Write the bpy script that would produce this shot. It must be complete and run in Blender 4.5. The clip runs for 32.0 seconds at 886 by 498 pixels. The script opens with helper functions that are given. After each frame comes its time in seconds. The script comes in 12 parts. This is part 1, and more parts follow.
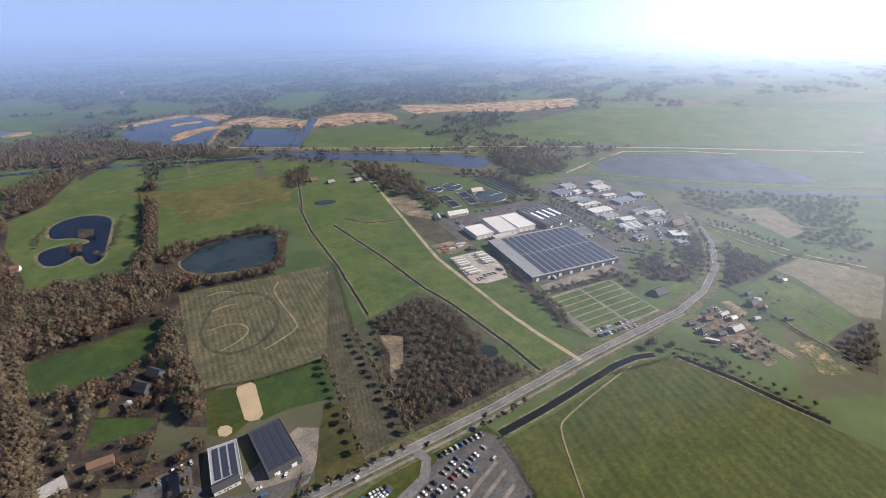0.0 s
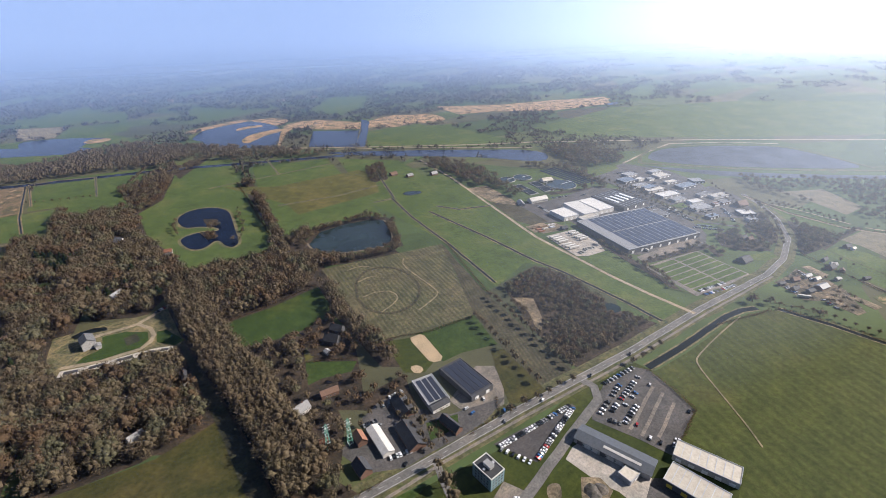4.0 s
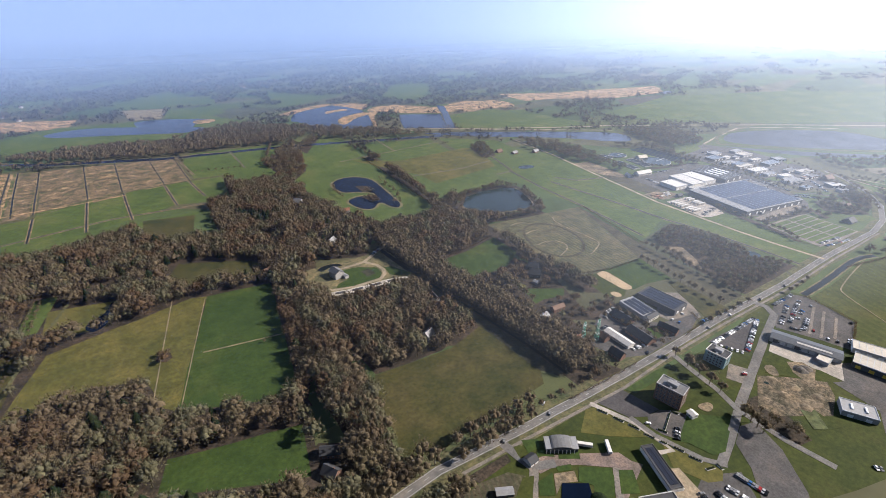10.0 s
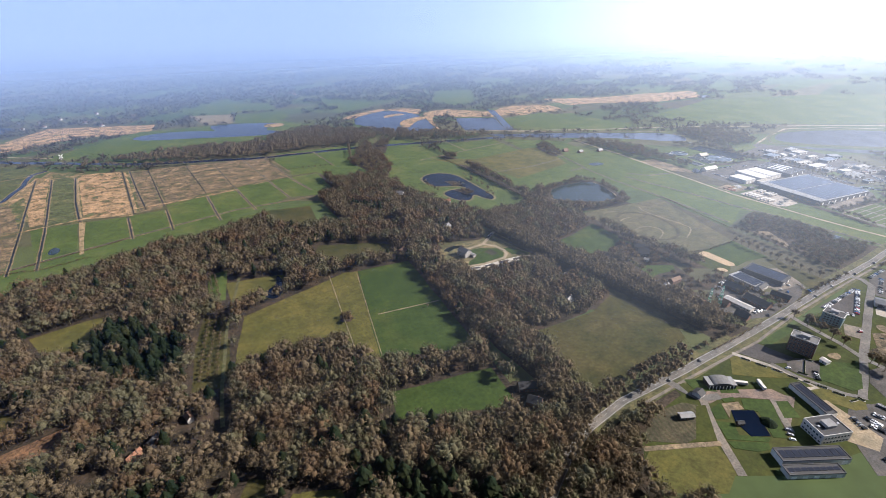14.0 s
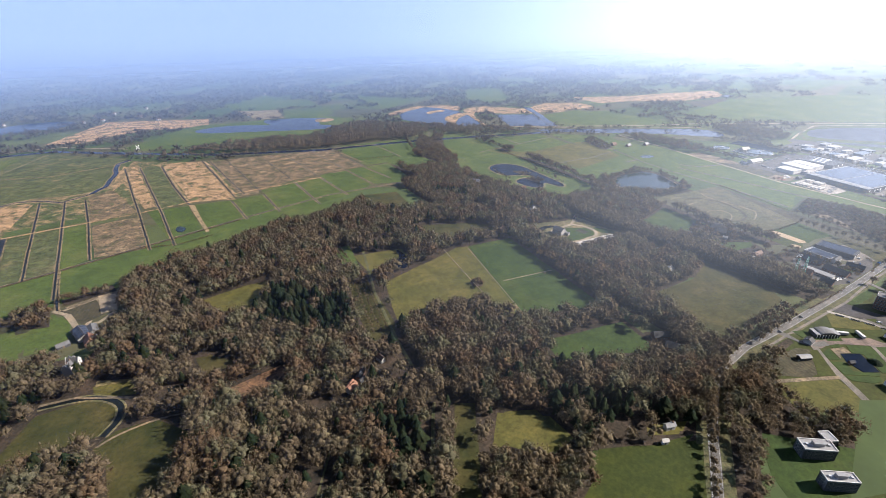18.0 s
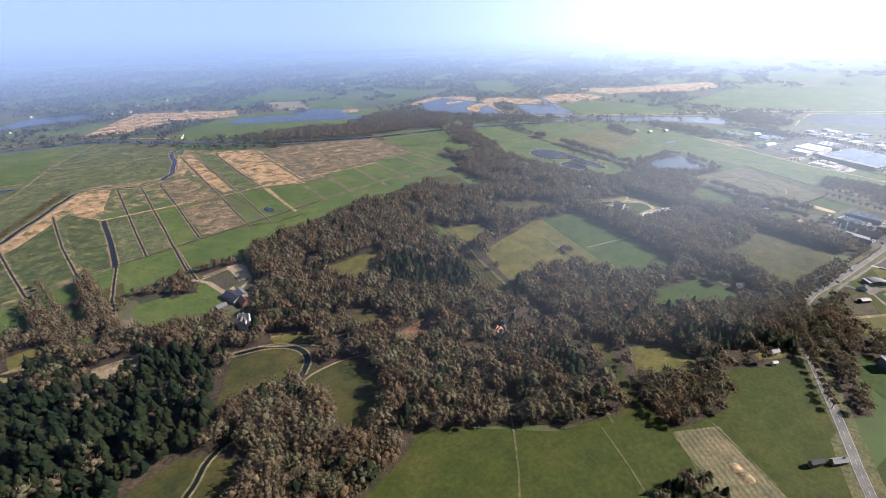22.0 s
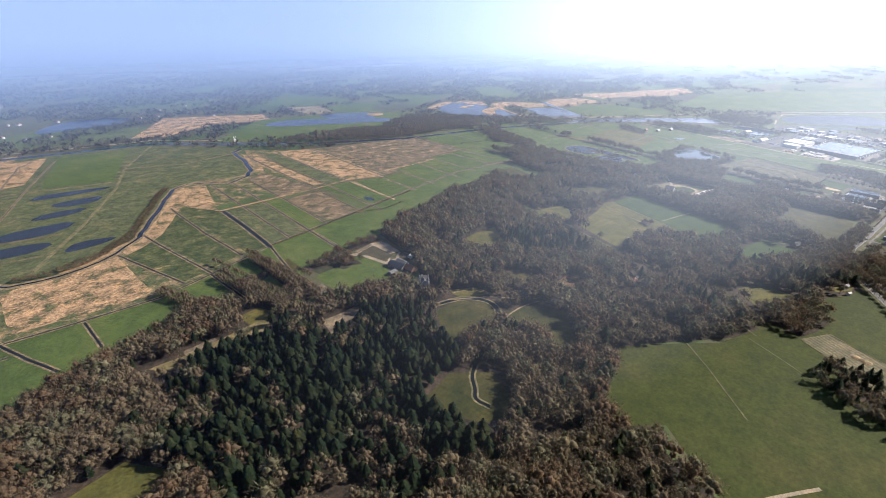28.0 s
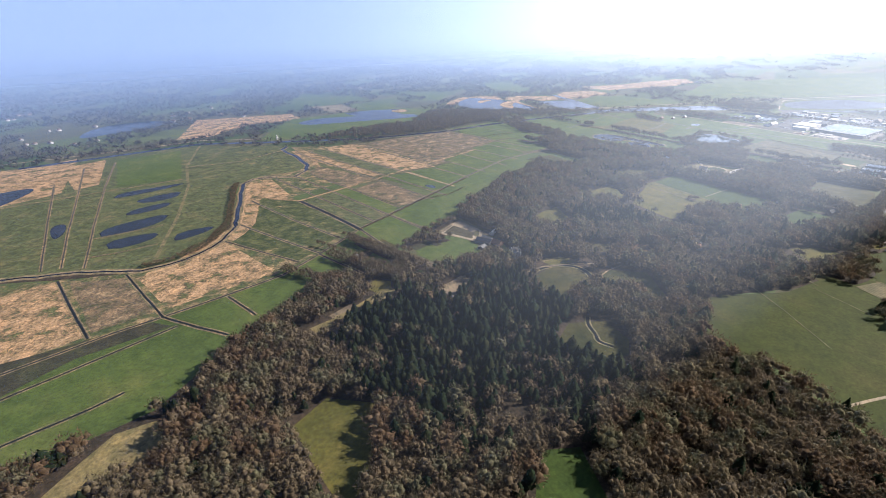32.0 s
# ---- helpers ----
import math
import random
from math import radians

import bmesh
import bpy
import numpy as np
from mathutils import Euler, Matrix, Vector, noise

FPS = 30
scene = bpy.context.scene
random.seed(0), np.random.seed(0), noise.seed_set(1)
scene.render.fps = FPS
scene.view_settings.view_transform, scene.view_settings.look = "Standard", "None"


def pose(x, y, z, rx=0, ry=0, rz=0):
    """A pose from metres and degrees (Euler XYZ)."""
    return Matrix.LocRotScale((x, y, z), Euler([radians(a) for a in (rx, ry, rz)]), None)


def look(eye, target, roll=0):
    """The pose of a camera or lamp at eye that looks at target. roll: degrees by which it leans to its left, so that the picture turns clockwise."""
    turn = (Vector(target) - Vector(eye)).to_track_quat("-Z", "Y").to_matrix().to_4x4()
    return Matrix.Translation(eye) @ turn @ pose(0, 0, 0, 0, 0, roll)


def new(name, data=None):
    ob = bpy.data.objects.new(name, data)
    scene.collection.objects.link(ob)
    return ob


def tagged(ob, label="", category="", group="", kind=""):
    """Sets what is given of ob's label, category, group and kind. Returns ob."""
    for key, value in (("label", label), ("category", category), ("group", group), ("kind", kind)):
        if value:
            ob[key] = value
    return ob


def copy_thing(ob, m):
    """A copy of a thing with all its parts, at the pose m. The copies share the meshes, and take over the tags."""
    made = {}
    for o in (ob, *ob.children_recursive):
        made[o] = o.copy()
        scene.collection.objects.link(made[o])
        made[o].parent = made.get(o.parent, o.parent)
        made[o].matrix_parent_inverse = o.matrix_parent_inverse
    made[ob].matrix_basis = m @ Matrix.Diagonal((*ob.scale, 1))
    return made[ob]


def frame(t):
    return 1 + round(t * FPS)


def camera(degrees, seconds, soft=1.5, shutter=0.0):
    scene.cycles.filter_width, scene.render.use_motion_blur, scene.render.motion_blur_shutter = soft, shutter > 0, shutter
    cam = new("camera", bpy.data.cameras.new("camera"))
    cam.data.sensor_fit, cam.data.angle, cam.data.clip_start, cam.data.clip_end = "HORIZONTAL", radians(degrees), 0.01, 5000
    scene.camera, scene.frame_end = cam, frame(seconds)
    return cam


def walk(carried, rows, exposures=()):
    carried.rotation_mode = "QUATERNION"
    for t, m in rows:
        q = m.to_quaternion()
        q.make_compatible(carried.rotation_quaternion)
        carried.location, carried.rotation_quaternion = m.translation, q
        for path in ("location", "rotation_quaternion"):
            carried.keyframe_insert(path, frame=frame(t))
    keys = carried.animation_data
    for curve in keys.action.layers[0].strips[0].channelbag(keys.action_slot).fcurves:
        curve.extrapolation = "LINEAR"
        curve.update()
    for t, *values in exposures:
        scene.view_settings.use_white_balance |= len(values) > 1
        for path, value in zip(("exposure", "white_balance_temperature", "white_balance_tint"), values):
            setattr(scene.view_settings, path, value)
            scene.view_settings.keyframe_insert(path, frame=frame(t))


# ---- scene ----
cam = camera(86.74, 32.0, 0.45)
PATH = [
    (0, (0.00, 0.00, 270.00), (53.46, 71.44, 224.85), 0.91),
    (0.5, (-17.90, 1.49, 269.91), (35.33, 72.92, 224.48), 1.02),
    (1, (-35.98, 3.23, 269.85), (17.02, 75.03, 224.73), 0.72),
    (1.5, (-54.21, 5.17, 269.80), (-1.34, 77.26, 224.99), 0.54),
    (2, (-72.57, 7.30, 269.77), (-19.85, 79.70, 225.28), 0.09),
    (2.5, (-91.04, 9.57, 269.75), (-38.23, 81.93, 225.30), -0.07),
    (3, (-109.62, 11.97, 269.74), (-56.75, 84.33, 225.35), -0.30),
    (3.5, (-128.28, 14.48, 269.74), (-75.42, 86.88, 225.42), -0.51),
    (4, (-147.02, 17.07, 269.75), (-93.96, 89.35, 225.46), -0.47),
    (4.5, (-165.83, 19.72, 269.76), (-112.50, 91.80, 225.47), -0.31),
    (5, (-184.68, 22.43, 269.77), (-131.14, 94.28, 225.39), -0.09),
    (5.5, (-203.59, 25.16, 269.79), (-149.98, 96.83, 225.17), 0.14),
    (6, (-222.53, 27.93, 269.81), (-169.25, 99.48, 224.62), 0.38),
    (6.5, (-241.50, 30.70, 269.83), (-188.04, 101.91, 224.32), 0.62),
    (7, (-260.50, 33.49, 269.85), (-207.12, 104.32, 223.65), 0.99),
    (7.5, (-279.51, 36.27, 269.86), (-226.30, 107.02, 223.36), 1.09),
    (8, (-298.55, 39.05, 269.88), (-245.53, 109.93, 223.35), 0.92),
    (8.5, (-317.59, 41.82, 269.89), (-264.77, 112.97, 223.55), 0.87),
    (9, (-336.65, 44.59, 269.90), (-284.07, 116.14, 223.91), 0.48),
    (9.5, (-355.71, 47.34, 269.90), (-303.40, 119.25, 224.15), 0.19),
    (10, (-374.78, 50.09, 269.91), (-322.74, 122.29, 224.31), -0.08),
    (10.5, (-393.86, 52.83, 269.91), (-342.04, 125.23, 224.38), -0.31),
    (11, (-412.94, 55.57, 269.90), (-361.35, 128.20, 224.49), -0.50),
    (11.5, (-432.03, 58.31, 269.89), (-380.76, 131.33, 224.72), -0.73),
    (12, (-451.13, 61.06, 269.88), (-400.13, 134.51, 225.10), -0.88),
    (12.5, (-470.23, 63.82, 269.87), (-419.49, 137.66, 225.44), -1.09),
    (13, (-489.34, 66.60, 269.85), (-438.80, 140.68, 225.60), -1.10),
    (13.5, (-508.45, 69.41, 269.83), (-457.71, 143.35, 225.58), -0.93),
    (14, (-527.58, 72.25, 269.81), (-476.57, 146.10, 225.73), -0.60),
    (14.5, (-546.72, 75.13, 269.79), (-495.50, 148.95, 225.89), -0.42),
    (15, (-565.86, 78.06, 269.77), (-514.54, 151.83, 225.90), -0.33),
    (15.5, (-585.02, 81.04, 269.74), (-533.64, 154.75, 225.84), -0.27),
    (16, (-604.20, 84.10, 269.72), (-552.78, 157.74, 225.75), -0.20),
    (16.5, (-623.39, 87.22, 269.70), (-571.97, 160.82, 225.66), -0.09),
    (17, (-642.59, 90.42, 269.67), (-591.20, 164.01, 225.59), 0.12),
    (17.5, (-661.81, 93.72, 269.65), (-610.32, 167.19, 225.50), -0.04),
    (18, (-681.04, 97.10, 269.64), (-629.31, 170.53, 225.67), -0.15),
    (18.5, (-700.29, 100.60, 269.62), (-648.38, 174.04, 225.90), -0.30),
    (19, (-719.55, 104.19, 269.61), (-667.37, 177.55, 226.05), -0.64),
    (19.5, (-738.82, 107.91, 269.60), (-686.59, 181.19, 226.00), -0.52),
    (20, (-758.10, 111.74, 269.59), (-705.61, 184.58, 225.55), -0.41),
    (20.5, (-777.38, 115.69, 269.59), (-724.33, 187.89, 225.17), -0.17),
    (21, (-796.66, 119.77, 269.60), (-742.97, 191.29, 224.86), 0.10),
    (21.5, (-815.94, 123.97, 269.61), (-761.62, 194.90, 224.67), 0.15),
    (22, (-835.21, 128.31, 269.62), (-780.13, 198.61, 224.64), 0.13),
    (22.5, (-854.46, 132.77, 269.64), (-798.44, 202.15, 224.39), 0.28),
    (23, (-873.69, 137.35, 269.67), (-816.79, 205.66, 223.87), 0.40),
    (23.5, (-892.88, 142.05, 269.70), (-835.56, 209.70, 223.46), 0.73),
    (24, (-912.03, 146.88, 269.73), (-854.29, 214.12, 223.42), 0.87),
    (24.5, (-931.13, 151.81, 269.77), (-872.78, 218.44, 223.35), 0.92),
    (25, (-950.17, 156.84, 269.82), (-891.07, 222.99, 223.65), 0.86),
    (25.5, (-969.12, 161.96, 269.87), (-909.50, 227.78, 223.89), 0.64),
    (26, (-987.98, 167.16, 269.92), (-927.95, 232.71, 224.09), 0.25),
    (26.5, (-1006.73, 172.42, 269.98), (-946.32, 237.74, 224.33), -0.15),
    (27, (-1025.35, 177.73, 270.04), (-964.51, 242.87, 224.70), -0.39),
    (27.5, (-1043.82, 183.07, 270.09), (-982.40, 248.08, 225.37), -0.22),
    (28, (-1062.12, 188.41, 270.15), (-999.79, 253.41, 226.69), 0.85),
    (28.5, (-1080.24, 193.74, 270.21), (-1017.30, 258.26, 226.90), 0.80),
    (29, (-1098.13, 199.02, 270.27), (-1034.88, 263.02, 226.64), 0.55),
    (29.5, (-1115.79, 204.23, 270.32), (-1052.21, 268.08, 226.96), 0.75),
    (30, (-1133.17, 209.33, 270.37), (-1069.39, 273.10, 227.18), 0.76),
    (30.5, (-1150.25, 214.30, 270.41), (-1086.43, 278.04, 227.25), 0.42),
    (31, (-1167.01, 219.09, 270.44), (-1103.01, 282.56, 227.13), 0.04),
    (31.5, (-1183.39, 223.66, 270.45), (-1119.43, 287.10, 227.06), -0.22),
    (32, (-1199.37, 227.97, 270.46), (-1135.43, 291.21, 226.73), -0.51),
]
walk(cam, [(t, look(eye, target, roll)) for t, eye, target, roll in PATH], [(0.0, 0.9), (10.0, 1.0), (17.0, 1.16), (22.0, 1.2), (25.0, 1.32), (28.0, 1.06), (32.0, 1.05)])

# ---- light ----
SUN_AZ, SUN_EL = radians(-29), radians(33.5)
TO_SUN = Vector((math.cos(SUN_AZ) * math.cos(SUN_EL), math.sin(SUN_AZ) * math.cos(SUN_EL), math.sin(SUN_EL)))
world = bpy.data.worlds.new("sky")
scene.world = world
world.use_nodes = True
wn = world.node_tree.nodes
sky = wn.new("ShaderNodeTexSky")
sky.sky_type, sky.sun_disc = "NISHITA", False
sky.sun_elevation, sky.sun_rotation = SUN_EL, radians(90) - SUN_AZ
sky.air_density, sky.dust_density, sky.ozone_density = 0.45, 0.2, 2.0
wn["Background"].inputs[1].default_value = 0.05
world.node_tree.links.new(sky.outputs[0], wn["Background"].inputs[0])
lamp = bpy.data.lights.new("sun", "SUN")
lamp.energy, lamp.angle, lamp.color = 5.0, radians(0.6), (1.0, 0.91, 0.84)
sun = new("sun", lamp)
sun.matrix_world = look((0, 0, 900), Vector((0, 0, 900)) - TO_SUN)
wmap = world.node_tree
coord = wn.new("ShaderNodeTexCoord")
split = wn.new("ShaderNodeSeparateXYZ")
lift = wn.new("ShaderNodeMath")
lift.operation, lift.inputs[1].default_value = "MAXIMUM", 0.2
join = wn.new("ShaderNodeCombineXYZ")
wmap.links.new(coord.outputs["Generated"], split.inputs[0])
wmap.links.new(split.outputs[2], lift.inputs[0])
wmap.links.new(split.outputs[0], join.inputs[0])
wmap.links.new(split.outputs[1], join.inputs[1])
wmap.links.new(lift.outputs[0], join.inputs[2])
wmap.links.new(join.outputs[0], sky.inputs[0])

# ---- materials ----
MATS = {}


def base_material(name, rough=0.9, metal=0.0):
    m = bpy.data.materials.new(name)
    m.use_nodes = True
    bsdf = m.node_tree.nodes["Principled BSDF"]
    bsdf.inputs["Roughness"].default_value, bsdf.inputs["Metallic"].default_value = rough, metal
    bsdf.inputs["Specular IOR Level"].default_value = 0.25
    MATS[name] = m
    return m, m.node_tree.nodes, m.node_tree.links, bsdf


def noise_node(n, l, pos, scale, detail=4.0, rough=0.6):
    tex = n.new("ShaderNodeTexNoise")
    tex.inputs["Scale"].default_value, tex.inputs["Detail"].default_value, tex.inputs["Roughness"].default_value = scale, detail, rough
    l.new(pos, tex.inputs["Vector"])
    return tex.outputs[0]


def ramp_node(n, l, fac, stops):
    ramp = n.new("ShaderNodeValToRGB")
    els = ramp.color_ramp.elements
    while len(els) < len(stops):
        els.new(0.5)
    for e, (p, c) in zip(els, stops):
        e.position, e.color = p, (*c, 1)
    l.new(fac, ramp.inputs[0])
    return ramp.outputs[0]


def mix_node(n, l, a, b, fac, kind="MIX"):
    mix = n.new("ShaderNodeMix")
    mix.data_type, mix.blend_type = "RGBA", kind
    if isinstance(fac, float):
        mix.inputs[0].default_value = fac
    else:
        l.new(fac, mix.inputs[0])
    for slot, v in ((6, a), (7, b)):
        if isinstance(v, tuple):
            mix.inputs[slot].default_value = (*v, 1)
        else:
            l.new(v, mix.inputs[slot])
    return mix.outputs[2]


def land(name, stops, big=0.012, fine=0.35, grain=0.45, lines=None, bump=0.3, rough=0.95, ragged=False):
    """Soil, grass or paving: a broad pattern of stops, a fine grain over it, and drilled lines (angle, spacing, strength, colour) if given."""
    m, n, l, bsdf = base_material(name, rough)
    pos = n.new("ShaderNodeNewGeometry").outputs["Position"]
    col = ramp_node(n, l, noise_node(n, l, pos, big, 10.0 if ragged else 5.0, 0.76 if ragged else 0.62), stops)
    if lines:
        angle, spacing, strength, tint = lines
        turn = n.new("ShaderNodeMapping")
        turn.inputs["Rotation"].default_value = (0, 0, radians(angle))
        l.new(pos, turn.inputs[0])
        wave = n.new("ShaderNodeTexWave")
        wave.inputs["Scale"].default_value = 0.314 / spacing
        wave.inputs["Distortion"].default_value, wave.inputs["Detail"].default_value = 0.1, 1.0
        wave.inputs["Detail Scale"].default_value = 0.4
        l.new(turn.outputs[0], wave.inputs[0])
        cut = n.new("ShaderNodeMath")
        cut.operation, cut.inputs[1].default_value = "MULTIPLY", strength
        patchy = ramp_node(n, l, noise_node(n, l, pos, 0.03, 4.0), [(0.3, (0.55,) * 3), (0.6, (1.0,) * 3)])
        l.new(mix_node(n, l, wave.outputs[0], patchy, 1.0, "MULTIPLY"), cut.inputs[0])
        col = mix_node(n, l, col, tint, cut.outputs[0])
    blot = ramp_node(n, l, noise_node(n, l, pos, 0.07, 5.0, 0.7), [(0.38, (0.66, 0.71, 0.7)), (0.51, (1.0, 1.0, 1.0)), (0.64, (1.34, 1.25, 1.14))])
    col = mix_node(n, l, col, blot, min(1.0, grain * 2.2), "MULTIPLY")
    speck = noise_node(n, l, pos, fine, 6.0, 0.7)
    grey = ramp_node(n, l, speck, [(0.37, (1 - grain,) * 3), (0.63, (1 + grain * 0.5,) * 3)])
    col = mix_node(n, l, col, grey, 1.0, "MULTIPLY")
    l.new(col, bsdf.inputs[0])
    if bump:
        b = n.new("ShaderNodeBump")
        b.inputs["Strength"].default_value, b.inputs["Distance"].default_value = bump, 0.5
        l.new(speck, b.inputs["Height"])
        l.new(b.outputs[0], bsdf.inputs["Normal"])
    return m


def plain(name, col, rough=0.7, metal=0.0, wear=0.25, scale=0.5):
    """Paint, tiles, brick or metal with dirt at two scales and a little variation from piece to piece."""
    m, n, l, bsdf = base_material(name, rough, metal)
    pos = n.new("ShaderNodeNewGeometry").outputs["Position"]
    dirt = ramp_node(n, l, noise_node(n, l, pos, scale, 6.0, 0.65), [(0.3, (1 - wear,) * 3), (0.65, (1.0,) * 3)])
    rnd = n.new("ShaderNodeObjectInfo").outputs["Random"]
    tone = ramp_node(n, l, rnd, [(0.0, (0.86,) * 3), (1.0, (1.08,) * 3)])
    l.new(mix_node(n, l, mix_node(n, l, col, dirt, 1.0, "MULTIPLY"), tone, 1.0, "MULTIPLY"), bsdf.inputs[0])
    return m


def leafy(name, stops, patch, shine=0.1, twig=0.5):
    """Twigs, bark and needles: tones drift from crown to crown across the wood, with a fine ragged grain of twigs and gaps."""
    m, n, l, bsdf = base_material(name, 0.9)
    geo = n.new("ShaderNodeNewGeometry")
    pos = geo.outputs["Position"]
    col = ramp_node(n, l, noise_node(n, l, pos, 0.055, 4.0, 0.7), [(0.3, stops[0]), (0.43, stops[1]), (0.56, stops[2]), (0.7, stops[3])])
    broad = ramp_node(n, l, noise_node(n, l, pos, 0.13, 3.0, 0.7), [(0.32, patch[0]), (0.5, (1.0, 1.0, 1.0)), (0.68, patch[1])])
    col = mix_node(n, l, col, broad, 1.0, "MULTIPLY")
    own = ramp_node(n, l, geo.outputs["Random Per Island"], [(0.0, (0.82,) * 3), (1.0, (1.18,) * 3)])
    col = mix_node(n, l, col, own, 1.0, "MULTIPLY")
    fine = noise_node(n, l, pos, 1.3, 5.0, 0.75)
    grain = ramp_node(n, l, fine, [(0.36, (1 - twig,) * 3), (0.5, (1.0,) * 3), (0.66, (1 + twig * 0.7,) * 3)])
    col = mix_node(n, l, col, grain, 1.0, "MULTIPLY")
    l.new(col, bsdf.inputs[0])
    bsdf.inputs["Specular IOR Level"].default_value = shine
    through_light, both = n.new("ShaderNodeBsdfTranslucent"), n.new("ShaderNodeMixShader")
    both.inputs[0].default_value = 0.35
    l.new(col, through_light.inputs[0])
    l.new(bsdf.outputs[0], both.inputs[1])
    l.new(through_light.outputs[0], both.inputs[2])
    l.new(both.outputs[0], n["Material Output"].inputs[0])
    return m


land("grass_dark", [(0.3, (0.021, 0.041, 0.007)), (0.55, (0.030, 0.052, 0.009)), (0.75, (0.052, 0.065, 0.013))], 0.015, 0.3, 0.27)
land("grass", [(0.3, (0.023, 0.034, 0.006)), (0.5, (0.033, 0.043, 0.006)), (0.72, (0.053, 0.051, 0.012))], 0.012, 0.3, 0.27)
land("grass_lined", [(0.3, (0.031, 0.043, 0.009)), (0.55, (0.041, 0.052, 0.010)), (0.75, (0.065, 0.060, 0.015))], 0.012, 0.3, 0.27, (20, 9, 0.3, (0.085, 0.085, 0.026)))
land("sedge", [(0.42, (0.039, 0.055, 0.018)), (0.52, (0.057, 0.068, 0.024)), (0.6, (0.085, 0.083, 0.034)), (0.67, (0.274, 0.188, 0.103))], 0.035, 0.35, 0.45, None, 0.6, ragged=True)
land("reed_dense", [(0.34, (0.132, 0.103, 0.048)), (0.44, (0.297, 0.189, 0.104)), (0.62, (0.396, 0.259, 0.143))], 0.05, 0.35, 0.5, None, 0.6, ragged=True)
land("polder", [(0.3, (0.043, 0.066, 0.016)), (0.5, (0.057, 0.084, 0.019)), (0.72, (0.093, 0.103, 0.030))], 0.014, 0.3, 0.27)
land("olive", [(0.3, (0.024, 0.030, 0.007)), (0.5, (0.044, 0.042, 0.011)), (0.7, (0.066, 0.054, 0.018))], 0.022, 0.3, 0.3)
land("yellowish", [(0.3, (0.056, 0.06, 0.014)), (0.5, (0.08, 0.074, 0.018)), (0.7, (0.112, 0.094, 0.027))], 0.02, 0.3, 0.3)
land("pale", [(0.3, (0.12, 0.105, 0.045)), (0.5, (0.16, 0.13, 0.058)), (0.7, (0.21, 0.165, 0.085))], 0.03, 0.35, 0.4)
land("arable", [(0.3, (0.047, 0.056, 0.025)), (0.5, (0.064, 0.064, 0.030)), (0.7, (0.098, 0.081, 0.045))], 0.02, 0.4, 0.4, (187.0, 5.0, 0.42, (0.15, 0.12, 0.075)))
land("soil", [(0.3, (0.050, 0.042, 0.027)), (0.5, (0.064, 0.053, 0.034)), (0.7, (0.080, 0.070, 0.040))], 0.02, 0.4, 0.4, (200.1, 3.6, 0.7, (0.035, 0.042, 0.02)))
# dark ground, also used to paint shade along the avenue
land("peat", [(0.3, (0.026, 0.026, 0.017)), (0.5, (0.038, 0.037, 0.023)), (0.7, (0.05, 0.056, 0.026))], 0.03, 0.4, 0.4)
land("tilled", [(0.3, (0.12, 0.105, 0.07)), (0.5, (0.145, 0.125, 0.084)), (0.7, (0.105, 0.1, 0.058))], 0.01, 0.4, 0.3, (32, 6, 0.3, (0.09, 0.085, 0.05)))
land("litter", [(0.3, (0.026, 0.021, 0.015)), (0.5, (0.039, 0.030, 0.021)), (0.72, (0.064, 0.045, 0.032))], 0.05, 0.4, 0.5)
land("reed", [(0.40, (0.076, 0.090, 0.036)), (0.45, (0.143, 0.104, 0.056)), (0.48, (0.275, 0.181, 0.098)), (0.6, (0.385, 0.248, 0.138))], 0.045, 0.35, 0.6, None, 0.6, ragged=True)
land("tufts", [(0.44, (0.055, 0.076, 0.028)), (0.51, (0.092, 0.091, 0.040)), (0.56, (0.198, 0.145, 0.076)), (0.66, (0.317, 0.222, 0.123))], 0.05, 0.35, 0.5, None, 0.6, ragged=True)
land("heath", [(0.40, (0.070, 0.075, 0.034)), (0.48, (0.120, 0.090, 0.055)), (0.55, (0.171, 0.122, 0.073)), (0.6, (0.278, 0.199, 0.113))], 0.05, 0.35, 0.55, None, 0.6, ragged=True)
land("marsh", [(0.32, (0.05, 0.062, 0.026)), (0.5, (0.072, 0.084, 0.034)), (0.64, (0.105, 0.1, 0.046)), (0.74, (0.17, 0.13, 0.068))], 0.03, 0.2, 0.45)
land("straw", [(0.36, (0.120, 0.108, 0.052)), (0.44, (0.204, 0.154, 0.084)), (0.52, (0.312, 0.223, 0.126)), (0.65, (0.240, 0.178, 0.101))], 0.12, 0.4, 0.5)
land("rubble", [(0.36, (0.05, 0.05, 0.026)), (0.46, (0.085, 0.07, 0.046)), (0.56, (0.125, 0.098, 0.066)), (0.66, (0.18, 0.14, 0.095))], 0.1, 0.4, 0.5, ragged=True)
land("stubble", [(0.3, (0.062, 0.066, 0.032)), (0.5, (0.085, 0.08, 0.042)), (0.7, (0.12, 0.1, 0.055))], 0.02, 0.4, 0.35, (209.4, 4.0, 0.45, (0.2, 0.165, 0.105)))
land("bank", [(0.35, (0.092, 0.094, 0.041)), (0.5, (0.132, 0.115, 0.060)), (0.65, (0.172, 0.138, 0.074))], 0.1, 0.4, 0.45)
land("reed_bank", [(0.35, (0.1, 0.085, 0.042)), (0.5, (0.17, 0.128, 0.07)), (0.65, (0.24, 0.175, 0.1))], 0.1, 0.4, 0.45)
land("leaves", [(0.35, (0.09, 0.055, 0.034)), (0.5, (0.14, 0.08, 0.046)), (0.65, (0.18, 0.105, 0.058))], 0.1, 0.4, 0.5)
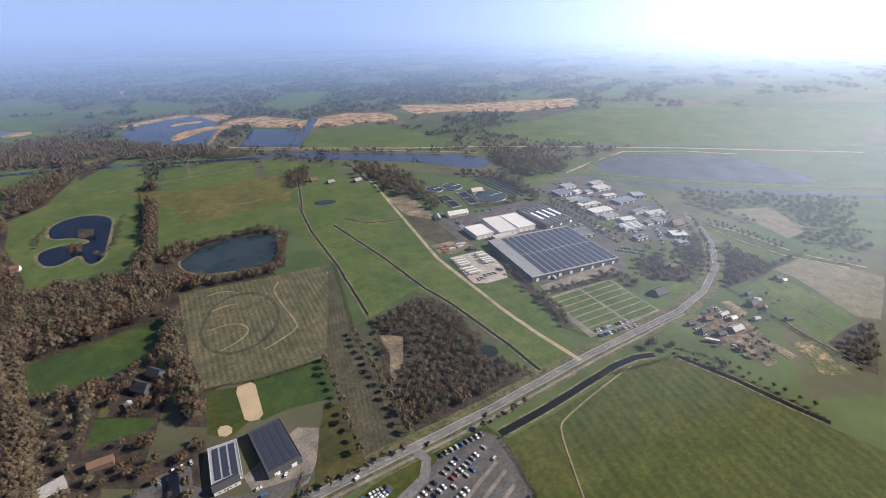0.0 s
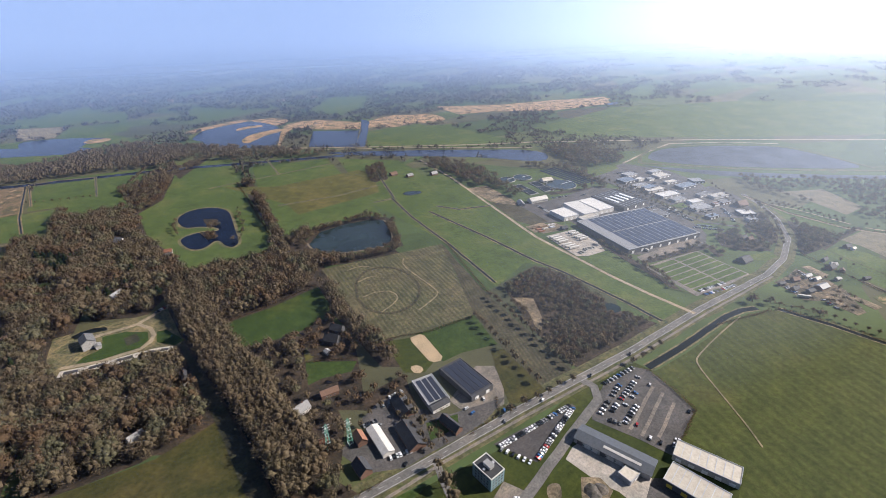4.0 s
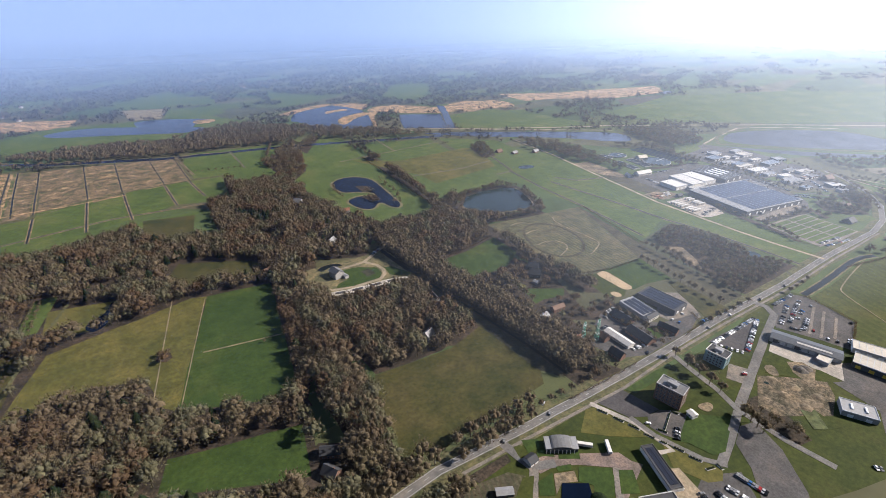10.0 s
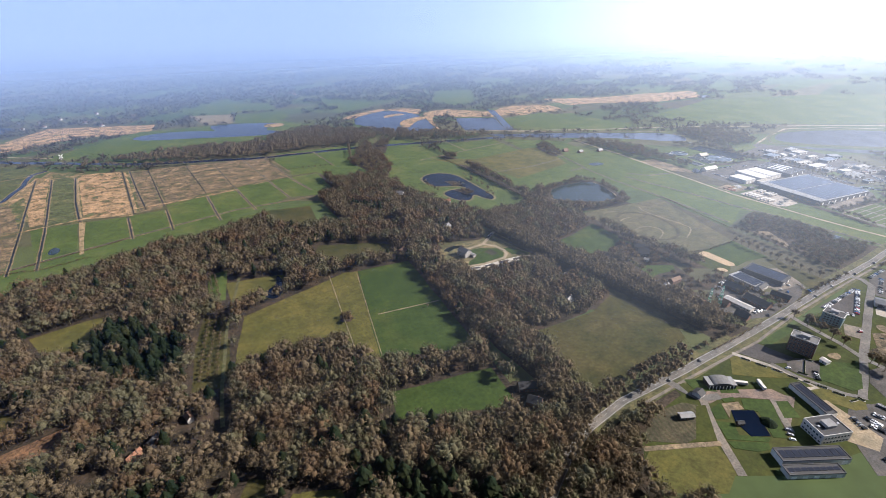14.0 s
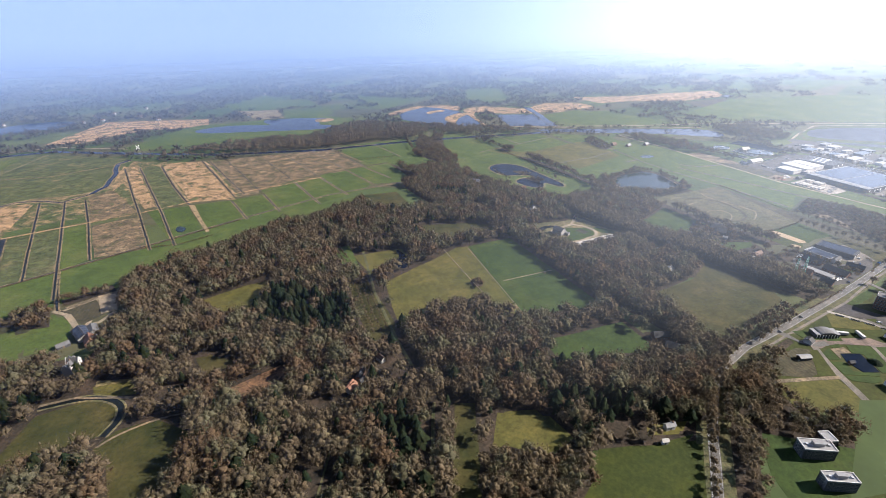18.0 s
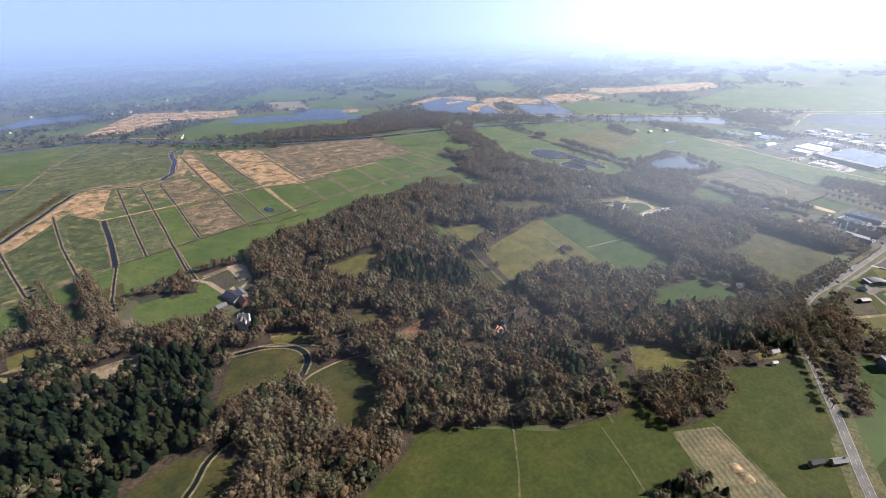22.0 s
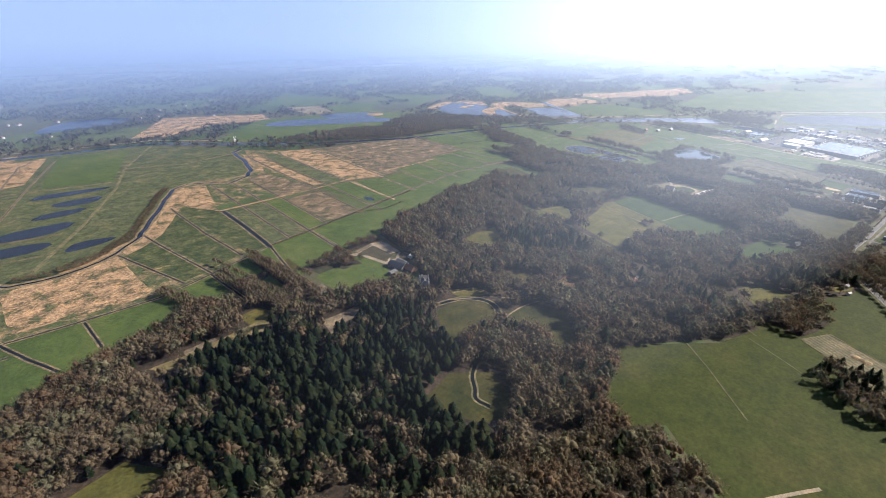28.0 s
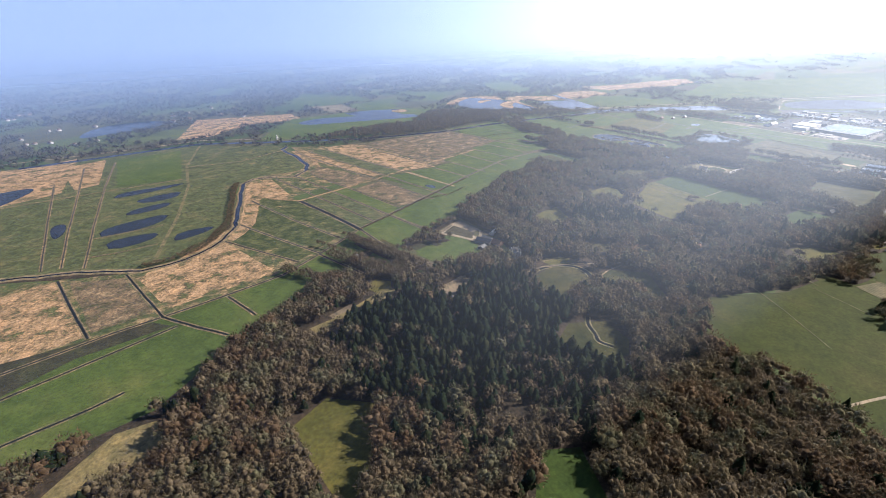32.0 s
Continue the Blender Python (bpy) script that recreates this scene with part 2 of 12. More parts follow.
land("verge", [(0.35, (0.07, 0.074, 0.03)), (0.5, (0.095, 0.088, 0.044)), (0.65, (0.05, 0.062, 0.024))], 0.09, 0.4, 0.45)
land("hay", [(0.35, (0.15, 0.125, 0.075)), (0.65, (0.2, 0.165, 0.105))], 0.08, 0.5, 0.4)
land("sand", [(0.35, (0.3, 0.225, 0.14)), (0.65, (0.36, 0.275, 0.175))], 0.08, 0.6, 0.15, None, 0.1)
land("earth", [(0.35, (0.09, 0.074, 0.05)), (0.5, (0.15, 0.118, 0.08)), (0.65, (0.23, 0.175, 0.11))], 0.05, 0.4, 0.4)
land("concrete", [(0.35, (0.25, 0.225, 0.195)), (0.65, (0.34, 0.305, 0.265))], 0.05, 0.5, 0.25, None, 0.1)
land("paving", [(0.35, (0.13, 0.115, 0.1)), (0.65, (0.19, 0.165, 0.14))], 0.05, 0.7, 0.35, None, 0.1)
land("gravel", [(0.35, (0.075, 0.068, 0.06)), (0.65, (0.12, 0.108, 0.095))], 0.12, 0.6, 0.4)
land("red_paving", [(0.35, (0.13, 0.1, 0.085)), (0.65, (0.185, 0.14, 0.12))], 0.05, 0.7, 0.35, None, 0.1)
land("tarmac", [(0.35, (0.064, 0.060, 0.058)), (0.65, (0.089, 0.083, 0.080))], 0.05, 0.6, 0.3, None, 0.1)
land("road_tarmac", [(0.35, (0.11, 0.104, 0.098)), (0.65, (0.15, 0.142, 0.134))], 0.05, 0.6, 0.28, None, 0.1)
land("dark_tarmac", [(0.35, (0.05, 0.046, 0.046)), (0.65, (0.068, 0.063, 0.063))], 0.05, 0.6, 0.25, None, 0.1)
land("track", [(0.35, (0.23, 0.185, 0.125)), (0.65, (0.29, 0.235, 0.165))], 0.05, 0.5, 0.3, None, 0.1)
leafy("twigs", [(0.104, 0.076, 0.047), (0.119, 0.092, 0.059), (0.125, 0.101, 0.064), (0.137, 0.116, 0.066)], ((0.72, 0.72, 0.74), (1.3, 1.28, 1.2)), twig=0.62)
leafy("twigs_brown", [(0.093, 0.063, 0.036), (0.107, 0.072, 0.042), (0.116, 0.083, 0.052), (0.102, 0.082, 0.047)], ((0.72, 0.72, 0.74), (1.28, 1.22, 1.15)), twig=0.62)
leafy("twigs_olive", [(0.086, 0.080, 0.045), (0.104, 0.097, 0.056), (0.121, 0.114, 0.072), (0.095, 0.094, 0.052)], ((0.75, 0.76, 0.74), (1.3, 1.28, 1.2)), twig=0.6)
leafy("needles", [(0.009, 0.017, 0.012), (0.015, 0.026, 0.013), (0.022, 0.029, 0.013), (0.037, 0.040, 0.018)], ((0.65, 0.7, 0.7), (1.5, 1.4, 1.2)))
leafy("far_twigs", [(0.057, 0.052, 0.043), (0.079, 0.069, 0.056), (0.086, 0.075, 0.062), (0.108, 0.095, 0.074)], ((0.75, 0.77, 0.8), (1.25, 1.22, 1.15)))
leafy("bark", [(0.1, 0.085, 0.065), (0.12, 0.1, 0.08), (0.14, 0.12, 0.095), (0.17, 0.145, 0.115)], ((0.8, 0.8, 0.8), (1.2, 1.2, 1.2)))
for key, col, rough in (
    ("white_roof", (0.52, 0.5, 0.46), 0.6), ("cream_roof", (0.44, 0.4, 0.33), 0.6), ("grey_roof", (0.24, 0.24, 0.24), 0.6), ("dark_grey_roof", (0.13, 0.13, 0.13), 0.8), ("dark_roof", (0.045, 0.046, 0.05), 0.75),
    ("slate_blue", (0.12, 0.145, 0.18), 0.45), ("slate_grey", (0.085, 0.095, 0.11), 0.6), ("orange_tile", (0.24, 0.115, 0.07), 0.7), ("brown_tile", (0.14, 0.085, 0.06), 0.75), ("brick", (0.15, 0.088, 0.064), 0.85),
    ("white_wall", (0.55, 0.53, 0.5), 0.7), ("grey_wall", (0.34, 0.33, 0.32), 0.7), ("teal_wall", (0.16, 0.26, 0.29), 0.5), ("dark_wall", (0.08, 0.08, 0.085), 0.7),
    ("yellow_door", (0.6, 0.42, 0.06), 0.5), ("white_paint", (0.8, 0.8, 0.78), 0.4), ("steel", (0.4, 0.41, 0.42), 0.45), ("mast_green", (0.12, 0.33, 0.24), 0.5),
    ("frame_white", (0.4, 0.39, 0.37), 0.5), ("rubber", (0.02, 0.02, 0.02), 0.8), ("basin_wall", (0.4, 0.39, 0.36), 0.8), ("wood", (0.2, 0.14, 0.09), 0.8),
    ("car_white", (0.75, 0.75, 0.75), 0.25), ("car_black", (0.012, 0.012, 0.014), 0.2), ("car_grey", (0.2, 0.205, 0.21), 0.25), ("car_silver", (0.45, 0.46, 0.47), 0.25),
    ("car_red", (0.3, 0.03, 0.03), 0.25), ("car_blue", (0.04, 0.12, 0.3), 0.25), ("road_paint", (0.45, 0.45, 0.43), 0.7), ("orange_paint", (0.7, 0.28, 0.04), 0.4),
):
    plain(key, col, rough)
for key, col, rough in (("glass", (0.03, 0.04, 0.05), 0.08), ("solar", (0.03, 0.034, 0.048), 0.2)):
    m, n, l, bsdf = base_material(key, rough)
    bsdf.inputs[0].default_value = (*col, 1)
    bsdf.inputs["Specular IOR Level"].default_value = 0.3
# the reservoir water's grey base colour imitates the hazy sky's reflection
for key, col, rough, gloss in (("water", (0.007, 0.013, 0.032), 0.18, 0.22), ("deep_water", (0.003, 0.006, 0.015), 0.12, 0.03), ("creek_water", (0.009, 0.012, 0.022), 0.2, 0.1), ("flood_water", (0.011, 0.014, 0.019), 0.25, 0.08), ("murky_water", (0.013, 0.021, 0.02), 0.12, 0.1), ("pale_water", (0.055, 0.06, 0.072), 0.55, 0.05), ("ditch_water", (0.007, 0.009, 0.009), 0.4, 0.08)):
    m, n, l, bsdf = base_material(key, rough)
    pos = n.new("ShaderNodeNewGeometry").outputs["Position"]
    tint = ramp_node(n, l, noise_node(n, l, pos, 0.02, 3.0), [(0.35, tuple(c * 0.8 for c in col)), (0.65, tuple(c * 1.3 for c in col))])
    l.new(tint, bsdf.inputs[0])
    bsdf.inputs["Specular IOR Level"].default_value = gloss
    ripple = n.new("ShaderNodeBump")
    ripple.inputs["Strength"].default_value, ripple.inputs["Distance"].default_value = 0.05, 0.05
    l.new(noise_node(n, l, pos, 0.5, 4.0), ripple.inputs["Height"])
    l.new(ripple.outputs[0], bsdf.inputs["Normal"])

# ---- building helpers ----


def link_mesh(name, bm, material, parent=None, label=""):
    me = bpy.data.meshes.new(name)
    bm.to_mesh(me)
    bm.free()
    for m in material if isinstance(material, (list, tuple)) else [material]:
        me.materials.append(MATS[m])
    ob = new(name, me)
    if parent:
        ob.parent = parent
    if label:
        ob["label"] = label
    return ob


def part(name, bm, material, parent, label=""):
    return link_mesh(name, bm, material, parent, label)


def share(name, me, parent, m=None):
    ob = new(name, me)
    ob.parent = parent
    if m is not None:
        ob.matrix_local = m
    return ob


def raw_mesh(name, verts, tris, material):
    me = bpy.data.meshes.new(name)
    me.vertices.add(len(verts))
    me.vertices.foreach_set("co", np.ascontiguousarray(verts, np.float32).ravel())
    me.loops.add(tris.size)
    me.loops.foreach_set("vertex_index", np.ascontiguousarray(tris, np.int32).ravel())
    me.polygons.add(len(tris))
    me.polygons.foreach_set("loop_start", np.arange(0, tris.size, 3, dtype=np.int32))
    me.update(calc_edges=True)
    for m in material if isinstance(material, (list, tuple)) else [material]:
        me.materials.append(MATS[m])
    return me


def add_box(bm, x0, x1, y0, y1, z0, z1, bevel=0.0, mi=0):
    vs = [bm.verts.new(p) for p in ((x0, y0, z0), (x1, y0, z0), (x1, y1, z0), (x0, y1, z0), (x0, y0, z1), (x1, y0, z1), (x1, y1, z1), (x0, y1, z1))]
    fs = [bm.faces.new([vs[i] for i in q]) for q in ((3, 2, 1, 0), (4, 5, 6, 7), (0, 1, 5, 4), (1, 2, 6, 5), (2, 3, 7, 6), (3, 0, 4, 7))]
    for f in fs:
        f.material_index = mi
    if bevel:
        bmesh.ops.bevel(bm, geom=list({e for f in fs for e in f.edges}), offset=bevel, segments=1, affect="EDGES")
    return vs


def box_bm(*args, **kw):
    bm = bmesh.new()
    add_box(bm, *args, **kw)
    return bm


def empty(name, x, y, angle=0.0, z=0.0):
    ob = new(name)
    ob.matrix_world = pose(x, y, z, 0, 0, angle)
    return ob


LAYER = {"litter": 0.01, "base": 0.05, "over": 0.12, "top": 0.19, "line": 0.28}
LAID = []


def lay(points, layer, grow=0.0):
    """The height of a new cover: its layer's own, or just over those of the layer that it may overlap."""
    p = np.array(points)
    lo, hi = p.min(0) - grow, p.max(0) + grow
    z = LAYER[layer]
    for a, b, level, kind, _ in LAID:
        if kind == layer and (a < hi).all() and (b > lo).all():
            z = max(z, level + 0.004)
    return lo, hi, z


def ground_z(x, y):
    """The height of the topmost cover at a place."""
    z, px, py = 0.0, np.array([x]), np.array([y])
    for a, b, level, _, polys in LAID:
        if level > z and a[0] < x < b[0] and a[1] < y < b[1] and any(inside(px, py, q)[0] for q in polys):
            z = level
    return z



def wander(points, step=22.0, swing=1.1, closed=True):
    """The outline with points in between that stray a little, as hedges and banks do."""
    out = []
    for a, b in zip(points, points[1:] + points[:1] if closed else points[1:]):
        a, b = Vector(a), Vector(b)
        k = max(1, int((b - a).length / step))
        side = Vector((a.y - b.y, b.x - a.x)).normalized() if a != b else Vector((0, 0))
        for i in range(k):
            p = a.lerp(b, i / k)
            if i:
                p = p + side * swing * noise.noise((p.x * 0.05, p.y * 0.05, 3.0)) * 2
            out.append((p.x, p.y))
    if not closed:
        out.append(tuple(points[-1]))
    return out


OPEN = []


def plot(name, material, points, label, layer="base", opened=True, swing=1.1, category="field"):
    """A piece of land with one cover: a field, a pond, a yard."""
    pts = wander([tuple(p) for p in points], swing=swing)
    if sum(a[0] * b[1] - b[0] * a[1] for a, b in zip(pts, pts[1:] + pts[:1])) < 0:
        pts.reverse()
    if opened:
        OPEN.append(np.array(pts))
    bm = bmesh.new()
    lo, hi, z = lay(pts, layer)
    LAID.append((lo, hi, z, layer, [np.array(pts)]))
    rim = [bm.verts.new((x, y, z)) for x, y in pts]
    top = bm.faces.new(rim)
    top.normal_update()
    bmesh.ops.triangulate(bm, faces=[top])
    foot = [bm.verts.new((x, y, -0.05)) for x, y in pts]
    for i in range(len(rim)):
        j = (i + 1) % len(rim)
        bm.faces.new((rim[i], rim[j], foot[j], foot[i]))
    ob = link_mesh(name, bm, material)
    return tagged(ob, label, category, kind="structure")


def ribbon(name, material, points, width, label, layer="top", opened=True, swing=0.3, category="path"):
    """A road, path or ditch of even width along a line."""
    pts = wander([tuple(p) for p in points], 14.0, swing, closed=False)
    bm = bmesh.new()
    lo, hi, z = lay(pts, layer, width / 2)
    rows, cover = [], []
    for i, p in enumerate(pts):
        a, b = Vector(pts[max(i - 1, 0)]), Vector(pts[min(i + 1, len(pts) - 1)])
        d = (b - a).normalized()
        w = width / 2
        s = Vector((-d.y, d.x)) * w
        rows.append([bm.verts.new((p[0] + s.x * q, p[1] + s.y * q, z if abs(q) < 1.01 else -0.05)) for q in (-1.02, -1, 1, 1.02)])
    for a, b in zip(rows, rows[1:]):
        for i in range(3):
            bm.faces.new((a[i], b[i], b[i + 1], a[i + 1]))
    bmesh.ops.recalc_face_normals(bm, faces=bm.faces[:])
    for a, b in zip(pts, pts[1:]):
        d = (Vector(b) - Vector(a)).normalized()
        for extra, store in ((1.0, OPEN if opened else []), (0.0, cover)):
            s = Vector((-d.y, d.x)) * (width / 2 + extra)
            store.append(np.array([(a[0] + s.x, a[1] + s.y), (b[0] + s.x, b[1] + s.y), (b[0] - s.x, b[1] - s.y), (a[0] - s.x, a[1] - s.y)]))
    LAID.append((lo, hi, z, layer, cover))
    ob = link_mesh(name, bm, material)
    return tagged(ob, label, category, kind="structure")


def offset_line(points, d):
    pts = [Vector(p) for p in points]
    out = []
    for i, p in enumerate(pts):
        way = (pts[min(i + 1, len(pts) - 1)] - pts[max(i - 1, 0)]).normalized()
        out.append((p.x - way.y * d, p.y + way.x * d))
    return out


def road_marks(points):
    """Edge lines, and a dashed line along the middle of the road."""
    for d in (-3.1, 3.1):
        ribbon("road_marking", "road_paint", offset_line(points, d), 0.14, "white painted edge line on asphalt", "line", False, category="road marking")
    mid = wander([tuple(p) for p in points], 6.0, 0.3, closed=False)
    bm = bmesh.new()
    for a, b in zip(mid[::2], mid[1::2]):
        a, b = Vector(a), Vector(b)
        n = Vector((a.y - b.y, b.x - a.x)).normalized() * 0.11
        b = a.lerp(b, 0.6)
        bm.faces.new([bm.verts.new((q.x, q.y, LAYER["line"])) for q in (a - n, b - n, b + n, a + n)])
    tagged(link_mesh("road_marking", bm, "road_paint"), "white dashed centre line on asphalt", "road marking", kind="structure")


def inside(px, py, poly):
    hit = np.zeros(len(px), bool)
    x, y = poly[:, 0], poly[:, 1]
    j = len(poly) - 1
    near = (px > x.min()) & (px < x.max()) & (py > y.min()) & (py < y.max())
    if not near.any():
        return hit
    qx, qy = px[near], py[near]
    got = np.zeros(len(qx), bool)
    for i in range(len(poly)):
        if y[i] != y[j]:
            cross = ((y[i] > qy) != (y[j] > qy)) & (qx < (x[j] - x[i]) * (qy - y[i]) / (y[j] - y[i]) + x[i])
            got ^= cross
        j = i
    hit[near] = got
    return hit


def ground_mesh():
    """One sheet to the horizon, finer near the middle."""
    bm = bmesh.new()
    xs = [-9000, -5000, -3000, -1500, 0, 1500, 3000, 5000, 9000]
    grid = [[bm.verts.new((x, y, 0)) for x in xs] for y in (-5000, -2500, -1000, 0, 1000, 2500, 5000, 9000)]
    for a, b in zip(grid, grid[1:]):
        for i in range(len(xs) - 1):
            bm.faces.new((a[i], a[i + 1], b[i + 1], b[i]))
    return tagged(link_mesh("ground", bm, "countryside"), "flat green and brown farmland reaching to the horizon", "ground", kind="structure")


def countryside():
    """Far farmland: parcels of grass, stubble and rough ground."""
    m, n, l, bsdf = base_material("countryside", 0.95)
    pos = n.new("ShaderNodeNewGeometry").outputs["Position"]
    turn = n.new("ShaderNodeMapping")
    turn.inputs["Rotation"].default_value, turn.inputs["Scale"].default_value = (0, 0, radians(25)), (0.0032, 0.0075, 1)
    l.new(pos, turn.inputs[0])
    cell = n.new("ShaderNodeTexVoronoi")
    cell.inputs["Scale"].default_value = 1.0
    l.new(turn.outputs[0], cell.inputs["Vector"])
    sep = n.new("ShaderNodeSeparateColor")
    l.new(cell.outputs["Color"], sep.inputs[0])
    col = ramp_node(n, l, sep.outputs[0], [(0.0, (0.04, 0.062, 0.022)), (0.35, (0.055, 0.08, 0.026)), (0.55, (0.07, 0.085, 0.03)), (0.72, (0.075, 0.072, 0.036)), (0.86, (0.05, 0.055, 0.03)), (1.0, (0.09, 0.082, 0.042))])
    soft = ramp_node(n, l, noise_node(n, l, pos, 0.02, 5.0), [(0.3, (0.7,) * 3), (0.7, (1.15,) * 3)])
    l.new(mix_node(n, l, col, soft, 1.0, "MULTIPLY"), bsdf.inputs[0])


countryside()
ground_mesh()

def rounded(points, times=2):
    """The outline with its corners cut, as shores run."""
    for _ in range(times):
        points = [q for a, b in zip(points, points[1:] + points[:1]) for q in ((a[0] * 0.75 + b[0] * 0.25, a[1] * 0.75 + b[1] * 0.25), (a[0] * 0.25 + b[0] * 0.75, a[1] * 0.25 + b[1] * 0.75))]
    return points


# ---- land, water and roads ----
GARDEN_LAKE = rounded([(-83.0, 789.1), (-59.2, 811.2), (-27.8, 805.9), (-8.2, 774.7), (-14.8, 724.8), (-22.2, 679.4), (-27.9, 637.6), (-41.9, 625.8), (-50.3, 640.2), (-52.0, 667.7), (-70.1, 646.1), (-86.0, 649.3), (-95.0, 672.4), (-94.6, 703.4), (-66, 712), (-44, 698), (-42, 708), (-60, 728), (-80, 734), (-86.0, 755.8)])
plot("water", "deep_water", GARDEN_LAKE, "dark blue garden lake with a grassy peninsula", "over", category="lake")
plot("water", "murky_water", [(52, 593.3), (59.4, 600), (67.5, 605.1), (76.2, 608.8), (85.5, 611), (95.6, 611.8), (105.6, 612.1), (115.6, 611.9), (125.6, 611.2), (135.5, 610.1), (144.1, 608.1), (151.4, 605.3), (157.2, 601.6), (161.8, 597.1), (163.6, 589.9), (162.9, 579.9), (159.6, 567.2), (153.6, 551.8), (147.9, 538.9), (142.3, 528.6), (137, 520.8), (131.9, 515.6), (125.5, 512.4), (117.8, 511.2), (108.8, 512), (98.6, 514.7), (89, 517.6), (80.1, 520.6), (71.9, 523.7), (64.3, 527), (57.8, 530.9), (52.4, 535.5), (48.1, 540.8), (44.8, 546.7), (42.4, 553), (40.9, 559.4), (40.3, 566.1), (40.5, 573), (42.6, 579.9), (46.4, 586.6)], "grey-green rectangular fishing pond ringed by trees", "over", category="water")
plot("water", "water", [(274.4, 998.9), (300.2, 983.2), (326, 967.2), (351.8, 950.9), (377.5, 934.2), (403.3, 917.1), (428.8, 899.8), (454.3, 882.3), (479.6, 864.4), (504.9, 846.3), (529.6, 828.2), (553.8, 810), (577.5, 791.9), (600.7, 773.8), (618.3, 756.6), (630.2, 740.3), (636.5, 724.9), (637.2, 710.4), (634.2, 697.4), (627.3, 685.9), (616.6, 675.8), (602.1, 667.3), (586.5, 668), (569.8, 678), (552, 697.3), (533.2, 725.9), (513.3, 752.1), (492.5, 775.9), (470.7, 797.3), (447.9, 816.3), (425.1, 835.4), (402.2, 854.5), (379.2, 873.7), (356.1, 893), (333.4, 913.7), (311.2, 935.9), (289.3, 959.6), (267.8, 984.8), (258.2, 999.7), (260.4, 1004.4)], "broad calm river along the polder dyke", "over", category="water")
plot("water", "pale_water", rounded([(778.5, 547.5), (842.2, 568.2), (899.5, 560), (999.0, 506), (1082.3, 436), (1098.0, 393.0), (1090.0, 348.8), (1072.6, 287.8), (1049, 246.5), (1005.4, 268.0), (896.0, 361.1), (836.7, 421.7), (783.8, 488.9), (769, 523.1)], 1), "large pale reservoir behind an embankment", "over", category="water")
plot("water", "pale_water", rounded([(710.5, 539.0), (752.4, 470.0), (804.3, 405.4), (858.1, 345.2), (937.0, 271.3), (1023.3, 196.7), (1120, 120), (1096, 110), (996.4, 190.2), (911.7, 263.1), (826.5, 332.0), (756.5, 410.2)], 1), "pale wide canal past the reservoir", "over", category="water")
plot("water", "water", [(-957.9, 1855.3), (-939.5, 1881.3), (-918.3, 1900.8), (-894.3, 1913.7), (-867.5, 1920), (-837.8, 1919.7), (-812.2, 1915.6), (-790.5, 1907.7), (-772.7, 1896), (-759, 1880.5), (-753.1, 1863.8), (-755, 1845.9), (-764.8, 1826.8), (-782.6, 1806.6), (-802.7, 1791.9), (-825.2, 1782.7), (-850.1, 1779), (-877.3, 1780.9), (-902.1, 1780.7), (-924.2, 1778.6), (-943.7, 1774.4), (-960.6, 1768.1), (-973.3, 1767.1), (-981.7, 1771.1), (-985.8, 1780.3), (-985.7, 1794.7), (-981, 1812), (-971.7, 1832.2)], "blue lake with wooded banks", "over", category="water")
plot("water", "water", [(-465, 1544), (-441.4, 1549.3), (-416.9, 1549.2), (-391.5, 1543.5), (-365.2, 1532.4), (-338, 1515.9), (-308.3, 1497.3), (-276, 1476.7), (-241.3, 1454.2), (-204, 1429.6), (-177.6, 1407.4), (-162.1, 1387.6), (-157.4, 1370.1), (-163.6, 1355), (-180.2, 1349.7), (-207.3, 1354.2), (-244.8, 1368.5), (-292.8, 1392.5), (-336.2, 1413.7), (-375, 1431.9), (-409.3, 1447.3), (-439.1, 1459.7), (-462.4, 1472.7), (-479.4, 1486.1), (-490, 1500), (-494.1, 1514.5), (-491.4, 1526.6), (-481.7, 1536.5)], "long narrow lake beside a dyke", "over", category="water")
plot("water", "murky_water", [(234.8, 249.7), (237.1, 249.1), (239, 248), (240.4, 246.3), (241.3, 244), (241.7, 241.1), (241.5, 238.6), (240.6, 236.6), (239.2, 234.9), (237.1, 233.6), (234.9, 232.9), (232.5, 232.9), (230, 233.4), (227.3, 234.5), (225.8, 236.2), (225.5, 238.6), (226.3, 241.6), (228.2, 245.1), (230.3, 247.7), (232.5, 249.2)], "small dark pool in rough grass", "over", category="water")
plot("water", "murky_water", [(254.9, 673.6), (260.2, 673.9), (265.1, 673.3), (269.6, 671.7), (273.5, 669.3), (277, 665.9), (279, 662.8), (279.5, 659.9), (278.6, 657.3), (276.2, 654.9), (272.9, 653.4), (268.6, 652.8), (263.4, 653.1), (257.4, 654.3), (252.7, 656.3), (249.5, 659), (247.7, 662.5), (247.3, 666.8), (248.4, 670.1), (250.9, 672.3)], "shallow pool in the green pasture", "over", category="water")
plot("water", "water", [(-417.9, 561.8), (-416.1, 562.1), (-415.3, 561), (-415.3, 558.5), (-416.3, 554.7), (-418.1, 549.4), (-419.9, 545.4), (-421.7, 542.4), (-423.5, 540.6), (-425.3, 540), (-426.1, 540.9), (-426.1, 543.4), (-425.1, 547.4), (-423.3, 553), (-421.5, 557.3), (-419.6, 560.2)], "small dark forest pool beside a yellow glade", "top", category="water")
plot("water", "ditch_water", [(-696.3, 467.1), (-685.2, 465.9), (-678.9, 454.3), (-686, 444.4), (-695.4, 451.3)], "still dark pond beneath bare trees", "top", category="water")
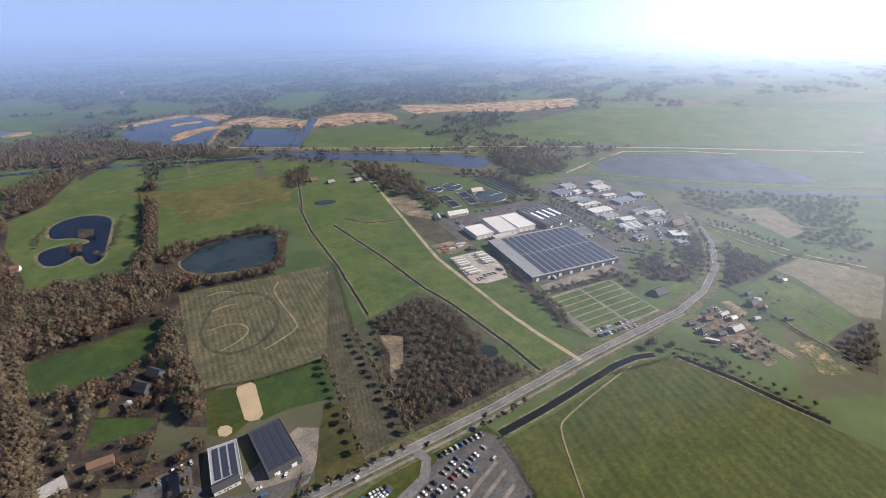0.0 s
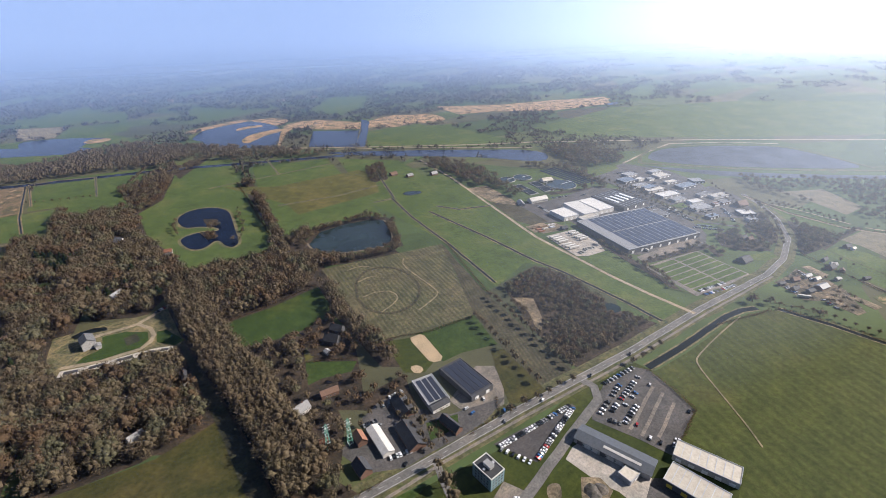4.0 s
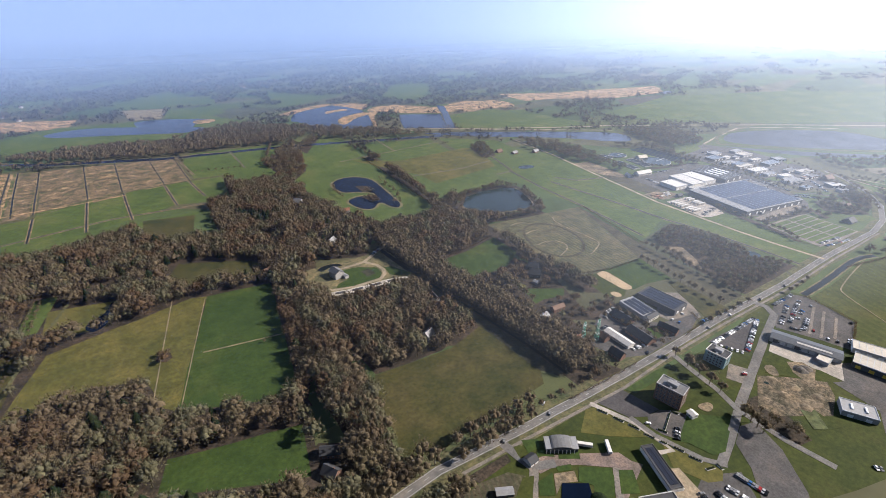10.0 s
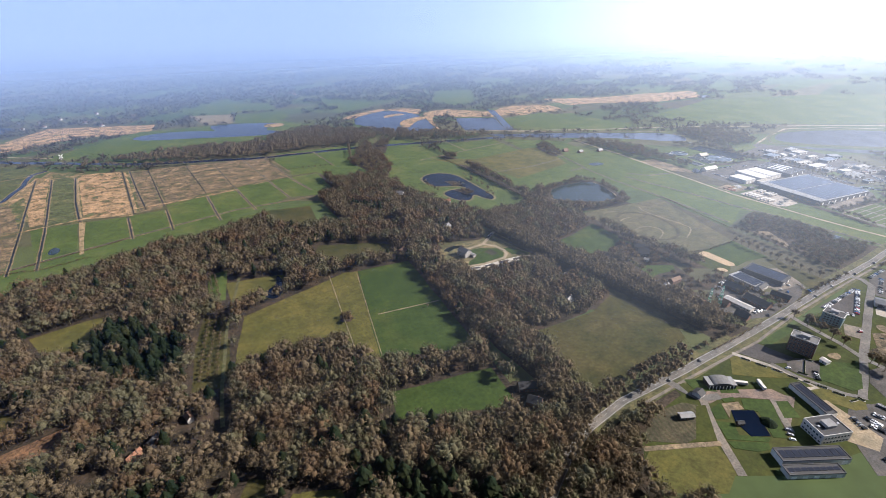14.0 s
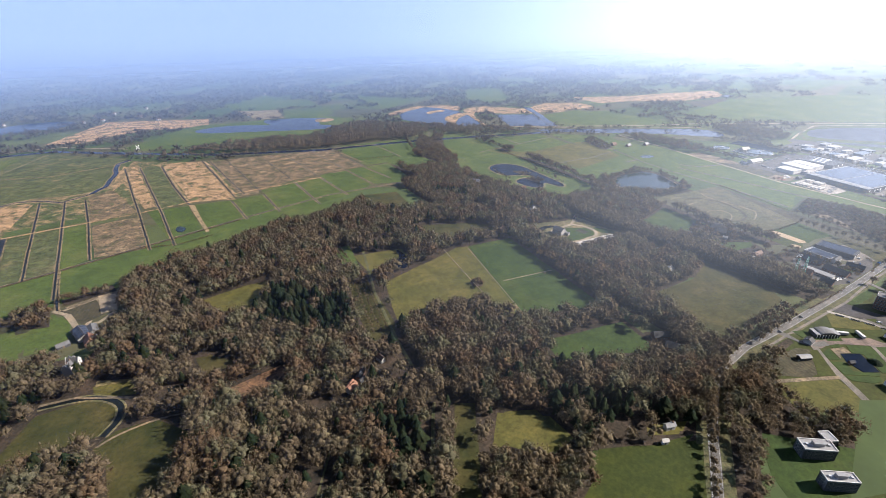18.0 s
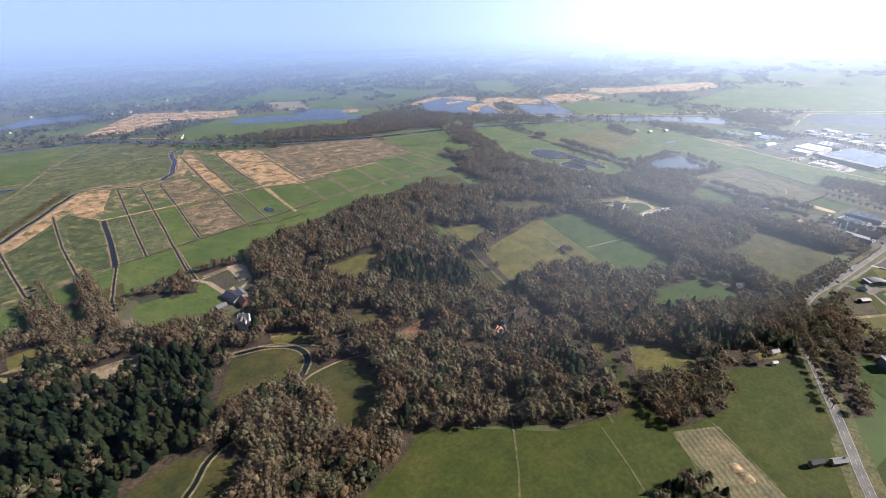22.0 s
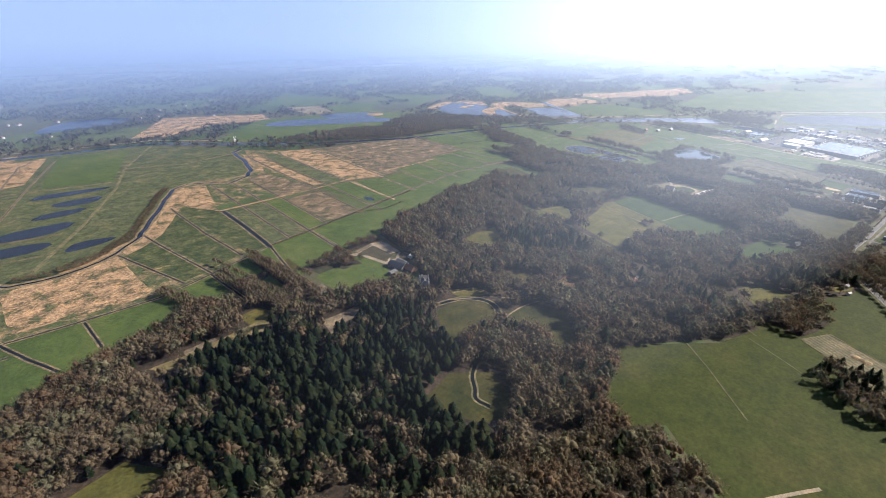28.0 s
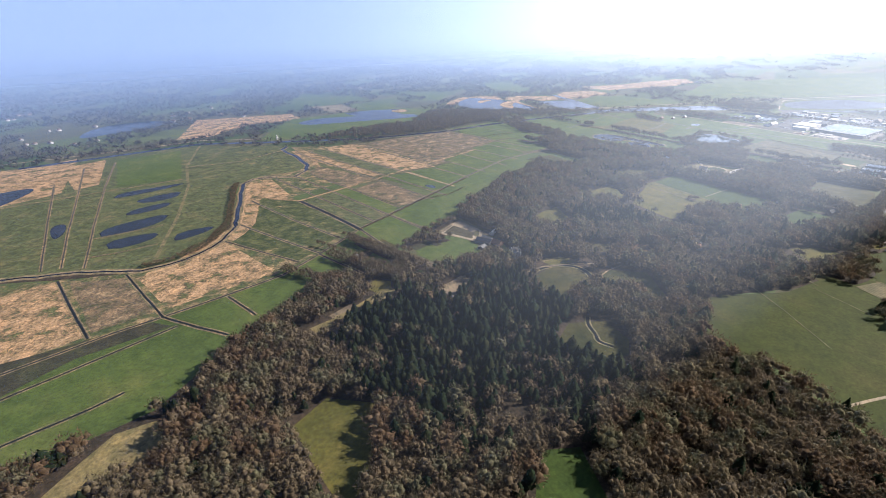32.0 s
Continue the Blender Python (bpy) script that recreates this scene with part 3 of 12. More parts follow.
plot("water", "flood_water", rounded([(-1056.6, 1167.9), (-1038.5, 1190.8), (-995.8, 1184.8), (-930.4, 1171.6), (-959.1, 1160.3), (-1008.9, 1160.1)], 1), "dark flooded strip in the marsh", "top", swing=3.5, category="pool")
plot("water", "flood_water", rounded([(-1033.8, 1126.3), (-1003.2, 1132.2), (-955.3, 1125.0), (-975.3, 1096.5), (-1021.2, 1100.5)], 1), "dark flooded strip in the marsh", "top", swing=3.5, category="pool")
plot("water", "flood_water", rounded([(-1063.2, 1067.7), (-1040.6, 1085.4), (-985.3, 1079.3), (-1007.2, 1055.9), (-1051.9, 1057.7)], 1), "dark flooded strip in the marsh", "top", swing=3.5, category="pool")
plot("water", "flood_water", rounded([(-1107.4, 1019.1), (-1074.2, 1030.6), (-1007.6, 1024.0), (-1030.9, 992.1), (-1077.7, 986.2), (-1109.0, 990.4)], 1), "dark flooded strip in the marsh", "top", swing=3.5, category="pool")
plot("water", "flood_water", rounded([(-1110.1, 970.1), (-1072.1, 966.4), (-1043.9, 951.6), (-1064.6, 931.3), (-1112.1, 934.4)], 1), "dark flooded strip in the marsh", "top", swing=3.5, category="pool")
plot("water", "flood_water", rounded([(-1044.1, 906.1), (-1027.2, 933.6), (-977.2, 919.8), (-996.3, 906.1), (-1027.9, 902.6)], 1), "dark flooded strip in the marsh", "top", swing=3.5, category="pool")
plot("water", "flood_water", [(-1145.3, 1094.4), (-1140.3, 1094.6), (-1137, 1092.5), (-1135.3, 1087.9), (-1135.2, 1080.9), (-1136.8, 1071.5), (-1138.8, 1062.8), (-1141.4, 1054.8), (-1144.5, 1047.5), (-1148.1, 1041), (-1151.2, 1036.8), (-1153.7, 1035), (-1155.8, 1035.4), (-1157.3, 1038.3), (-1158, 1043.6), (-1157.9, 1051.4), (-1157, 1061.8), (-1155.3, 1074.6), (-1152.8, 1084.3), (-1149.4, 1090.9)], "dark flooded strip in the marsh", "top", category="water")
plot("water", "flood_water", [(-1224.8, 1345.9), (-1190.8, 1350.8), (-1165.5, 1351.4), (-1148.9, 1347.6), (-1141, 1339.4), (-1141.9, 1326.8), (-1150.7, 1310.4), (-1167.4, 1290.1), (-1192.1, 1266), (-1224.9, 1238), (-1249.5, 1225.9), (-1266.1, 1229.7), (-1274.6, 1249.4), (-1275.1, 1285.1), (-1266.9, 1313), (-1250.2, 1333.3)], "dark flooded strip in the marsh", "top", category="water")

plot("water", "water", rounded([(42.7, 1337.8), (89.2, 1437.2), (162.8, 1483.9), (232.2, 1486.7), (266.8, 1393.0), (266.3, 1330.9), (237.1, 1244.7), (188.3, 1125.6), (119.2, 1167.5), (49.7, 1220.5), (64.2, 1284.9), (49.6, 1316.1)]), "blue wetland lake with reed spits", "over", category="water")
plot("ground_plot", "reed", rounded([(134.0, 1239.5), (169.8, 1296.3), (219.2, 1318.1), (263.6, 1327.9), (265.5, 1292.2), (204.0, 1265.7), (166.5, 1226.7), (141.1, 1198.9)]), "curved tan reed spit in the lake", "top", category="reed bed")
plot("ground_plot", "reed", rounded([(161.9, 1391.2), (195.3, 1411.0), (240.8, 1407.6), (235.5, 1380.1), (195.6, 1380.2), (161.7, 1367.0)]), "narrow reed islet in the lake", "top", category="reed bed")
plot("ground_plot", "reed", rounded([(40.8, 1440.9), (95.6, 1472.3), (168.1, 1507.6), (232.6, 1521.9), (227.3, 1484.7), (158.7, 1465.5), (96.0, 1432.1), (52.7, 1399.5)]), "tan reed shore of the lake", "top", category="reed bed")
plot("water", "water", [(321.9, 1239.3), (424.1, 1170.4), (334.7, 1013.9), (246.3, 1081.3)], "shallow flooded marsh with dark water", "over", category="water")
plot("ground_plot", "reed", rounded([(260.6, 1305.6), (295.0, 1371.3), (358.0, 1395.4), (483.1, 1281.7), (435.6, 1180.9), (332.3, 1255.4), (301.7, 1313.8), (253.2, 1254.8), (194.1, 1121.2), (190.1, 1131.5)]), "tan reed bed along the flooded marsh", "over", category="reed bed")
plot("water", "water", [(499.8, 1303.6), (506.1, 1264.0), (443.3, 1155.7), (352.0, 1000.7), (334.7, 1013.9), (432.2, 1173.8)], "straight blue channel to the river", "top", category="water")
plot("ground_plot", "reed", rounded([(520.4, 1276.0), (580.1, 1290.0), (594.4, 1195.8), (546.1, 1141.1), (492.4, 1167.1)]), "tan reed field beyond the channel", "over", category="reed bed")
plot("ground_plot", "reed", rounded([(623.5, 1256.5), (714.0, 1270.4), (711.1, 1152.3), (652.3, 1128.8), (602.8, 1150.4)]), "tan reed field beyond the channel", "over", category="reed bed")
plot("ground_plot", "polder", [(433.5, 1125.7), (578.1, 1111.4), (673.0, 1080.2), (527.2, 881.6), (357.0, 1004.2)], "green meadow beyond the river", "over", category="field")
plot("water", "water", rounded([(-306.4, 1568.2), (-270.6, 1565.1), (-227.4, 1561.4), (-124.9, 1500.2), (-125.3, 1458.1), (-173.9, 1455.0), (-180.4, 1406.9), (-241.5, 1428.3), (-299.4, 1468.9)]), "narrow blue lake beyond the canal", "over", category="water")
plot("ground_plot", "reed", rounded([(-180.0, 1459.7), (-163.9, 1500.1), (-118.9, 1486.9), (-119.1, 1453.4), (-152.6, 1438.7)]), "tan reed point in the lake", "top", category="reed bed")
plot("ground_plot", "hay", [(-321.1, 1777.3), (-259.3, 1750.3), (-201.9, 1727.0), (-234.1, 1579.4), (-308.2, 1593.9)], "tan dry grass field", "over", category="field")
plot("ground_plot", "polder", [(-230.9, 1577.0), (-194.8, 1716.3), (-55.8, 1680.2), (-72.0, 1561.0), (-150.5, 1524.1)], "green meadow beyond the lake", "over", category="field")
plot("ground_plot", "polder", [(-332.1, 1933.9), (-273.8, 1937.6), (-136.5, 2100.3), (-130.3, 1945.5), (-42.0, 1863.1), (-61.1, 1713.0), (-266.3, 1755.7), (-321.8, 1788.1)], "green meadow before distant woods", "over", category="field")
plot("ground_plot", "polder", [(430.9, 1510.3), (595.4, 1747.8), (733.8, 1688.0), (591.3, 1457.2), (475.9, 1395.8)], "pale green meadow among distant woods", "over", category="field")
plot("ground_plot", "polder", [(99.4, 1687.1), (143.7, 1842.8), (190.5, 1783.6), (279.3, 1663.1), (207.6, 1603.4), (122.8, 1531.3)], "green meadow among distant woods", "over", category="field")
plot("ground_plot", "grass", [(-1900, -320), (-1420, -520), (-900, -410), (-560, -330), (-300, -220), (-230, -60), (-260, 60), (-360, 108), (-500, 120), (-560, 215), (-690, 330), (-795, 205), (-850, 120), (-1250, 480), (-1700, 640)], "green pasture beside the wood", "litter", opened=False, category="field")
plot("ground_plot", "sedge", [(-990.9, 843.2), (-954.3, 883.6), (-925.5, 735.3), (-953.4, 727.5)], "green parcel with tan reed tufts", "over", category="field")
plot("ground_plot", "sedge", [(-949.1, 889.6), (-895.3, 973.4), (-879.0, 752.0), (-919.6, 740.3)], "dark green boggy parcel between ditches", "over", category="field")
plot("ground_plot", "sedge", [(-888.5, 984.9), (-854.2, 1007.3), (-842.7, 913.1), (-845.7, 753.3), (-870.0, 743.9)], "green parcel with tan reed tufts", "over", category="field")
plot("ground_plot", "sedge", [(-836.3, 917.8), (-809.3, 926.0), (-807.5, 771.6), (-838.8, 754.6)], "green parcel with tan reed tufts", "over", category="field")
plot("ground_plot", "sedge", [(-803.5, 928.3), (-775.7, 934.4), (-776.1, 776.5), (-804.4, 771.5)], "green parcel with tan reed tufts", "over", category="field")
plot("ground_plot", "reed_dense", rounded([(-1106.7, 830.6), (-1068.7, 833.5), (-1026.9, 863.4), (-983.9, 884.4), (-955.9, 898.3), (-912.5, 968.2), (-870.7, 1062.3), (-844.2, 1093.9), (-849.2, 1022.8), (-891.9, 980.8), (-950.9, 888.5), (-994.2, 842.9), (-1017.8, 826.6), (-1058.3, 805.9), (-1095.3, 797.3)], 1), "dense tan reed along the creek", "over", category="reed bed")
plot("ground_plot", "arable", [(27.1, 500.9), (183.8, 470.5), (111.2, 315.3), (18.2, 337.3), (16.8, 391.2)], "drilled brown arable field with pale tyre tracks", "base", category="field")
plot("ground_plot", "soil", [(183.8, 470.5), (146.9, 331.7), (124.9, 197.4), (85.4, 202), (111.2, 315.3)], "brown nursery strip with rows of young trees", "base", category="field")
plot("ground_plot", "grass_dark", [(46.7, 326.8), (112.6, 317.5), (98.6, 268.2), (64.7, 278.2), (44.1, 278.6)], "short green paddock by the riding stables", "base", category="field")
plot("ground_plot", "grass", [(17.2, 333.4), (39.3, 324.7), (37.5, 283.4), (23.6, 276.7), (9.3, 287.1)], "rough green lawn beside the riding arena", "base", category="field")
plot("ground_plot", "polder", [(257.1, 947), (352, 853), (337.1, 736.4), (369.6, 696.8), (299.2, 410.8), (288.1, 189.4), (250.2, 196), (254, 321.6), (234.5, 366.7), (167, 345.2), (190, 469.8), (184.1, 665.6)], "long dark green meadow beside the farm track", "base", category="field")
plot("ground_plot", "yellowish", [(12.2, 897.3), (89.5, 841.6), (249.7, 841.9), (272.9, 816.5), (220.1, 702.3), (69.9, 686.9), (69.9, 748)], "brownish grazed pasture", "over", category="field")
plot("ground_plot", "polder", [(-110.6, 1011.7), (-34.8, 1131.3), (71.8, 1080.2), (42.6, 901.2), (11.6, 618.6), (-26.5, 575.4), (-98.8, 599.8), (-126.7, 739.4), (-127.7, 821.9)], "green pasture beyond the garden lake", "base", category="field")
plot("ground_plot", "polder", [(90.9, 992.5), (238, 960.7), (184.1, 665.6), (170.2, 594.2), (114.1, 622.3), (51.5, 621.4), (25.6, 618.8), (53.3, 822.6)], "green pasture along the river", "base", category="field")
plot("ground_plot", "polder", [(-242.5, 1145.7), (-79.3, 1115), (-60.3, 1056.4), (-135.9, 952.4), (-230.1, 976.3)], "green polder pasture", "base", category="field")
plot("ground_plot", "grass_lined", [(168, 168.7), (181.8, 160.5), (226.4, 157.4), (310.9, 156.3), (333.8, 152.5), (362, 138), (373, 94), (378, 54), (386, 10), (396, -60), (300, -140), (150, -150), (84, -60), (80, 36), (104, 62), (140, 70), (133, 108), (166, 118)], "wide green pasture with tyre tracks", "base", category="field")
plot("ground_plot", "grass_dark", [(-95, 453), (-47.7, 455.0), (8.0, 465.4), (3, 417.0), (-32.6, 397), (-71.1, 398), (-95, 407)], "green meadow inside the estate park", "base", category="field")
plot("ground_plot", "yellowish", [(-88.6, 368.1), (-53.6, 369.4), (-43.5, 353.2), (-54.9, 350.2), (-85.8, 349.0)], "yellow-green garden lawn", "base", category="field")
plot("ground_plot", "grass_dark", [(-84.8, 347.9), (-53.7, 352.1), (-15.8, 324.5), (-25.6, 315.3), (-49.7, 322.3), (-80.7, 320.2)], "shaded green garden lawn", "base", category="field")
plot("ground_plot", "polder", [(297.2, 338), (329.7, 314.5), (303.2, 218.5), (296, 194.6), (286.3, 213)], "grass strip beside the farm track", "base", category="field")
plot("ground_plot", "yellowish", [(-467.8, 514.7), (-347.2, 540.8), (-332.7, 534.4), (-385.6, 376.6), (-394.1, 387), (-400.5, 427.9), (-424.6, 438.2), (-494.2, 441.4)], "yellowish sheep pasture", "base", category="field")
plot("ground_plot", "grass_dark", [(-332.7, 534.4), (-269.8, 522.4), (-287, 427.8), (-303.2, 347.9), (-318, 344.4), (-385.6, 376.6)], "dark green meadow with a mown path", "base", category="field")
plot("ground_plot", "yellowish", [(-645.2, 594.9), (-599.7, 599.8), (-567.3, 595.8), (-603.5, 542.6), (-616.9, 538.9), (-635.8, 563.8)], "dry yellow forest glade", "base", category="field")
plot("ground_plot", "yellowish", [(-460.4, 587.2), (-406.8, 579), (-421.6, 534.3), (-472, 553.1)], "yellow-green glade with a pool", "base", category="field")
plot("ground_plot", "olive", [(-344, 630), (-279.7, 595.3), (-260.6, 572.4), (-314, 568), (-365, 594)], "olive meadow enclosed by woodland", "base", category="field")
plot("ground_plot", "grass_dark", [(-398.8, 334.2), (-314, 310.3), (-325.1, 265.1), (-409.1, 306)], "green meadow between woodland belts", "base", category="field")
plot("ground_plot", "olive", [(-253.3, 313.6), (-246.5, 324.3), (-173.7, 315.6), (-131.9, 325.9), (-126.4, 254.3), (-140.4, 236), (-195.6, 233), (-232.7, 233.6), (-249.2, 230.3), (-268.8, 244.4)], "large olive-brown meadow by the avenue", "base", category="field")
plot("ground_plot", "polder", [(-479.6, 629.3), (-459.1, 629.5), (-476.1, 559.9), (-491.3, 563.9)], "shaded green tree nursery strip", "base", category="field")
plot("ground_plot", "olive", [(-503, 534), (-483, 527), (-499, 437), (-510, 419), (-531, 427), (-518, 489)], "grass strip with rows of young trees", "base", category="field")
plot("ground_plot", "yellowish", [(-493.9, 291.3), (-464, 265.5), (-465.2, 241.2), (-493.8, 239.3), (-526.4, 260.1)], "yellow-brown forest clearing", "base", category="field")
plot("ground_plot", "grass_dark", [(-462.8, 226.1), (-391.5, 182.4), (-446.7, 149.3), (-512, 196.9)], "green pasture beside the road", "base", category="field")
plot("ground_plot", "olive", [(-514.6, 318.4), (-501.7, 308.9), (-557.6, 230.2), (-573.3, 241.7)], "grassy forest ride", "base", category="field")
plot("ground_plot", "olive", [(-810.8, 439.5), (-782.4, 490.4), (-748.5, 488.5), (-730, 467.7), (-732.7, 449.8), (-741, 440.8), (-781.1, 439.7)], "olive park meadow edged by a moat", "base", category="field")
plot("ground_plot", "olive", [(-747.4, 429), (-732.9, 439.3), (-707.6, 434.8), (-683.3, 398.8), (-728.5, 353.9), (-741.1, 352.6), (-740.5, 406.3)], "olive park meadow with long tree shadows", "base", category="field")
plot("ground_plot", "olive", [(-874.2, 402.2), (-838.4, 411.1), (-809.6, 387.3), (-822.3, 356.3), (-843.8, 346.5), (-859.3, 354.2), (-875.9, 386.5)], "olive forest glade with a winding brook", "base", category="field")
plot("ground_plot", "pale", [(-742.6, 510.5), (-718.2, 497), (-713.7, 483.2), (-727.4, 482), (-745.3, 494.2)], "dry pale grass below the villa", "base", category="field")
plot("ground_plot", "grass", [(-697, 331.9), (-662.8, 299.8), (-626.6, 262.1), (-563.4, 247.5), (-572, 225), (-598.5, 189.6), (-625.9, 149.4), (-788.2, 284.3), (-763.3, 307.4), (-720.8, 317.5)], "green cattle pasture beside the wood", "base", category="field")
plot("ground_plot", "grass", [(-465.4, 220.6), (-389.9, 186.7), (-438.3, 158.5), (-507.3, 120.7), (-526.5, 117.5), (-547.7, 213.2), (-507.6, 206.1)], "green pasture beside the road", "base", category="field")
plot("ground_plot", "stubble", [(-554.4, 217), (-522.3, 198.9), (-566, 110.8), (-577.1, 108.9), (-609.4, 135.8), (-594.9, 162.1)], "ploughed strip with a heap of dung", "over", category="field")
plot("ground_plot", "yellowish", [(-1097, 488.4), (-1062.7, 495.6), (-1038.5, 463.1), (-1068.7, 427.1), (-1115.9, 387.5), (-1113, 384.6)], "dry olive forest field", "base", category="field")
plot("ground_plot", "pale", [(-1264.8, 537.4), (-1191.1, 576.2), (-1165.7, 568.3), (-1157.7, 549.5), (-1176, 535.1), (-1264.8, 537.4)], "dry pale forest field", "base", category="field")
plot("ground_plot", "pale", [(-1024.9, 588.1), (-977.3, 586.4), (-939.1, 592.8), (-915.2, 584.9), (-929.7, 575.4), (-959.7, 583), (-995.3, 577.5), (-1017.4, 580.6)], "winding strip of dry pale heath", "base", category="field")
plot("ground_plot", "grass_dark", [(-985.2, 343.1), (-964.8, 325.7), (-1002.1, 272.9), (-1042.7, 313.8)], "shaded green glade at the wood's edge", "base", category="field")
plot("ground_plot", "grass", [(-677.1, 321.5), (-651.2, 280.3), (-521.4, 232.4), (-392, 193.7), (-736.5, 167.3), (-798.9, 202.9), (-730.7, 298.5)], "wide green pasture beside the wood", "base", category="field")
plot("ground_plot", "pale", [(-934.7, 614.8), (-919.6, 613.4), (-918.4, 591.1), (-933.2, 591.1)], "dry clearing in the wood", "base", category="field")
plot("ground_plot", "earth", [(-878.8, 553.5), (-835.9, 550.7), (-845.4, 536.6), (-883.6, 523.8)], "bare brown clearing at the wood's edge", "base", category="field")
plot("ground_plot", "olive", [(-824.1, 590.4), (-835.8, 589.6), (-842.6, 578.3), (-837.9, 591.1)], "olive glade beside the villa garden", "base", category="field")
plot("ground_plot", "polder", [(-1267.5, 736), (-1116.2, 712.3), (-1017.1, 709.3), (-925, 724.7), (-839.8, 751.1), (-773.8, 765.9), (-546.2, 810.9), (-277.5, 788.6), (-378.4, 762.1), (-521.8, 747.6), (-650.6, 710.8), (-810.9, 661.6), (-867, 649), (-959.3, 663.5), (-1037.6, 633.3), (-1091.6, 614.5), (-1163.1, 580.7), (-1265.5, 588.2)], "green polder meadows with ditches", "base", category="field")
plot("ground_plot", "tufts", [(-1270.4, 949.5), (-1115, 847.7), (-1037.4, 831), (-993.6, 857.7), (-925.4, 951.4), (-860.1, 1087), (-822.9, 1098.6), (-751.4, 1079.4), (-689.4, 1122.5), (-648.9, 1271.5), (-525, 1171.3), (-401.1, 1149.9), (-600.3, 984.6), (-751.3, 954.7), (-851.2, 949.7), (-837.7, 846.5), (-837.6, 754.4), (-923.4, 727.6), (-1016.1, 711.7), (-1115.4, 715.5), (-1267.6, 742.2)], "green boggy parcels and tan reed tufts", "base", category="field")
plot("ground_plot", "heath", [(-1167.4, 869.1), (-1119.8, 837.6), (-1119, 731.7), (-1173.4, 736.2)], "dark brown heath parcel in the reed beds", "over", category="field")
plot("ground_plot", "marsh", [(-1270.7, 967.6), (-1153.5, 896.1), (-1096.2, 842.4), (-1034.7, 839.4), (-936.4, 945.5), (-884.1, 1065.5), (-827.4, 1113.3), (-751.4, 1079.4), (-705, 1113.5), (-659.8, 1306.4), (-833, 1479.8), (-1278.9, 1564.2)], "wet green marsh with flooded strips", "base", category="field")
plot("ground_plot", "reed", [(-1278.6, 1542.4), (-1086.9, 1521), (-1035.7, 1534.9), (-1110, 1270.5), (-1274.6, 1248.3)], "dry tan reed parcel in the marsh", "over", category="field")
plot("ground_plot", "reed", [(-1080, 1465.5), (-995, 1474), (-1050.9, 1278.5), (-1089.8, 1271.9)], "dry tan reed parcel in the marsh", "over", category="field")
plot("ground_plot", "polder", [(-977.6, 1456.5), (-852.5, 1437), (-929.4, 1205.4), (-1032.8, 1237.1)], "dark green meadow in the marsh", "over", category="field")
plot("ground_plot", "reed", [(-818.6, 1568), (-680.6, 1810.2), (-424.3, 1692.6), (-448, 1577.6), (-608.1, 1614.2), (-745.2, 1540.8)], "tan grass polder beyond the canal", "base", category="field")
plot("ground_plot", "polder", [(-689.8, 1394.9), (-472.5, 1602.1), (-120.1, 1545.6), (-48.7, 1393.2), (-283.8, 1289.7), (-578, 1345.3)], "green polder beyond the canal", "base", category="field")
plot("ground_plot", "reed", [(233.2, 1496.9), (296, 1493.5), (326.2, 1430.3), (282.6, 1364.8), (238.6, 1396.4)], "tan reed beds round the lakes", "base", category="field")
plot("ground_plot", "reed", [(276, 1342.4), (392.7, 1382.7), (478.6, 1261.9), (608.1, 1302.8), (719.2, 1223.4), (685.6, 1142.9), (506, 1177.7), (429, 1189.5), (339.3, 1279.5)], "tan reed beds round the lakes", "base", category="field")
plot("ground_plot", "polder", [(432.7, 1145.5), (592, 1143.2), (651.8, 1013), (667.5, 829.8), (560.3, 842.4), (351.4, 986.5)], "green meadow beyond the river", "base", category="field")
plot("ground_plot", "reed", [(800.1, 1346.6), (996.8, 1232.8), (1220.2, 1187.5), (1403.7, 1087.1), (1274.9, 1034.4), (1007.5, 1134.4), (774.8, 1183.7)], "tan reed land beyond the river", "base", category="field")
plot("pavement", "tarmac", [(103.3, 166.7), (135.1, 177.8), (170.6, 174.6), (177.3, 165.1), (163.8, 117.8), (111.5, 104), (105.5, 126.9), (93.8, 158.9)], "grey car park with marked rows", "over", category="pavement")
plot("pavement", "dark_tarmac", [(19.8, 186.2), (94.1, 178.3), (94.7, 174.8), (33.3, 157.4)], "dark triangular car dealer's yard", "over", category="pavement")
plot("pavement", "dark_tarmac", [(-122.7, 198), (-95.3, 195.8), (-90.3, 165.8), (-103.6, 166.8), (-115.2, 174.1)], "dark empty office car park", "over", category="pavement")
plot("pavement", "tarmac", [(-103.6, 166.8), (-90, 165), (-82, 158.5), (-76.9, 146.9), (-103.6, 140.2), (-109.5, 150.4), (-111, 160)], "grey asphalt office parking bays", "over", category="pavement")
plot("pavement", "paving", [(5.2, 160.3), (13.1, 143.6), (-10.3, 141.5), (-14.6, 152.8)], "brick-paved forecourt of the office", "over", category="pavement")
plot("ground_plot", "grass_dark", [(-80, 149.9), (-73.4, 147.9), (-57.9, 134), (-57.2, 126.8), (-83, 120.8), (-93.6, 124.6), (-105.9, 141.2)], "mown office lawn", "over", category="field")
plot("pavement", "concrete", [(62.6, 151.4), (76.5, 150.2), (81.7, 121.3), (83.7, 104.2), (59, 94.6), (58.4, 111.2), (53.7, 121.9), (50.6, 147.5)], "pale concrete depot yard", "over", category="pavement")
plot("pavement", "tarmac", [(83.7, 104.2), (92.2, 98.1), (99.5, 60.9), (81.7, 57.4), (81.6, 33.7), (37.8, 23.2), (0.8, 49.9), (42.7, 67.3), (50.1, 99.6), (59, 94.6)], "grey asphalt depot yard", "over", category="pavement")
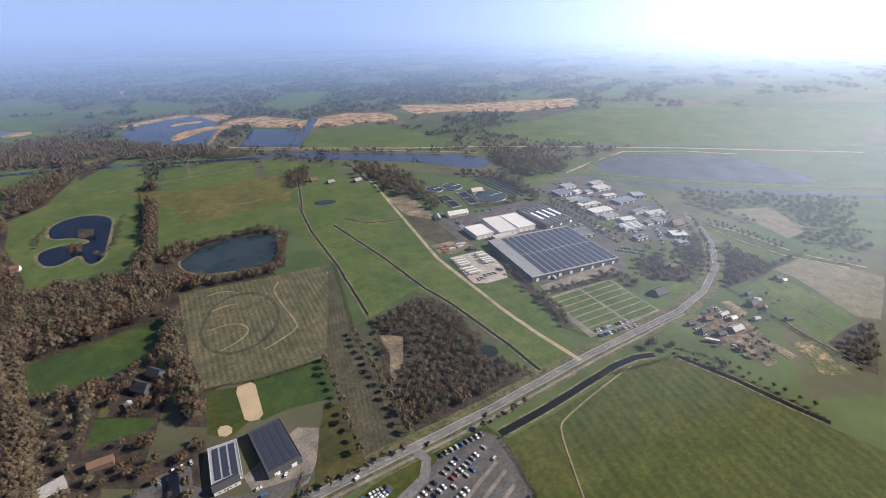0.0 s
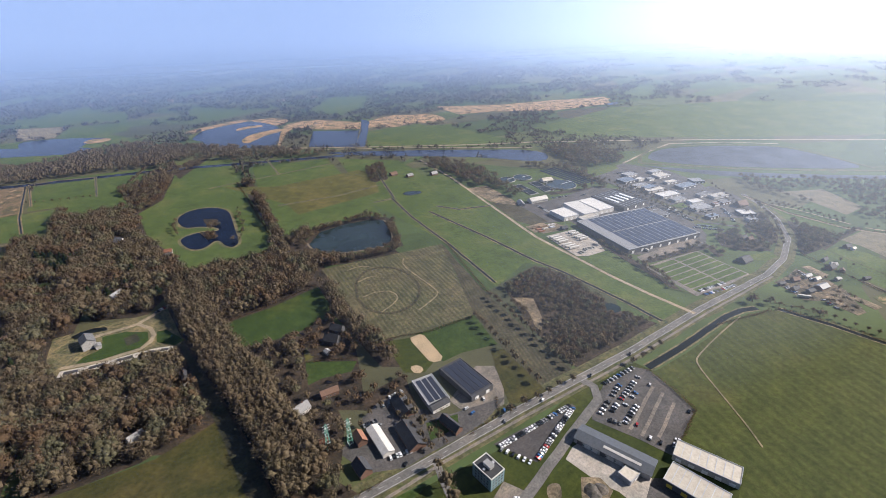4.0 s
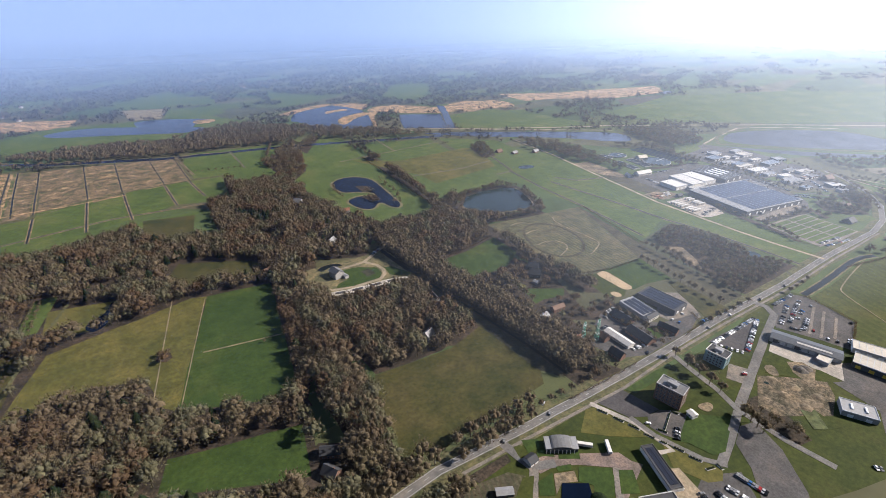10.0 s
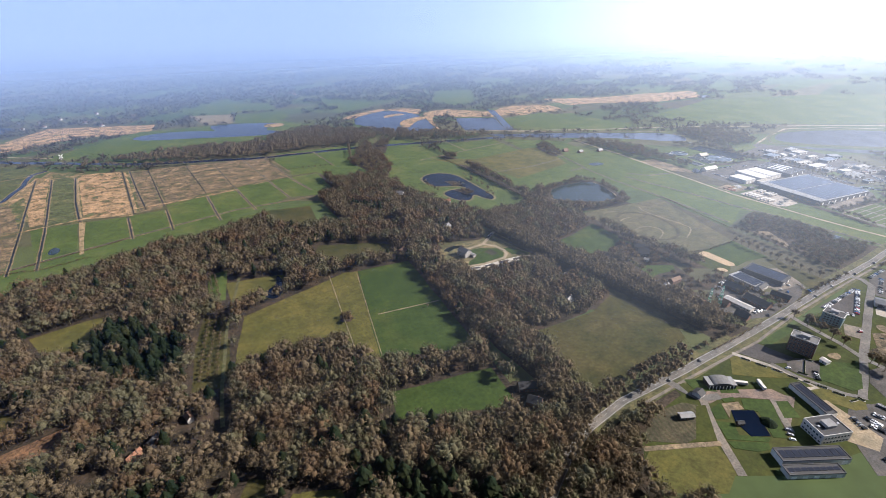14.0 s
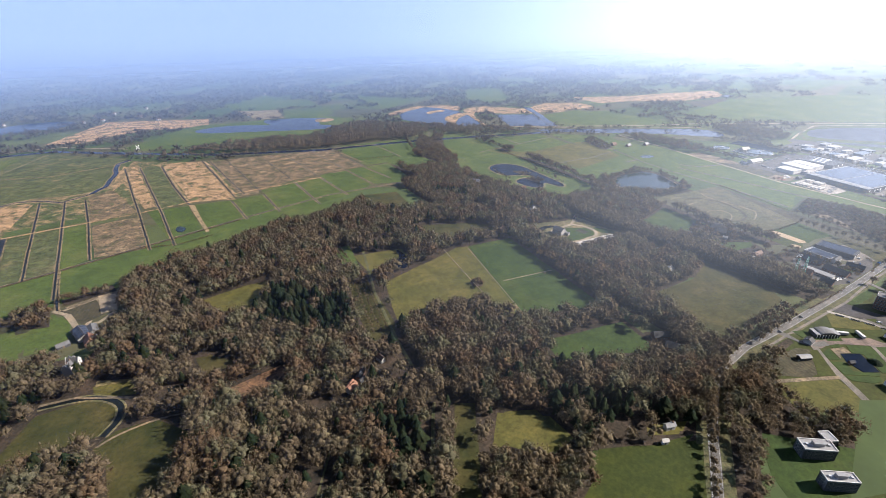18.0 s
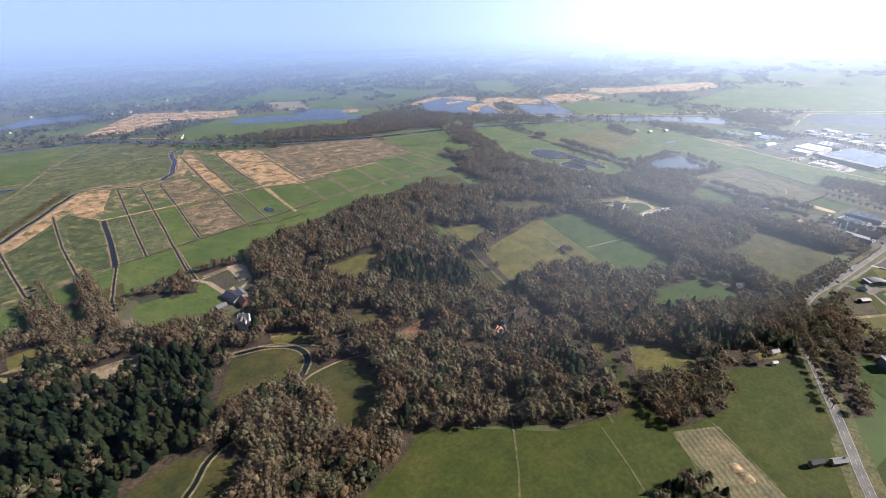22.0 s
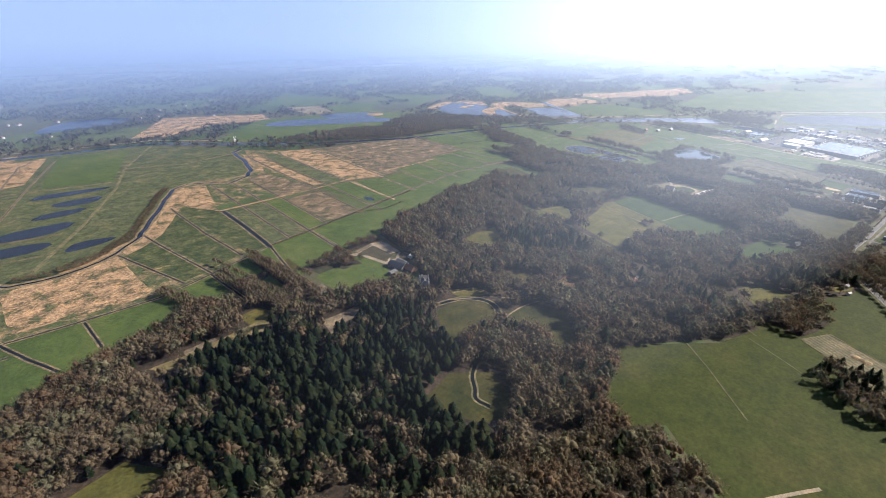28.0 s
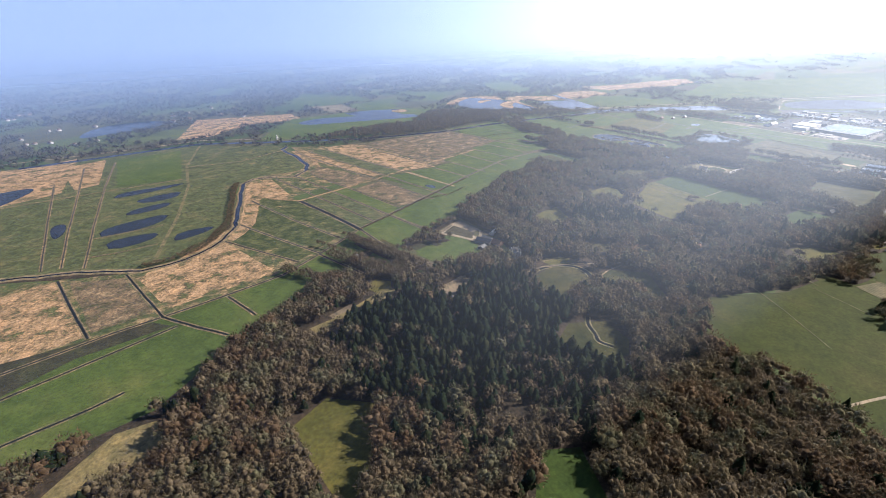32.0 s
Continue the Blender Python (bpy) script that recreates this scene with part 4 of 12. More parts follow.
plot("ground_plot", "rubble", [(9.3, 139.2), (37.2, 114.3), (46.6, 102.1), (32.8, 92.5), (8.6, 86.1), (-23.1, 109), (-26.9, 123.2)], "bare building plot with heaps of sand", "over", category="field")
plot("pavement", "paving", [(24.2, 239.9), (63, 257.2), (75.7, 247.9), (66.4, 225.8), (46.3, 202.7), (32.4, 205.9), (22.6, 219.9), (20, 238.6)], "paved stable yard", "over", category="pavement")
plot("arena_ground", "sand", [(39.7, 324.4), (49.6, 323.8), (52.2, 319.1), (47.5, 284.2), (43.2, 280.8), (37.2, 282.8), (34.7, 287), (37.3, 318.9)], "tan sand riding arena", "top", category="field")
plot("arena_ground", "sand", [(16, 287.4), (18.6, 290.1), (23.1, 288.4), (25.3, 283.7), (23.9, 279.5), (19.5, 278.2), (15.8, 281.6)], "small round sand lunging ring", "top", category="field")
plot("pavement", "tarmac", [(-43.3, 263), (-23, 271), (-7.9, 266.4), (-7.1, 247.3), (-26.9, 212.8), (-51.2, 230.4)], "paved garage yard", "over", category="pavement")
plot("pavement", "tarmac", [(355.5, 527.3), (409.8, 496.9), (535.1, 492.2), (577, 438.3), (507.6, 291.9), (489.5, 273.2), (440.4, 251.8), (359, 296.7), (351.6, 315.9), (379.5, 418.7), (334.7, 439.4)], "grey industrial yard", "over", category="pavement")
plot("ground_plot", "earth", [(351.8, 624.3), (388.9, 615), (377.8, 540.8), (361.9, 494.8), (341.4, 552)], "builder's yard with sand and timber", "over", category="field")
plot("ground_plot", "soil", [(338.6, 548.2), (365.1, 511.8), (353.9, 437.2), (324.6, 439.7), (317.9, 468)], "plant nursery beds", "over", category="field")
plot("ground_plot", "earth", [(312.8, 443.7), (344.8, 439), (337.8, 414.6), (308.1, 420.9)], "yard with stacked sawn timber", "over", category="field")
plot("pavement", "tarmac", [(585.6, 549.2), (703.3, 551.7), (727, 468.1), (703.6, 388.2), (683.8, 320.1), (624.7, 266), (591.5, 265.6), (552.1, 318.4), (570.1, 449.9)], "paved business park with sheds", "over", category="pavement")
plot("pavement", "paving", [(339.8, 271.6), (432, 257.8), (419.9, 186.9), (405.9, 185.9), (324.4, 200.7)], "parking meadow with concrete strips", "over", category="pavement")
plot("ground_plot", "verge", [(215.7, 196.9), (285.8, 187.8), (322.2, 181.2), (322.5, 169.9), (277.2, 176.4), (233.4, 175)], "tan grass road verge", "over", category="field")
plot("pavement", "tarmac", [(-119.1, 116.9), (-96.1, 103.6), (-111.8, 83.6), (-160.4, 70.5), (-178, 83), (-148.5, 110)], "grey campus car park", "over", category="pavement")
plot("ground_plot", "soil", [(-266.5, 194.6), (-240.4, 197.5), (-219.9, 192.8), (-212.3, 183.9), (-234.5, 165.8), (-255, 169.3), (-274.6, 186.1)], "dirt lot with a shed", "over", category="field")
plot("ground_plot", "grass_dark", [(-354.4, 166.8), (-332.8, 155.9), (-311.4, 144.6), (-300.9, 124.1), (-383.8, 103.4), (-402.9, 117.3), (-382.6, 145.8)], "lawn around the flat-roofed blocks", "over", category="field")
plot("ground_plot", "earth", [(-766.1, 663.3), (-735.5, 669.5), (-736.2, 634.2), (-749.6, 626.9)], "brown farm paddock", "over", category="field")
plot("arena_ground", "sand", [(-736.5, 670.3), (-721, 664.8), (-721.3, 625.9), (-735.8, 627.2)], "sand riding arena at the farm", "top", category="field")
plot("ground_plot", "earth", [(165.3, 318.4), (182.4, 303.5), (163.7, 274.1), (144.5, 256), (146.4, 266.2), (159.3, 288.1)], "sandy clearing with a track", "over", category="field")
ribbon("path", "verge", [(-548.2, 90.9), (-483.8, 127.1), (-449.2, 145.7), (-405.6, 170.6), (-374, 189.2), (-353.1, 199.7), (-331.8, 209.2), (-299.4, 218), (-255.5, 220.2), (-189.7, 212.9), (-81.1, 204.9), (-19.4, 201.5), (57.4, 198.3), (187.1, 188.9), (304.2, 185.9), (434.9, 176.1), (493.6, 181), (562.1, 200.9), (627.5, 239.6), (668.9, 278.7), (698.6, 318.6)], 22, "tan grass verges of the main road", "over", category="path")
ribbon("road", "road_tarmac", [(-548.2, 90.9), (-483.8, 127.1), (-449.2, 145.7), (-405.6, 170.6), (-374, 189.2), (-353.1, 199.7), (-331.8, 209.2), (-299.4, 218), (-255.5, 220.2), (-189.7, 212.9), (-81.1, 204.9), (-19.4, 201.5), (57.4, 198.3), (187.1, 188.9), (304.2, 185.9), (434.9, 176.1), (493.6, 181), (562.1, 200.9), (627.5, 239.6), (668.9, 278.7), (698.6, 318.6)], 7.4, "two-lane asphalt main road", "top", category="road")
road_marks([(-548.2, 90.9), (-483.8, 127.1), (-449.2, 145.7), (-405.6, 170.6), (-374, 189.2), (-353.1, 199.7), (-331.8, 209.2), (-299.4, 218), (-255.5, 220.2), (-189.7, 212.9), (-81.1, 204.9), (-19.4, 201.5), (57.4, 198.3), (187.1, 188.9), (304.2, 185.9), (434.9, 176.1), (493.6, 181), (562.1, 200.9), (627.5, 239.6), (668.9, 278.7), (698.6, 318.6)])
ribbon("road", "paving", [(-244.6, 209.1), (-190.5, 204.8), (-90.9, 195), (-20, 195.4), (55.1, 191.2), (183.3, 181.5), (299.4, 178.1), (435.1, 170.3)], 2.4, "grey cycle path along the main road", "top", category="road")
ribbon("path", "track", [(389.4, 826.2), (369.6, 696.8), (330.2, 537.1), (299.2, 410.8), (288.7, 279), (288.1, 234.4), (290.8, 185.2)], 4.5, "pale straight farm track", "top", category="path")
ribbon("ditch_bank", "bank", [(222.5, 665.1), (203, 570.4), (192.4, 473.9), (172.1, 352.3)], 5.8, "tan and green grassy ditch bank", "top", category="bank")
ribbon("water", "ditch_water", [(222.5, 665.1), (203, 570.4), (192.4, 473.9), (172.1, 352.3)], 2.6, "dark straight drainage ditch", "top", category="ditch")
ribbon("ditch_bank", "bank", [(237.3, 576.7), (245.7, 449.4), (246.8, 361.1), (252.3, 319.8), (254.2, 242), (252.2, 197.6)], 6.2, "tan and green grassy ditch bank", "top", category="bank")
ribbon("water", "ditch_water", [(237.3, 576.7), (245.7, 449.4), (246.8, 361.1), (252.3, 319.8), (254.2, 242), (252.2, 197.6)], 3, "dark drainage ditch", "top", category="ditch")
ribbon("ditch_bank", "bank", [(187.7, 663), (225.1, 660.2), (288.5, 850.3)], 5.7, "tan and green grassy ditch bank", "top", category="bank")
ribbon("water", "ditch_water", [(187.7, 663), (225.1, 660.2), (288.5, 850.3)], 2.5, "dark drainage ditch", "top", category="ditch")
ribbon("ditch_bank", "bank", [(260.2, 587.5), (279.6, 554.2), (330.2, 537.1)], 6.2, "tan and green grassy ditch bank", "top", category="bank")
ribbon("water", "ditch_water", [(260.2, 587.5), (279.6, 554.2), (330.2, 537.1)], 3, "thin field ditch", "top", category="ditch")
ribbon("ditch_bank", "bank", [(179, 167), (226.4, 164.4), (310.9, 163.3), (333.8, 159.5), (350.4, 151.8)], 9.2, "tan and green grassy ditch bank", "top", category="bank")
ribbon("water", "ditch_water", [(179, 167), (226.4, 164.4), (310.9, 163.3), (333.8, 159.5), (350.4, 151.8)], 6, "dark canalised stream along the road", "top", category="ditch")
ribbon("ditch_bank", "bank", [(366.1, 138.3), (376.7, 94.5), (381.9, 54.3), (386.9, 30.2)], 8.2, "tan and green grassy ditch bank", "top", category="bank")
ribbon("water", "ditch_water", [(366.1, 138.3), (376.7, 94.5), (381.9, 54.3), (386.9, 30.2)], 5, "dark straight watercourse", "top", category="ditch")
ribbon("path", "hay", [(320.8, 155.1), (320.1, 155.1), (318.7, 155), (316.6, 154.9), (313.8, 154.8), (310.2, 154.7), (306, 154.6), (301.1, 154.4), (295.4, 154.2), (289.8, 154), (284, 153.7), (278.3, 153.4), (272.4, 153), (266.6, 152.6), (260.7, 152.2), (254.7, 151.8), (248.8, 151.2), (243.4, 150.7), (238.5, 150.2), (234.3, 149.7), (230.7, 149.2), (227.6, 148.7), (225.2, 148.2), (223.3, 147.6), (222, 147.1), (220.7, 146.3), (219.2, 145.2), (217.7, 143.8), (216.2, 142.2), (214.6, 140.3), (212.9, 138.1), (211.1, 135.7), (209.3, 133), (207.3, 130.1), (205.3, 127), (203.1, 123.6), (200.8, 120.1), (198.3, 116.3), (195.8, 112.4), (193.1, 108.2), (190.3, 103.9), (187.6, 99.8), (185.1, 96), (182.8, 92.5), (180.6, 89.2), (178.5, 86.3), (176.6, 83.6), (174.8, 81.2), (173.2, 79.1), (171.8, 77.3), (170.5, 75.7), (169.5, 74.4), (168.7, 73.4), (168.1, 72.6), (167.7, 72.1), (167.5, 71.8)], 1.3, "grassy tyre track in the pasture", "line", category="path")
ribbon("road", "road_tarmac", [(-20.5, 200.7), (-26.1, 182.7), (-33.9, 149.8), (-42.1, 131.2), (-44.4, 97.9), (-41.8, 68.1)], 5, "asphalt side street", "top", category="road")
ribbon("road", "road_tarmac", [(-43.4, 130.4), (-5.8, 139.6), (65.7, 157.9), (114.3, 169.1), (123.8, 180.3), (121.5, 193.1)], 7, "asphalt lane to the depot", "top", category="road")
ribbon("road", "road_tarmac", [(-44.2, 129.8), (-75.6, 120.4), (-99.7, 114.3)], 6, "asphalt lane to the campus", "top", category="road")
ribbon("road", "concrete", [(-131.8, 146.5), (-116.5, 139.2), (-116.4, 167.8), (-127.6, 200.3)], 4, "pale service lane", "top", category="road")
ribbon("road", "tarmac", [(581.5, 532.3), (570.1, 449.9), (540.4, 365.9), (531.1, 297.5), (550.9, 260.6)], 5, "street through the business park", "top", category="road")
ribbon("path", "hay", [(-355.5, 439.4), (-354.5, 439.2), (-352.5, 438.7), (-349.4, 438), (-345.4, 437.1), (-340.3, 436), (-334.2, 434.6), (-327.1, 433.1), (-319, 431.2), (-311.9, 429.7), (-305.8, 428.3), (-300.7, 427.2), (-296.7, 426.3), (-293.6, 425.6), (-291.6, 425.1), (-290.6, 424.9)], 1.4, "pale mown path across the meadow", "top", category="path")
ribbon("path", "hay", [(-335, 531.7), (-335.8, 529.3), (-337.3, 524.5), (-339.5, 517.4), (-342.5, 507.8), (-346.3, 495.9), (-350.8, 481.6), (-356, 464.8), (-362.1, 445.8), (-367.3, 429), (-371.8, 414.7), (-375.6, 402.8), (-378.6, 393.2), (-380.8, 386.1), (-382.3, 381.3), (-383.1, 378.9)], 0.8, "thin line where two fields meet", "top", category="path")
ribbon("path", "verge", [(-451.9, 601.9), (-488.1, 500.7), (-511.3, 411.7), (-518.5, 374.7)], 3, "sandy woodland track", "top", category="path")
ribbon("path", "verge", [(-527.5, 327.9), (-560.3, 281.9), (-581.9, 248)], 2.5, "sandy woodland track", "top", category="path")
ribbon("path", "track", [(-775.2, 663.2), (-766.6, 652.7), (-757.7, 617.7), (-753.4, 596.5), (-727.2, 667.9), (-753.6, 655.3), (-770.1, 656.2)], 4, "gravel farm drive", "top", category="path")
ribbon("ground_strip", "earth", [(-745.4, 429.3), (-745.2, 429.4), (-744.8, 429.5), (-744.2, 429.8), (-743.5, 430.1), (-742.5, 430.5), (-741.4, 431), (-740, 431.5), (-738.5, 432.2), (-736.7, 432.7), (-734.8, 433.2), (-732.6, 433.6), (-730.3, 434), (-727.7, 434.3), (-724.9, 434.5), (-721.9, 434.6), (-718.8, 434.6), (-715.6, 434.6), (-712.6, 434.4), (-709.6, 434.1), (-706.6, 433.7), (-703.7, 433.3), (-700.9, 432.7), (-698.1, 432), (-695.4, 431.1), (-693, 430.4), (-691, 429.8), (-689.3, 429.3), (-687.9, 428.9), (-686.9, 428.6), (-686.2, 428.4), (-685.9, 428.3)], 1.8, "pale park path", "top", category="path")
ribbon("ditch_bank", "bank", [(-780.6, 499.9), (-780.1, 499.8), (-779, 499.5), (-777.4, 499.1), (-775.3, 498.6), (-772.7, 498), (-769.5, 497.2), (-765.8, 496.4), (-761.5, 495.3), (-757.5, 494.1), (-753.8, 492.7), (-750.2, 491.2), (-746.9, 489.4), (-743.8, 487.4), (-741, 485.3), (-738.3, 482.9), (-736, 480.4), (-733.9, 477.9), (-732.1, 475.3), (-730.7, 472.8), (-729.6, 470.4), (-728.8, 467.9), (-728.3, 465.4), (-728.1, 463), (-728.3, 460.5), (-728.6, 458.2), (-729.1, 455.9), (-729.8, 453.7), (-730.7, 451.7), (-731.7, 449.7), (-732.9, 447.7), (-734.4, 445.9), (-735.9, 444.2), (-737.3, 442.7), (-738.5, 441.4), (-739.5, 440.3), (-740.3, 439.4), (-740.9, 438.8), (-741.3, 438.3), (-741.5, 438.1)], 7.7, "tan and green grassy ditch bank", "top", category="bank")
ribbon("water", "ditch_water", [(-780.6, 499.9), (-780.1, 499.8), (-779, 499.5), (-777.4, 499.1), (-775.3, 498.6), (-772.7, 498), (-769.5, 497.2), (-765.8, 496.4), (-761.5, 495.3), (-757.5, 494.1), (-753.8, 492.7), (-750.2, 491.2), (-746.9, 489.4), (-743.8, 487.4), (-741, 485.3), (-738.3, 482.9), (-736, 480.4), (-733.9, 477.9), (-732.1, 475.3), (-730.7, 472.8), (-729.6, 470.4), (-728.8, 467.9), (-728.3, 465.4), (-728.1, 463), (-728.3, 460.5), (-728.6, 458.2), (-729.1, 455.9), (-729.8, 453.7), (-730.7, 451.7), (-731.7, 449.7), (-732.9, 447.7), (-734.4, 445.9), (-735.9, 444.2), (-737.3, 442.7), (-738.5, 441.4), (-739.5, 440.3), (-740.3, 439.4), (-740.9, 438.8), (-741.3, 438.3), (-741.5, 438.1)], 4.5, "dark curving moat", "top", category="ditch")
ribbon("ditch_bank", "bank", [(-815.4, 402.8), (-815.6, 402.7), (-816, 402.5), (-816.6, 402.1), (-817.4, 401.7), (-818.4, 401.1), (-819.5, 400.4), (-820.9, 399.7), (-822.5, 398.8), (-824, 397.8), (-825.4, 396.7), (-826.8, 395.5), (-828.1, 394.3), (-829.3, 393), (-830.5, 391.5), (-831.6, 390), (-832.6, 388.5), (-833.7, 387), (-834.7, 385.5), (-835.8, 384.2), (-836.9, 383), (-838, 381.8), (-839.2, 380.7), (-840.4, 379.8), (-841.5, 378.8), (-842.5, 377.8), (-843.3, 376.7), (-843.9, 375.5), (-844.3, 374.2), (-844.5, 372.7), (-844.5, 371.2), (-844.3, 369.5), (-843.8, 367.7), (-843.5, 366.2), (-843.2, 364.8), (-842.9, 363.7), (-842.7, 362.8), (-842.6, 362.2), (-842.5, 361.7), (-842.4, 361.5)], 6.2, "tan and green grassy ditch bank", "top", category="bank")
ribbon("water", "ditch_water", [(-815.4, 402.8), (-815.6, 402.7), (-816, 402.5), (-816.6, 402.1), (-817.4, 401.7), (-818.4, 401.1), (-819.5, 400.4), (-820.9, 399.7), (-822.5, 398.8), (-824, 397.8), (-825.4, 396.7), (-826.8, 395.5), (-828.1, 394.3), (-829.3, 393), (-830.5, 391.5), (-831.6, 390), (-832.6, 388.5), (-833.7, 387), (-834.7, 385.5), (-835.8, 384.2), (-836.9, 383), (-838, 381.8), (-839.2, 380.7), (-840.4, 379.8), (-841.5, 378.8), (-842.5, 377.8), (-843.3, 376.7), (-843.9, 375.5), (-844.3, 374.2), (-844.5, 372.7), (-844.5, 371.2), (-844.3, 369.5), (-843.8, 367.7), (-843.5, 366.2), (-843.2, 364.8), (-842.9, 363.7), (-842.7, 362.8), (-842.6, 362.2), (-842.5, 361.7), (-842.4, 361.5)], 3, "dark winding brook", "top", category="ditch")
ribbon("ground_strip", "earth", [(-780.7, 502.1), (-757.6, 497.1), (-719.6, 470.8), (-695.1, 443.1)], 2.5, "woodland lane", "top", category="path")
ribbon("path", "track", [(-797.6, 203.1), (-769.3, 186.8), (-738.8, 167.2)], 2.5, "pale fence path", "top", category="path")
ribbon("ditch_bank", "reed_bank", [(-1267.3, 721.5), (-1156.3, 720.3), (-1115.4, 715.5), (-1053, 710.4), (-985.1, 707.7), (-925, 724.7), (-837.6, 754.4), (-773.8, 765.9)], 5.3, "straw-coloured ditch bank", "top", category="bank")
ribbon("water", "ditch_water", [(-1267.3, 721.5), (-1156.3, 720.3), (-1115.4, 715.5), (-1053, 710.4), (-985.1, 707.7), (-925, 724.7), (-837.6, 754.4), (-773.8, 765.9)], 2.2, "dark polder ditch", "top", category="ditch")
ribbon("ditch_bank", "reed_bank", [(-773.8, 765.9), (-684.7, 782.7), (-546.2, 810.9), (-401.1, 833.5), (-234.4, 817.7)], 5.7, "straw-coloured ditch bank", "top", category="bank")
ribbon("water", "ditch_water", [(-773.8, 765.9), (-684.7, 782.7), (-546.2, 810.9), (-401.1, 833.5), (-234.4, 817.7)], 2.6, "dark polder ditch", "top", category="ditch")
ribbon("ditch_bank", "reed_bank", [(-1115.7, 844.6), (-1115.5, 757.6), (-1115.4, 715.5)], 5.3, "straw-coloured ditch bank", "top", category="bank")
ribbon("water", "ditch_water", [(-1115.7, 844.6), (-1115.5, 757.6), (-1115.4, 715.5)], 2.2, "dark polder ditch", "top", category="ditch")
ribbon("ditch_bank", "reed_bank", [(-1176.6, 885.5), (-1178, 802.5), (-1177.9, 727.5)], 5.7, "straw-coloured ditch bank", "top", category="bank")
ribbon("water", "ditch_water", [(-1176.6, 885.5), (-1178, 802.5), (-1177.9, 727.5)], 2.6, "dark polder ditch", "top", category="ditch")
ribbon("ditch_bank", "reed_bank", [(-1115.4, 715.5), (-1097.7, 671.4), (-1081.6, 636.6)], 5.7, "straw-coloured ditch bank", "top", category="bank")
ribbon("water", "ditch_water", [(-1115.4, 715.5), (-1097.7, 671.4), (-1081.6, 636.6)], 2.6, "dark polder ditch", "top", category="ditch")
ribbon("ditch_bank", "reed_bank", [(-993.8, 852.9), (-972.7, 781.6), (-955, 722.7)], 5.3, "straw-coloured ditch bank", "top", category="bank")
ribbon("water", "ditch_water", [(-993.8, 852.9), (-972.7, 781.6), (-955, 722.7)], 2.2, "dark reed-bed ditch", "top", category="ditch")
ribbon("ditch_bank", "reed_bank", [(-954.2, 900.5), (-938.1, 807.1), (-923.4, 727.6)], 5.3, "straw-coloured ditch bank", "top", category="bank")
ribbon("water", "ditch_water", [(-954.2, 900.5), (-938.1, 807.1), (-923.4, 727.6)], 2.2, "dark reed-bed ditch", "top", category="ditch")
ribbon("ditch_bank", "reed_bank", [(-894.7, 985.8), (-888.8, 856), (-877.6, 748.9)], 5.3, "straw-coloured ditch bank", "top", category="bank")
ribbon("water", "ditch_water", [(-894.7, 985.8), (-888.8, 856), (-877.6, 748.9)], 2.2, "dark reed-bed ditch", "top", category="ditch")
ribbon("ditch_bank", "reed_bank", [(-925, 724.7), (-917.3, 635.8)], 5.2, "straw-coloured ditch bank", "top", category="bank")
ribbon("water", "ditch_water", [(-925, 724.7), (-917.3, 635.8)], 2.2, "field ditch", "top", category="ditch")
ribbon("ditch_bank", "reed_bank", [(-839.8, 751.1), (-852.8, 667.9), (-854.8, 619.9)], 5.2, "straw-coloured ditch bank", "top", category="bank")
ribbon("water", "ditch_water", [(-839.8, 751.1), (-852.8, 667.9), (-854.8, 619.9)], 2.2, "field ditch", "top", category="ditch")
ribbon("ditch_bank", "reed_bank", [(-773.8, 765.9), (-773.4, 681.6), (-772.2, 653.4)], 5.2, "straw-coloured ditch bank", "top", category="bank")
ribbon("water", "ditch_water", [(-773.8, 765.9), (-773.4, 681.6), (-772.2, 653.4)], 2.2, "field ditch", "top", category="ditch")
ribbon("ditch_bank", "reed_bank", [(-1051.7, 705.9), (-1047.4, 650)], 5.2, "straw-coloured ditch bank", "top", category="bank")
ribbon("water", "ditch_water", [(-1051.7, 705.9), (-1047.4, 650)], 2.2, "field ditch", "top", category="ditch")
ribbon("ditch_bank", "bank", [(-1266.7, 681.1), (-1162.3, 685.6), (-1110.2, 687.8)], 5.2, "tan and green grassy ditch bank", "top", category="bank")
ribbon("water", "ditch_water", [(-1266.7, 681.1), (-1162.3, 685.6), (-1110.2, 687.8)], 2, "field ditch", "top", category="ditch")
ribbon("ditch_bank", "bank", [(-1265.9, 622.6), (-1198.4, 618.5), (-1173.7, 619.8)], 5.2, "tan and green grassy ditch bank", "top", category="bank")
ribbon("water", "ditch_water", [(-1265.9, 622.6), (-1198.4, 618.5), (-1173.7, 619.8)], 2, "field ditch", "top", category="ditch")
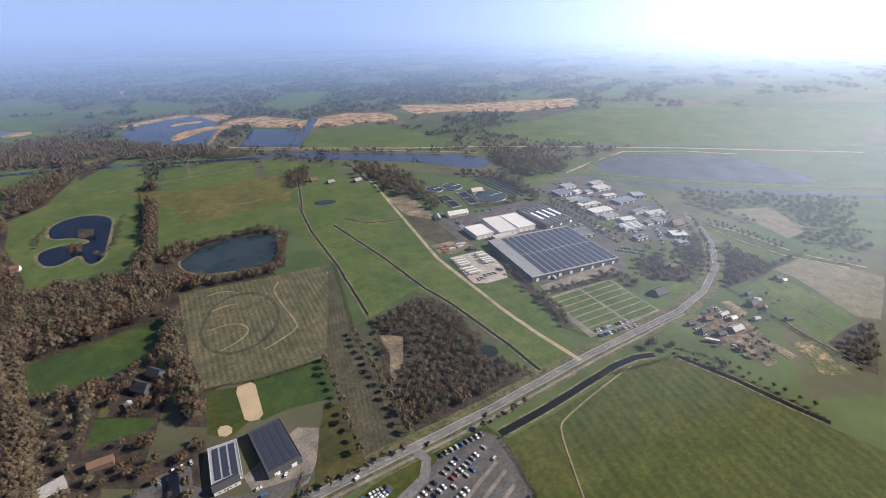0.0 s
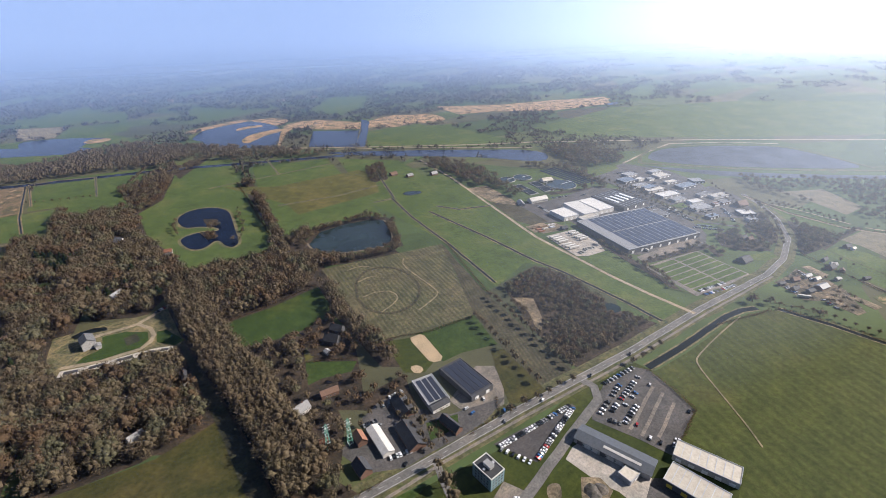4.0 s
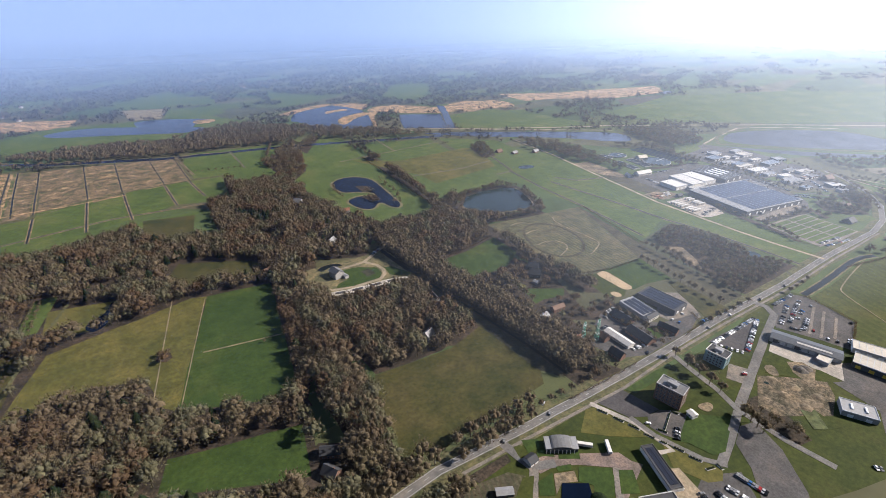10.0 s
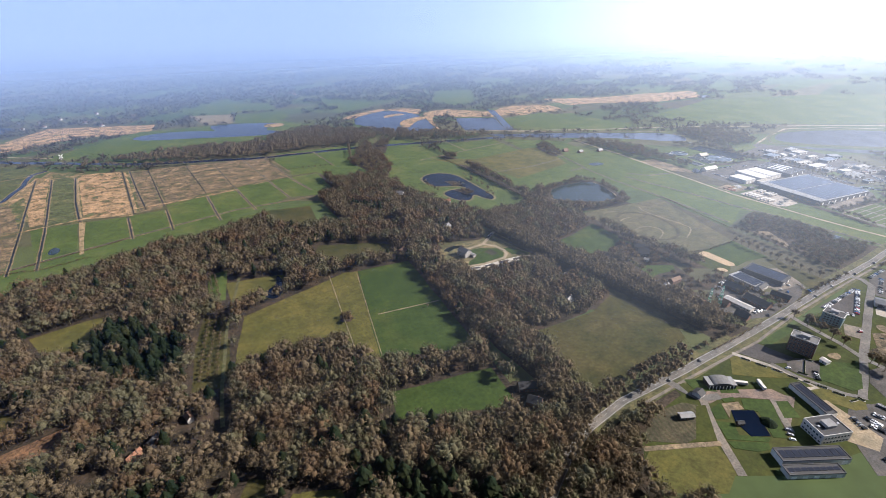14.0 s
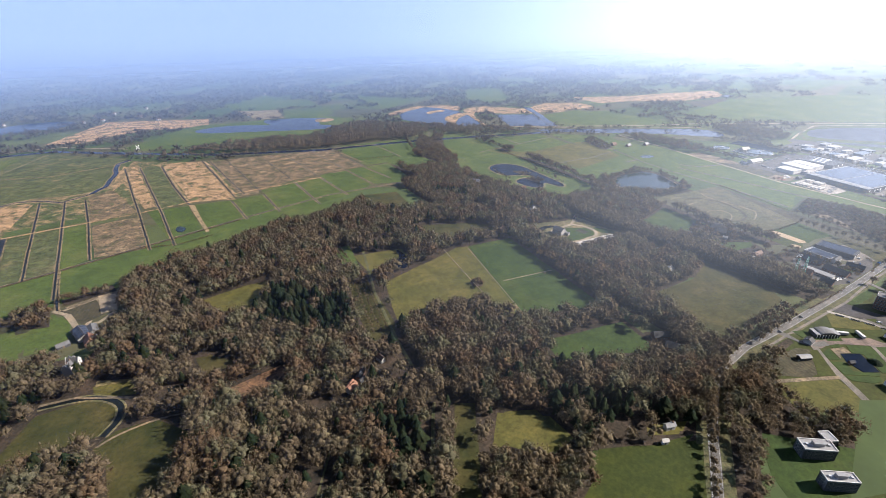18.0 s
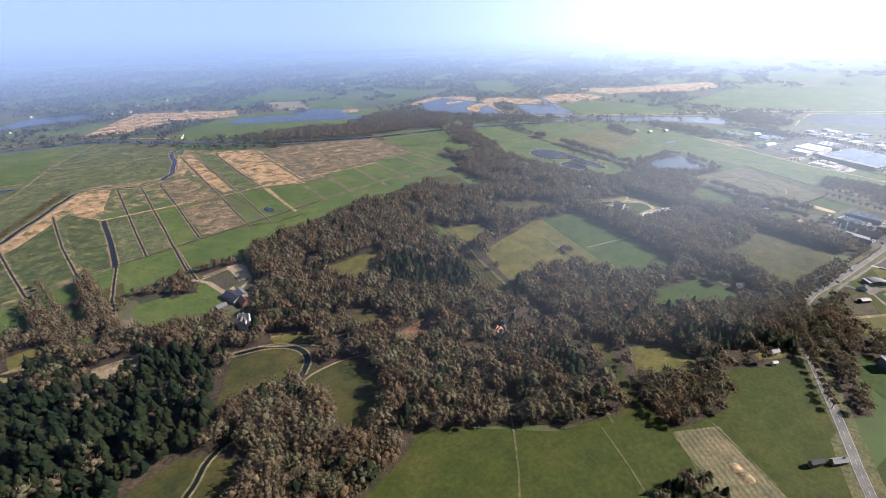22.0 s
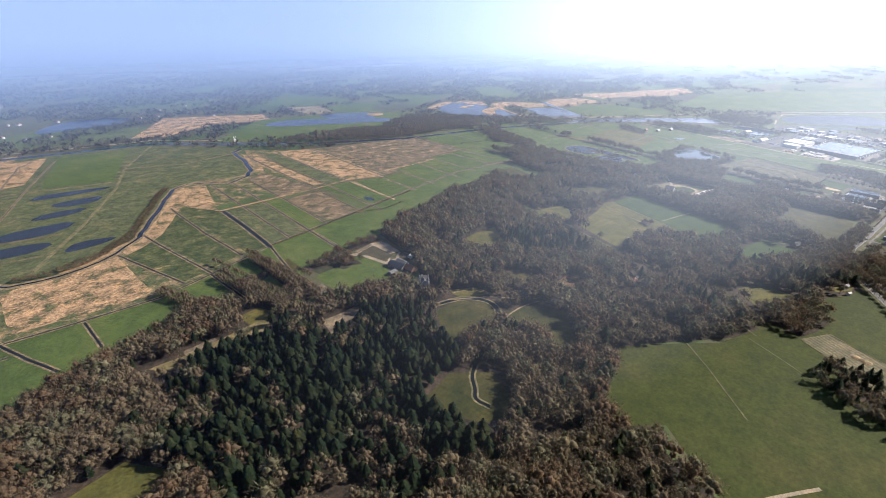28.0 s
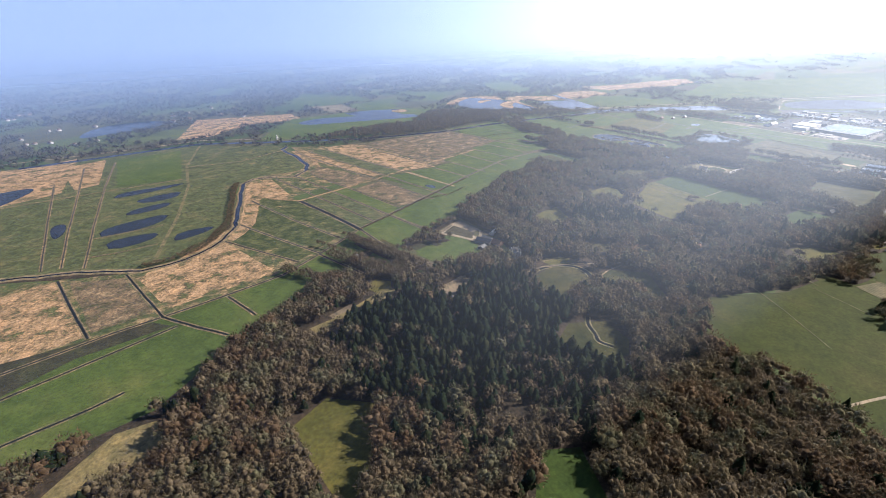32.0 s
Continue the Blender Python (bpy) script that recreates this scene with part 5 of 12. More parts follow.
ribbon("ditch_bank", "reed_bank", [(-651.7, 1274.3), (-652, 1273.1), (-652.6, 1270.7), (-653.6, 1267.1), (-654.8, 1262.3), (-656.4, 1256.3), (-658.3, 1249.2), (-660.5, 1240.8), (-663, 1231.2), (-665.5, 1221.6), (-668.1, 1212.1), (-670.7, 1202.5), (-673.3, 1192.9), (-676, 1183.3), (-678.8, 1173.7), (-681.5, 1164.1), (-684.4, 1154.6), (-687.3, 1145.6), (-690.5, 1137.2), (-693.8, 1129.4), (-697.2, 1122.3), (-700.9, 1115.7), (-704.7, 1109.7), (-708.6, 1104.4), (-712.8, 1099.6), (-717.1, 1095.4), (-721.7, 1091.8), (-726.5, 1088.8), (-731.5, 1086.2), (-736.7, 1084.3), (-742.2, 1082.9), (-747.9, 1082.1), (-753.8, 1081.9), (-759.6, 1082), (-765.5, 1082.6), (-771.3, 1083.6), (-777.1, 1085), (-782.8, 1086.9), (-788.5, 1089.1), (-794.2, 1091.8), (-799.9, 1094.8), (-805.6, 1097.1), (-811.3, 1098.4), (-817.1, 1098.9), (-822.8, 1098.6), (-828.7, 1097.3), (-834.5, 1095.3), (-840.4, 1092.3), (-846.3, 1088.6), (-852, 1084.1), (-857.6, 1079), (-863, 1073.1), (-868.2, 1066.7), (-873.2, 1059.5), (-878.1, 1051.7), (-882.8, 1043.1), (-887.2, 1034), (-891.8, 1024.9), (-896.3, 1016.1), (-900.8, 1007.3), (-905.3, 998.8), (-909.8, 990.4), (-914.3, 982.1), (-918.8, 974.1), (-923.4, 966.1), (-927.3, 959.2), (-930.7, 953.3), (-933.5, 948.3), (-935.8, 944.3), (-937.5, 941.4), (-938.6, 939.4), (-939.2, 938.4)], 10, "straw-coloured ditch bank", "top", category="bank")
CREEK = [(-660, 1290), (-684.1, 1270.4), (-690.7, 1196.6), (-711.4, 1108.9), (-734.2, 1075.1), (-776.1, 1053.5), (-798.4, 1078.6), (-835.3, 1096.8), (-863.3, 1081.6), (-890.6, 1033.3), (-907.9, 994.3), (-932.1, 951.5), (-959.2, 895.8), (-993.4, 860.6), (-1014.8, 847.0), (-1033.9, 839.6), (-1054.8, 835.3), (-1074.2, 836.1), (-1101.3, 842.7), (-1153.5, 893), (-1230, 942)]
ribbon("ditch_bank", "reed_bank", CREEK, 12, "tan reedy bank of the creek", "top", swing=1.5, category="bank")
for a, b, w in ((0, 5, 8.0), (4, 9, 3.0), (8, 13, 6.0), (12, 21, 3.0)):
    ribbon("water", "creek_water", CREEK[a:b], w, "dark winding creek through the reeds", "line", swing=1.8, category="creek")
ribbon("ground_strip", "bank", [(-804.1, 1450.9), (-891.2, 1288.1), (-939.1, 1143), (-1008.1, 994.7), (-1067.8, 884), (-1089.4, 841.5)], 5, "pale track through the marsh", "top", category="path")
ribbon("ditch_bank", "reed_bank", [(-987.6, 1434), (-1047.3, 1251.6), (-1105.5, 1052.5), (-1138.3, 932.4), (-1147.6, 899.9)], 4.4, "straw-coloured ditch bank", "line", category="bank")
ribbon("water", "ditch_water", [(-987.6, 1434), (-1047.3, 1251.6), (-1105.5, 1052.5), (-1138.3, 932.4), (-1147.6, 899.9)], 1.3, "reed-lined ditch", "line", category="ditch")
ribbon("ditch_bank", "reed_bank", [(-1137.3, 931.4), (-1103.7, 920), (-1060.6, 912.6)], 4, "straw-coloured ditch bank", "line", category="bank")
ribbon("water", "ditch_water", [(-1137.3, 931.4), (-1103.7, 920), (-1060.6, 912.6)], 1, "reed-lined ditch", "line", category="ditch")
ribbon("ditch_bank", "reed_bank", [(-1118.2, 995.7), (-1077.1, 986.7), (-1032.8, 979.4)], 4, "straw-coloured ditch bank", "line", category="bank")
ribbon("water", "ditch_water", [(-1118.2, 995.7), (-1077.1, 986.7), (-1032.8, 979.4)], 1, "reed-lined ditch", "line", category="ditch")
ribbon("ditch_bank", "reed_bank", [(-1044.8, 1430.2), (-1100.4, 1200), (-1139.6, 1043.9), (-1167.6, 920.1)], 4.4, "straw-coloured ditch bank", "line", category="bank")
ribbon("water", "ditch_water", [(-1044.8, 1430.2), (-1100.4, 1200), (-1139.6, 1043.9), (-1167.6, 920.1)], 1.3, "reed-lined ditch", "line", category="ditch")
ribbon("ditch_bank", "reed_bank", [(-1109.6, 1337.3), (-1147.5, 1141.1), (-1186.5, 929.2)], 4.4, "straw-coloured ditch bank", "line", category="bank")
ribbon("water", "ditch_water", [(-1109.6, 1337.3), (-1147.5, 1141.1), (-1186.5, 929.2)], 1.3, "reed-lined ditch", "line", category="ditch")
ribbon("ditch_bank", "reed_bank", [(-1274.8, 1263.2), (-1091.9, 1231.3), (-931.8, 1197.8)], 3.9, "straw-coloured ditch bank", "line", category="bank")
ribbon("water", "ditch_water", [(-1274.8, 1263.2), (-1091.9, 1231.3), (-931.8, 1197.8)], 0.84, "reed-lined ditch", "line", category="ditch")
ribbon("ditch_bank", "reed_bank", [(-895.7, 1280.7), (-795.7, 1241.7), (-680.8, 1265)], 3.9, "straw-coloured ditch bank", "line", category="bank")
ribbon("water", "ditch_water", [(-895.7, 1280.7), (-795.7, 1241.7), (-680.8, 1265)], 0.84, "reed-lined ditch", "line", category="ditch")
ribbon("water", "water", [(-1141.3, 1527.1), (-947.4, 1495.3), (-795.7, 1475.4), (-672.7, 1369.2), (-496.1, 1228.2), (-292.9, 1132.9), (-128.6, 1098.1), (-34.1, 1075), (280, 959.2)], 16, "straight navigation canal", "top", category="ditch")
ribbon("path", "track", [(-1279.7, 1621), (-937.8, 1537.7), (-782.5, 1513.9), (-655.8, 1405)], 4, "pale road on the canal bank", "line", category="path")
ribbon("path", "track", [(245.3, 1050.6), (454.3, 912.5), (554.4, 834.5), (653.8, 757.1)], 5, "pale road on the river dyke", "top", category="path")
ribbon("path", "track", [(703.3, 551.7), (802.9, 570.3), (928.3, 584.3), (1043, 514.4), (1126.7, 429.4)], 5, "pale dyke road round the reservoir", "top", category="path")
ribbon("path", "verge", [(731.1, 531.6), (772, 484), (828, 415.5), (889, 352), (1000, 258), (1063.7, 206.4), (1140, 140)], 11, "grassy reservoir embankment", "line", category="path")
ribbon("path", "verge", [(731.1, 531.6), (775, 560), (842, 580), (905, 571), (1006, 514), (1092, 441), (1108, 393), (1098, 340), (1056, 232)], 8, "grassy reservoir embankment", "line", category="path")
ribbon("path", "track", [(691.1, 314.8), (664.4, 237.4), (664.4, 167.8), (694.4, 105.3)], 4, "pale hedge-lined lane", "top", category="path")
ribbon("ditch_bank", "reed_bank", [(-804.5, 1069.8), (-806.6, 890.7), (-807.4, 758)], 5.3, "straw-coloured ditch bank", "top", category="bank")
ribbon("water", "ditch_water", [(-804.5, 1069.8), (-806.6, 890.7), (-807.4, 758)], 2.2, "dark reed-bed ditch", "top", category="ditch")
ribbon("ditch_bank", "reed_bank", [(-770.6, 1054.1), (-773.5, 865.8), (-775.3, 761.6), (-776.4, 688.1)], 5.3, "straw-coloured ditch bank", "top", category="bank")
ribbon("water", "ditch_water", [(-770.6, 1054.1), (-773.5, 865.8), (-775.3, 761.6), (-776.4, 688.1)], 2.2, "dark reed-bed ditch", "top", category="ditch")
ribbon("ditch_bank", "reed_bank", [(-742.9, 1046.8), (-741.1, 916.4), (-742.3, 778.3)], 5.3, "straw-coloured ditch bank", "top", category="bank")
ribbon("water", "ditch_water", [(-742.9, 1046.8), (-741.1, 916.4), (-742.3, 778.3)], 2.2, "dark reed-bed ditch", "top", category="ditch")
ribbon("ditch_bank", "reed_bank", [(-674.5, 1216.9), (-675.9, 1054.5), (-676, 930.5), (-677.3, 766.8)], 5.3, "straw-coloured ditch bank", "top", category="bank")
ribbon("water", "ditch_water", [(-674.5, 1216.9), (-675.9, 1054.5), (-676, 930.5), (-677.3, 766.8)], 2.2, "dark reed-bed ditch", "top", category="ditch")
ribbon("ditch_bank", "reed_bank", [(-649, 1207.5), (-648, 1041), (-646.9, 908.5), (-648.7, 762.9)], 5.3, "straw-coloured ditch bank", "top", category="bank")
ribbon("water", "ditch_water", [(-649, 1207.5), (-648, 1041), (-646.9, 908.5), (-648.7, 762.9)], 2.2, "dark reed-bed ditch", "top", category="ditch")
ribbon("path", "straw", [(-609.1, 1187), (-607.9, 1030.2), (-603.6, 913.8), (-603.2, 786)], 5, "pale reed bank beside a ditch", "top", category="path")
ribbon("ditch_bank", "reed_bank", [(-612.2, 1194.6), (-611.2, 1032.7), (-605.5, 921.8)], 5.7, "straw-coloured ditch bank", "top", category="bank")
ribbon("water", "ditch_water", [(-612.2, 1194.6), (-611.2, 1032.7), (-605.5, 921.8)], 2.6, "dark reed-bed ditch", "top", category="ditch")
ribbon("ditch_bank", "reed_bank", [(-837.7, 925.8), (-837.4, 839.7), (-839.3, 770.3), (-841.1, 748.1)], 9.4, "straw-coloured ditch bank", "top", category="bank")
ribbon("water", "ditch_water", [(-837.7, 925.8), (-837.4, 839.7), (-839.3, 770.3), (-841.1, 748.1)], 5.8, "wide dark reed-bed ditch", "top", category="ditch")
ribbon("ditch_bank", "reed_bank", [(-523, 1185.7), (-521.3, 1036.7), (-518.1, 922.6)], 5.2, "straw-coloured ditch bank", "top", category="bank")
ribbon("water", "ditch_water", [(-523, 1185.7), (-521.3, 1036.7), (-518.1, 922.6)], 2.2, "dark polder ditch", "top", category="ditch")
ribbon("ditch_bank", "reed_bank", [(-274.2, 1122.4), (-274.5, 933.8), (-268.4, 856)], 5.2, "straw-coloured ditch bank", "top", category="bank")
ribbon("water", "ditch_water", [(-274.2, 1122.4), (-274.5, 933.8), (-268.4, 856)], 2.2, "dark polder ditch", "top", category="ditch")
ribbon("ground_strip", "reed", [(-880.8, 990.2), (-838.9, 924.3), (-786.9, 924.5), (-745, 924.7), (-676.7, 925), (-608.8, 931.1), (-534, 934.8), (-453.3, 932.3), (-372.9, 936.4)], 4, "pale path through the reed beds", "line", category="path")
plot("ground_plot", "marsh", [(-838.5, 914.6), (-809.4, 916.5), (-808.6, 763.9), (-836.3, 752.2)], "green and tan boggy parcel", "over", category="field")
plot("ground_plot", "marsh", [(-804.2, 917.5), (-774.8, 915.4), (-776.2, 769.5), (-805.3, 761.4)], "green boggy parcel with reed tufts", "over", category="field")
plot("ground_plot", "polder", [(-769.9, 919.5), (-743.2, 917.9), (-743.2, 783), (-772.9, 763.4)], "green parcel with reed tufts", "over", category="field")
plot("ground_plot", "heath", [(-737, 1063.7), (-701.5, 1081.8), (-677.5, 931.6), (-740.7, 924.2)], "brown heath parcel with tan reed", "over", category="field")
plot("ground_plot", "heath", [(-737.4, 908.1), (-676, 906.6), (-681.6, 774.4), (-737.6, 782.8)], "brown heath parcel with tan reed", "over", category="field")
plot("ground_plot", "marsh", [(-645.9, 1199.9), (-610.3, 1193.1), (-605.8, 928.8), (-644.1, 915.6)], "green parcel with tan reed tufts", "over", category="field")
plot("ground_plot", "heath", [(-519.2, 1177.1), (-492.3, 1167.6), (-497.2, 910.4), (-528.9, 912.3)], "brown heath parcel", "over", category="field")
plot("ground_plot", "heath", [(-425.9, 1145.3), (-375.5, 1142.8), (-368.2, 946.8), (-417.5, 926.1)], "brown heath parcel", "over", category="field")
plot("ground_plot", "heath", [(-354.5, 1145.6), (-279.5, 1126.6), (-275.7, 955.6), (-343.8, 947.2)], "brown heath parcel", "over", category="field")
plot("ground_plot", "reed", [(-607.7, 1196.3), (-530.1, 1179.8), (-529.2, 934.8), (-600, 931.2)], "tan reed parcel", "over", category="field")
plot("ground_plot", "reed", [(-880.2, 982.1), (-844.6, 1052.2), (-808.5, 1089.8), (-815.7, 1055.3), (-839.4, 934.2)], "dense tan reed along the creek", "over", category="field")
plot("ground_plot", "reed", [(-704, 1103.7), (-674.9, 1243), (-654.1, 1216.5), (-675.9, 1137.4), (-702.1, 1074.5)], "dense tan reed along the creek", "over", category="field")
ribbon("path", "track", [(188.4, 1109.7), (355.6, 995.7), (552.7, 866.6), (688.9, 794.5), (853.8, 682.7), (1069.3, 527.9), (1386.1, 274.3)], 7, "pale motorway on a low dyke", "top", category="path")
plot("ground_plot", "reed", [(836.3, 1256.7), (967.4, 1227.1), (1304.6, 1157.8), (1418.8, 1123.6), (1305.8, 1012.3), (1045.4, 1047), (902, 1149.5)], "tan reed land in the distance", "base", category="field")
plot("ground_plot", "soil", [(1042.9, 1025.6), (1243.4, 991.1), (1111.9, 868), (1002.5, 896.4), (980.4, 962.1)], "dark ploughed field in the distance", "base", category="field")
plot("ground_plot", "soil", [(1124.3, 725.7), (1243.6, 714.1), (1314, 654.1), (1256.5, 639.9)], "dark strip of ploughed land", "base", category="field")
plot("water", "water", [(1317.4, 1024.8), (1335.4, 1025.9), (1346.9, 1024.7), (1351.7, 1021.2), (1350, 1015.5), (1341.6, 1007.6), (1331.2, 1001.3), (1318.7, 996.7), (1304.1, 993.7), (1287.5, 992.3), (1276.7, 993.4), (1271.9, 996.8), (1272.9, 1002.7), (1279.9, 1010.9), (1289.6, 1017.4), (1302.1, 1022)], "small far pool", "over", category="water")
plot("ground_plot", "polder", [(1244.3, 965.2), (1713.6, 762.7), (2068.3, 441.1), (1463, 293.1), (1091.1, 539.2), (830.2, 747.4), (782.6, 894.5)], "wide pale green polder meadow", "base", category="field")
plot("pavement", "tarmac", [(-57.2, 122.2), (-44.2, 117.7), (-55.1, 95.5), (-77.8, 71.8), (-97.1, 60.2), (-119.5, 76.4), (-87.7, 101), (-75.5, 116.7)], "asphalt turning loop", "over", category="pavement")
plot("ground_plot", "grass", [(-6.1, 100.9), (4.5, 96.8), (-1.1, 79.3), (-14.7, 85.8)], "rough green patch on the building plot", "over", category="field")
plot("ground_plot", "reed", [(-1110.5, 826.4), (-1070.8, 824.8), (-1016.1, 848.4), (-972, 889.4), (-948.4, 900.6), (-889.9, 1008.3), (-841.8, 1082.9), (-809.4, 1075), (-884.6, 971.8), (-933.7, 885.9), (-963, 858.4), (-994.5, 841.2), (-990.6, 773.2), (-987.3, 725.1), (-1011.1, 719.2), (-1043.9, 724.2), (-1105, 729.1), (-1108.1, 778.7)], "dense tan reed beds along the creek", "over", category="field")
plot("ground_plot", "reed", [(-1269.6, 890.7), (-1176.6, 885.5), (-1176.8, 801.3), (-1178.1, 732.4), (-1267.5, 736.5)], "dense tan reed parcel between ditches", "over", category="field")
plot("ground_plot", "peat", [(-1267.6, 745.6), (-1125.8, 712.6), (-1114.5, 692.1), (-1164.6, 696.8), (-1193, 700.4), (-1266.7, 681.1)], "dark wet polder strip", "over", category="field")
plot("ground_plot", "polder", [(-839.2, 742.2), (-792.1, 752.8), (-757.9, 724.7), (-788.6, 672.5), (-835.9, 662.6)], "fenced green paddock near the farm", "over", category="field")
plot("ground_plot", "polder", [(-828.3, 632), (-786.2, 629.5), (-797.6, 594.5), (-834.4, 591.3)], "fenced green paddock near the farm", "over", category="field")
plot("ground_plot", "polder", [(-787.8, 631.1), (-759.5, 635.4), (-762.7, 596.2), (-777.4, 576.4), (-790.1, 586.9)], "fenced green paddock near the farm", "over", category="field")
plot("ground_plot", "peat", [(-814.2, 657.6), (-785, 653.2), (-795, 631), (-826.2, 634.4)], "dark trampled paddock near the farm", "over", category="field")
plot("ground_plot", "earth", [(-741.5, 672.2), (-716.5, 670.7), (-720.1, 630.8), (-757.3, 633.2)], "sandy yard and arena at the farm", "over", category="field")
ribbon("path", "bank", GARDEN_LAKE + GARDEN_LAKE[:1], 4.0, "tan reed rim of the garden lake", "top", category="path")
ribbon("ground_strip", "earth", [(52, 593.3), (59.4, 600), (67.5, 605.1), (76.2, 608.8), (85.5, 611), (95.6, 611.8), (105.6, 612.1), (115.6, 611.9), (125.6, 611.2), (135.5, 610.1), (144.1, 608.1), (151.4, 605.3), (157.2, 601.6), (161.8, 597.1), (163.6, 589.9), (162.9, 579.9), (159.6, 567.2), (153.6, 551.8), (147.9, 538.9), (142.3, 528.6), (137, 520.8), (131.9, 515.6), (125.5, 512.4), (117.8, 511.2), (108.8, 512), (98.6, 514.7), (89, 517.6), (80.1, 520.6), (71.9, 523.7), (64.3, 527), (57.8, 530.9), (52.4, 535.5), (48.1, 540.8), (44.8, 546.7), (42.4, 553), (40.9, 559.4), (40.3, 566.1), (40.5, 573), (42.6, 579.9), (46.4, 586.6), (52, 593.3)], 2.5, "tan reed rim of the fishing pond", "over", category="path")
ribbon("path", "hay", [(122, 466.3), (121.8, 466.1), (121.5, 465.7), (120.9, 465.1), (120.2, 464.2), (119.3, 463.2), (118.3, 462), (117, 460.5), (115.6, 458.9), (114.3, 456.9), (113.2, 454.5), (112.3, 451.8), (111.5, 448.7), (110.9, 445.3), (110.5, 441.5), (110.2, 437.4), (110.1, 432.9), (110.1, 428.3), (110, 423.8), (110, 419.2), (110, 414.6), (110, 410), (110, 405.4), (110, 400.7), (110.1, 396), (110.1, 391.8), (109.9, 388), (109.8, 384.6), (109.5, 381.7), (109.1, 379.2), (108.7, 377.2), (108.1, 375.6), (107.5, 374.4), (106.7, 373.3), (105.6, 372.2), (104.4, 371.2), (102.9, 370.1), (101.2, 369.1), (99.3, 368.1), (97.2, 367.2), (95, 366.3), (92.7, 365.4), (90.5, 364.6), (88.4, 363.8), (86.4, 363.1), (84.4, 362.4), (82.5, 361.7), (80.6, 361.1), (78.8, 360.6), (77.2, 360.1), (75.9, 359.7), (74.8, 359.3), (73.8, 359), (73.2, 358.8), (72.7, 358.7), (72.5, 358.6)], 1.6, "pale hay track curling over the arable field", "line", category="path")
ribbon("path", "hay", [(38.2, 415.3), (38.4, 415.3), (38.9, 415.4), (39.7, 415.4), (40.6, 415.5), (41.8, 415.6), (43.3, 415.8), (45, 415.9), (46.9, 416.1), (48.8, 416.1), (50.8, 416), (52.7, 415.7), (54.6, 415.3), (56.5, 414.7), (58.3, 414), (60.2, 413.1), (62.1, 412.1), (63.7, 410.9), (65.2, 409.7), (66.4, 408.3), (67.4, 406.8), (68.1, 405.1), (68.7, 403.4), (69, 401.5), (69.2, 399.5), (69, 397.6), (68.7, 395.8), (68.1, 394.1), (67.2, 392.5), (66.2, 390.9), (64.8, 389.5), (63.3, 388.2), (61.4, 386.9), (59.6, 385.8), (57.7, 384.7), (55.7, 383.7), (53.6, 382.7), (51.6, 381.9), (49.4, 381.1), (47.2, 380.4), (45, 379.8), (43, 379.2), (41.3, 378.8), (39.9, 378.4), (38.8, 378.1), (37.9, 377.8), (37.4, 377.7), (37.1, 377.6)], 1.6, "pale hay track curling over the arable field", "line", category="path")
ribbon("path", "hay", [(50.1, 479.6), (50.4, 479.6), (51, 479.7), (51.9, 479.8), (53.1, 479.9), (54.6, 480), (56.3, 480.2), (58.4, 480.4), (60.8, 480.7), (63.1, 480.6), (65.3, 480.1), (67.5, 479.3), (69.6, 478.2), (71.6, 476.8), (73.5, 475), (75.4, 472.8), (77.1, 470.4), (78.7, 468.2), (80, 466.3), (81.2, 464.8), (82.1, 463.6), (82.7, 462.6), (83.2, 462), (83.4, 461.7)], 1.6, "pale hay track curling over the arable field", "line", category="path")
ribbon("path", "hay", [(44.9, 447), (45.2, 447.1), (45.8, 447.2), (46.7, 447.3), (47.8, 447.5), (49.3, 447.8), (51.1, 448.1), (53.1, 448.5), (55.5, 448.9), (57.7, 449.2), (59.7, 449.4), (61.6, 449.5), (63.3, 449.5), (64.9, 449.4), (66.4, 449.2), (67.6, 448.9), (68.8, 448.4), (69.7, 448), (70.6, 447.7), (71.3, 447.4), (71.9, 447.2), (72.3, 447.1), (72.6, 447), (72.7, 446.9)], 1.6, "pale hay track curling over the arable field", "line", category="path")
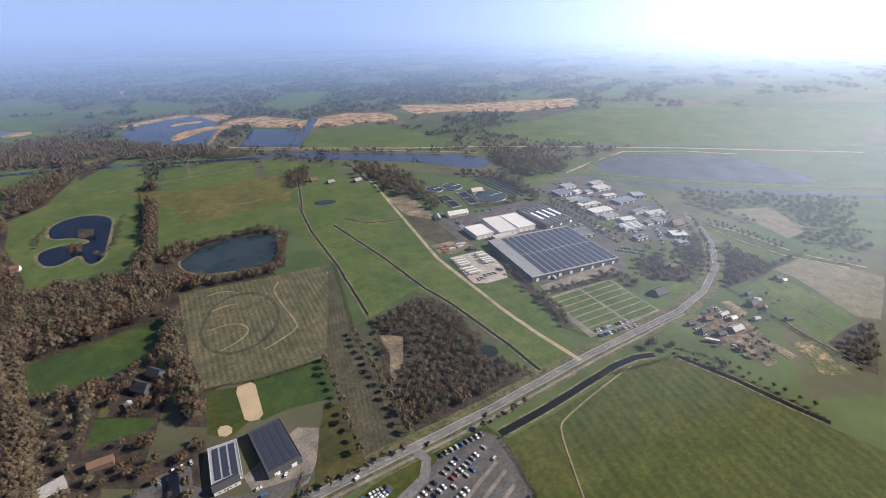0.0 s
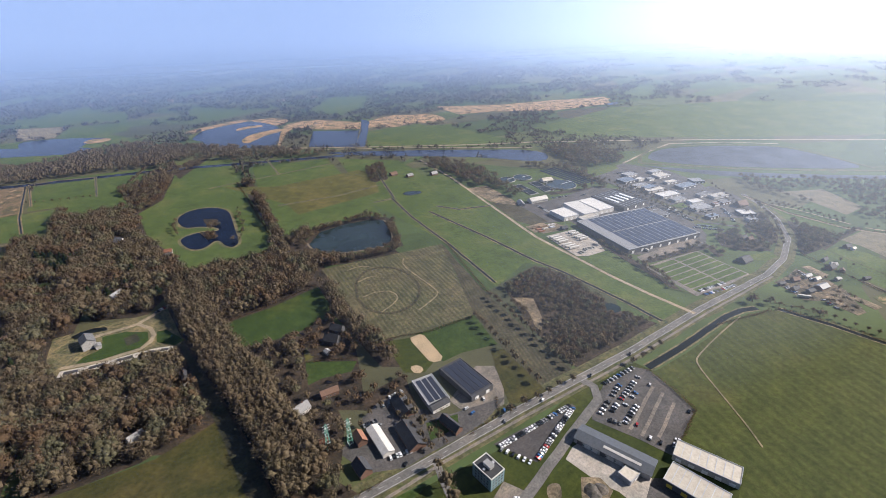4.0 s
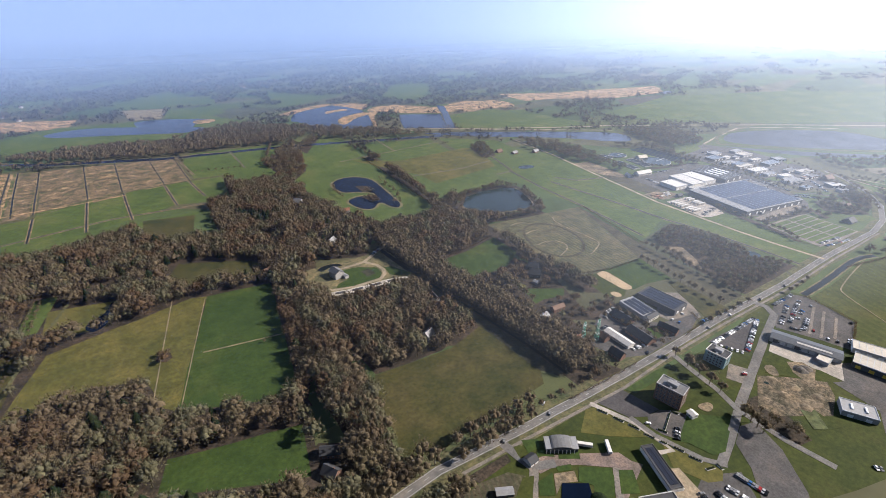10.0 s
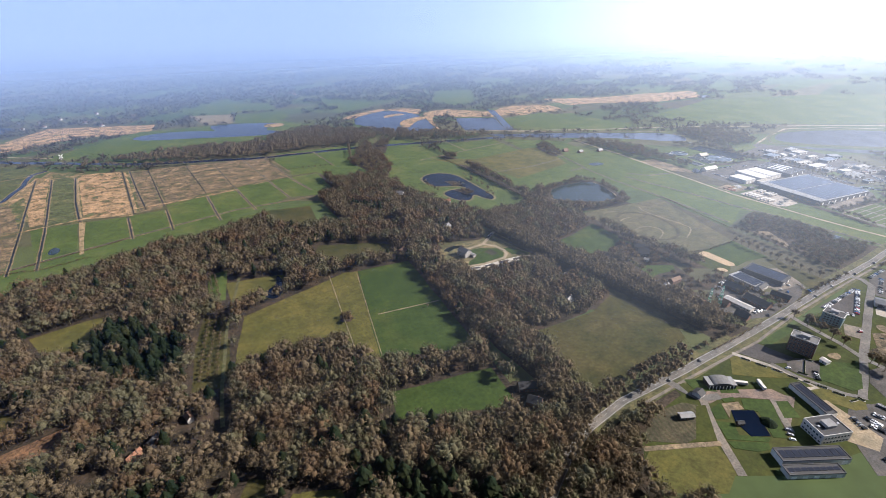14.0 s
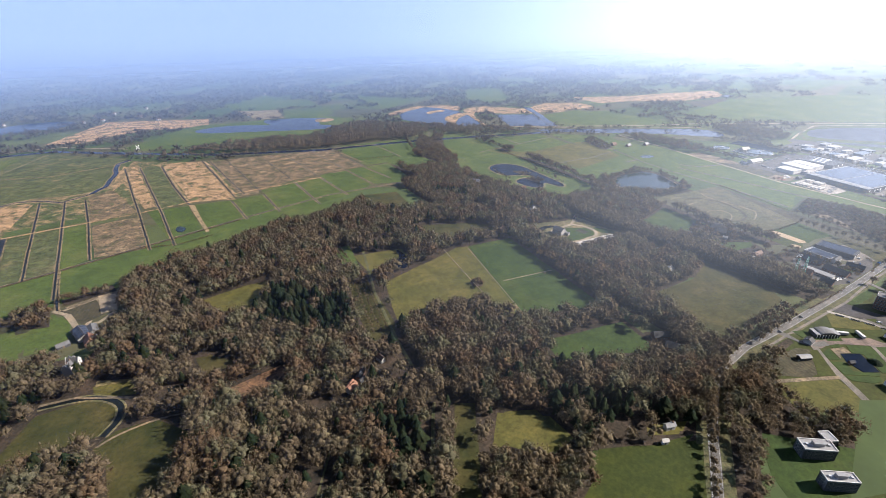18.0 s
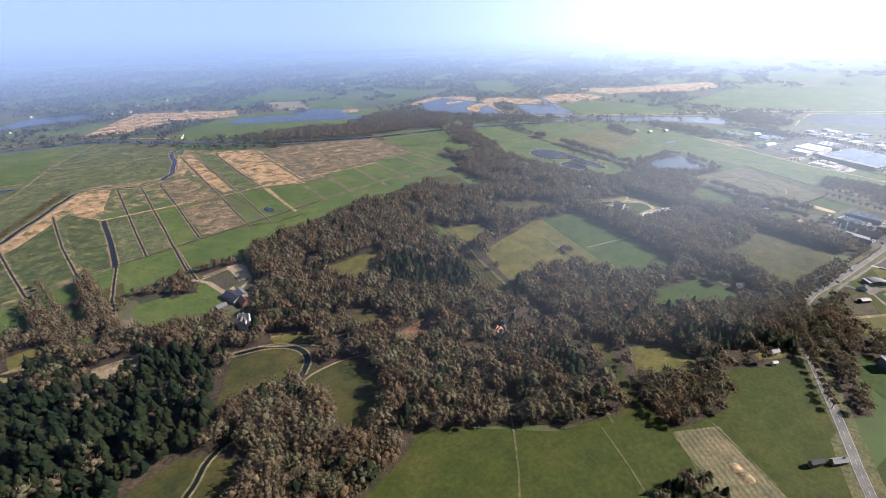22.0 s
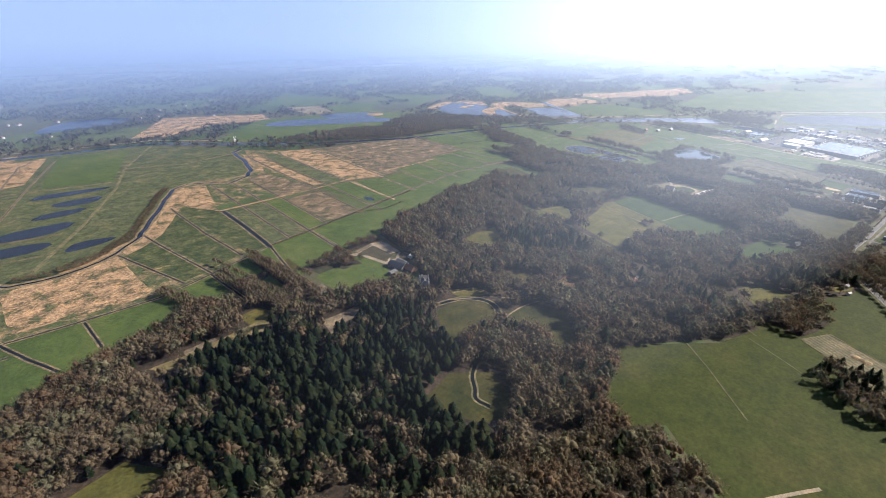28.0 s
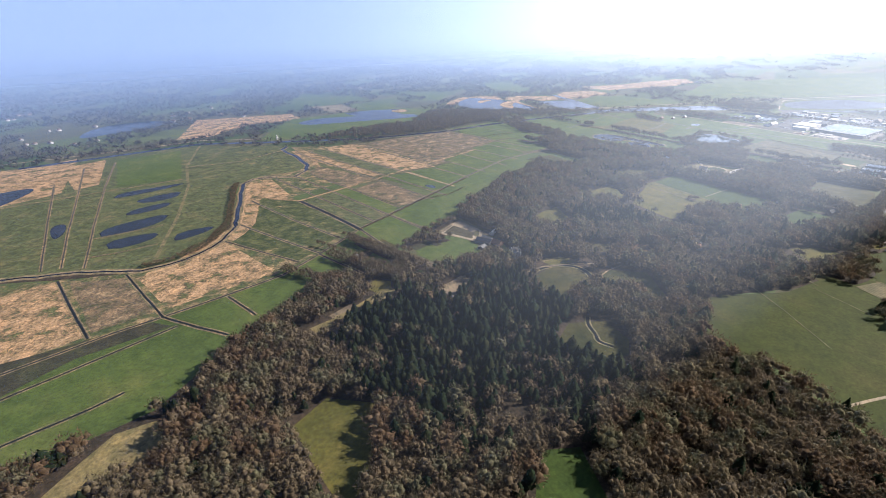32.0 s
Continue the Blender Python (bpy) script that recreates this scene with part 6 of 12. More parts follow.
ribbon("ground_strip", "soil", [(31.3, 415.4), (31.5, 415.9), (32, 417), (32.7, 418.7), (33.6, 420.9), (34.8, 423.6), (36.2, 426.9), (37.8, 430.7), (39.6, 435), (41.6, 439.1), (43.8, 443), (46.1, 446.6), (48.6, 450), (51.2, 453.1), (54, 455.9), (57, 458.5), (60.1, 460.9), (63.3, 462.7), (66.5, 464.1), (69.8, 465), (73.1, 465.3), (76.5, 465.2), (80, 464.6), (83.5, 463.5), (87, 461.9), (90.3, 459.9), (93.2, 457.6), (95.7, 455), (98, 451.9), (99.9, 448.6), (101.5, 444.8), (102.7, 440.7), (103.6, 436.3), (104.2, 431.9), (104.5, 427.5), (104.6, 423.2), (104.3, 418.9), (103.7, 414.7), (102.8, 410.5), (101.7, 406.4), (100.2, 402.3), (98.6, 398.4), (96.8, 394.7), (94.7, 391.3), (92.6, 388), (90.2, 384.9), (87.6, 382), (84.9, 379.3), (82, 376.9), (79, 374.7), (76, 372.8), (73, 371.3), (69.9, 370.1), (66.8, 369.1), (63.6, 368.5), (60.3, 368.2), (57.1, 368.2), (54, 368.5), (51, 369.1), (48.3, 369.9), (45.7, 371.1), (43.3, 372.6), (41.1, 374.3), (39, 376.3), (37.2, 378.7), (35.5, 381.1), (34.1, 383.8), (33, 386.6), (32.1, 389.5), (31.5, 392.6), (31.1, 395.9), (30.9, 399.3), (31, 402.9), (31.1, 406), (31.1, 408.7), (31.2, 410.9), (31.2, 412.7), (31.3, 414.1), (31.3, 415), (31.3, 415.4)], 3, "dark brown ring turned by a tractor", "line", category="path")
plot("ground_plot", "olive", [(87.1, 264.6), (98.1, 259.9), (89.1, 198.7), (72.9, 197.1), (55.5, 207.3), (69.9, 235.1)], "olive paddock beside the riding hall", "over", category="field")
plot("pavement", "paving", [(354.5, 293.1), (459.2, 283.1), (461.2, 264.2), (348.8, 276.1)], "paved loading yard of the long hall", "over", category="pavement")
plot("ground_plot", "reed", [(-691.8, 1192.2), (-674.8, 1227.5), (-653.5, 1223.7), (-651, 942), (-666.9, 941.4)], "polder parcel of reed, heather and rough grass", "base", category="field")
plot("ground_plot", "tufts", [(-653.5, 1223.7), (-605.4, 1217.1), (-604, 932.5), (-647.6, 939.4)], "polder parcel of reed, heather and rough grass", "base", category="field")
plot("ground_plot", "reed", [(-602.6, 1214.9), (-536.6, 1191), (-537, 903.5), (-601.9, 930.9)], "polder parcel of reed, heather and rough grass", "base", category="field")
plot("ground_plot", "tufts", [(-534.8, 1189.6), (-494.2, 1176.8), (-495.1, 912.1), (-535.4, 907.8)], "polder parcel of reed, heather and rough grass", "base", category="field")
plot("ground_plot", "heath", [(-489.5, 1173.2), (-425.1, 1162.3), (-424.6, 949.6), (-486.3, 923.7)], "polder parcel of reed, heather and rough grass", "base", category="field")
plot("ground_plot", "heath", [(-424.2, 1161.5), (-374.1, 1148), (-377.6, 957.7), (-423.8, 949)], "polder parcel of reed, heather and rough grass", "base", category="field")
plot("ground_plot", "heath", [(-373.2, 1147.3), (-316.6, 1129.5), (-313.5, 960.1), (-375.1, 955.8)], "polder parcel of reed, heather and rough grass", "base", category="field")
plot("ground_plot", "heath", [(-315.7, 1128.8), (-272.1, 1122.1), (-272.4, 958.2), (-312.6, 959.5)], "polder parcel of reed, heather and rough grass", "base", category="field")
plot("ground_plot", "polder", [(-665.6, 928.3), (-606.7, 913.6), (-610.3, 754.4), (-648.6, 757.5)], "green polder meadow between straight ditches", "base", category="field")
plot("ground_plot", "polder", [(-601.4, 914.8), (-545.7, 901.9), (-546.3, 800), (-604.6, 800.1)], "green polder meadow between straight ditches", "base", category="field")
plot("ground_plot", "polder", [(-543.5, 902.9), (-492.1, 900.9), (-495.3, 802.7), (-545, 801.2)], "green polder meadow between straight ditches", "base", category="field")
plot("ground_plot", "polder", [(-488.5, 925.4), (-425.9, 940.1), (-431, 801.7), (-494.4, 804.4)], "green polder meadow between straight ditches", "base", category="field")
plot("ground_plot", "polder", [(-424.7, 942.6), (-376.4, 949.2), (-375.3, 815.1), (-430.3, 801.2)], "green polder meadow between straight ditches", "base", category="field")
plot("ground_plot", "polder", [(-375, 951.9), (-315.2, 953.2), (-313.1, 843.3), (-374.6, 814.5)], "green polder meadow between straight ditches", "base", category="field")
plot("ground_plot", "polder", [(-312.7, 955.4), (-221.9, 945.6), (-238.6, 813.9), (-310.8, 841.5)], "green polder meadow between straight ditches", "base", category="field")
plot("ground_plot", "olive", [(-362.9, 799.8), (-298.4, 780.6), (-317.5, 685.8), (-368.6, 729.1)], "green polder meadow between straight ditches", "base", category="field")
plot("ground_plot", "polder", [(-262.2, 1114.3), (-47.2, 1033.2), (-10.4, 943.5), (-36.5, 810.2), (-122.9, 877.6), (-212.4, 881.8), (-219.3, 952.8), (-265.9, 961.9)], "green pasture along the river dyke", "base", category="field")
ribbon("ditch_bank", "reed_bank", [(-544.4, 898.1), (-545, 801.2)], 5.2, "straw-coloured ditch bank", "top", category="bank")
ribbon("water", "ditch_water", [(-544.4, 898.1), (-545, 801.2)], 2, "dark straight polder ditch", "top", category="ditch")
ribbon("ditch_bank", "reed_bank", [(-491.4, 900.3), (-494.4, 804.4)], 5.2, "straw-coloured ditch bank", "top", category="bank")
ribbon("water", "ditch_water", [(-491.4, 900.3), (-494.4, 804.4)], 2, "dark straight polder ditch", "top", category="ditch")
ribbon("ditch_bank", "reed_bank", [(-425.2, 939.5), (-430.3, 801.2)], 5.2, "straw-coloured ditch bank", "top", category="bank")
ribbon("water", "ditch_water", [(-425.2, 939.5), (-430.3, 801.2)], 2, "dark straight polder ditch", "top", category="ditch")
ribbon("ditch_bank", "reed_bank", [(-375.6, 948.6), (-374.6, 814.5)], 5.2, "straw-coloured ditch bank", "top", category="bank")
ribbon("water", "ditch_water", [(-375.6, 948.6), (-374.6, 814.5)], 2, "dark straight polder ditch", "top", category="ditch")
ribbon("ditch_bank", "reed_bank", [(-314.4, 952.6), (-312.4, 839.4)], 5.2, "straw-coloured ditch bank", "top", category="bank")
ribbon("water", "ditch_water", [(-314.4, 952.6), (-312.4, 839.4)], 2, "dark straight polder ditch", "top", category="ditch")
ribbon("ditch_bank", "reed_bank", [(-535.7, 1190.3), (-535.4, 907.8)], 5.2, "straw-coloured ditch bank", "top", category="bank")
ribbon("water", "ditch_water", [(-535.7, 1190.3), (-535.4, 907.8)], 2, "dark straight polder ditch", "top", category="ditch")
ribbon("ditch_bank", "reed_bank", [(-491.4, 1174.7), (-492, 921.8)], 5.2, "straw-coloured ditch bank", "top", category="bank")
ribbon("water", "ditch_water", [(-491.4, 1174.7), (-492, 921.8)], 2, "dark straight polder ditch", "top", category="ditch")
ribbon("ditch_bank", "reed_bank", [(-424.2, 1161.5), (-423.8, 949)], 5.2, "straw-coloured ditch bank", "top", category="bank")
ribbon("water", "ditch_water", [(-424.2, 1161.5), (-423.8, 949)], 2, "dark straight polder ditch", "top", category="ditch")
ribbon("ditch_bank", "reed_bank", [(-374.1, 1148), (-376, 956.5)], 5.2, "straw-coloured ditch bank", "top", category="bank")
ribbon("water", "ditch_water", [(-374.1, 1148), (-376, 956.5)], 2, "dark straight polder ditch", "top", category="ditch")
ribbon("ditch_bank", "reed_bank", [(-316.6, 1129.5), (-313.5, 960.1)], 5.2, "straw-coloured ditch bank", "top", category="bank")
ribbon("water", "ditch_water", [(-316.6, 1129.5), (-313.5, 960.1)], 2, "dark straight polder ditch", "top", category="ditch")
ribbon("path", "verge", [(-666.1, 933.5), (-600.2, 919), (-495.5, 906.4), (-425.5, 943.2), (-314.3, 956.7), (-219.3, 952.8)], 3, "pale path along the polder parcels", "line", category="path")
ribbon("path", "straw", [(-600, 913.7), (-604.6, 800.1)], 4, "pale reed bank of a ditch", "line", category="path")
plot("water", "murky_water", [(-638.4, 824.9), (-636.9, 828.7), (-635.1, 830.7), (-633.2, 831), (-631.1, 829.6), (-628.9, 826.4), (-627.4, 823.2), (-626.6, 819.9), (-626.7, 816.6), (-627.4, 813.2), (-628.5, 810.5), (-629.9, 808.4), (-631.7, 806.9), (-633.7, 806.1), (-635.5, 806.3), (-637, 807.7), (-638.3, 810.2), (-639.3, 813.8), (-639.7, 817.5), (-639.4, 821.2)], "small dark pool in a polder meadow", "top", category="water")
plot("ground_plot", "polder", [(-839.2, 732.9), (-777.2, 751.8), (-776.8, 677.8), (-802.4, 666.7), (-838.7, 666.5)], "green paddock beside the polder ditch", "over", category="field")
plot("ground_plot", "polder", [(-772.3, 755.5), (-708.7, 762.5), (-634.1, 754), (-616.8, 734.3), (-660.7, 705.3), (-712.5, 685.2), (-724.6, 670.2), (-773.7, 678.1)], "long green meadow at the wood edge", "over", category="field")
plot("ground_plot", "polder", [(-838.7, 634.4), (-804.9, 638.7), (-798.3, 582.7), (-836.9, 592.5)], "green paddock with a hedge", "over", category="field")
plot("ground_plot", "polder", [(-795.6, 629), (-775.1, 654.3), (-760.4, 617.3), (-773.2, 586), (-795.2, 586.5)], "green paddock behind the farm", "over", category="field")
plot("ground_plot", "soil", [(-767.3, 654.2), (-738.6, 662.5), (-732.7, 624.5), (-751.2, 614.9)], "brown trampled horse paddock", "top", category="field")
plot("ground_plot", "track", [(-736.4, 664.4), (-720.4, 662.4), (-721.1, 628.9), (-735.6, 626.6)], "pale sand arena at the farm", "top", category="field")
ribbon("path", "track", [(-776.1, 660.7), (-761.9, 642.1), (-754.9, 611.8), (-737.2, 610.6), (-723.3, 623.9)], 4, "sandy farm drive", "line", category="path")
plot("ground_plot", "yellowish", [(-745.3, 503.4), (-715.7, 492.2), (-717.2, 474.4), (-744.6, 486.7)], "dry yellow garden glade", "over", category="field")
plot("ground_plot", "olive", [(-669.6, 493.8), (-658.5, 491.8), (-635.6, 461.5), (-645.9, 453.9), (-668.7, 464.1)], "olive clearing in the wood", "over", category="field")
plot("ground_plot", "polder", [(-838.3, 745.1), (-784.8, 756.7), (-779.4, 688.7), (-838.9, 680.5)], "green paddock fenced by ditches", "over", category="field")
plot("ground_plot", "polder", [(-833.4, 640.9), (-805.5, 642), (-799.1, 597.5), (-837.7, 593.2)], "green paddock fenced by hedges", "over", category="field")
plot("ground_plot", "polder", [(-793.4, 632.2), (-767.3, 644.7), (-760.3, 601.7), (-785.4, 586.3), (-796, 600.1)], "green paddock behind the farm", "over", category="field")
plot("ground_plot", "peat", [(-833.4, 656.2), (-798.4, 659.6), (-798.2, 641.8), (-830.8, 640.5)], "dark trampled paddock", "over", category="field")
plot("ground_plot", "olive", [(-856.9, 698.9), (-839.1, 702.6), (-839.5, 665.8), (-859.4, 660.1)], "olive paddock at the ditch", "over", category="field")
plot("ground_plot", "polder", [(-898.7, 665), (-876.3, 672.1), (-868.4, 648.6), (-887.6, 629.4)], "small green paddock between trees", "over", category="field")
plot("ground_plot", "peat", [(-905.5, 683.7), (-876.7, 690.3), (-875.4, 676.7), (-900.5, 664.8)], "dark ploughed garden plot", "over", category="field")
plot("ground_plot", "polder", [(-917.9, 729.1), (-874.7, 737.5), (-874.4, 716.9), (-903, 700.8), (-915.8, 705.9)], "green paddock at the main ditch", "over", category="field")
plot("ground_plot", "polder", [(-975.3, 711.3), (-921.1, 717.2), (-917.8, 685.4), (-945.6, 656.1), (-961.6, 682.1)], "green meadow at the main ditch", "over", category="field")
plot("ground_plot", "polder", [(-994.7, 709.1), (-979.4, 707), (-970.7, 678.6), (-995, 674.5)], "green meadow corner", "over", category="field")
plot("ground_plot", "earth", [(-858.2, 624), (-840.5, 617.7), (-841.3, 591.7), (-859, 595.6)], "bare brown plot between trees", "over", category="field")
plot("ground_plot", "yellowish", [(-936.5, 616.3), (-915, 618.6), (-906.7, 602.4), (-916.5, 591.1), (-934.1, 593.3)], "dry yellow glade", "over", category="field")
plot("ground_plot", "earth", [(-878.8, 550.4), (-840.2, 553.5), (-838.4, 540), (-869.1, 534.1), (-882.5, 523.5)], "bare heath clearing", "over", category="field")
plot("ground_plot", "earth", [(-995.7, 594.3), (-967.2, 596.3), (-965.6, 585.2), (-995.8, 585.5)], "bare sandy strip in the wood", "over", category="field")
plot("ground_plot", "grass", [(-458.6, 224.5), (-394.9, 185), (-462.6, 144), (-500, 147.7), (-543.8, 152.8), (-521.9, 202.6), (-501.6, 203.6), (-470.1, 218.3)], "green cattle pasture beside the main road", "over", category="field")
ribbon("path", "verge", [(-556.3, 217.1), (-567.7, 196.4), (-576.5, 178.2)], 1.2, "thin rough line between fields", "line", category="path")
ribbon("path", "verge", [(-524.4, 203), (-535, 176.6), (-544.4, 152.7)], 1.2, "thin rough line between fields", "line", category="path")
plot("ground_plot", "yellowish", [(-403.5, 218.1), (-381.5, 203.8), (-395.4, 199.6), (-418.5, 211.6)], "garden lawn beside the main road", "over", category="field")
plot("ground_plot", "yellowish", [(-489, 288.9), (-468, 276.7), (-467.8, 248.4), (-482.8, 240), (-512.5, 261.2), (-508.5, 276.1)], "yellow forest clearing", "over", category="field")
plot("ground_plot", "yellowish", [(-414, 217.1), (-389, 203.7), (-400.6, 199.6), (-419.8, 211.7)], "garden lawn with shrubs", "over", category="field")
plot("ground_plot", "yellowish", [(-278.8, 181.6), (-239, 156.3), (-246.1, 138), (-269.5, 132.2), (-304.9, 159.7), (-292.4, 175.5)], "yellow-green field with tracks", "over", category="field")
plot("ground_plot", "earth", [(-0.2, 115.6), (10.6, 105.2), (4.1, 100.3), (-9.3, 109.3)], "pale sandy patch on the building plot", "top", category="field")
plot("ground_plot", "grass", [(46.5, 147.5), (50.7, 131.7), (43.8, 119.3), (35.2, 114.4), (17.9, 138)], "rough grass around a gravel pit", "over", category="field")
ribbon("pavement", "paving", [(161.3, 151.2), (107.9, 136.4)], 2.5, "worn earth strip across the car park", "line", category="lane")
ribbon("pavement", "paving", [(161.1, 142.4), (109.3, 127.8)], 2.5, "worn earth strip across the car park", "line", category="lane")
ribbon("pavement", "paving", [(158.6, 131.3), (117.7, 120)], 2.5, "worn earth strip across the car park", "line", category="lane")
plot("ground_plot", "grass", [(-31.6, 186.6), (35.7, 179.2), (137.6, 187.4), (175.9, 178.1), (200.1, 62.3), (37.8, 23.2), (-226.9, 118), (-303.3, 172.4), (-266.5, 194.6), (-236.9, 204.9), (-199.3, 206.5)], "rough grass between roads and yards", "litter", opened=False, category="field")
plot("pavement", "tarmac", [(-71.7, 247.6), (-36.3, 251.1), (-9.7, 253), (12.5, 226.5), (59.3, 214.8), (28.1, 205.1), (-39.7, 206.9), (-62.5, 218.2)], "paved yard between the garage and the stables", "over", category="pavement")
plot("ground_plot", "grass_dark", [(-7.5, 230.5), (16.8, 223.4), (10, 213), (-13.7, 215.3)], "garden lawn behind the farmhouse", "over", category="field")
plot("ground_plot", "polder", [(597.7, 561.2), (682.7, 557.3), (663.3, 535.4), (578.2, 530.7)], "green verge along the estate street", "over", category="field")
plot("ground_plot", "yellowish", [(-472.3, 541.6), (-468, 596.9), (-411.3, 581), (-408.4, 553.7), (-432.7, 533.7)], "yellow-green glade with a pool", "over", category="field")
plot("ground_plot", "olive", [(-369.6, 592.5), (-339.5, 626.2), (-269.2, 573.5), (-267.9, 549.5), (-325.2, 560.2), (-346.3, 569.7)], "olive meadow between woodland belts", "over", category="field")
plot("water", "deep_water", [(-433.5, 549.1), (-430.4, 553.1), (-427.5, 556.2), (-424.9, 558.3), (-422.5, 559.4), (-420.3, 559.7), (-419.1, 558.6), (-418.7, 556.4), (-419.3, 552.8), (-420.7, 548.1), (-422.3, 544), (-424.1, 540.6), (-426.1, 537.9), (-428.2, 535.8), (-430.2, 535), (-432.1, 535.2), (-433.9, 536.7), (-435.6, 539.2), (-436.1, 542.2), (-435.4, 545.5)], "small dark forest pool beside a yellow glade", "top", category="water")
ribbon("ground_strip", "pale", [(-1021.6, 583.5), (-1021.2, 583.5), (-1020.6, 583.4), (-1019.5, 583.3), (-1018.1, 583.2), (-1016.3, 583), (-1014.3, 582.8), (-1011.8, 582.5), (-1009, 582.3), (-1006.2, 582), (-1003.4, 581.9), (-1000.6, 581.8), (-997.7, 581.7), (-994.9, 581.7), (-992.1, 581.8), (-989.2, 581.9), (-986.4, 582.1), (-983.3, 582.3), (-980.1, 582.6), (-976.7, 582.9), (-973.1, 583.3), (-969.3, 583.7), (-965.3, 584.2), (-961.1, 584.7), (-956.8, 585.3), (-952.5, 585.8), (-948.5, 586.3), (-944.5, 586.8), (-940.7, 587.3), (-937, 587.7), (-933.4, 588.1), (-930, 588.4), (-926.8, 588.8), (-923.9, 589), (-921.4, 589.3), (-919.4, 589.5), (-917.8, 589.7), (-916.5, 589.8), (-915.7, 589.9), (-915.3, 589.9)], 11, "winding strip of dry pale heath", "over", category="path")
plot("pavement", "concrete", [(312.2, 403.4), (357.7, 396.2), (355.5, 353.9), (337.7, 326.8), (309.7, 331), (297.5, 339.5)], "pale concrete yard with trailers", "over", category="pavement")
plot("ground_plot", "earth", [(316.6, 437.5), (356.4, 429.3), (359.8, 407.5), (348.9, 402.3), (315.2, 411.7)], "timber yard with stacked goods", "over", category="field")
plot("ground_plot", "polder", [(498.2, 633.6), (531.4, 636.1), (564.8, 608.4), (548.7, 511.3), (511, 507), (519.3, 572.1), (500.5, 587.9), (484.6, 588.3)], "green lawn at the water works", "over", category="field")
plot("ground_plot", "polder", [(297.5, 331.8), (338.9, 326), (334.1, 299.8), (319.1, 241.6), (313.2, 228.1), (292.1, 242.9), (293.2, 292.4)], "rough green field beside the trailers", "over", category="field")
plot("ground_plot", "polder", [(456.4, 247.2), (473, 239.2), (463.1, 228.9), (446.7, 233.7)], "green lawn by the black barn", "over", category="field")
plot("ground_plot", "polder", [(468.4, 212), (501.1, 199), (494.2, 187.6), (466, 191.8), (460.5, 204.9)], "green lawn behind the black barn", "over", category="field")
plot("ground_plot", "polder", [(555, 363.6), (582.6, 358.7), (570.2, 342.6), (555.1, 347.9)], "lawn between business units", "top", category="field")
plot("ground_plot", "polder", [(700.5, 390.9), (715.8, 387.4), (706.3, 373.3), (686.7, 376.2)], "lawn between business units", "top", category="field")
plot("ground_plot", "tilled", [(613.5, 157.8), (675.9, 149.5), (699.6, 88.5), (701.2, 74.3), (588.2, 48.9), (574.6, 65.7), (601.3, 112.5), (612.3, 135.2)], "bare olive-brown field beside an avenue", "base", category="field")
plot("ground_plot", "polder", [(542, 158.2), (584.7, 154.5), (594.8, 127.2), (573, 64.4), (535.2, 65.1), (535.3, 95.8), (544.5, 130.8)], "green paddocks with fence lines", "base", category="field")
plot("ground_plot", "polder", [(543.4, 130.5), (534.3, 95.5), (533.4, 65.5), (499.5, 67.2), (505.9, 97.6), (522.6, 124.9)], "green paddock along the ditch", "base", category="field")
plot("ground_plot", "polder", [(674.6, 268.4), (706.7, 239.6), (675.3, 177.2), (623.9, 174.1), (626.7, 210.9), (643.2, 244.7)], "green meadow beside the bend", "base", category="field")
plot("ground_plot", "tilled", [(759.5, 287.5), (833.3, 248.2), (784.5, 178.3), (725.8, 183.1), (749.1, 239.5)], "bare field beyond an avenue", "base", category="field")
plot("ground_plot", "rubble", [(422, 163.6), (450.7, 160.3), (477.5, 161.8), (473, 144.6), (474.8, 128.8), (464.2, 109.1), (429, 82), (415.9, 85.8), (421, 114.5), (406.1, 129.1)], "untidy yards and gardens along the road", "over", category="field")
plot("ground_plot", "earth", [(486, 160), (497.5, 155.2), (489.7, 132.8), (475.4, 133.2)], "sandy lot beside the houses", "top", category="field")
plot("ground_plot", "earth", [(431.1, 118.8), (441.7, 115.5), (429, 82), (416.2, 85.5)], "bare brown strip behind the yards", "top", category="field")
plot("ground_plot", "earth", [(449.4, 101.7), (458.7, 99.3), (454.2, 75.3), (442.3, 78.1)], "pale bare plot behind a hedge", "top", category="field")
plot("ground_plot", "tufts", [(469.8, 87.3), (497.5, 80.4), (465, 37.9), (443.2, 53.3)], "rough tan grassland with a ditch", "over", category="field")
ribbon("ditch_bank", "bank", [(503.9, 108.3), (494.8, 83.1), (489.9, 57.8), (484.4, 39)], 5.7, "tan and green grassy ditch bank", "top", category="bank")
ribbon("water", "ditch_water", [(503.9, 108.3), (494.8, 83.1), (489.9, 57.8), (484.4, 39)], 2.5, "dark field ditch", "top", category="ditch")
ribbon("path", "verge", [(562.6, 155.1), (548.6, 111.8), (535.2, 65.1)], 1.5, "rough fence line in the paddocks", "top", category="path")
ribbon("path", "track", [(684.1, 271.5), (690.7, 238.6), (689, 204.4), (686.9, 167.6)], 3, "pale lane between tree rows", "top", category="path")
ribbon("path", "track", [(688.4, 151.2), (699.2, 126.7), (713.8, 91.9)], 3, "pale lane beside the bare field", "top", category="path")
plot("pavement", "red_paving", [(-205.6, 190.8), (-191.3, 187.9), (-169.1, 174.1), (-148.1, 159.8), (-146.9, 150.6), (-142.9, 144.5), (-182.2, 132.4), (-159.5, 153.2), (-178.3, 169.8), (-191.9, 177.9), (-203.2, 179.5)], "brick-paved campus square", "over", category="pavement")
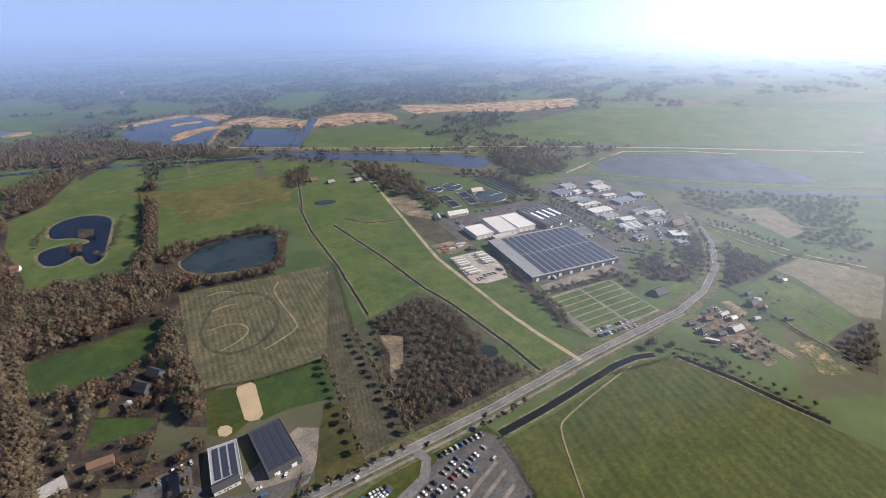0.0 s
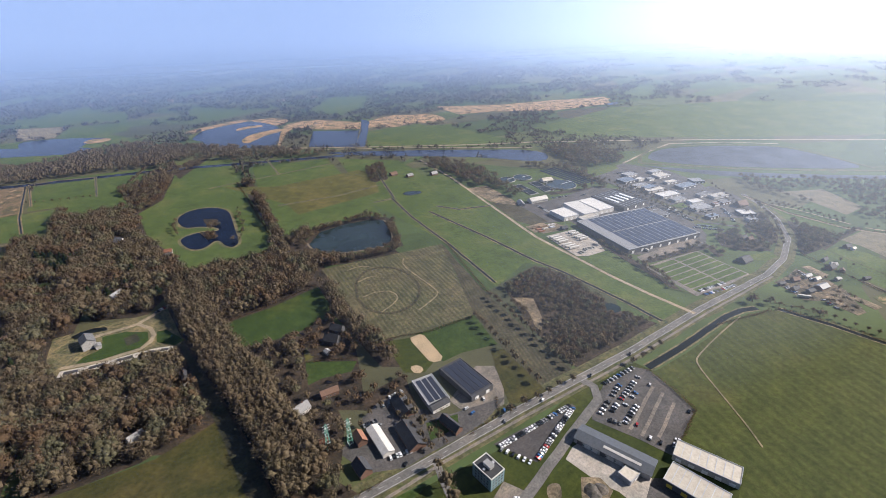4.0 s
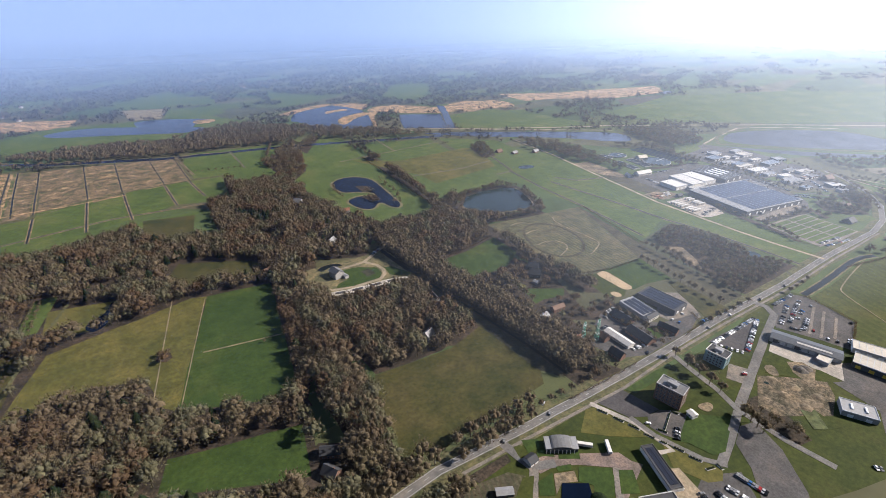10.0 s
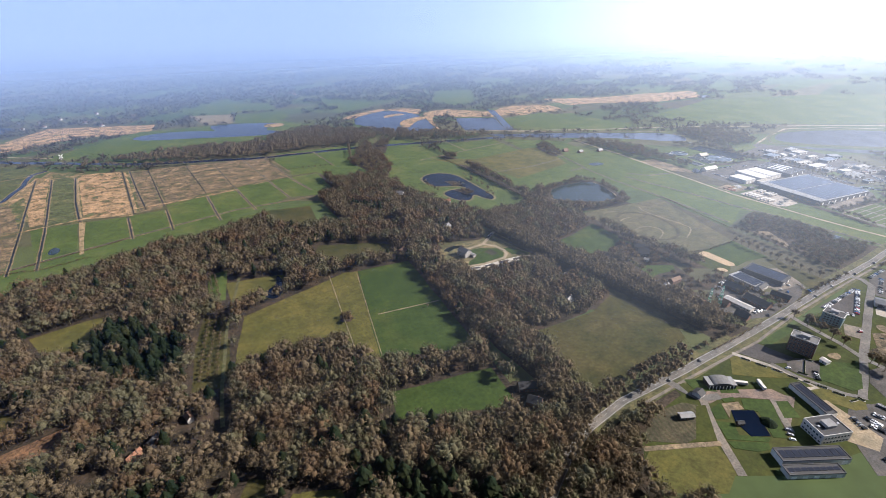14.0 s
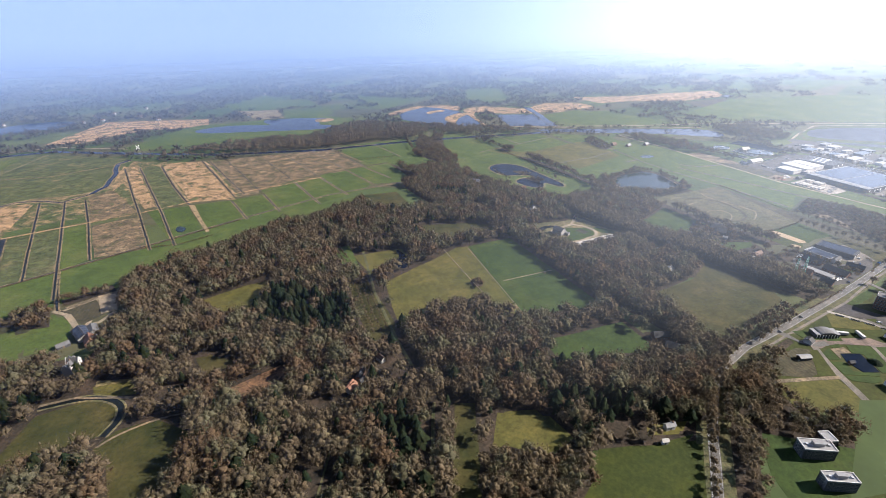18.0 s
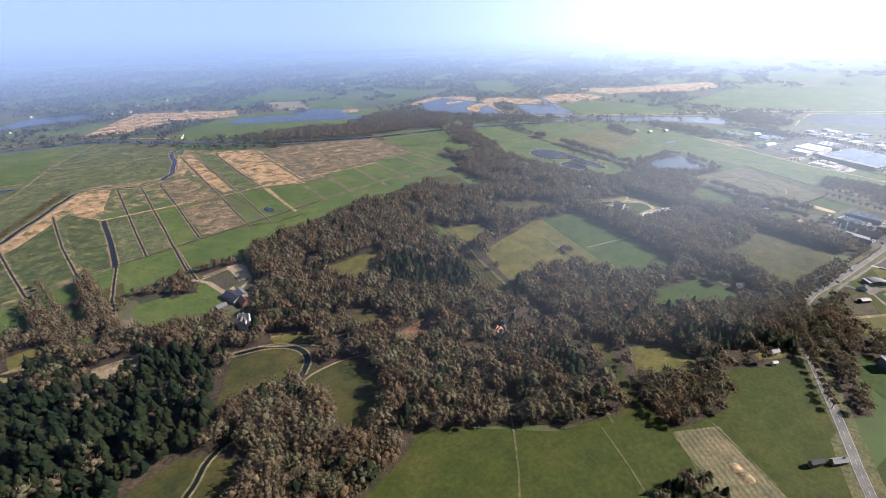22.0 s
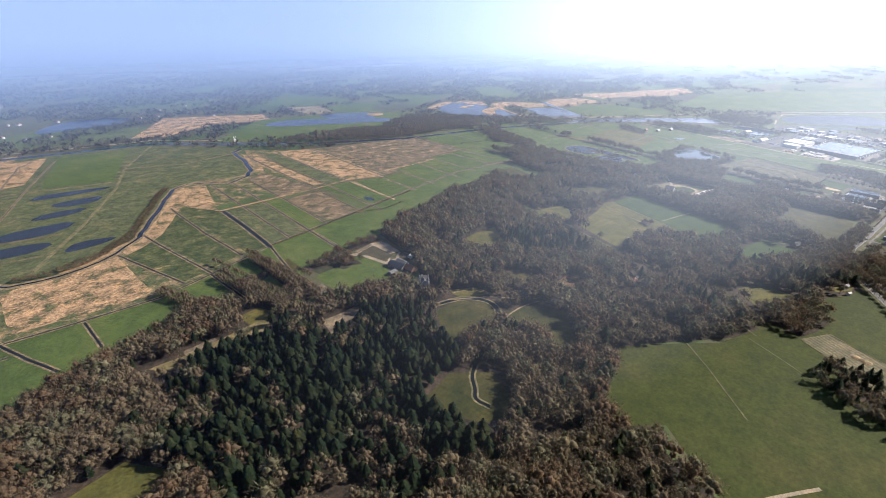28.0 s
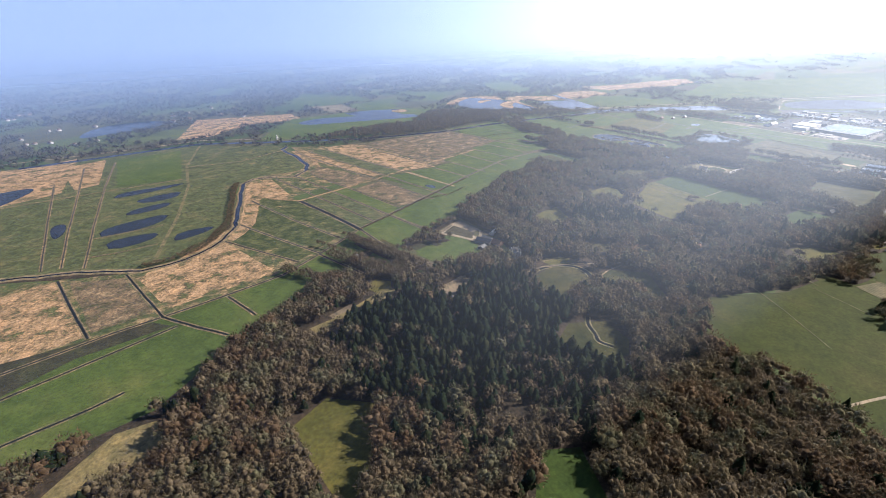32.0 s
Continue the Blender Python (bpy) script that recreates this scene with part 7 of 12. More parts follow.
ribbon("road", "road_tarmac", [(-207.4, 213.1), (-205.7, 196.8), (-204.3, 186.6), (-189.3, 179.2)], 6.5, "campus entrance road", "top", category="road")
ribbon("road", "paving", [(-204, 184.8), (-217.8, 171.8), (-230, 158.3), (-242.5, 142.1), (-249.4, 133.4)], 6, "paved campus lane", "top", category="road")
ribbon("road", "paving", [(-159.5, 153.2), (-173.8, 140.5), (-183.9, 130.9)], 5, "paved campus lane", "top", category="road")
ribbon("ground_strip", "earth", [(-283.1, 183.6), (-259.6, 170), (-234.6, 155.1)], 4, "gravel campus lane", "top", category="path")
ribbon("road", "road_tarmac", [(-114.7, 174.1), (-114.9, 153.6), (-106.5, 122.9), (-98.4, 111.3)], 4, "narrow lane past the lawns", "top", category="road")
plot("ground_plot", "grass_dark", [(-209.4, 176.2), (-196.4, 175.6), (-207.3, 163.2), (-214.9, 168.6)], "small campus lawn", "top", category="field")
plot("ground_plot", "grass_dark", [(-191.6, 177.3), (-181.6, 172.8), (-185, 169.4), (-192.8, 173.7)], "small campus lawn", "top", category="field")
plot("ground_plot", "grass_dark", [(-217.6, 167.9), (-208.6, 159.5), (-216.6, 151.4), (-200.6, 137.4), (-206.3, 136.3), (-227.5, 154.4)], "campus lawn beside the pond", "top", category="field")
plot("ground_plot", "grass_dark", [(-179, 168.3), (-162.9, 155.3), (-166.2, 150.1), (-192, 130), (-199.2, 136.4), (-182.1, 153.8), (-187.9, 161.2)], "campus lawn beside the pond", "top", category="field")
plot("ground_plot", "grass_dark", [(-159.9, 151.5), (-152.1, 146), (-163, 132.9), (-173, 139.9)], "edged campus lawn", "top", category="field")
plot("ground_plot", "grass_dark", [(-229, 153.4), (-207.1, 136.3), (-211.9, 132.6), (-220.9, 136.5), (-231.3, 147.6)], "shaded campus lawn", "top", category="field")
plot("ground_plot", "grass", [(-215, 184.2), (-207.7, 180.9), (-234.4, 157.7), (-247.8, 165.7)], "rough lawn beside the dirt lot", "top", category="field")
plot("ground_plot", "grass_dark", [(-95.9, 143), (-81.1, 142), (-62.9, 136.7), (-68.5, 124.1), (-88.4, 117.3), (-98, 120.8), (-103.3, 141.8)], "mown green lawn beside the parking bays", "top", category="field")
plot("ground_plot", "grass_dark", [(-93.5, 193.3), (-52.9, 191.8), (-36.6, 187.9), (-53.1, 183.4), (-89.8, 186.3)], "shaded lawn beside the office block", "top", category="field")
plot("ground_plot", "grass_dark", [(-192, 193.8), (-184.2, 189.7), (-186, 182.8), (-195.2, 190.7)], "small lawn at the gate", "top", category="field")
plot("ground_plot", "grass_dark", [(-180.6, 184.7), (-168.7, 177.2), (-173.3, 171.8), (-185.3, 180.3)], "lawn before the pavilion", "top", category="field")
plot("ground_plot", "grass_dark", [(-194.8, 206.3), (-183.1, 199.4), (-189.8, 194.6), (-198.3, 195.6)], "lawn beside the gate", "top", category="field")
plot("ground_plot", "grass", [(-203.4, 205.4), (-198.2, 203.8), (-200.9, 194.1), (-205.9, 195.6)], "lawn strip at the gate", "top", category="field")
plot("ground_plot", "yellowish", [(-135.5, 198.1), (-125.2, 194.8), (-118.8, 159.3), (-119.8, 154.9), (-141.5, 171.9), (-155.5, 186.2)], "dry tan lawn with box hedges", "over", category="field")
plot("ground_plot", "yellowish", [(-118.2, 145.3), (-111.9, 137.4), (-107.5, 121), (-104.7, 111), (-112.4, 107.2), (-121.3, 112.1), (-129, 131.4)], "dry tan lawn beside the school", "over", category="field")
plot("ground_plot", "yellowish", [(-281.1, 180.2), (-246.5, 158.1), (-240.5, 143.1), (-250.4, 135.2), (-303.3, 172.6), (-299.2, 175.4)], "yellow-green mown field", "over", category="field")
plot("ground_plot", "earth", [(-196.5, 174.4), (-184, 168.1), (-188.2, 161.4), (-197.3, 166.7), (-206, 163.4)], "paved bed beside the pond", "top", category="field")
plot("ground_plot", "track", [(-133.5, 133.1), (-126.2, 129.2), (-137.2, 91.1), (-153.5, 88.7), (-161.4, 106.9), (-146.8, 121.3)], "pale sandy forecourt of the school", "over", category="field")
plot("water", "deep_water", [(-197.5, 166.6), (-183.5, 156.6), (-187.2, 151.5), (-199.5, 137.9), (-211.1, 145.7), (-207.9, 154.5), (-207, 158.4)], "square dark ornamental pond with a small island", "line", category="water")
plot("ground_plot", "marsh", [(-4.5, 103), (4.6, 96.3), (-8.8, 83.3), (-17.5, 89.6)], "shallow sand pit with grey-green bottom", "line", category="field")
plot("ground_plot", "leaves", [(-651.7, 433.1), (-617.6, 440.5), (-608.9, 428), (-616.3, 419), (-650.6, 419.5)], "rusty leaf floor between bare trees", "over", category="field")
plot("ground_plot", "leaves", [(-654.1, 437.2), (-610.4, 441.9), (-611.1, 428.5), (-650.7, 415.9)], "rusty leaf floor at the wood edge", "over", category="field")
ribbon("ditch_bank", "bank", [(-46, 1053.4), (9.7, 1142.1), (39.4, 1153.7)], 4.6, "tan and green grassy ditch bank", "top", category="bank")
ribbon("water", "ditch_water", [(-46, 1053.4), (9.7, 1142.1), (39.4, 1153.7)], 1.4, "thin field ditch", "top", category="ditch")
ribbon("ditch_bank", "bank", [(117.8, 911.4), (135.3, 1046.6), (128.5, 1085.9)], 4.6, "tan and green grassy ditch bank", "top", category="bank")
ribbon("water", "ditch_water", [(117.8, 911.4), (135.3, 1046.6), (128.5, 1085.9)], 1.4, "thin field ditch", "top", category="ditch")
ribbon("ditch_bank", "bank", [(-11, 903.5), (128.7, 912.1), (233.9, 918.5)], 4.6, "tan and green grassy ditch bank", "top", category="bank")
ribbon("water", "ditch_water", [(-11, 903.5), (128.7, 912.1), (233.9, 918.5)], 1.4, "thin field ditch", "top", category="ditch")
ribbon("ditch_bank", "bank", [(58, 744.3), (154.7, 729), (241.6, 735.5)], 4.6, "tan and green grassy ditch bank", "top", category="bank")
ribbon("water", "ditch_water", [(58, 744.3), (154.7, 729), (241.6, 735.5)], 1.4, "thin field ditch", "top", category="ditch")
ribbon("ditch_bank", "reed_bank", [(-262.1, 985.2), (-269.4, 1129.2), (-227.7, 1130), (-168.3, 1110.5)], 4.2, "straw-coloured ditch bank", "top", category="bank")
ribbon("water", "ditch_water", [(-262.1, 985.2), (-269.4, 1129.2), (-227.7, 1130), (-168.3, 1110.5)], 1.2, "thin field ditch", "top", category="ditch")
ribbon("ditch_bank", "bank", [(-173.8, 976.6), (-168.3, 1110.5)], 4.6, "tan and green grassy ditch bank", "top", category="bank")
ribbon("water", "ditch_water", [(-173.8, 976.6), (-168.3, 1110.5)], 1.4, "thin field ditch", "top", category="ditch")
ribbon("path", "verge", [(-603.7, 343.3), (-638.8, 295.6), (-665.1, 263.9), (-709.1, 218.6)], 1.4, "rough line across the pasture", "top", category="path")
ribbon("path", "verge", [(-591.5, 251.7), (-607.3, 216.2), (-617.9, 195.6)], 1.2, "rough line across the pasture", "top", category="path")
plot("water", "deep_water", [(-438.3, 545.8), (-437.2, 548.6), (-435.4, 551.1), (-433.1, 553.4), (-430.1, 555.5), (-426.6, 557.2), (-423.5, 559.8), (-421.1, 563.1), (-419.2, 567.1), (-417.9, 572), (-416.7, 575.6), (-415.6, 578.2), (-414.5, 579.6), (-413.7, 579.8), (-413, 578.1), (-412.7, 574.5), (-412.7, 568.8), (-413, 561.3), (-414, 554.5), (-415.8, 548.5), (-418.4, 543.3), (-421.8, 538.8), (-424.7, 535.5), (-427.3, 533.2), (-429.5, 531.9), (-431.4, 531.7), (-433.1, 532.2), (-434.8, 533.4), (-436.3, 535.2), (-437.8, 537.8), (-438.6, 540.4), (-438.8, 543.1)], "narrow dark pool in a forest glade", "over", category="water")
ribbon("path", "hay", [(-364.1, 545.9), (-364.4, 544.7), (-365, 542.3), (-365.8, 538.8), (-367, 534), (-368.4, 528.1), (-370.1, 521), (-372.1, 512.6), (-374.4, 503.1), (-376.7, 493.6), (-379, 484.1), (-381.3, 474.5), (-383.6, 464.9), (-385.9, 455.2), (-388.2, 445.6), (-390.5, 435.9), (-392.8, 426.1), (-394.8, 417.6), (-396.6, 410.3), (-398, 404.3), (-399.2, 399.4), (-400, 395.7), (-400.6, 393.3), (-400.9, 392.1)], 1.0, "worn fence line across the sheep pasture", "line", category="path")

# ---- things: buildings, vehicles, masts ----


BUILT = []


def footprint(x, y, L, W, ang, margin=3.0):
    c, s = math.cos(radians(ang)), math.sin(radians(ang))
    a, b = L / 2 + margin, W / 2 + margin
    BUILT.append(np.array([(x + p * c - q * s, y + p * s + q * c) for p, q in ((-a, -b), (a, -b), (a, b), (-a, b))]))
    OPEN.append(BUILT[-1])


def window_row(parent, L, W, z, size, gap, sides="nsew", name="window"):
    """Windows in rows, each with its frame and pane, set into the faces of a block."""
    bm = box_bm(-size[0] / 2, size[0] / 2, -0.06, 0.06, 0, size[1], mi=0)
    frame_me = bpy.data.meshes.new("window_frame")
    bm.to_mesh(frame_me)
    bm.free()
    frame_me.materials.append(MATS["frame_white"])
    bm = box_bm(-size[0] / 2 + 0.12, size[0] / 2 - 0.12, -0.09, 0.09, 0.12, size[1] - 0.12)
    pane_me = bpy.data.meshes.new("pane")
    bm.to_mesh(pane_me)
    bm.free()
    pane_me.materials.append(MATS["glass"])
    for side in sides:
        span, off = (L, W / 2) if side in "ns" else (W, L / 2)
        k = int((span - 1.2) / gap)
        for i in range(k):
            p = (i - (k - 1) / 2) * gap
            at = {"n": pose(p, off, z), "s": pose(p, -off, z), "e": pose(off, p, z, 0, 0, 90), "w": pose(-off, p, z, 0, 0, 90)}[side]
            win = share(name, frame_me, parent, at)
            share("pane", pane_me, win)


def hall(x, y, L, W, ang, h, label, roof="grey_roof", walls="grey_wall", solar=0, lights=0, doors=3, category="hall"):
    """A flat-roofed hall: walls, roof with a parapet, rows of solar panels, roof lights, gates."""
    footprint(x, y, L, W, ang)
    ob = empty("industrial_hall", x, y, ang)
    part("wall_shell", box_bm(-L / 2, L / 2, -W / 2, W / 2, 0, h - 0.25), walls, ob)
    part("roof", box_bm(-L / 2 + 0.25, L / 2 - 0.25, -W / 2 + 0.25, W / 2 - 0.25, h - 0.25, h), roof, ob)
    bm = bmesh.new()
    for a in ((-L / 2 - 0.1, L / 2 + 0.1, -W / 2 - 0.1, -W / 2 + 0.3), (-L / 2 - 0.1, L / 2 + 0.1, W / 2 - 0.3, W / 2 + 0.1), (-L / 2 - 0.1, -L / 2 + 0.3, -W / 2 + 0.3, W / 2 - 0.3), (L / 2 - 0.3, L / 2 + 0.1, -W / 2 + 0.3, W / 2 - 0.3)):
        add_box(bm, *a, h - 0.3, h + 0.4)
    part("parapet", bm, "steel" if roof != "dark_roof" else "dark_wall", ob)
    if solar:
        halves = (W - 3) / 2 if W > 60 else W - 3
        clear = 0.12 if W > 60 else 0.0
        n = max(2, int((L * (1 - clear) - 3) / solar))
        step = (L * (1 - clear) - 3) / n
        s = step * 0.38
        bm = bmesh.new()
        vs = [bm.verts.new(p) for p in ((-s, -halves / 2 + 1, h + 0.2), (s, -halves / 2 + 1, h + 0.6), (s, halves / 2 - 1, h + 0.6), (-s, halves / 2 - 1, h + 0.2))]
        low = [bm.verts.new((v.co.x, v.co.y, h + 0.005)) for v in vs]
        bm.faces.new(vs)
        for i in range(4):
            bm.faces.new((vs[i], low[i], low[(i + 1) % 4], vs[(i + 1) % 4]))
        me = bpy.data.meshes.new("solar_panel")
        bm.to_mesh(me)
        bm.free()
        me.materials.append(MATS["solar"])
        for i in range(n):
            for side in ((-0.5, 0.5) if W > 60 else (0,)):
                share("solar_panel", me, ob, pose((i - (n - 1) / 2) * step + L * clear / 2, side * halves, 0))
    elif L > 30:
        bm = box_bm(-0.25, 0.25, -W / 2 + 1, W / 2 - 1, h + 0.005, h + 0.12)
        me = bpy.data.meshes.new("roof_seam")
        bm.to_mesh(me)
        bm.free()
        me.materials.append(MATS["steel"])
        for i in range(1, 8):
            share("roof_seam", me, ob, pose((i / 8 - 0.5) * L, 0, 0))
    if lights:
        bm = box_bm(-L * 0.035, L * 0.035, -W * 0.2, W * 0.2, h + 0.005, h + 0.9, bevel=0.2)
        me = bpy.data.meshes.new("roof_light")
        bm.to_mesh(me)
        bm.free()
        me.materials.append(MATS["white_paint"])
        for i in range(lights):
            share("roof_light", me, ob, pose((i - (lights - 1) / 2) * L * 0.8 / lights, 0, 0))
    gate = bpy.data.meshes.new("gate")
    bm = box_bm(-1.8, 1.8, -0.1, 0.1, 0, min(4.0, h * 0.6))
    bm.to_mesh(gate)
    bm.free()
    gate.materials.append(MATS["white_paint" if "yellow" not in label else "yellow_door"])
    for i in range(doors):
        share("gate", gate, ob, pose((i - (doors - 1) / 2) * L / max(doors, 1), -W / 2, 0))
    return tagged(ob, label, category)


def gable(x, y, L, W, ang, h, label, roof="brown_tile", walls="brick", rise=0.45, chimney=True, category="house", name="house", solar=0):
    """A house or barn with a pitched roof, overhanging slopes, gables, windows, a door and a chimney."""
    footprint(x, y, L, W, ang, 2.0)
    if W > L:
        L, W, ang = W, L, ang + 90
    ob = empty(name, x, y, ang)
    top = h + W * rise
    bm = bmesh.new()
    v = [bm.verts.new(p) for p in ((-L / 2, -W / 2, 0), (L / 2, -W / 2, 0), (L / 2, W / 2, 0), (-L / 2, W / 2, 0), (-L / 2, -W / 2, h), (L / 2, -W / 2, h), (L / 2, W / 2, h), (-L / 2, W / 2, h), (-L / 2, 0, top - 0.1), (L / 2, 0, top - 0.1))]
    for q in ((0, 1, 5, 4), (2, 3, 7, 6), (1, 2, 6, 9, 5), (3, 0, 4, 8, 7)):
        bm.faces.new([v[i] for i in q])
    part("wall_shell", bm, walls, ob)
    for sgn in (-1, 1):
        bm = bmesh.new()
        e = 0.5
        drop = e * rise * 2
        pts = [(-L / 2 - e, 0, top), (L / 2 + e, 0, top), (L / 2 + e, sgn * (W / 2 + e), h - drop), (-L / 2 - e, sgn * (W / 2 + e), h - drop)]
        a = [bm.verts.new(p) for p in pts]
        b = [bm.verts.new((p[0], p[1], p[2] + 0.22)) for p in pts]
        bm.faces.new(a)
        bm.faces.new(b[::-1])
        for i in range(4):
            bm.faces.new((a[i], b[i], b[(i + 1) % 4], a[(i + 1) % 4]))
        bmesh.ops.recalc_face_normals(bm, faces=bm.faces[:])
        part("roof_slope", bm, roof, ob)
        if solar:
            slope = math.atan2(W * rise, W / 2) * sgn
            panel = box_bm(-L * 0.42 / solar, L * 0.42 / solar, -W * 0.2, W * 0.2, 0.0, 0.1)
            bmesh.ops.transform(panel, matrix=Matrix.Rotation(-slope, 4, "X"), verts=panel.verts[:])
            me = bpy.data.meshes.new("solar_panel")
            panel.to_mesh(me)
            panel.free()
            me.materials.append(MATS["solar"])
            for i in range(solar):
                share("solar_panel", me, ob, pose((i + 0.5) * L / solar - L / 2, sgn * W / 4, (h + top) / 2 + 0.28))
    if chimney:
        part("chimney", box_bm(L * 0.22, L * 0.22 + 0.8, -0.4, 0.4, top - 0.8, top + 1.1), "brick", ob)
    window_row(ob, L, W, 1.0, (1.3, 1.3), 3.2, "ns" if L < 40 else "s")
    part("door", box_bm(-0.5, 0.5, -W / 2 - 0.06, -W / 2 + 0.06, 0, 2.1), "wood", ob)
    return tagged(ob, label, category)


def block(x, y, L, W, ang, h, label, storeys, walls="grey_wall", roof="grey_roof", box=True):
    """An office block: walls, window rows by storey, flat roof, parapet and a plant room."""
    footprint(x, y, L, W, ang)
    ob = empty("office_block", x, y, ang)
    part("wall_shell", box_bm(-L / 2, L / 2, -W / 2, W / 2, 0, h - 0.2), walls, ob)
    part("roof", box_bm(-L / 2 + 0.3, L / 2 - 0.3, -W / 2 + 0.3, W / 2 - 0.3, h - 0.2, h), roof, ob)
    bm = bmesh.new()
    for a in ((-L / 2 - 0.1, L / 2 + 0.1, -W / 2 - 0.1, -W / 2 + 0.35), (-L / 2 - 0.1, L / 2 + 0.1, W / 2 - 0.35, W / 2 + 0.1), (-L / 2 - 0.1, -L / 2 + 0.35, -W / 2 + 0.35, W / 2 - 0.35), (L / 2 - 0.35, L / 2 + 0.1, -W / 2 + 0.35, W / 2 - 0.35)):
        add_box(bm, *a, h - 0.25, h + 0.55)
    part("parapet", bm, "grey_wall" if walls == "brick" else "white_wall", ob)
    if box:
        part("plant_room", box_bm(-L * 0.16, L * 0.16, -W * 0.18, W * 0.18, h + 0.005, h + 2.4), "grey_wall", ob)
        part("plant_room_roof", box_bm(-L * 0.17, L * 0.17, -W * 0.2, W * 0.2, h + 2.405, h + 2.65), "grey_roof", ob)
        for i in (-1, 1):
            part("roof_vent", box_bm(i * L * 0.34 - 0.8, i * L * 0.34 + 0.8, -0.8, 0.8, h + 0.005, h + 1.0, bevel=0.1), "steel", ob)
    for k in range(storeys):
        window_row(ob, L, W, 0.9 + k * (h - 0.6) / storeys, (1.7, 1.5), 2.6)
    return tagged(ob, label, "office building")


CAR_MESH = {}


def car_meshes(paint):
    """Body, glazed cabin and wheel of a parked car."""
    if paint in CAR_MESH:
        return CAR_MESH[paint]
    prof = [(-2.1, 0.35), (-2.15, 0.75), (-1.9, 0.95), (-1.2, 1.0), (1.0, 0.98), (1.9, 0.85), (2.15, 0.65), (2.1, 0.35)]
    bm = bmesh.new()
    side = [[bm.verts.new((px, q * 0.87, pz)) for px, pz in prof] for q in (-1, 1)]
    for i in range(len(prof)):
        j = (i + 1) % len(prof)
        bm.faces.new((side[0][i], side[0][j], side[1][j], side[1][i]))
    bm.faces.new(side[0][::-1])
    bm.faces.new(side[1])
    roof = [(-1.5, 1.42), (0.1, 1.46), (0.25, 1.4), (-1.6, 1.38)]
    add_box(bm, -1.45, 0.25, -0.68, 0.68, 1.36, 1.47)
    bmesh.ops.recalc_face_normals(bm, faces=bm.faces[:])
    body = bpy.data.meshes.new("body")
    bm.to_mesh(body)
    bm.free()
    body.materials.append(MATS[paint])
    bm = bmesh.new()
    vs = add_box(bm, -1.95, 1.0, -0.8, 0.8, 0.96, 1.4)
    for v in vs[4:]:
        v.co.x = v.co.x * 0.78 - 0.1 if v.co.x < 0 else v.co.x * 0.3
        v.co.y *= 0.86
    glass = bpy.data.meshes.new("cabin_glass")
    bm.to_mesh(glass)
    bm.free()
    glass.materials.append(MATS["glass"])
    bm = bmesh.new()
    bmesh.ops.create_cone(bm, cap_ends=True, segments=10, radius1=0.33, radius2=0.33, depth=0.24, matrix=Matrix.Rotation(math.pi / 2, 4, "X"))
    wheel = bpy.data.meshes.new("wheel")
    bm.to_mesh(wheel)
    bm.free()
    wheel.materials.append(MATS["rubber"])
    CAR_MESH[paint] = body, glass, wheel
    return CAR_MESH[paint]


PAINTS = ["car_white", "car_black", "car_grey", "car_silver", "car_black", "car_grey", "car_white", "car_silver", "car_white", "car_black", "car_grey", "car_black", "car_white", "car_grey", "car_silver", "car_black", "car_white", "car_grey", "car_white", "car_silver", "car_blue", "car_red"]
CAR_WORDS = {"car_white": "white", "car_black": "black", "car_grey": "dark grey", "car_silver": "silver", "car_blue": "blue", "car_red": "red"}
car_rng = random.Random(4)


def car(x, y, ang, paint=None, where="parked on tarmac"):
    paint = paint or car_rng.choice(PAINTS)
    body, glass, wheel = car_meshes(paint)
    ob = empty("car", x, y, ang, ground_z(x, y))
    share("body", body, ob)
    share("cabin_glass", glass, ob)
    for px in (-1.35, 1.35):
        for py in (-0.8, 0.8):
            share("wheel", wheel, ob, pose(px, py, 0.33))
    return tagged(ob, CAR_WORDS[paint] + " passenger car " + where, "car", "parked cars")


def car_row(a, b, count, turn=90.0, paint=None, gaps=0.12, where="parked in a row on tarmac"):
    ang = math.degrees(math.atan2(b[1] - a[1], b[0] - a[0])) + turn
    for i in range(count):
        if car_rng.random() < gaps:
            continue
        f = i / max(1, count - 1)
        car(a[0] + (b[0] - a[0]) * f, a[1] + (b[1] - a[1]) * f, ang + car_rng.uniform(-4, 4) + car_rng.choice((0, 180)), paint, where)


FAR_CARS = []


def far_car_row(a, b, count, gaps=0.2):
    """Places of distant parked cars, built together at the end."""
    ang = math.atan2(b[1] - a[1], b[0] - a[0]) + math.pi / 2
    for i in range(count):
        if car_rng.random() > gaps:
            f = i / max(1, count - 1)
            FAR_CARS.append((a[0] + (b[0] - a[0]) * f, a[1] + (b[1] - a[1]) * f, ang, car_rng.choice((0, 0, 1, 2, 3, 1))))


def far_cars():
    """Distant parked cars: bodies with a raised cabin, joined in one mesh."""
    bm = bmesh.new()
    for x, y, ang, paint in FAR_CARS:
        m = Matrix.Translation((x, y, ground_z(x, y))) @ Matrix.Rotation(ang, 4, "Z")
        for q in ((-2.1, 2.1, -0.85, 0.85, 0.2, 0.95, 0.0, paint), (-1.5, 0.8, -0.72, 0.72, 0.95, 1.42, 0.0, 4)):
            vs = add_box(bm, *q)
            bmesh.ops.transform(bm, matrix=m, verts=vs)
    ob = link_mesh("parked_cars", bm, ("car_white", "car_black", "car_grey", "car_silver", "glass"))
    return tagged(ob, "rows of parked cars on the distant industrial estate", "cars", kind="stuff")


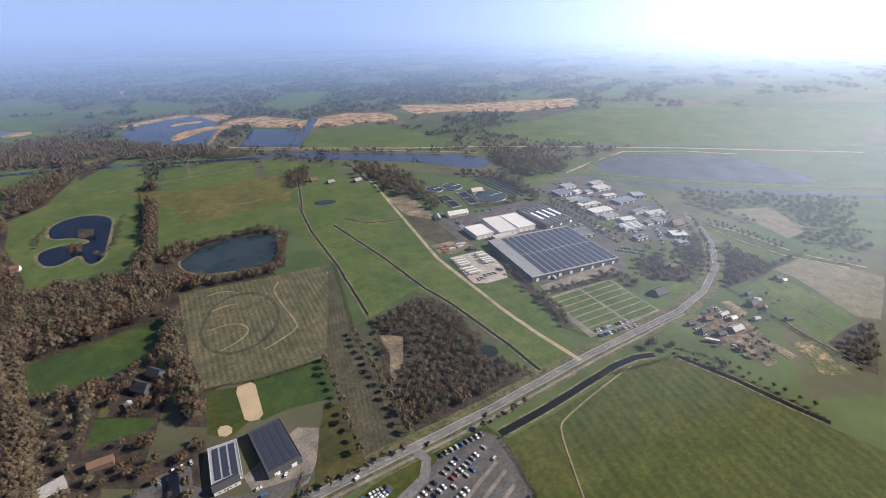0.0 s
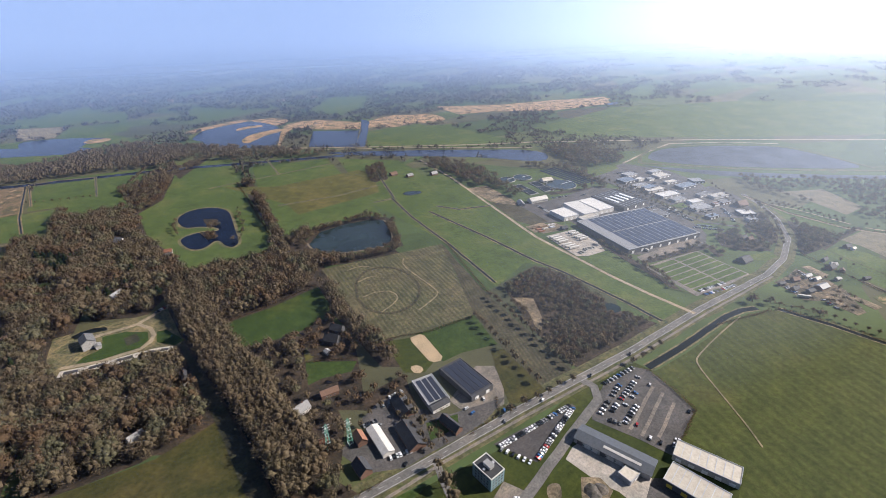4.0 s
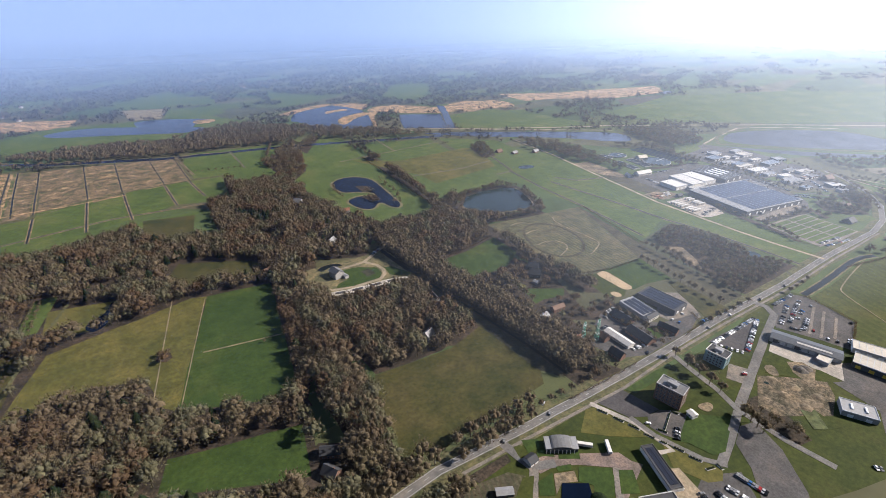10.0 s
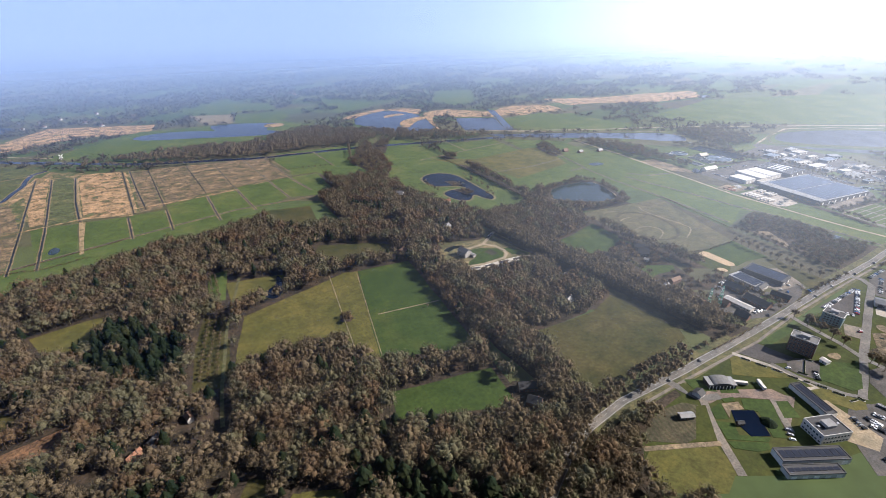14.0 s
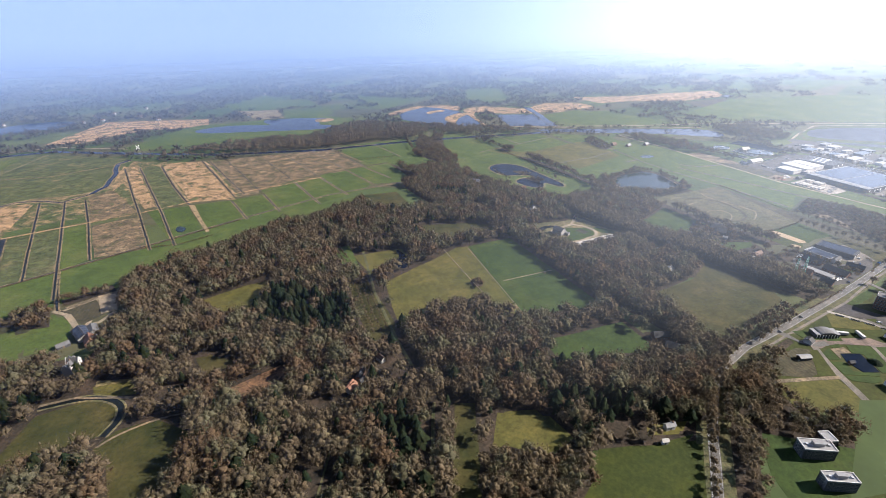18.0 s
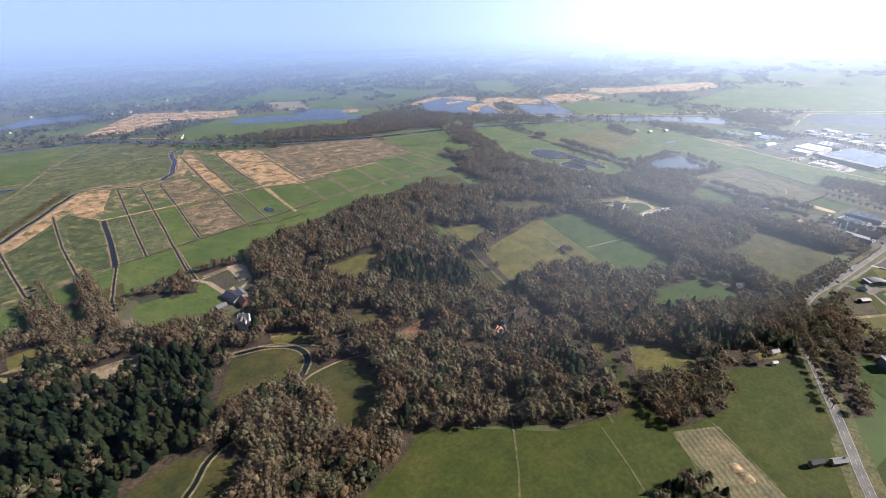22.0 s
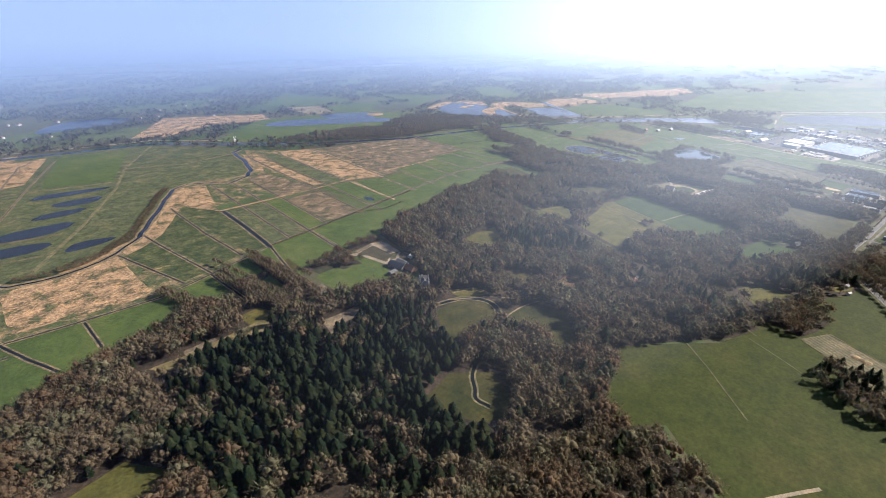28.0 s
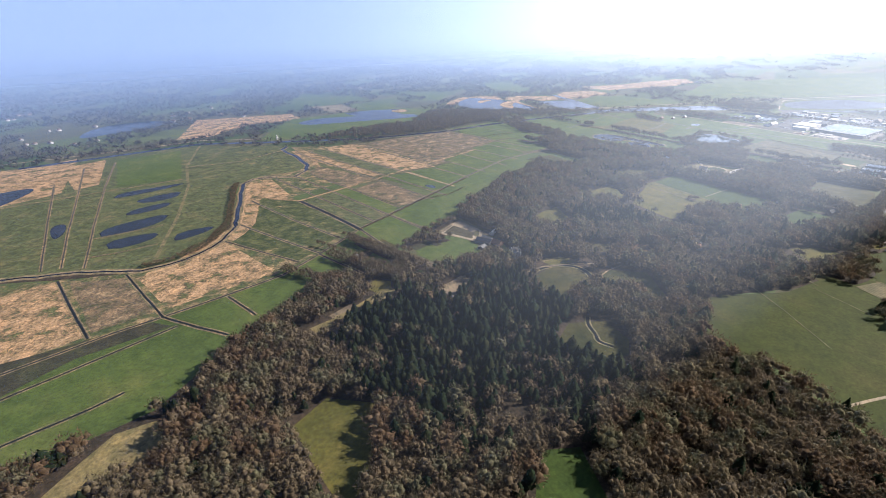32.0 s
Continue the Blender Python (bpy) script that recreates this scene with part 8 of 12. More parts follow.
def truck(x, y, ang, label="white lorry trailer parked on a yard", L=10.5, tall=3.3):
    """A box trailer on wheels with a roof rim and rear doors."""
    ob = empty("trailer", x, y, ang, ground_z(x, y))
    part("box", box_bm(-L / 2, L / 2, -1.25, 1.25, 1.0, tall, bevel=0.08), "white_roof", ob)
    part("chassis", box_bm(-L / 2 + 0.3, L / 2 - 0.3, -0.9, 0.9, 0.6, 1.0), "dark_wall", ob)
    part("rear_door", box_bm(-L / 2 - 0.06, -L / 2 - 0.005, -1.15, 1.15, 1.1, tall - 0.15), "steel", ob)
    wheel = car_meshes("car_white")[2]
    for px in (-L * 0.36, -L * 0.27, L * 0.33):
        for py in (-1.05, 1.05):
            w = share("wheel", wheel, ob, pose(px, py, 0.46))
            w.scale = (1.4, 1.2, 1.4)
    return tagged(ob, label, "trailer", "parked trailers")


def tank(x, y, r, label="round concrete settling tank with dark water"):
    """A round clarifier: ring wall, water, bridge and central column."""
    footprint(x, y, 2 * r, 2 * r, 0, 2)
    ob = empty("settling_tank", x, y, 0)
    bm = bmesh.new()
    rings = []
    for rad, z in ((r + 0.4, 0), (r + 0.4, 1.6), (r, 1.6), (r, 0.6)):
        rings.append([bm.verts.new((rad * math.cos(a * 0.1963), rad * math.sin(a * 0.1963), z)) for a in range(32)])
    for a, b in zip(rings, rings[1:]):
        for i in range(32):
            bm.faces.new((a[i], a[(i + 1) % 32], b[(i + 1) % 32], b[i]))
    part("ring_wall", bm, "basin_wall", ob)
    bm = bmesh.new()
    bm.faces.new([bm.verts.new((r * math.cos(a * 0.1963), r * math.sin(a * 0.1963), 1.1)) for a in range(32)])
    part("water_surface", bm, "murky_water", ob)
    part("bridge", box_bm(0, r + 0.3, -0.6, 0.6, 1.7, 2.1), "steel", ob)
    part("column", box_bm(-0.7, 0.7, -0.7, 0.7, 0.4, 2.3, bevel=0.15), "basin_wall", ob)
    return tagged(ob, label, "tank", "settling tanks")


def basin(x, y, L, W, ang, h, label="rectangular concrete treatment basin"):
    footprint(x, y, L, W, ang, 1)
    ob = empty("basin", x, y, ang)
    bm = bmesh.new()
    for a in ((-L / 2, L / 2, -W / 2, -W / 2 + 0.5), (-L / 2, L / 2, W / 2 - 0.5, W / 2), (-L / 2, -L / 2 + 0.5, -W / 2 + 0.5, W / 2 - 0.5), (L / 2 - 0.5, L / 2, -W / 2 + 0.5, W / 2 - 0.5)):
        add_box(bm, *a, 0, 1.4)
    part("rim", bm, "basin_wall", ob)
    part("water_surface", box_bm(-L / 2 + 0.5, L / 2 - 0.5, -W / 2 + 0.5, W / 2 - 0.5, 0, 0.9), "ditch_water", ob)
    part("divider", box_bm(-L / 2 + 0.5, L / 2 - 0.5, -0.25, 0.25, 0.905, 1.35), "basin_wall", ob)
    return tagged(ob, label, "basin")


def solar_field(a, b, rows, width, label="ground-mounted solar panel row on grass"):
    """Rows of tilted panels on legs, from the line's start to its end."""
    a, b = Vector(a), Vector(b)
    ang = math.degrees(math.atan2(b.y - a.y, b.x - a.x))
    L = (b - a).length
    bm = bmesh.new()
    vs = [bm.verts.new(p) for p in ((-L / 2, -1.4, 0.7), (L / 2, -1.4, 0.7), (L / 2, 1.4, 1.9), (-L / 2, 1.4, 1.9))]
    lo = [bm.verts.new((v.co.x, v.co.y, v.co.z - 0.12)) for v in vs]
    bm.faces.new(vs)
    bm.faces.new(lo[::-1])
    for i in range(4):
        bm.faces.new((vs[i], lo[i], lo[(i + 1) % 4], vs[(i + 1) % 4]))
    panel = bpy.data.meshes.new("panel_table")
    bm.to_mesh(panel)
    bm.free()
    panel.materials.append(MATS["solar"])
    bm = box_bm(-0.1, 0.1, -0.1, 0.1, 0, 1.25)
    leg = bpy.data.meshes.new("leg")
    bm.to_mesh(leg)
    bm.free()
    leg.materials.append(MATS["steel"])
    n = Vector((-(b - a).y, (b - a).x)).normalized()
    for k in range(rows):
        p = (a + b) / 2 + n * (k * width)
        ob = empty("solar_array", p.x, p.y, ang)
        share("panel_table", panel, ob)
        for q in (-0.42, -0.14, 0.14, 0.42):
            share("leg", leg, ob, pose(q * L, 0, 0))
        tagged(ob, label, "solar panels", "solar field")


def mast(x, y, h=24.0, ang=0.0):
    """A lattice mast with four legs, braces and arms."""
    ob = empty("lattice_mast", x, y, ang)
    for sx in (-1, 1):
        for sy in (-1, 1):
            bm = bmesh.new()
            vs = add_box(bm, sx * 1.6 - 0.14, sx * 1.6 + 0.14, sy * 1.6 - 0.14, sy * 1.6 + 0.14, 0, h)
            for v in vs[4:]:
                v.co.x -= sx * 1.1
                v.co.y -= sy * 1.1
            part("leg", bm, "mast_green", ob)
    for k in range(7):
        z, r = h * (k + 0.5) / 7.5, 1.75 - 1.1 * (k + 0.5) / 7.5
        bm = bmesh.new()
        for q in (-1, 1):
            add_box(bm, -r, r, q * r - 0.1, q * r + 0.1, z - 0.12, z + 0.12)
            add_box(bm, q * r - 0.1, q * r + 0.1, -r, r, z + 0.13, z + 0.35)
        part("brace", bm, "mast_green" if k % 2 else "white_paint", ob)
    for k in range(3):
        part("arm", box_bm(-2.6, 2.6, -0.1, 0.1, h - 1.2 - 2.4 * k, h - 1.0 - 2.4 * k), "white_paint", ob)
    return tagged(ob, "green and white lattice mast with antenna arms", "mast", "lattice masts")


def windmill(x, y):
    """A white smock mill: tapered body, cap, four lattice sails."""
    ob = empty("windmill", x, y, 30)
    bm = bmesh.new()
    bmesh.ops.create_cone(bm, cap_ends=True, segments=8, radius1=3.8, radius2=2.1, depth=10, matrix=Matrix.Translation((0, 0, 5)))
    part("body", bm, "grey_wall", ob)
    bm = bmesh.new()
    bmesh.ops.create_cone(bm, cap_ends=True, segments=10, radius1=2.4, radius2=0.6, depth=2.2, matrix=Matrix.Translation((0, 0, 11.1)))
    part("cap", bm, "grey_roof", ob)
    for k in range(4):
        bm = bmesh.new()
        add_box(bm, -0.15, 0.15, -3.2, -2.9, 0, 8)
        add_box(bm, 0.15, 1.4, -3.12, -2.98, 1.5, 8)
        bmesh.ops.transform(bm, matrix=Matrix.Translation((0, 0, 10.6)) @ Matrix.Rotation(radians(45 + 90 * k), 4, "Y"), verts=bm.verts[:])
        part("sail", bm, "white_paint", ob)
    part("axle", box_bm(-0.3, 0.3, -3.2, 0, 10.3, 10.9), "wood", ob)
    return tagged(ob, "white tower windmill with four sails by the canal", "windmill")


def heap(x, y, r, h, material, label):
    """A tipped heap with an uneven surface."""
    bm = bmesh.new()
    rings = [[bm.verts.new((r * q * math.cos(a) * (1 + 0.2 * noise.noise((a * 2, q, x))), r * q * math.sin(a) * (1 + 0.2 * noise.noise((a * 2, q, y))), h * (1 - q**1.5) + 0.15)) for a in [i * 0.5236 for i in range(12)]] for q in (1.0, 0.66, 0.33)]
    top = bm.verts.new((0, 0, h + 0.1))
    for a, b in zip(rings, rings[1:]):
        for i in range(12):
            bm.faces.new((a[i], a[(i + 1) % 12], b[(i + 1) % 12], b[i]))
    for i in range(12):
        bm.faces.new((rings[2][i], rings[2][(i + 1) % 12], top))
    ob = link_mesh("mound", bm, material)
    ob.location = (x, y, ground_z(x, y) - 0.1)
    return tagged(ob, label, "mound")


def strips(x, y, L, W, ang, h, columns, rows):
    """Grass strips between the lanes of a parking meadow."""
    c, s = math.cos(radians(ang)), math.sin(radians(ang))
    for i in range(columns):
        for j in range(rows):
            a, b = -L / 2 + (i + 0.5) * L / columns, -W / 2 + (j + 0.5) * W / rows
            p, q = L / columns * 0.465, W / rows * 0.4
            pts = [(x + u * c - v * s, y + u * s + v * c) for u, v in ((a - p, b - q), (a + p, b - q), (a + p, b + q), (a - p, b + q))]
            plot("ground_plot", "polder", pts, "grass strip in the parking meadow", "top", swing=0.2)




def box_hedge(a, b):
    """A short clipped box hedge in a stone edging."""
    a, b = Vector(a), Vector(b)
    half = (b - a).length / 2
    ob = empty("box_hedge", (a.x + b.x) / 2, (a.y + b.y) / 2, math.degrees(math.atan2(b.y - a.y, b.x - a.x)), ground_z((a.x + b.x) / 2, (a.y + b.y) / 2))
    part("stone_edging", box_bm(-half - 0.4, half + 0.4, -1.0, 1.0, 0, 0.18, bevel=0.05), "frame_white", ob, "pale stone edging")
    for k in range(4):
        c = (k - 1.5) * half / 2
        part("clipped_block", box_bm(c - half * 0.22, c + half * 0.22, -0.7, 0.7, 0.18, 0.85 + 0.08 * (k % 2), bevel=0.18), "needles", ob)
    return tagged(ob, "short clipped box hedge in a pale stone edging", "hedge", "box hedges on the lawn")


def hedge_island(a, b, wide):
    """A dark planted island between parking bays, kerbed and clipped."""
    a, b = Vector(a), Vector(b)
    half = (b - a).length / 2
    ob = empty("planted_island", (a.x + b.x) / 2, (a.y + b.y) / 2, math.degrees(math.atan2(b.y - a.y, b.x - a.x)), ground_z((a.x + b.x) / 2, (a.y + b.y) / 2))
    part("kerb", box_bm(-half - 0.3, half + 0.3, -wide / 2 - 0.2, wide / 2 + 0.2, 0, 0.15, bevel=0.05), "frame_white", ob)
    part("planting", box_bm(-half, half, -wide / 2, wide / 2, 0.15, 0.9, bevel=0.25), "needles", ob)
    return tagged(ob, "dark clipped hedge island between parking bays", "hedge", "parking islands")


def stack_of_goods(x, y, ang, material):
    """A stack of timber or boxed goods on pallets: three layers, each a little askew."""
    ob = empty("goods_stack", x, y, ang, ground_z(x, y))
    for i in range(3):
        w = 4.6 - 0.3 * i
        part("layer", box_bm(-w, w, -1.6 + 0.1 * i, 1.6 - 0.1 * i, 0.62 * i, 0.62 * i + 0.58, bevel=0.05), material, ob)
    return tagged(ob, "stack of boxed goods on a storage yard", "goods stack", "stacks of goods")



# ---- buildings ----
hall(13.3, 254.0, 18.3, 31.0, -8.2, 4, "black stable roof covered with solar panels", "grey_roof", "grey_wall", 4.0, 0, 3)
hall(43.9, 247.3, 22.5, 41.6, 1.0, 5.5, "large black indoor riding hall with solar panel rows", "dark_roof", "dark_wall", 4.2, 0, 2)
gable(9.9, 237.1, 15.8, 6.2, -1.5, 4, "lean-to annex of the stable", "dark_roof", "white_wall", 0.3, False, "annex", "stable_annex")
gable(5.3, 216.6, 6.7, 17.2, 7.8, 4, "dark-roofed house with brick gable", "dark_roof", "brick")
gable(-43.2, 235.4, 8.5, 27.2, -4.0, 3.2, "long white-roofed garage building", "white_roof", "white_wall", 0.2, False, "garage", "garage_building")
gable(-24.1, 225.8, 12.5, 24.3, -6.4, 3.2, "dark-roofed farmhouse with brick gables", "dark_roof", "brick", 0.32)
gable(-13.2, 253.4, 12.3, 20.1, -6.5, 3.2, "dark-roofed brick farmhouse at the garage", "dark_roof", "brick", 0.32)
gable(-54.1, 245.0, 7.0, 10.2, -4.1, 4, "small barn with orange tiled roof", "orange_tile", "brick", 0.45, False, "barn", "barn")
gable(-64.3, 222.3, 8.7, 12.0, 1.3, 4, "dark-roofed cottage with red brick gable", "dark_roof", "brick")
gable(-75.9, 256.7, 6.8, 6.1, -10.2, 4, "small orange-roofed shed under trees", "orange_tile", "brick", 0.45, False, "shed", "shed")
gable(-79.3, 296.5, 16.4, 8.4, 12.0, 4, "long grey-roofed bungalow in a garden", "grey_roof", "white_wall")
gable(-52.3, 300.9, 13.9, 6.1, -5.8, 4, "barn with brown roof among trees", "brown_tile", "brick", 0.4, False, "barn", "barn")
gable(-21.5, 362.5, 10.0, 13.0, 40.0, 4.5, "dark-roofed country villa in a garden", "dark_roof", "dark_wall", 0.5)
gable(-32.0, 350.0, 4.5, 5.0, 10.0, 2.6, "small white summer house in a garden", "white_roof", "white_wall", 0.3, False, "garden house", "summer_house")
gable(-10.5, 375.5, 9.0, 12.0, 35.0, 4.0, "dark-roofed coach house among trees", "dark_roof", "dark_wall")
mast(-75.0, 251.2)
mast(-60.7, 247.0)
block(-75.0, 167.0, 12.6, 19.8, 9.6, 15, "brown five-storey office block with a roof plant room", 5, "brick", "dark_grey_roof")
block(-1.1, 168.3, 12.2, 16.6, 4.2, 11, "teal four-storey office block with solar roof", 4, "teal_wall", "dark_roof")
def depot(x, y, L, W, ang, h):
    """The long low depot hall: a shallow slate roof with one strip of roof glazing, and a row of gates."""
    ob = gable(x, y, L, W, ang, h, "long low depot hall with a slate roof", "slate_grey", "grey_wall", 0.1, False, "hall", "depot_hall")
    slope = math.atan2(W * 0.1, W / 2)
    bm = box_bm(-L * 0.13, L * 0.36, -1.0, 1.0, 0, 0.14, bevel=0.04)
    bmesh.ops.transform(bm, matrix=Matrix.Translation((0, -W * 0.24, h + W * 0.052 + 0.3)) @ Matrix.Rotation(slope, 4, "X"), verts=bm.verts[:])
    part("roof_glazing", bm, "white_roof", ob, "long white strip of roof glazing")
    for i in range(9):
        part("gate", box_bm((i - 4) * L / 9.6 - 1.9, (i - 4) * L / 9.6 + 1.9, -W / 2 - 0.1, -W / 2 + 0.05, 0, h - 0.7), "white_wall" if i % 3 else "dark_wall", ob)
    return ob


depot(81.0, 131.0, 52.0, 15.0, -73.5, 4.2)
hall(74.5, 114.2, 14.0, 9.4, 2.0, 3.5, "pale grey angular canteen building", "cream_roof", "grey_wall", 0, 0, 1)
hall(121.5, 88.0, 40.0, 15.5, -72.0, 4.5, "cream-roofed hall with panelled roof", "cream_roof", "white_wall", 0, 0, 5)
hall(97.0, 82.3, 35.5, 17.5, -79.5, 5.0, "white-roofed workshop with yellow gates", "cream_roof", "dark_wall", 0, 0, 4)
hall(26.2, 77.0, 22.0, 15.0, -64.0, 4.5, "pale grey workshop with roof lights", "grey_roof", "grey_wall", 0, 2, 2)
gable(-76.5, 147.9, 5.2, 5.7, -14.6, 3, "small white pavilion on the lawn", "white_roof", "white_wall", 0.2, False, "pavilion", "pavilion")
car_row(*[(133.3, 176.9), (167.7, 174.3)], 9)
car_row(*[(103.6, 158.7), (140.8, 168.3)], 9)
car_row(*[(112.8, 155), (161.3, 164.9)], 13)
car_row(*[(114.6, 150.9), (143.7, 155.5)], 6)
car_row(*[(110.6, 142.2), (131.6, 146.7)], 6)
car_row(*[(102.2, 153), (106.9, 143.9)], 4)
car_row(*[(118, 107.7), (126.3, 110.4)], 3)
car(161.1, 153.9, 20)
car(114.4, 116.3, 20)
car(112.3, 123.0, 20)
car(115.6, 135.9, 20)
car(158.6, 119.6, 20)
car_row(*[(22.6, 181.6), (90.4, 177.9)], 28, gaps=0.03)
car_row(*[(35.8, 158.9), (90.6, 174.8)], 24, gaps=0.03)
car_row(*[(21.3, 179.2), (29.5, 160.1)], 6)
car(-109.3, 162.7, -35)
car(0.9, 145.9, -35)
car(3.3, 146.3, -35)
car_row(*[(-24.2, 264.2), (-14.8, 262.6)], 5)
car_row(*[(-44.3, 219.3), (-30.5, 216.1)], 7)
car_row(*[(-45.6, 255.3), (-36.5, 254.2)], 6)
car_row(*[(-44.3, 241.2), (-36, 249.9)], 6)
car_row(*[(-15.5, 268.7), (-4.6, 269.3)], 5)
car_row(*[(25.5, 223.6), (26.4, 217.1)], 3)
car(42.6, 228.5, 60)
car(38.4, 227.8, 60)
car(47.6, 204.6, 60)
car(51.6, 203.5, 60)
car(42.8, 223.3, 60)
car(-156.7, 221.2, 30, "car_white", "driving along the main road")
car(78.7, 194.3, 30, "car_white", "driving along the main road")
car(-38.9, 208.9, 210, "car_black", "driving along the main road")
car(131.1, 189.7, 210, "car_black", "driving along the main road")
car(181.7, 186.4, 210, "car_black", "driving along the main road")
car(-160.8, 211.1, 35, "car_grey", "driving along the main road")
car(40.6, 196.4, 35, "car_grey", "driving along the main road")
car(-205.3, 212.5, 35, "car_grey", "driving along the main road")
hall(-137.5, 135.7, 8.9, 33.2, -24.6, 4, "long low school wing with solar panels", "dark_roof", "white_wall", 3.2, 0, 6)
block(-165.8, 117.2, 22.9, 16.8, -25.7, 8, "white two-storey campus office with dark roof", 2, "white_wall", "dark_roof")
hall(-198.7, 114.3, 46.5, 11.0, -33.0, 5, "long low wing with solar roof and white trim", "dark_roof", "white_wall", 4, 0, 6)
hall(-210.6, 108.5, 37.5, 7.6, -33.1, 4, "long low wing with solar roof", "dark_roof", "white_wall", 4, 0, 5)
def arched_hall(x, y, L, W, ang, h):
    """A low pavilion under a shallow barrel roof with a glazed front behind white posts."""
    footprint(x, y, L, W, ang)
    ob = empty("arched_pavilion", x, y, ang)
    part("wall_shell", box_bm(-L / 2, L / 2, -W / 2, W / 2, 0, h), "dark_wall", ob)
    for k in range(10):
        u, v = (k / 10 - 0.5) * math.pi, ((k + 1) / 10 - 0.5) * math.pi
        bm = bmesh.new()
        corner = [(math.sin(t) * L * 0.34, sgn * (W / 2 + 0.4), h + 0.05 + 2.2 * math.cos(t) * 0.9 - lift) for t, lift in ((u, 0), (v, 0), (v, 0.3), (u, 0.3)) for sgn in (-1, 1)]
        q = [bm.verts.new(p) for p in corner]
        for face in ((0, 1, 3, 2), (4, 5, 7, 6), (0, 2, 4, 6), (1, 7, 5, 3), (0, 6, 7, 1), (2, 3, 5, 4)):
            bm.faces.new([q[n] for n in face])
        bmesh.ops.recalc_face_normals(bm, faces=bm.faces[:])
        part("roof_section", bm, "dark_grey_roof", ob)
    for sgn in (-1, 1):
        part("flat_roof", box_bm(sgn * L * 0.43 - L * 0.09, sgn * L * 0.43 + L * 0.09, -W / 2 - 0.3, W / 2 + 0.3, h + 0.005, h + 0.3), "grey_roof", ob)
    for k in range(8):
        part("pane", box_bm(-L / 2 + (k + 0.08) * L / 8, -L / 2 + (k + 0.92) * L / 8, -W / 2 - 0.08, -W / 2 - 0.005, 0.5, h - 0.7), "glass", ob)
        part("post", box_bm(-L / 2 + k * L / 8 - 0.15, -L / 2 + k * L / 8 + 0.15, -W / 2 - 1.2, -W / 2 - 0.9, 0, h), "white_paint", ob)
    return tagged(ob, "low glass-fronted pavilion with a curved grey roof", "pavilion")


arched_hall(-176.5, 186.5, 21.6, 10.0, -36.0, 3.6)
gable(-201.9, 189.8, 6.8, 6.8, 0.8, 3, "small dark gatehouse at the campus entrance", "dark_roof", "white_wall", 0.3, False, "gatehouse", "gatehouse")
gable(-232.3, 182.6, 10.5, 5.0, -29.7, 3, "open shed on a dirt lot", "grey_roof", "dark_wall", 0.2, False, "shed", "shed")
truck(-151.6, 166.0, 53)
truck(-162.9, 176.8, -47)
car_row(*[(-101, 103.8), (-99.7, 86.9)], 10, gaps=0.1)
car_row(*[(-124.5, 104.8), (-124.7, 87.1)], 11, gaps=0.1)
car_row(*[(-115.3, 104.4), (-112.9, 87.4)], 11, gaps=0.1)
car_row(*[(-132.5, 110.5), (-137.6, 102.1)], 5, gaps=0.1)
car_row(*[(-130.1, 99.7), (-129.4, 84.9)], 8, gaps=0.2)
car_row(*[(-145.5, 85.6), (-145.6, 75.4)], 7, gaps=0.1)
car_row(*[(-158.6, 84.6), (-159.7, 75.7)], 6, gaps=0.1)
car_row(*[(-21.4, 52.7), (-6.8, 36.5)], 9, gaps=0.2)
block(-341.7, 136.7, 21.1, 9.8, -40.6, 9, "flat-roofed three-storey block with white trim", 3, "dark_wall", "grey_roof")
block(-327.4, 135.4, 7.5, 9.1, -32.4, 9, "wing of a flat-roofed three-storey block", 3, "dark_wall", "grey_roof", False)
block(-358.9, 118.2, 19.7, 7.9, -40.3, 9, "flat-roofed three-storey block with white trim", 3, "dark_wall", "grey_roof")
gable(-175.3, 571.8, 13.7, 9.5, 41.7, 5, "white cottage in a wooded garden", "grey_roof", "white_wall")
gable(-264.4, 545.4, 10.0, 7.5, 19.9, 4, "dark cottage beside a meadow", "brown_tile", "brick")
gable(-158.9, 732.9, 10.5, 12.8, 34.9, 5, "white house on the lake shore", "grey_roof", "white_wall")
gable(-111.9, 659.9, 8.5, 6.5, -13.8, 4, "orange-roofed cottage on the lake shore", "orange_tile", "white_wall")
gable(-141.5, 388.8, 3.6, 13.9, -6.3, 5, "white house under bare trees", "dark_roof", "white_wall")
gable(-574.2, 380.5, 10.3, 3.2, 35.5, 4, "cottage with an orange tiled roof in the wood", "orange_tile", "brick")
gable(-560.9, 388.1, 12.2, 4.2, 45.0, 4, "dark cottage in the wood", "dark_roof", "brick")
gable(-573.8, 377.3, 8.8, 6.1, 23.4, 4, "cottage with a pale orange roof in the wood", "orange_tile", "white_wall")
gable(-563.5, 379.9, 4.9, 4.1, 16.6, 4, "dark shed in the wood", "dark_roof", "brick", 0.4, False, "shed", "shed")
gable(-537.1, 396.5, 4.4, 7.6, 9.2, 4, "small forest house with pale walls", "brown_tile", "white_wall")
gable(-909.1, 498.1, 5.9, 4.1, 5.8, 4, "small forest lodge with an orange roof", "orange_tile", "white_wall")
gable(-492.5, 135.3, 11.2, 3.7, -30.7, 3, "grey-roofed house beside the road", "grey_roof", "brick" )
gable(-506.6, 144.1, 9.9, 3.1, -26.3, 4, "dark barn beside the road", "dark_roof", "brick", 0.4, False, "barn", "barn")
heap(-550.7, 175.8, 4.5, 1.6, "straw", "long heap of straw and dung on a field")
heap(-551.7, 171.0, 4.5, 1.6, "straw", "long heap of straw and dung on a field")
heap(-552.8, 167.7, 4.5, 1.6, "straw", "long heap of straw and dung on a field")
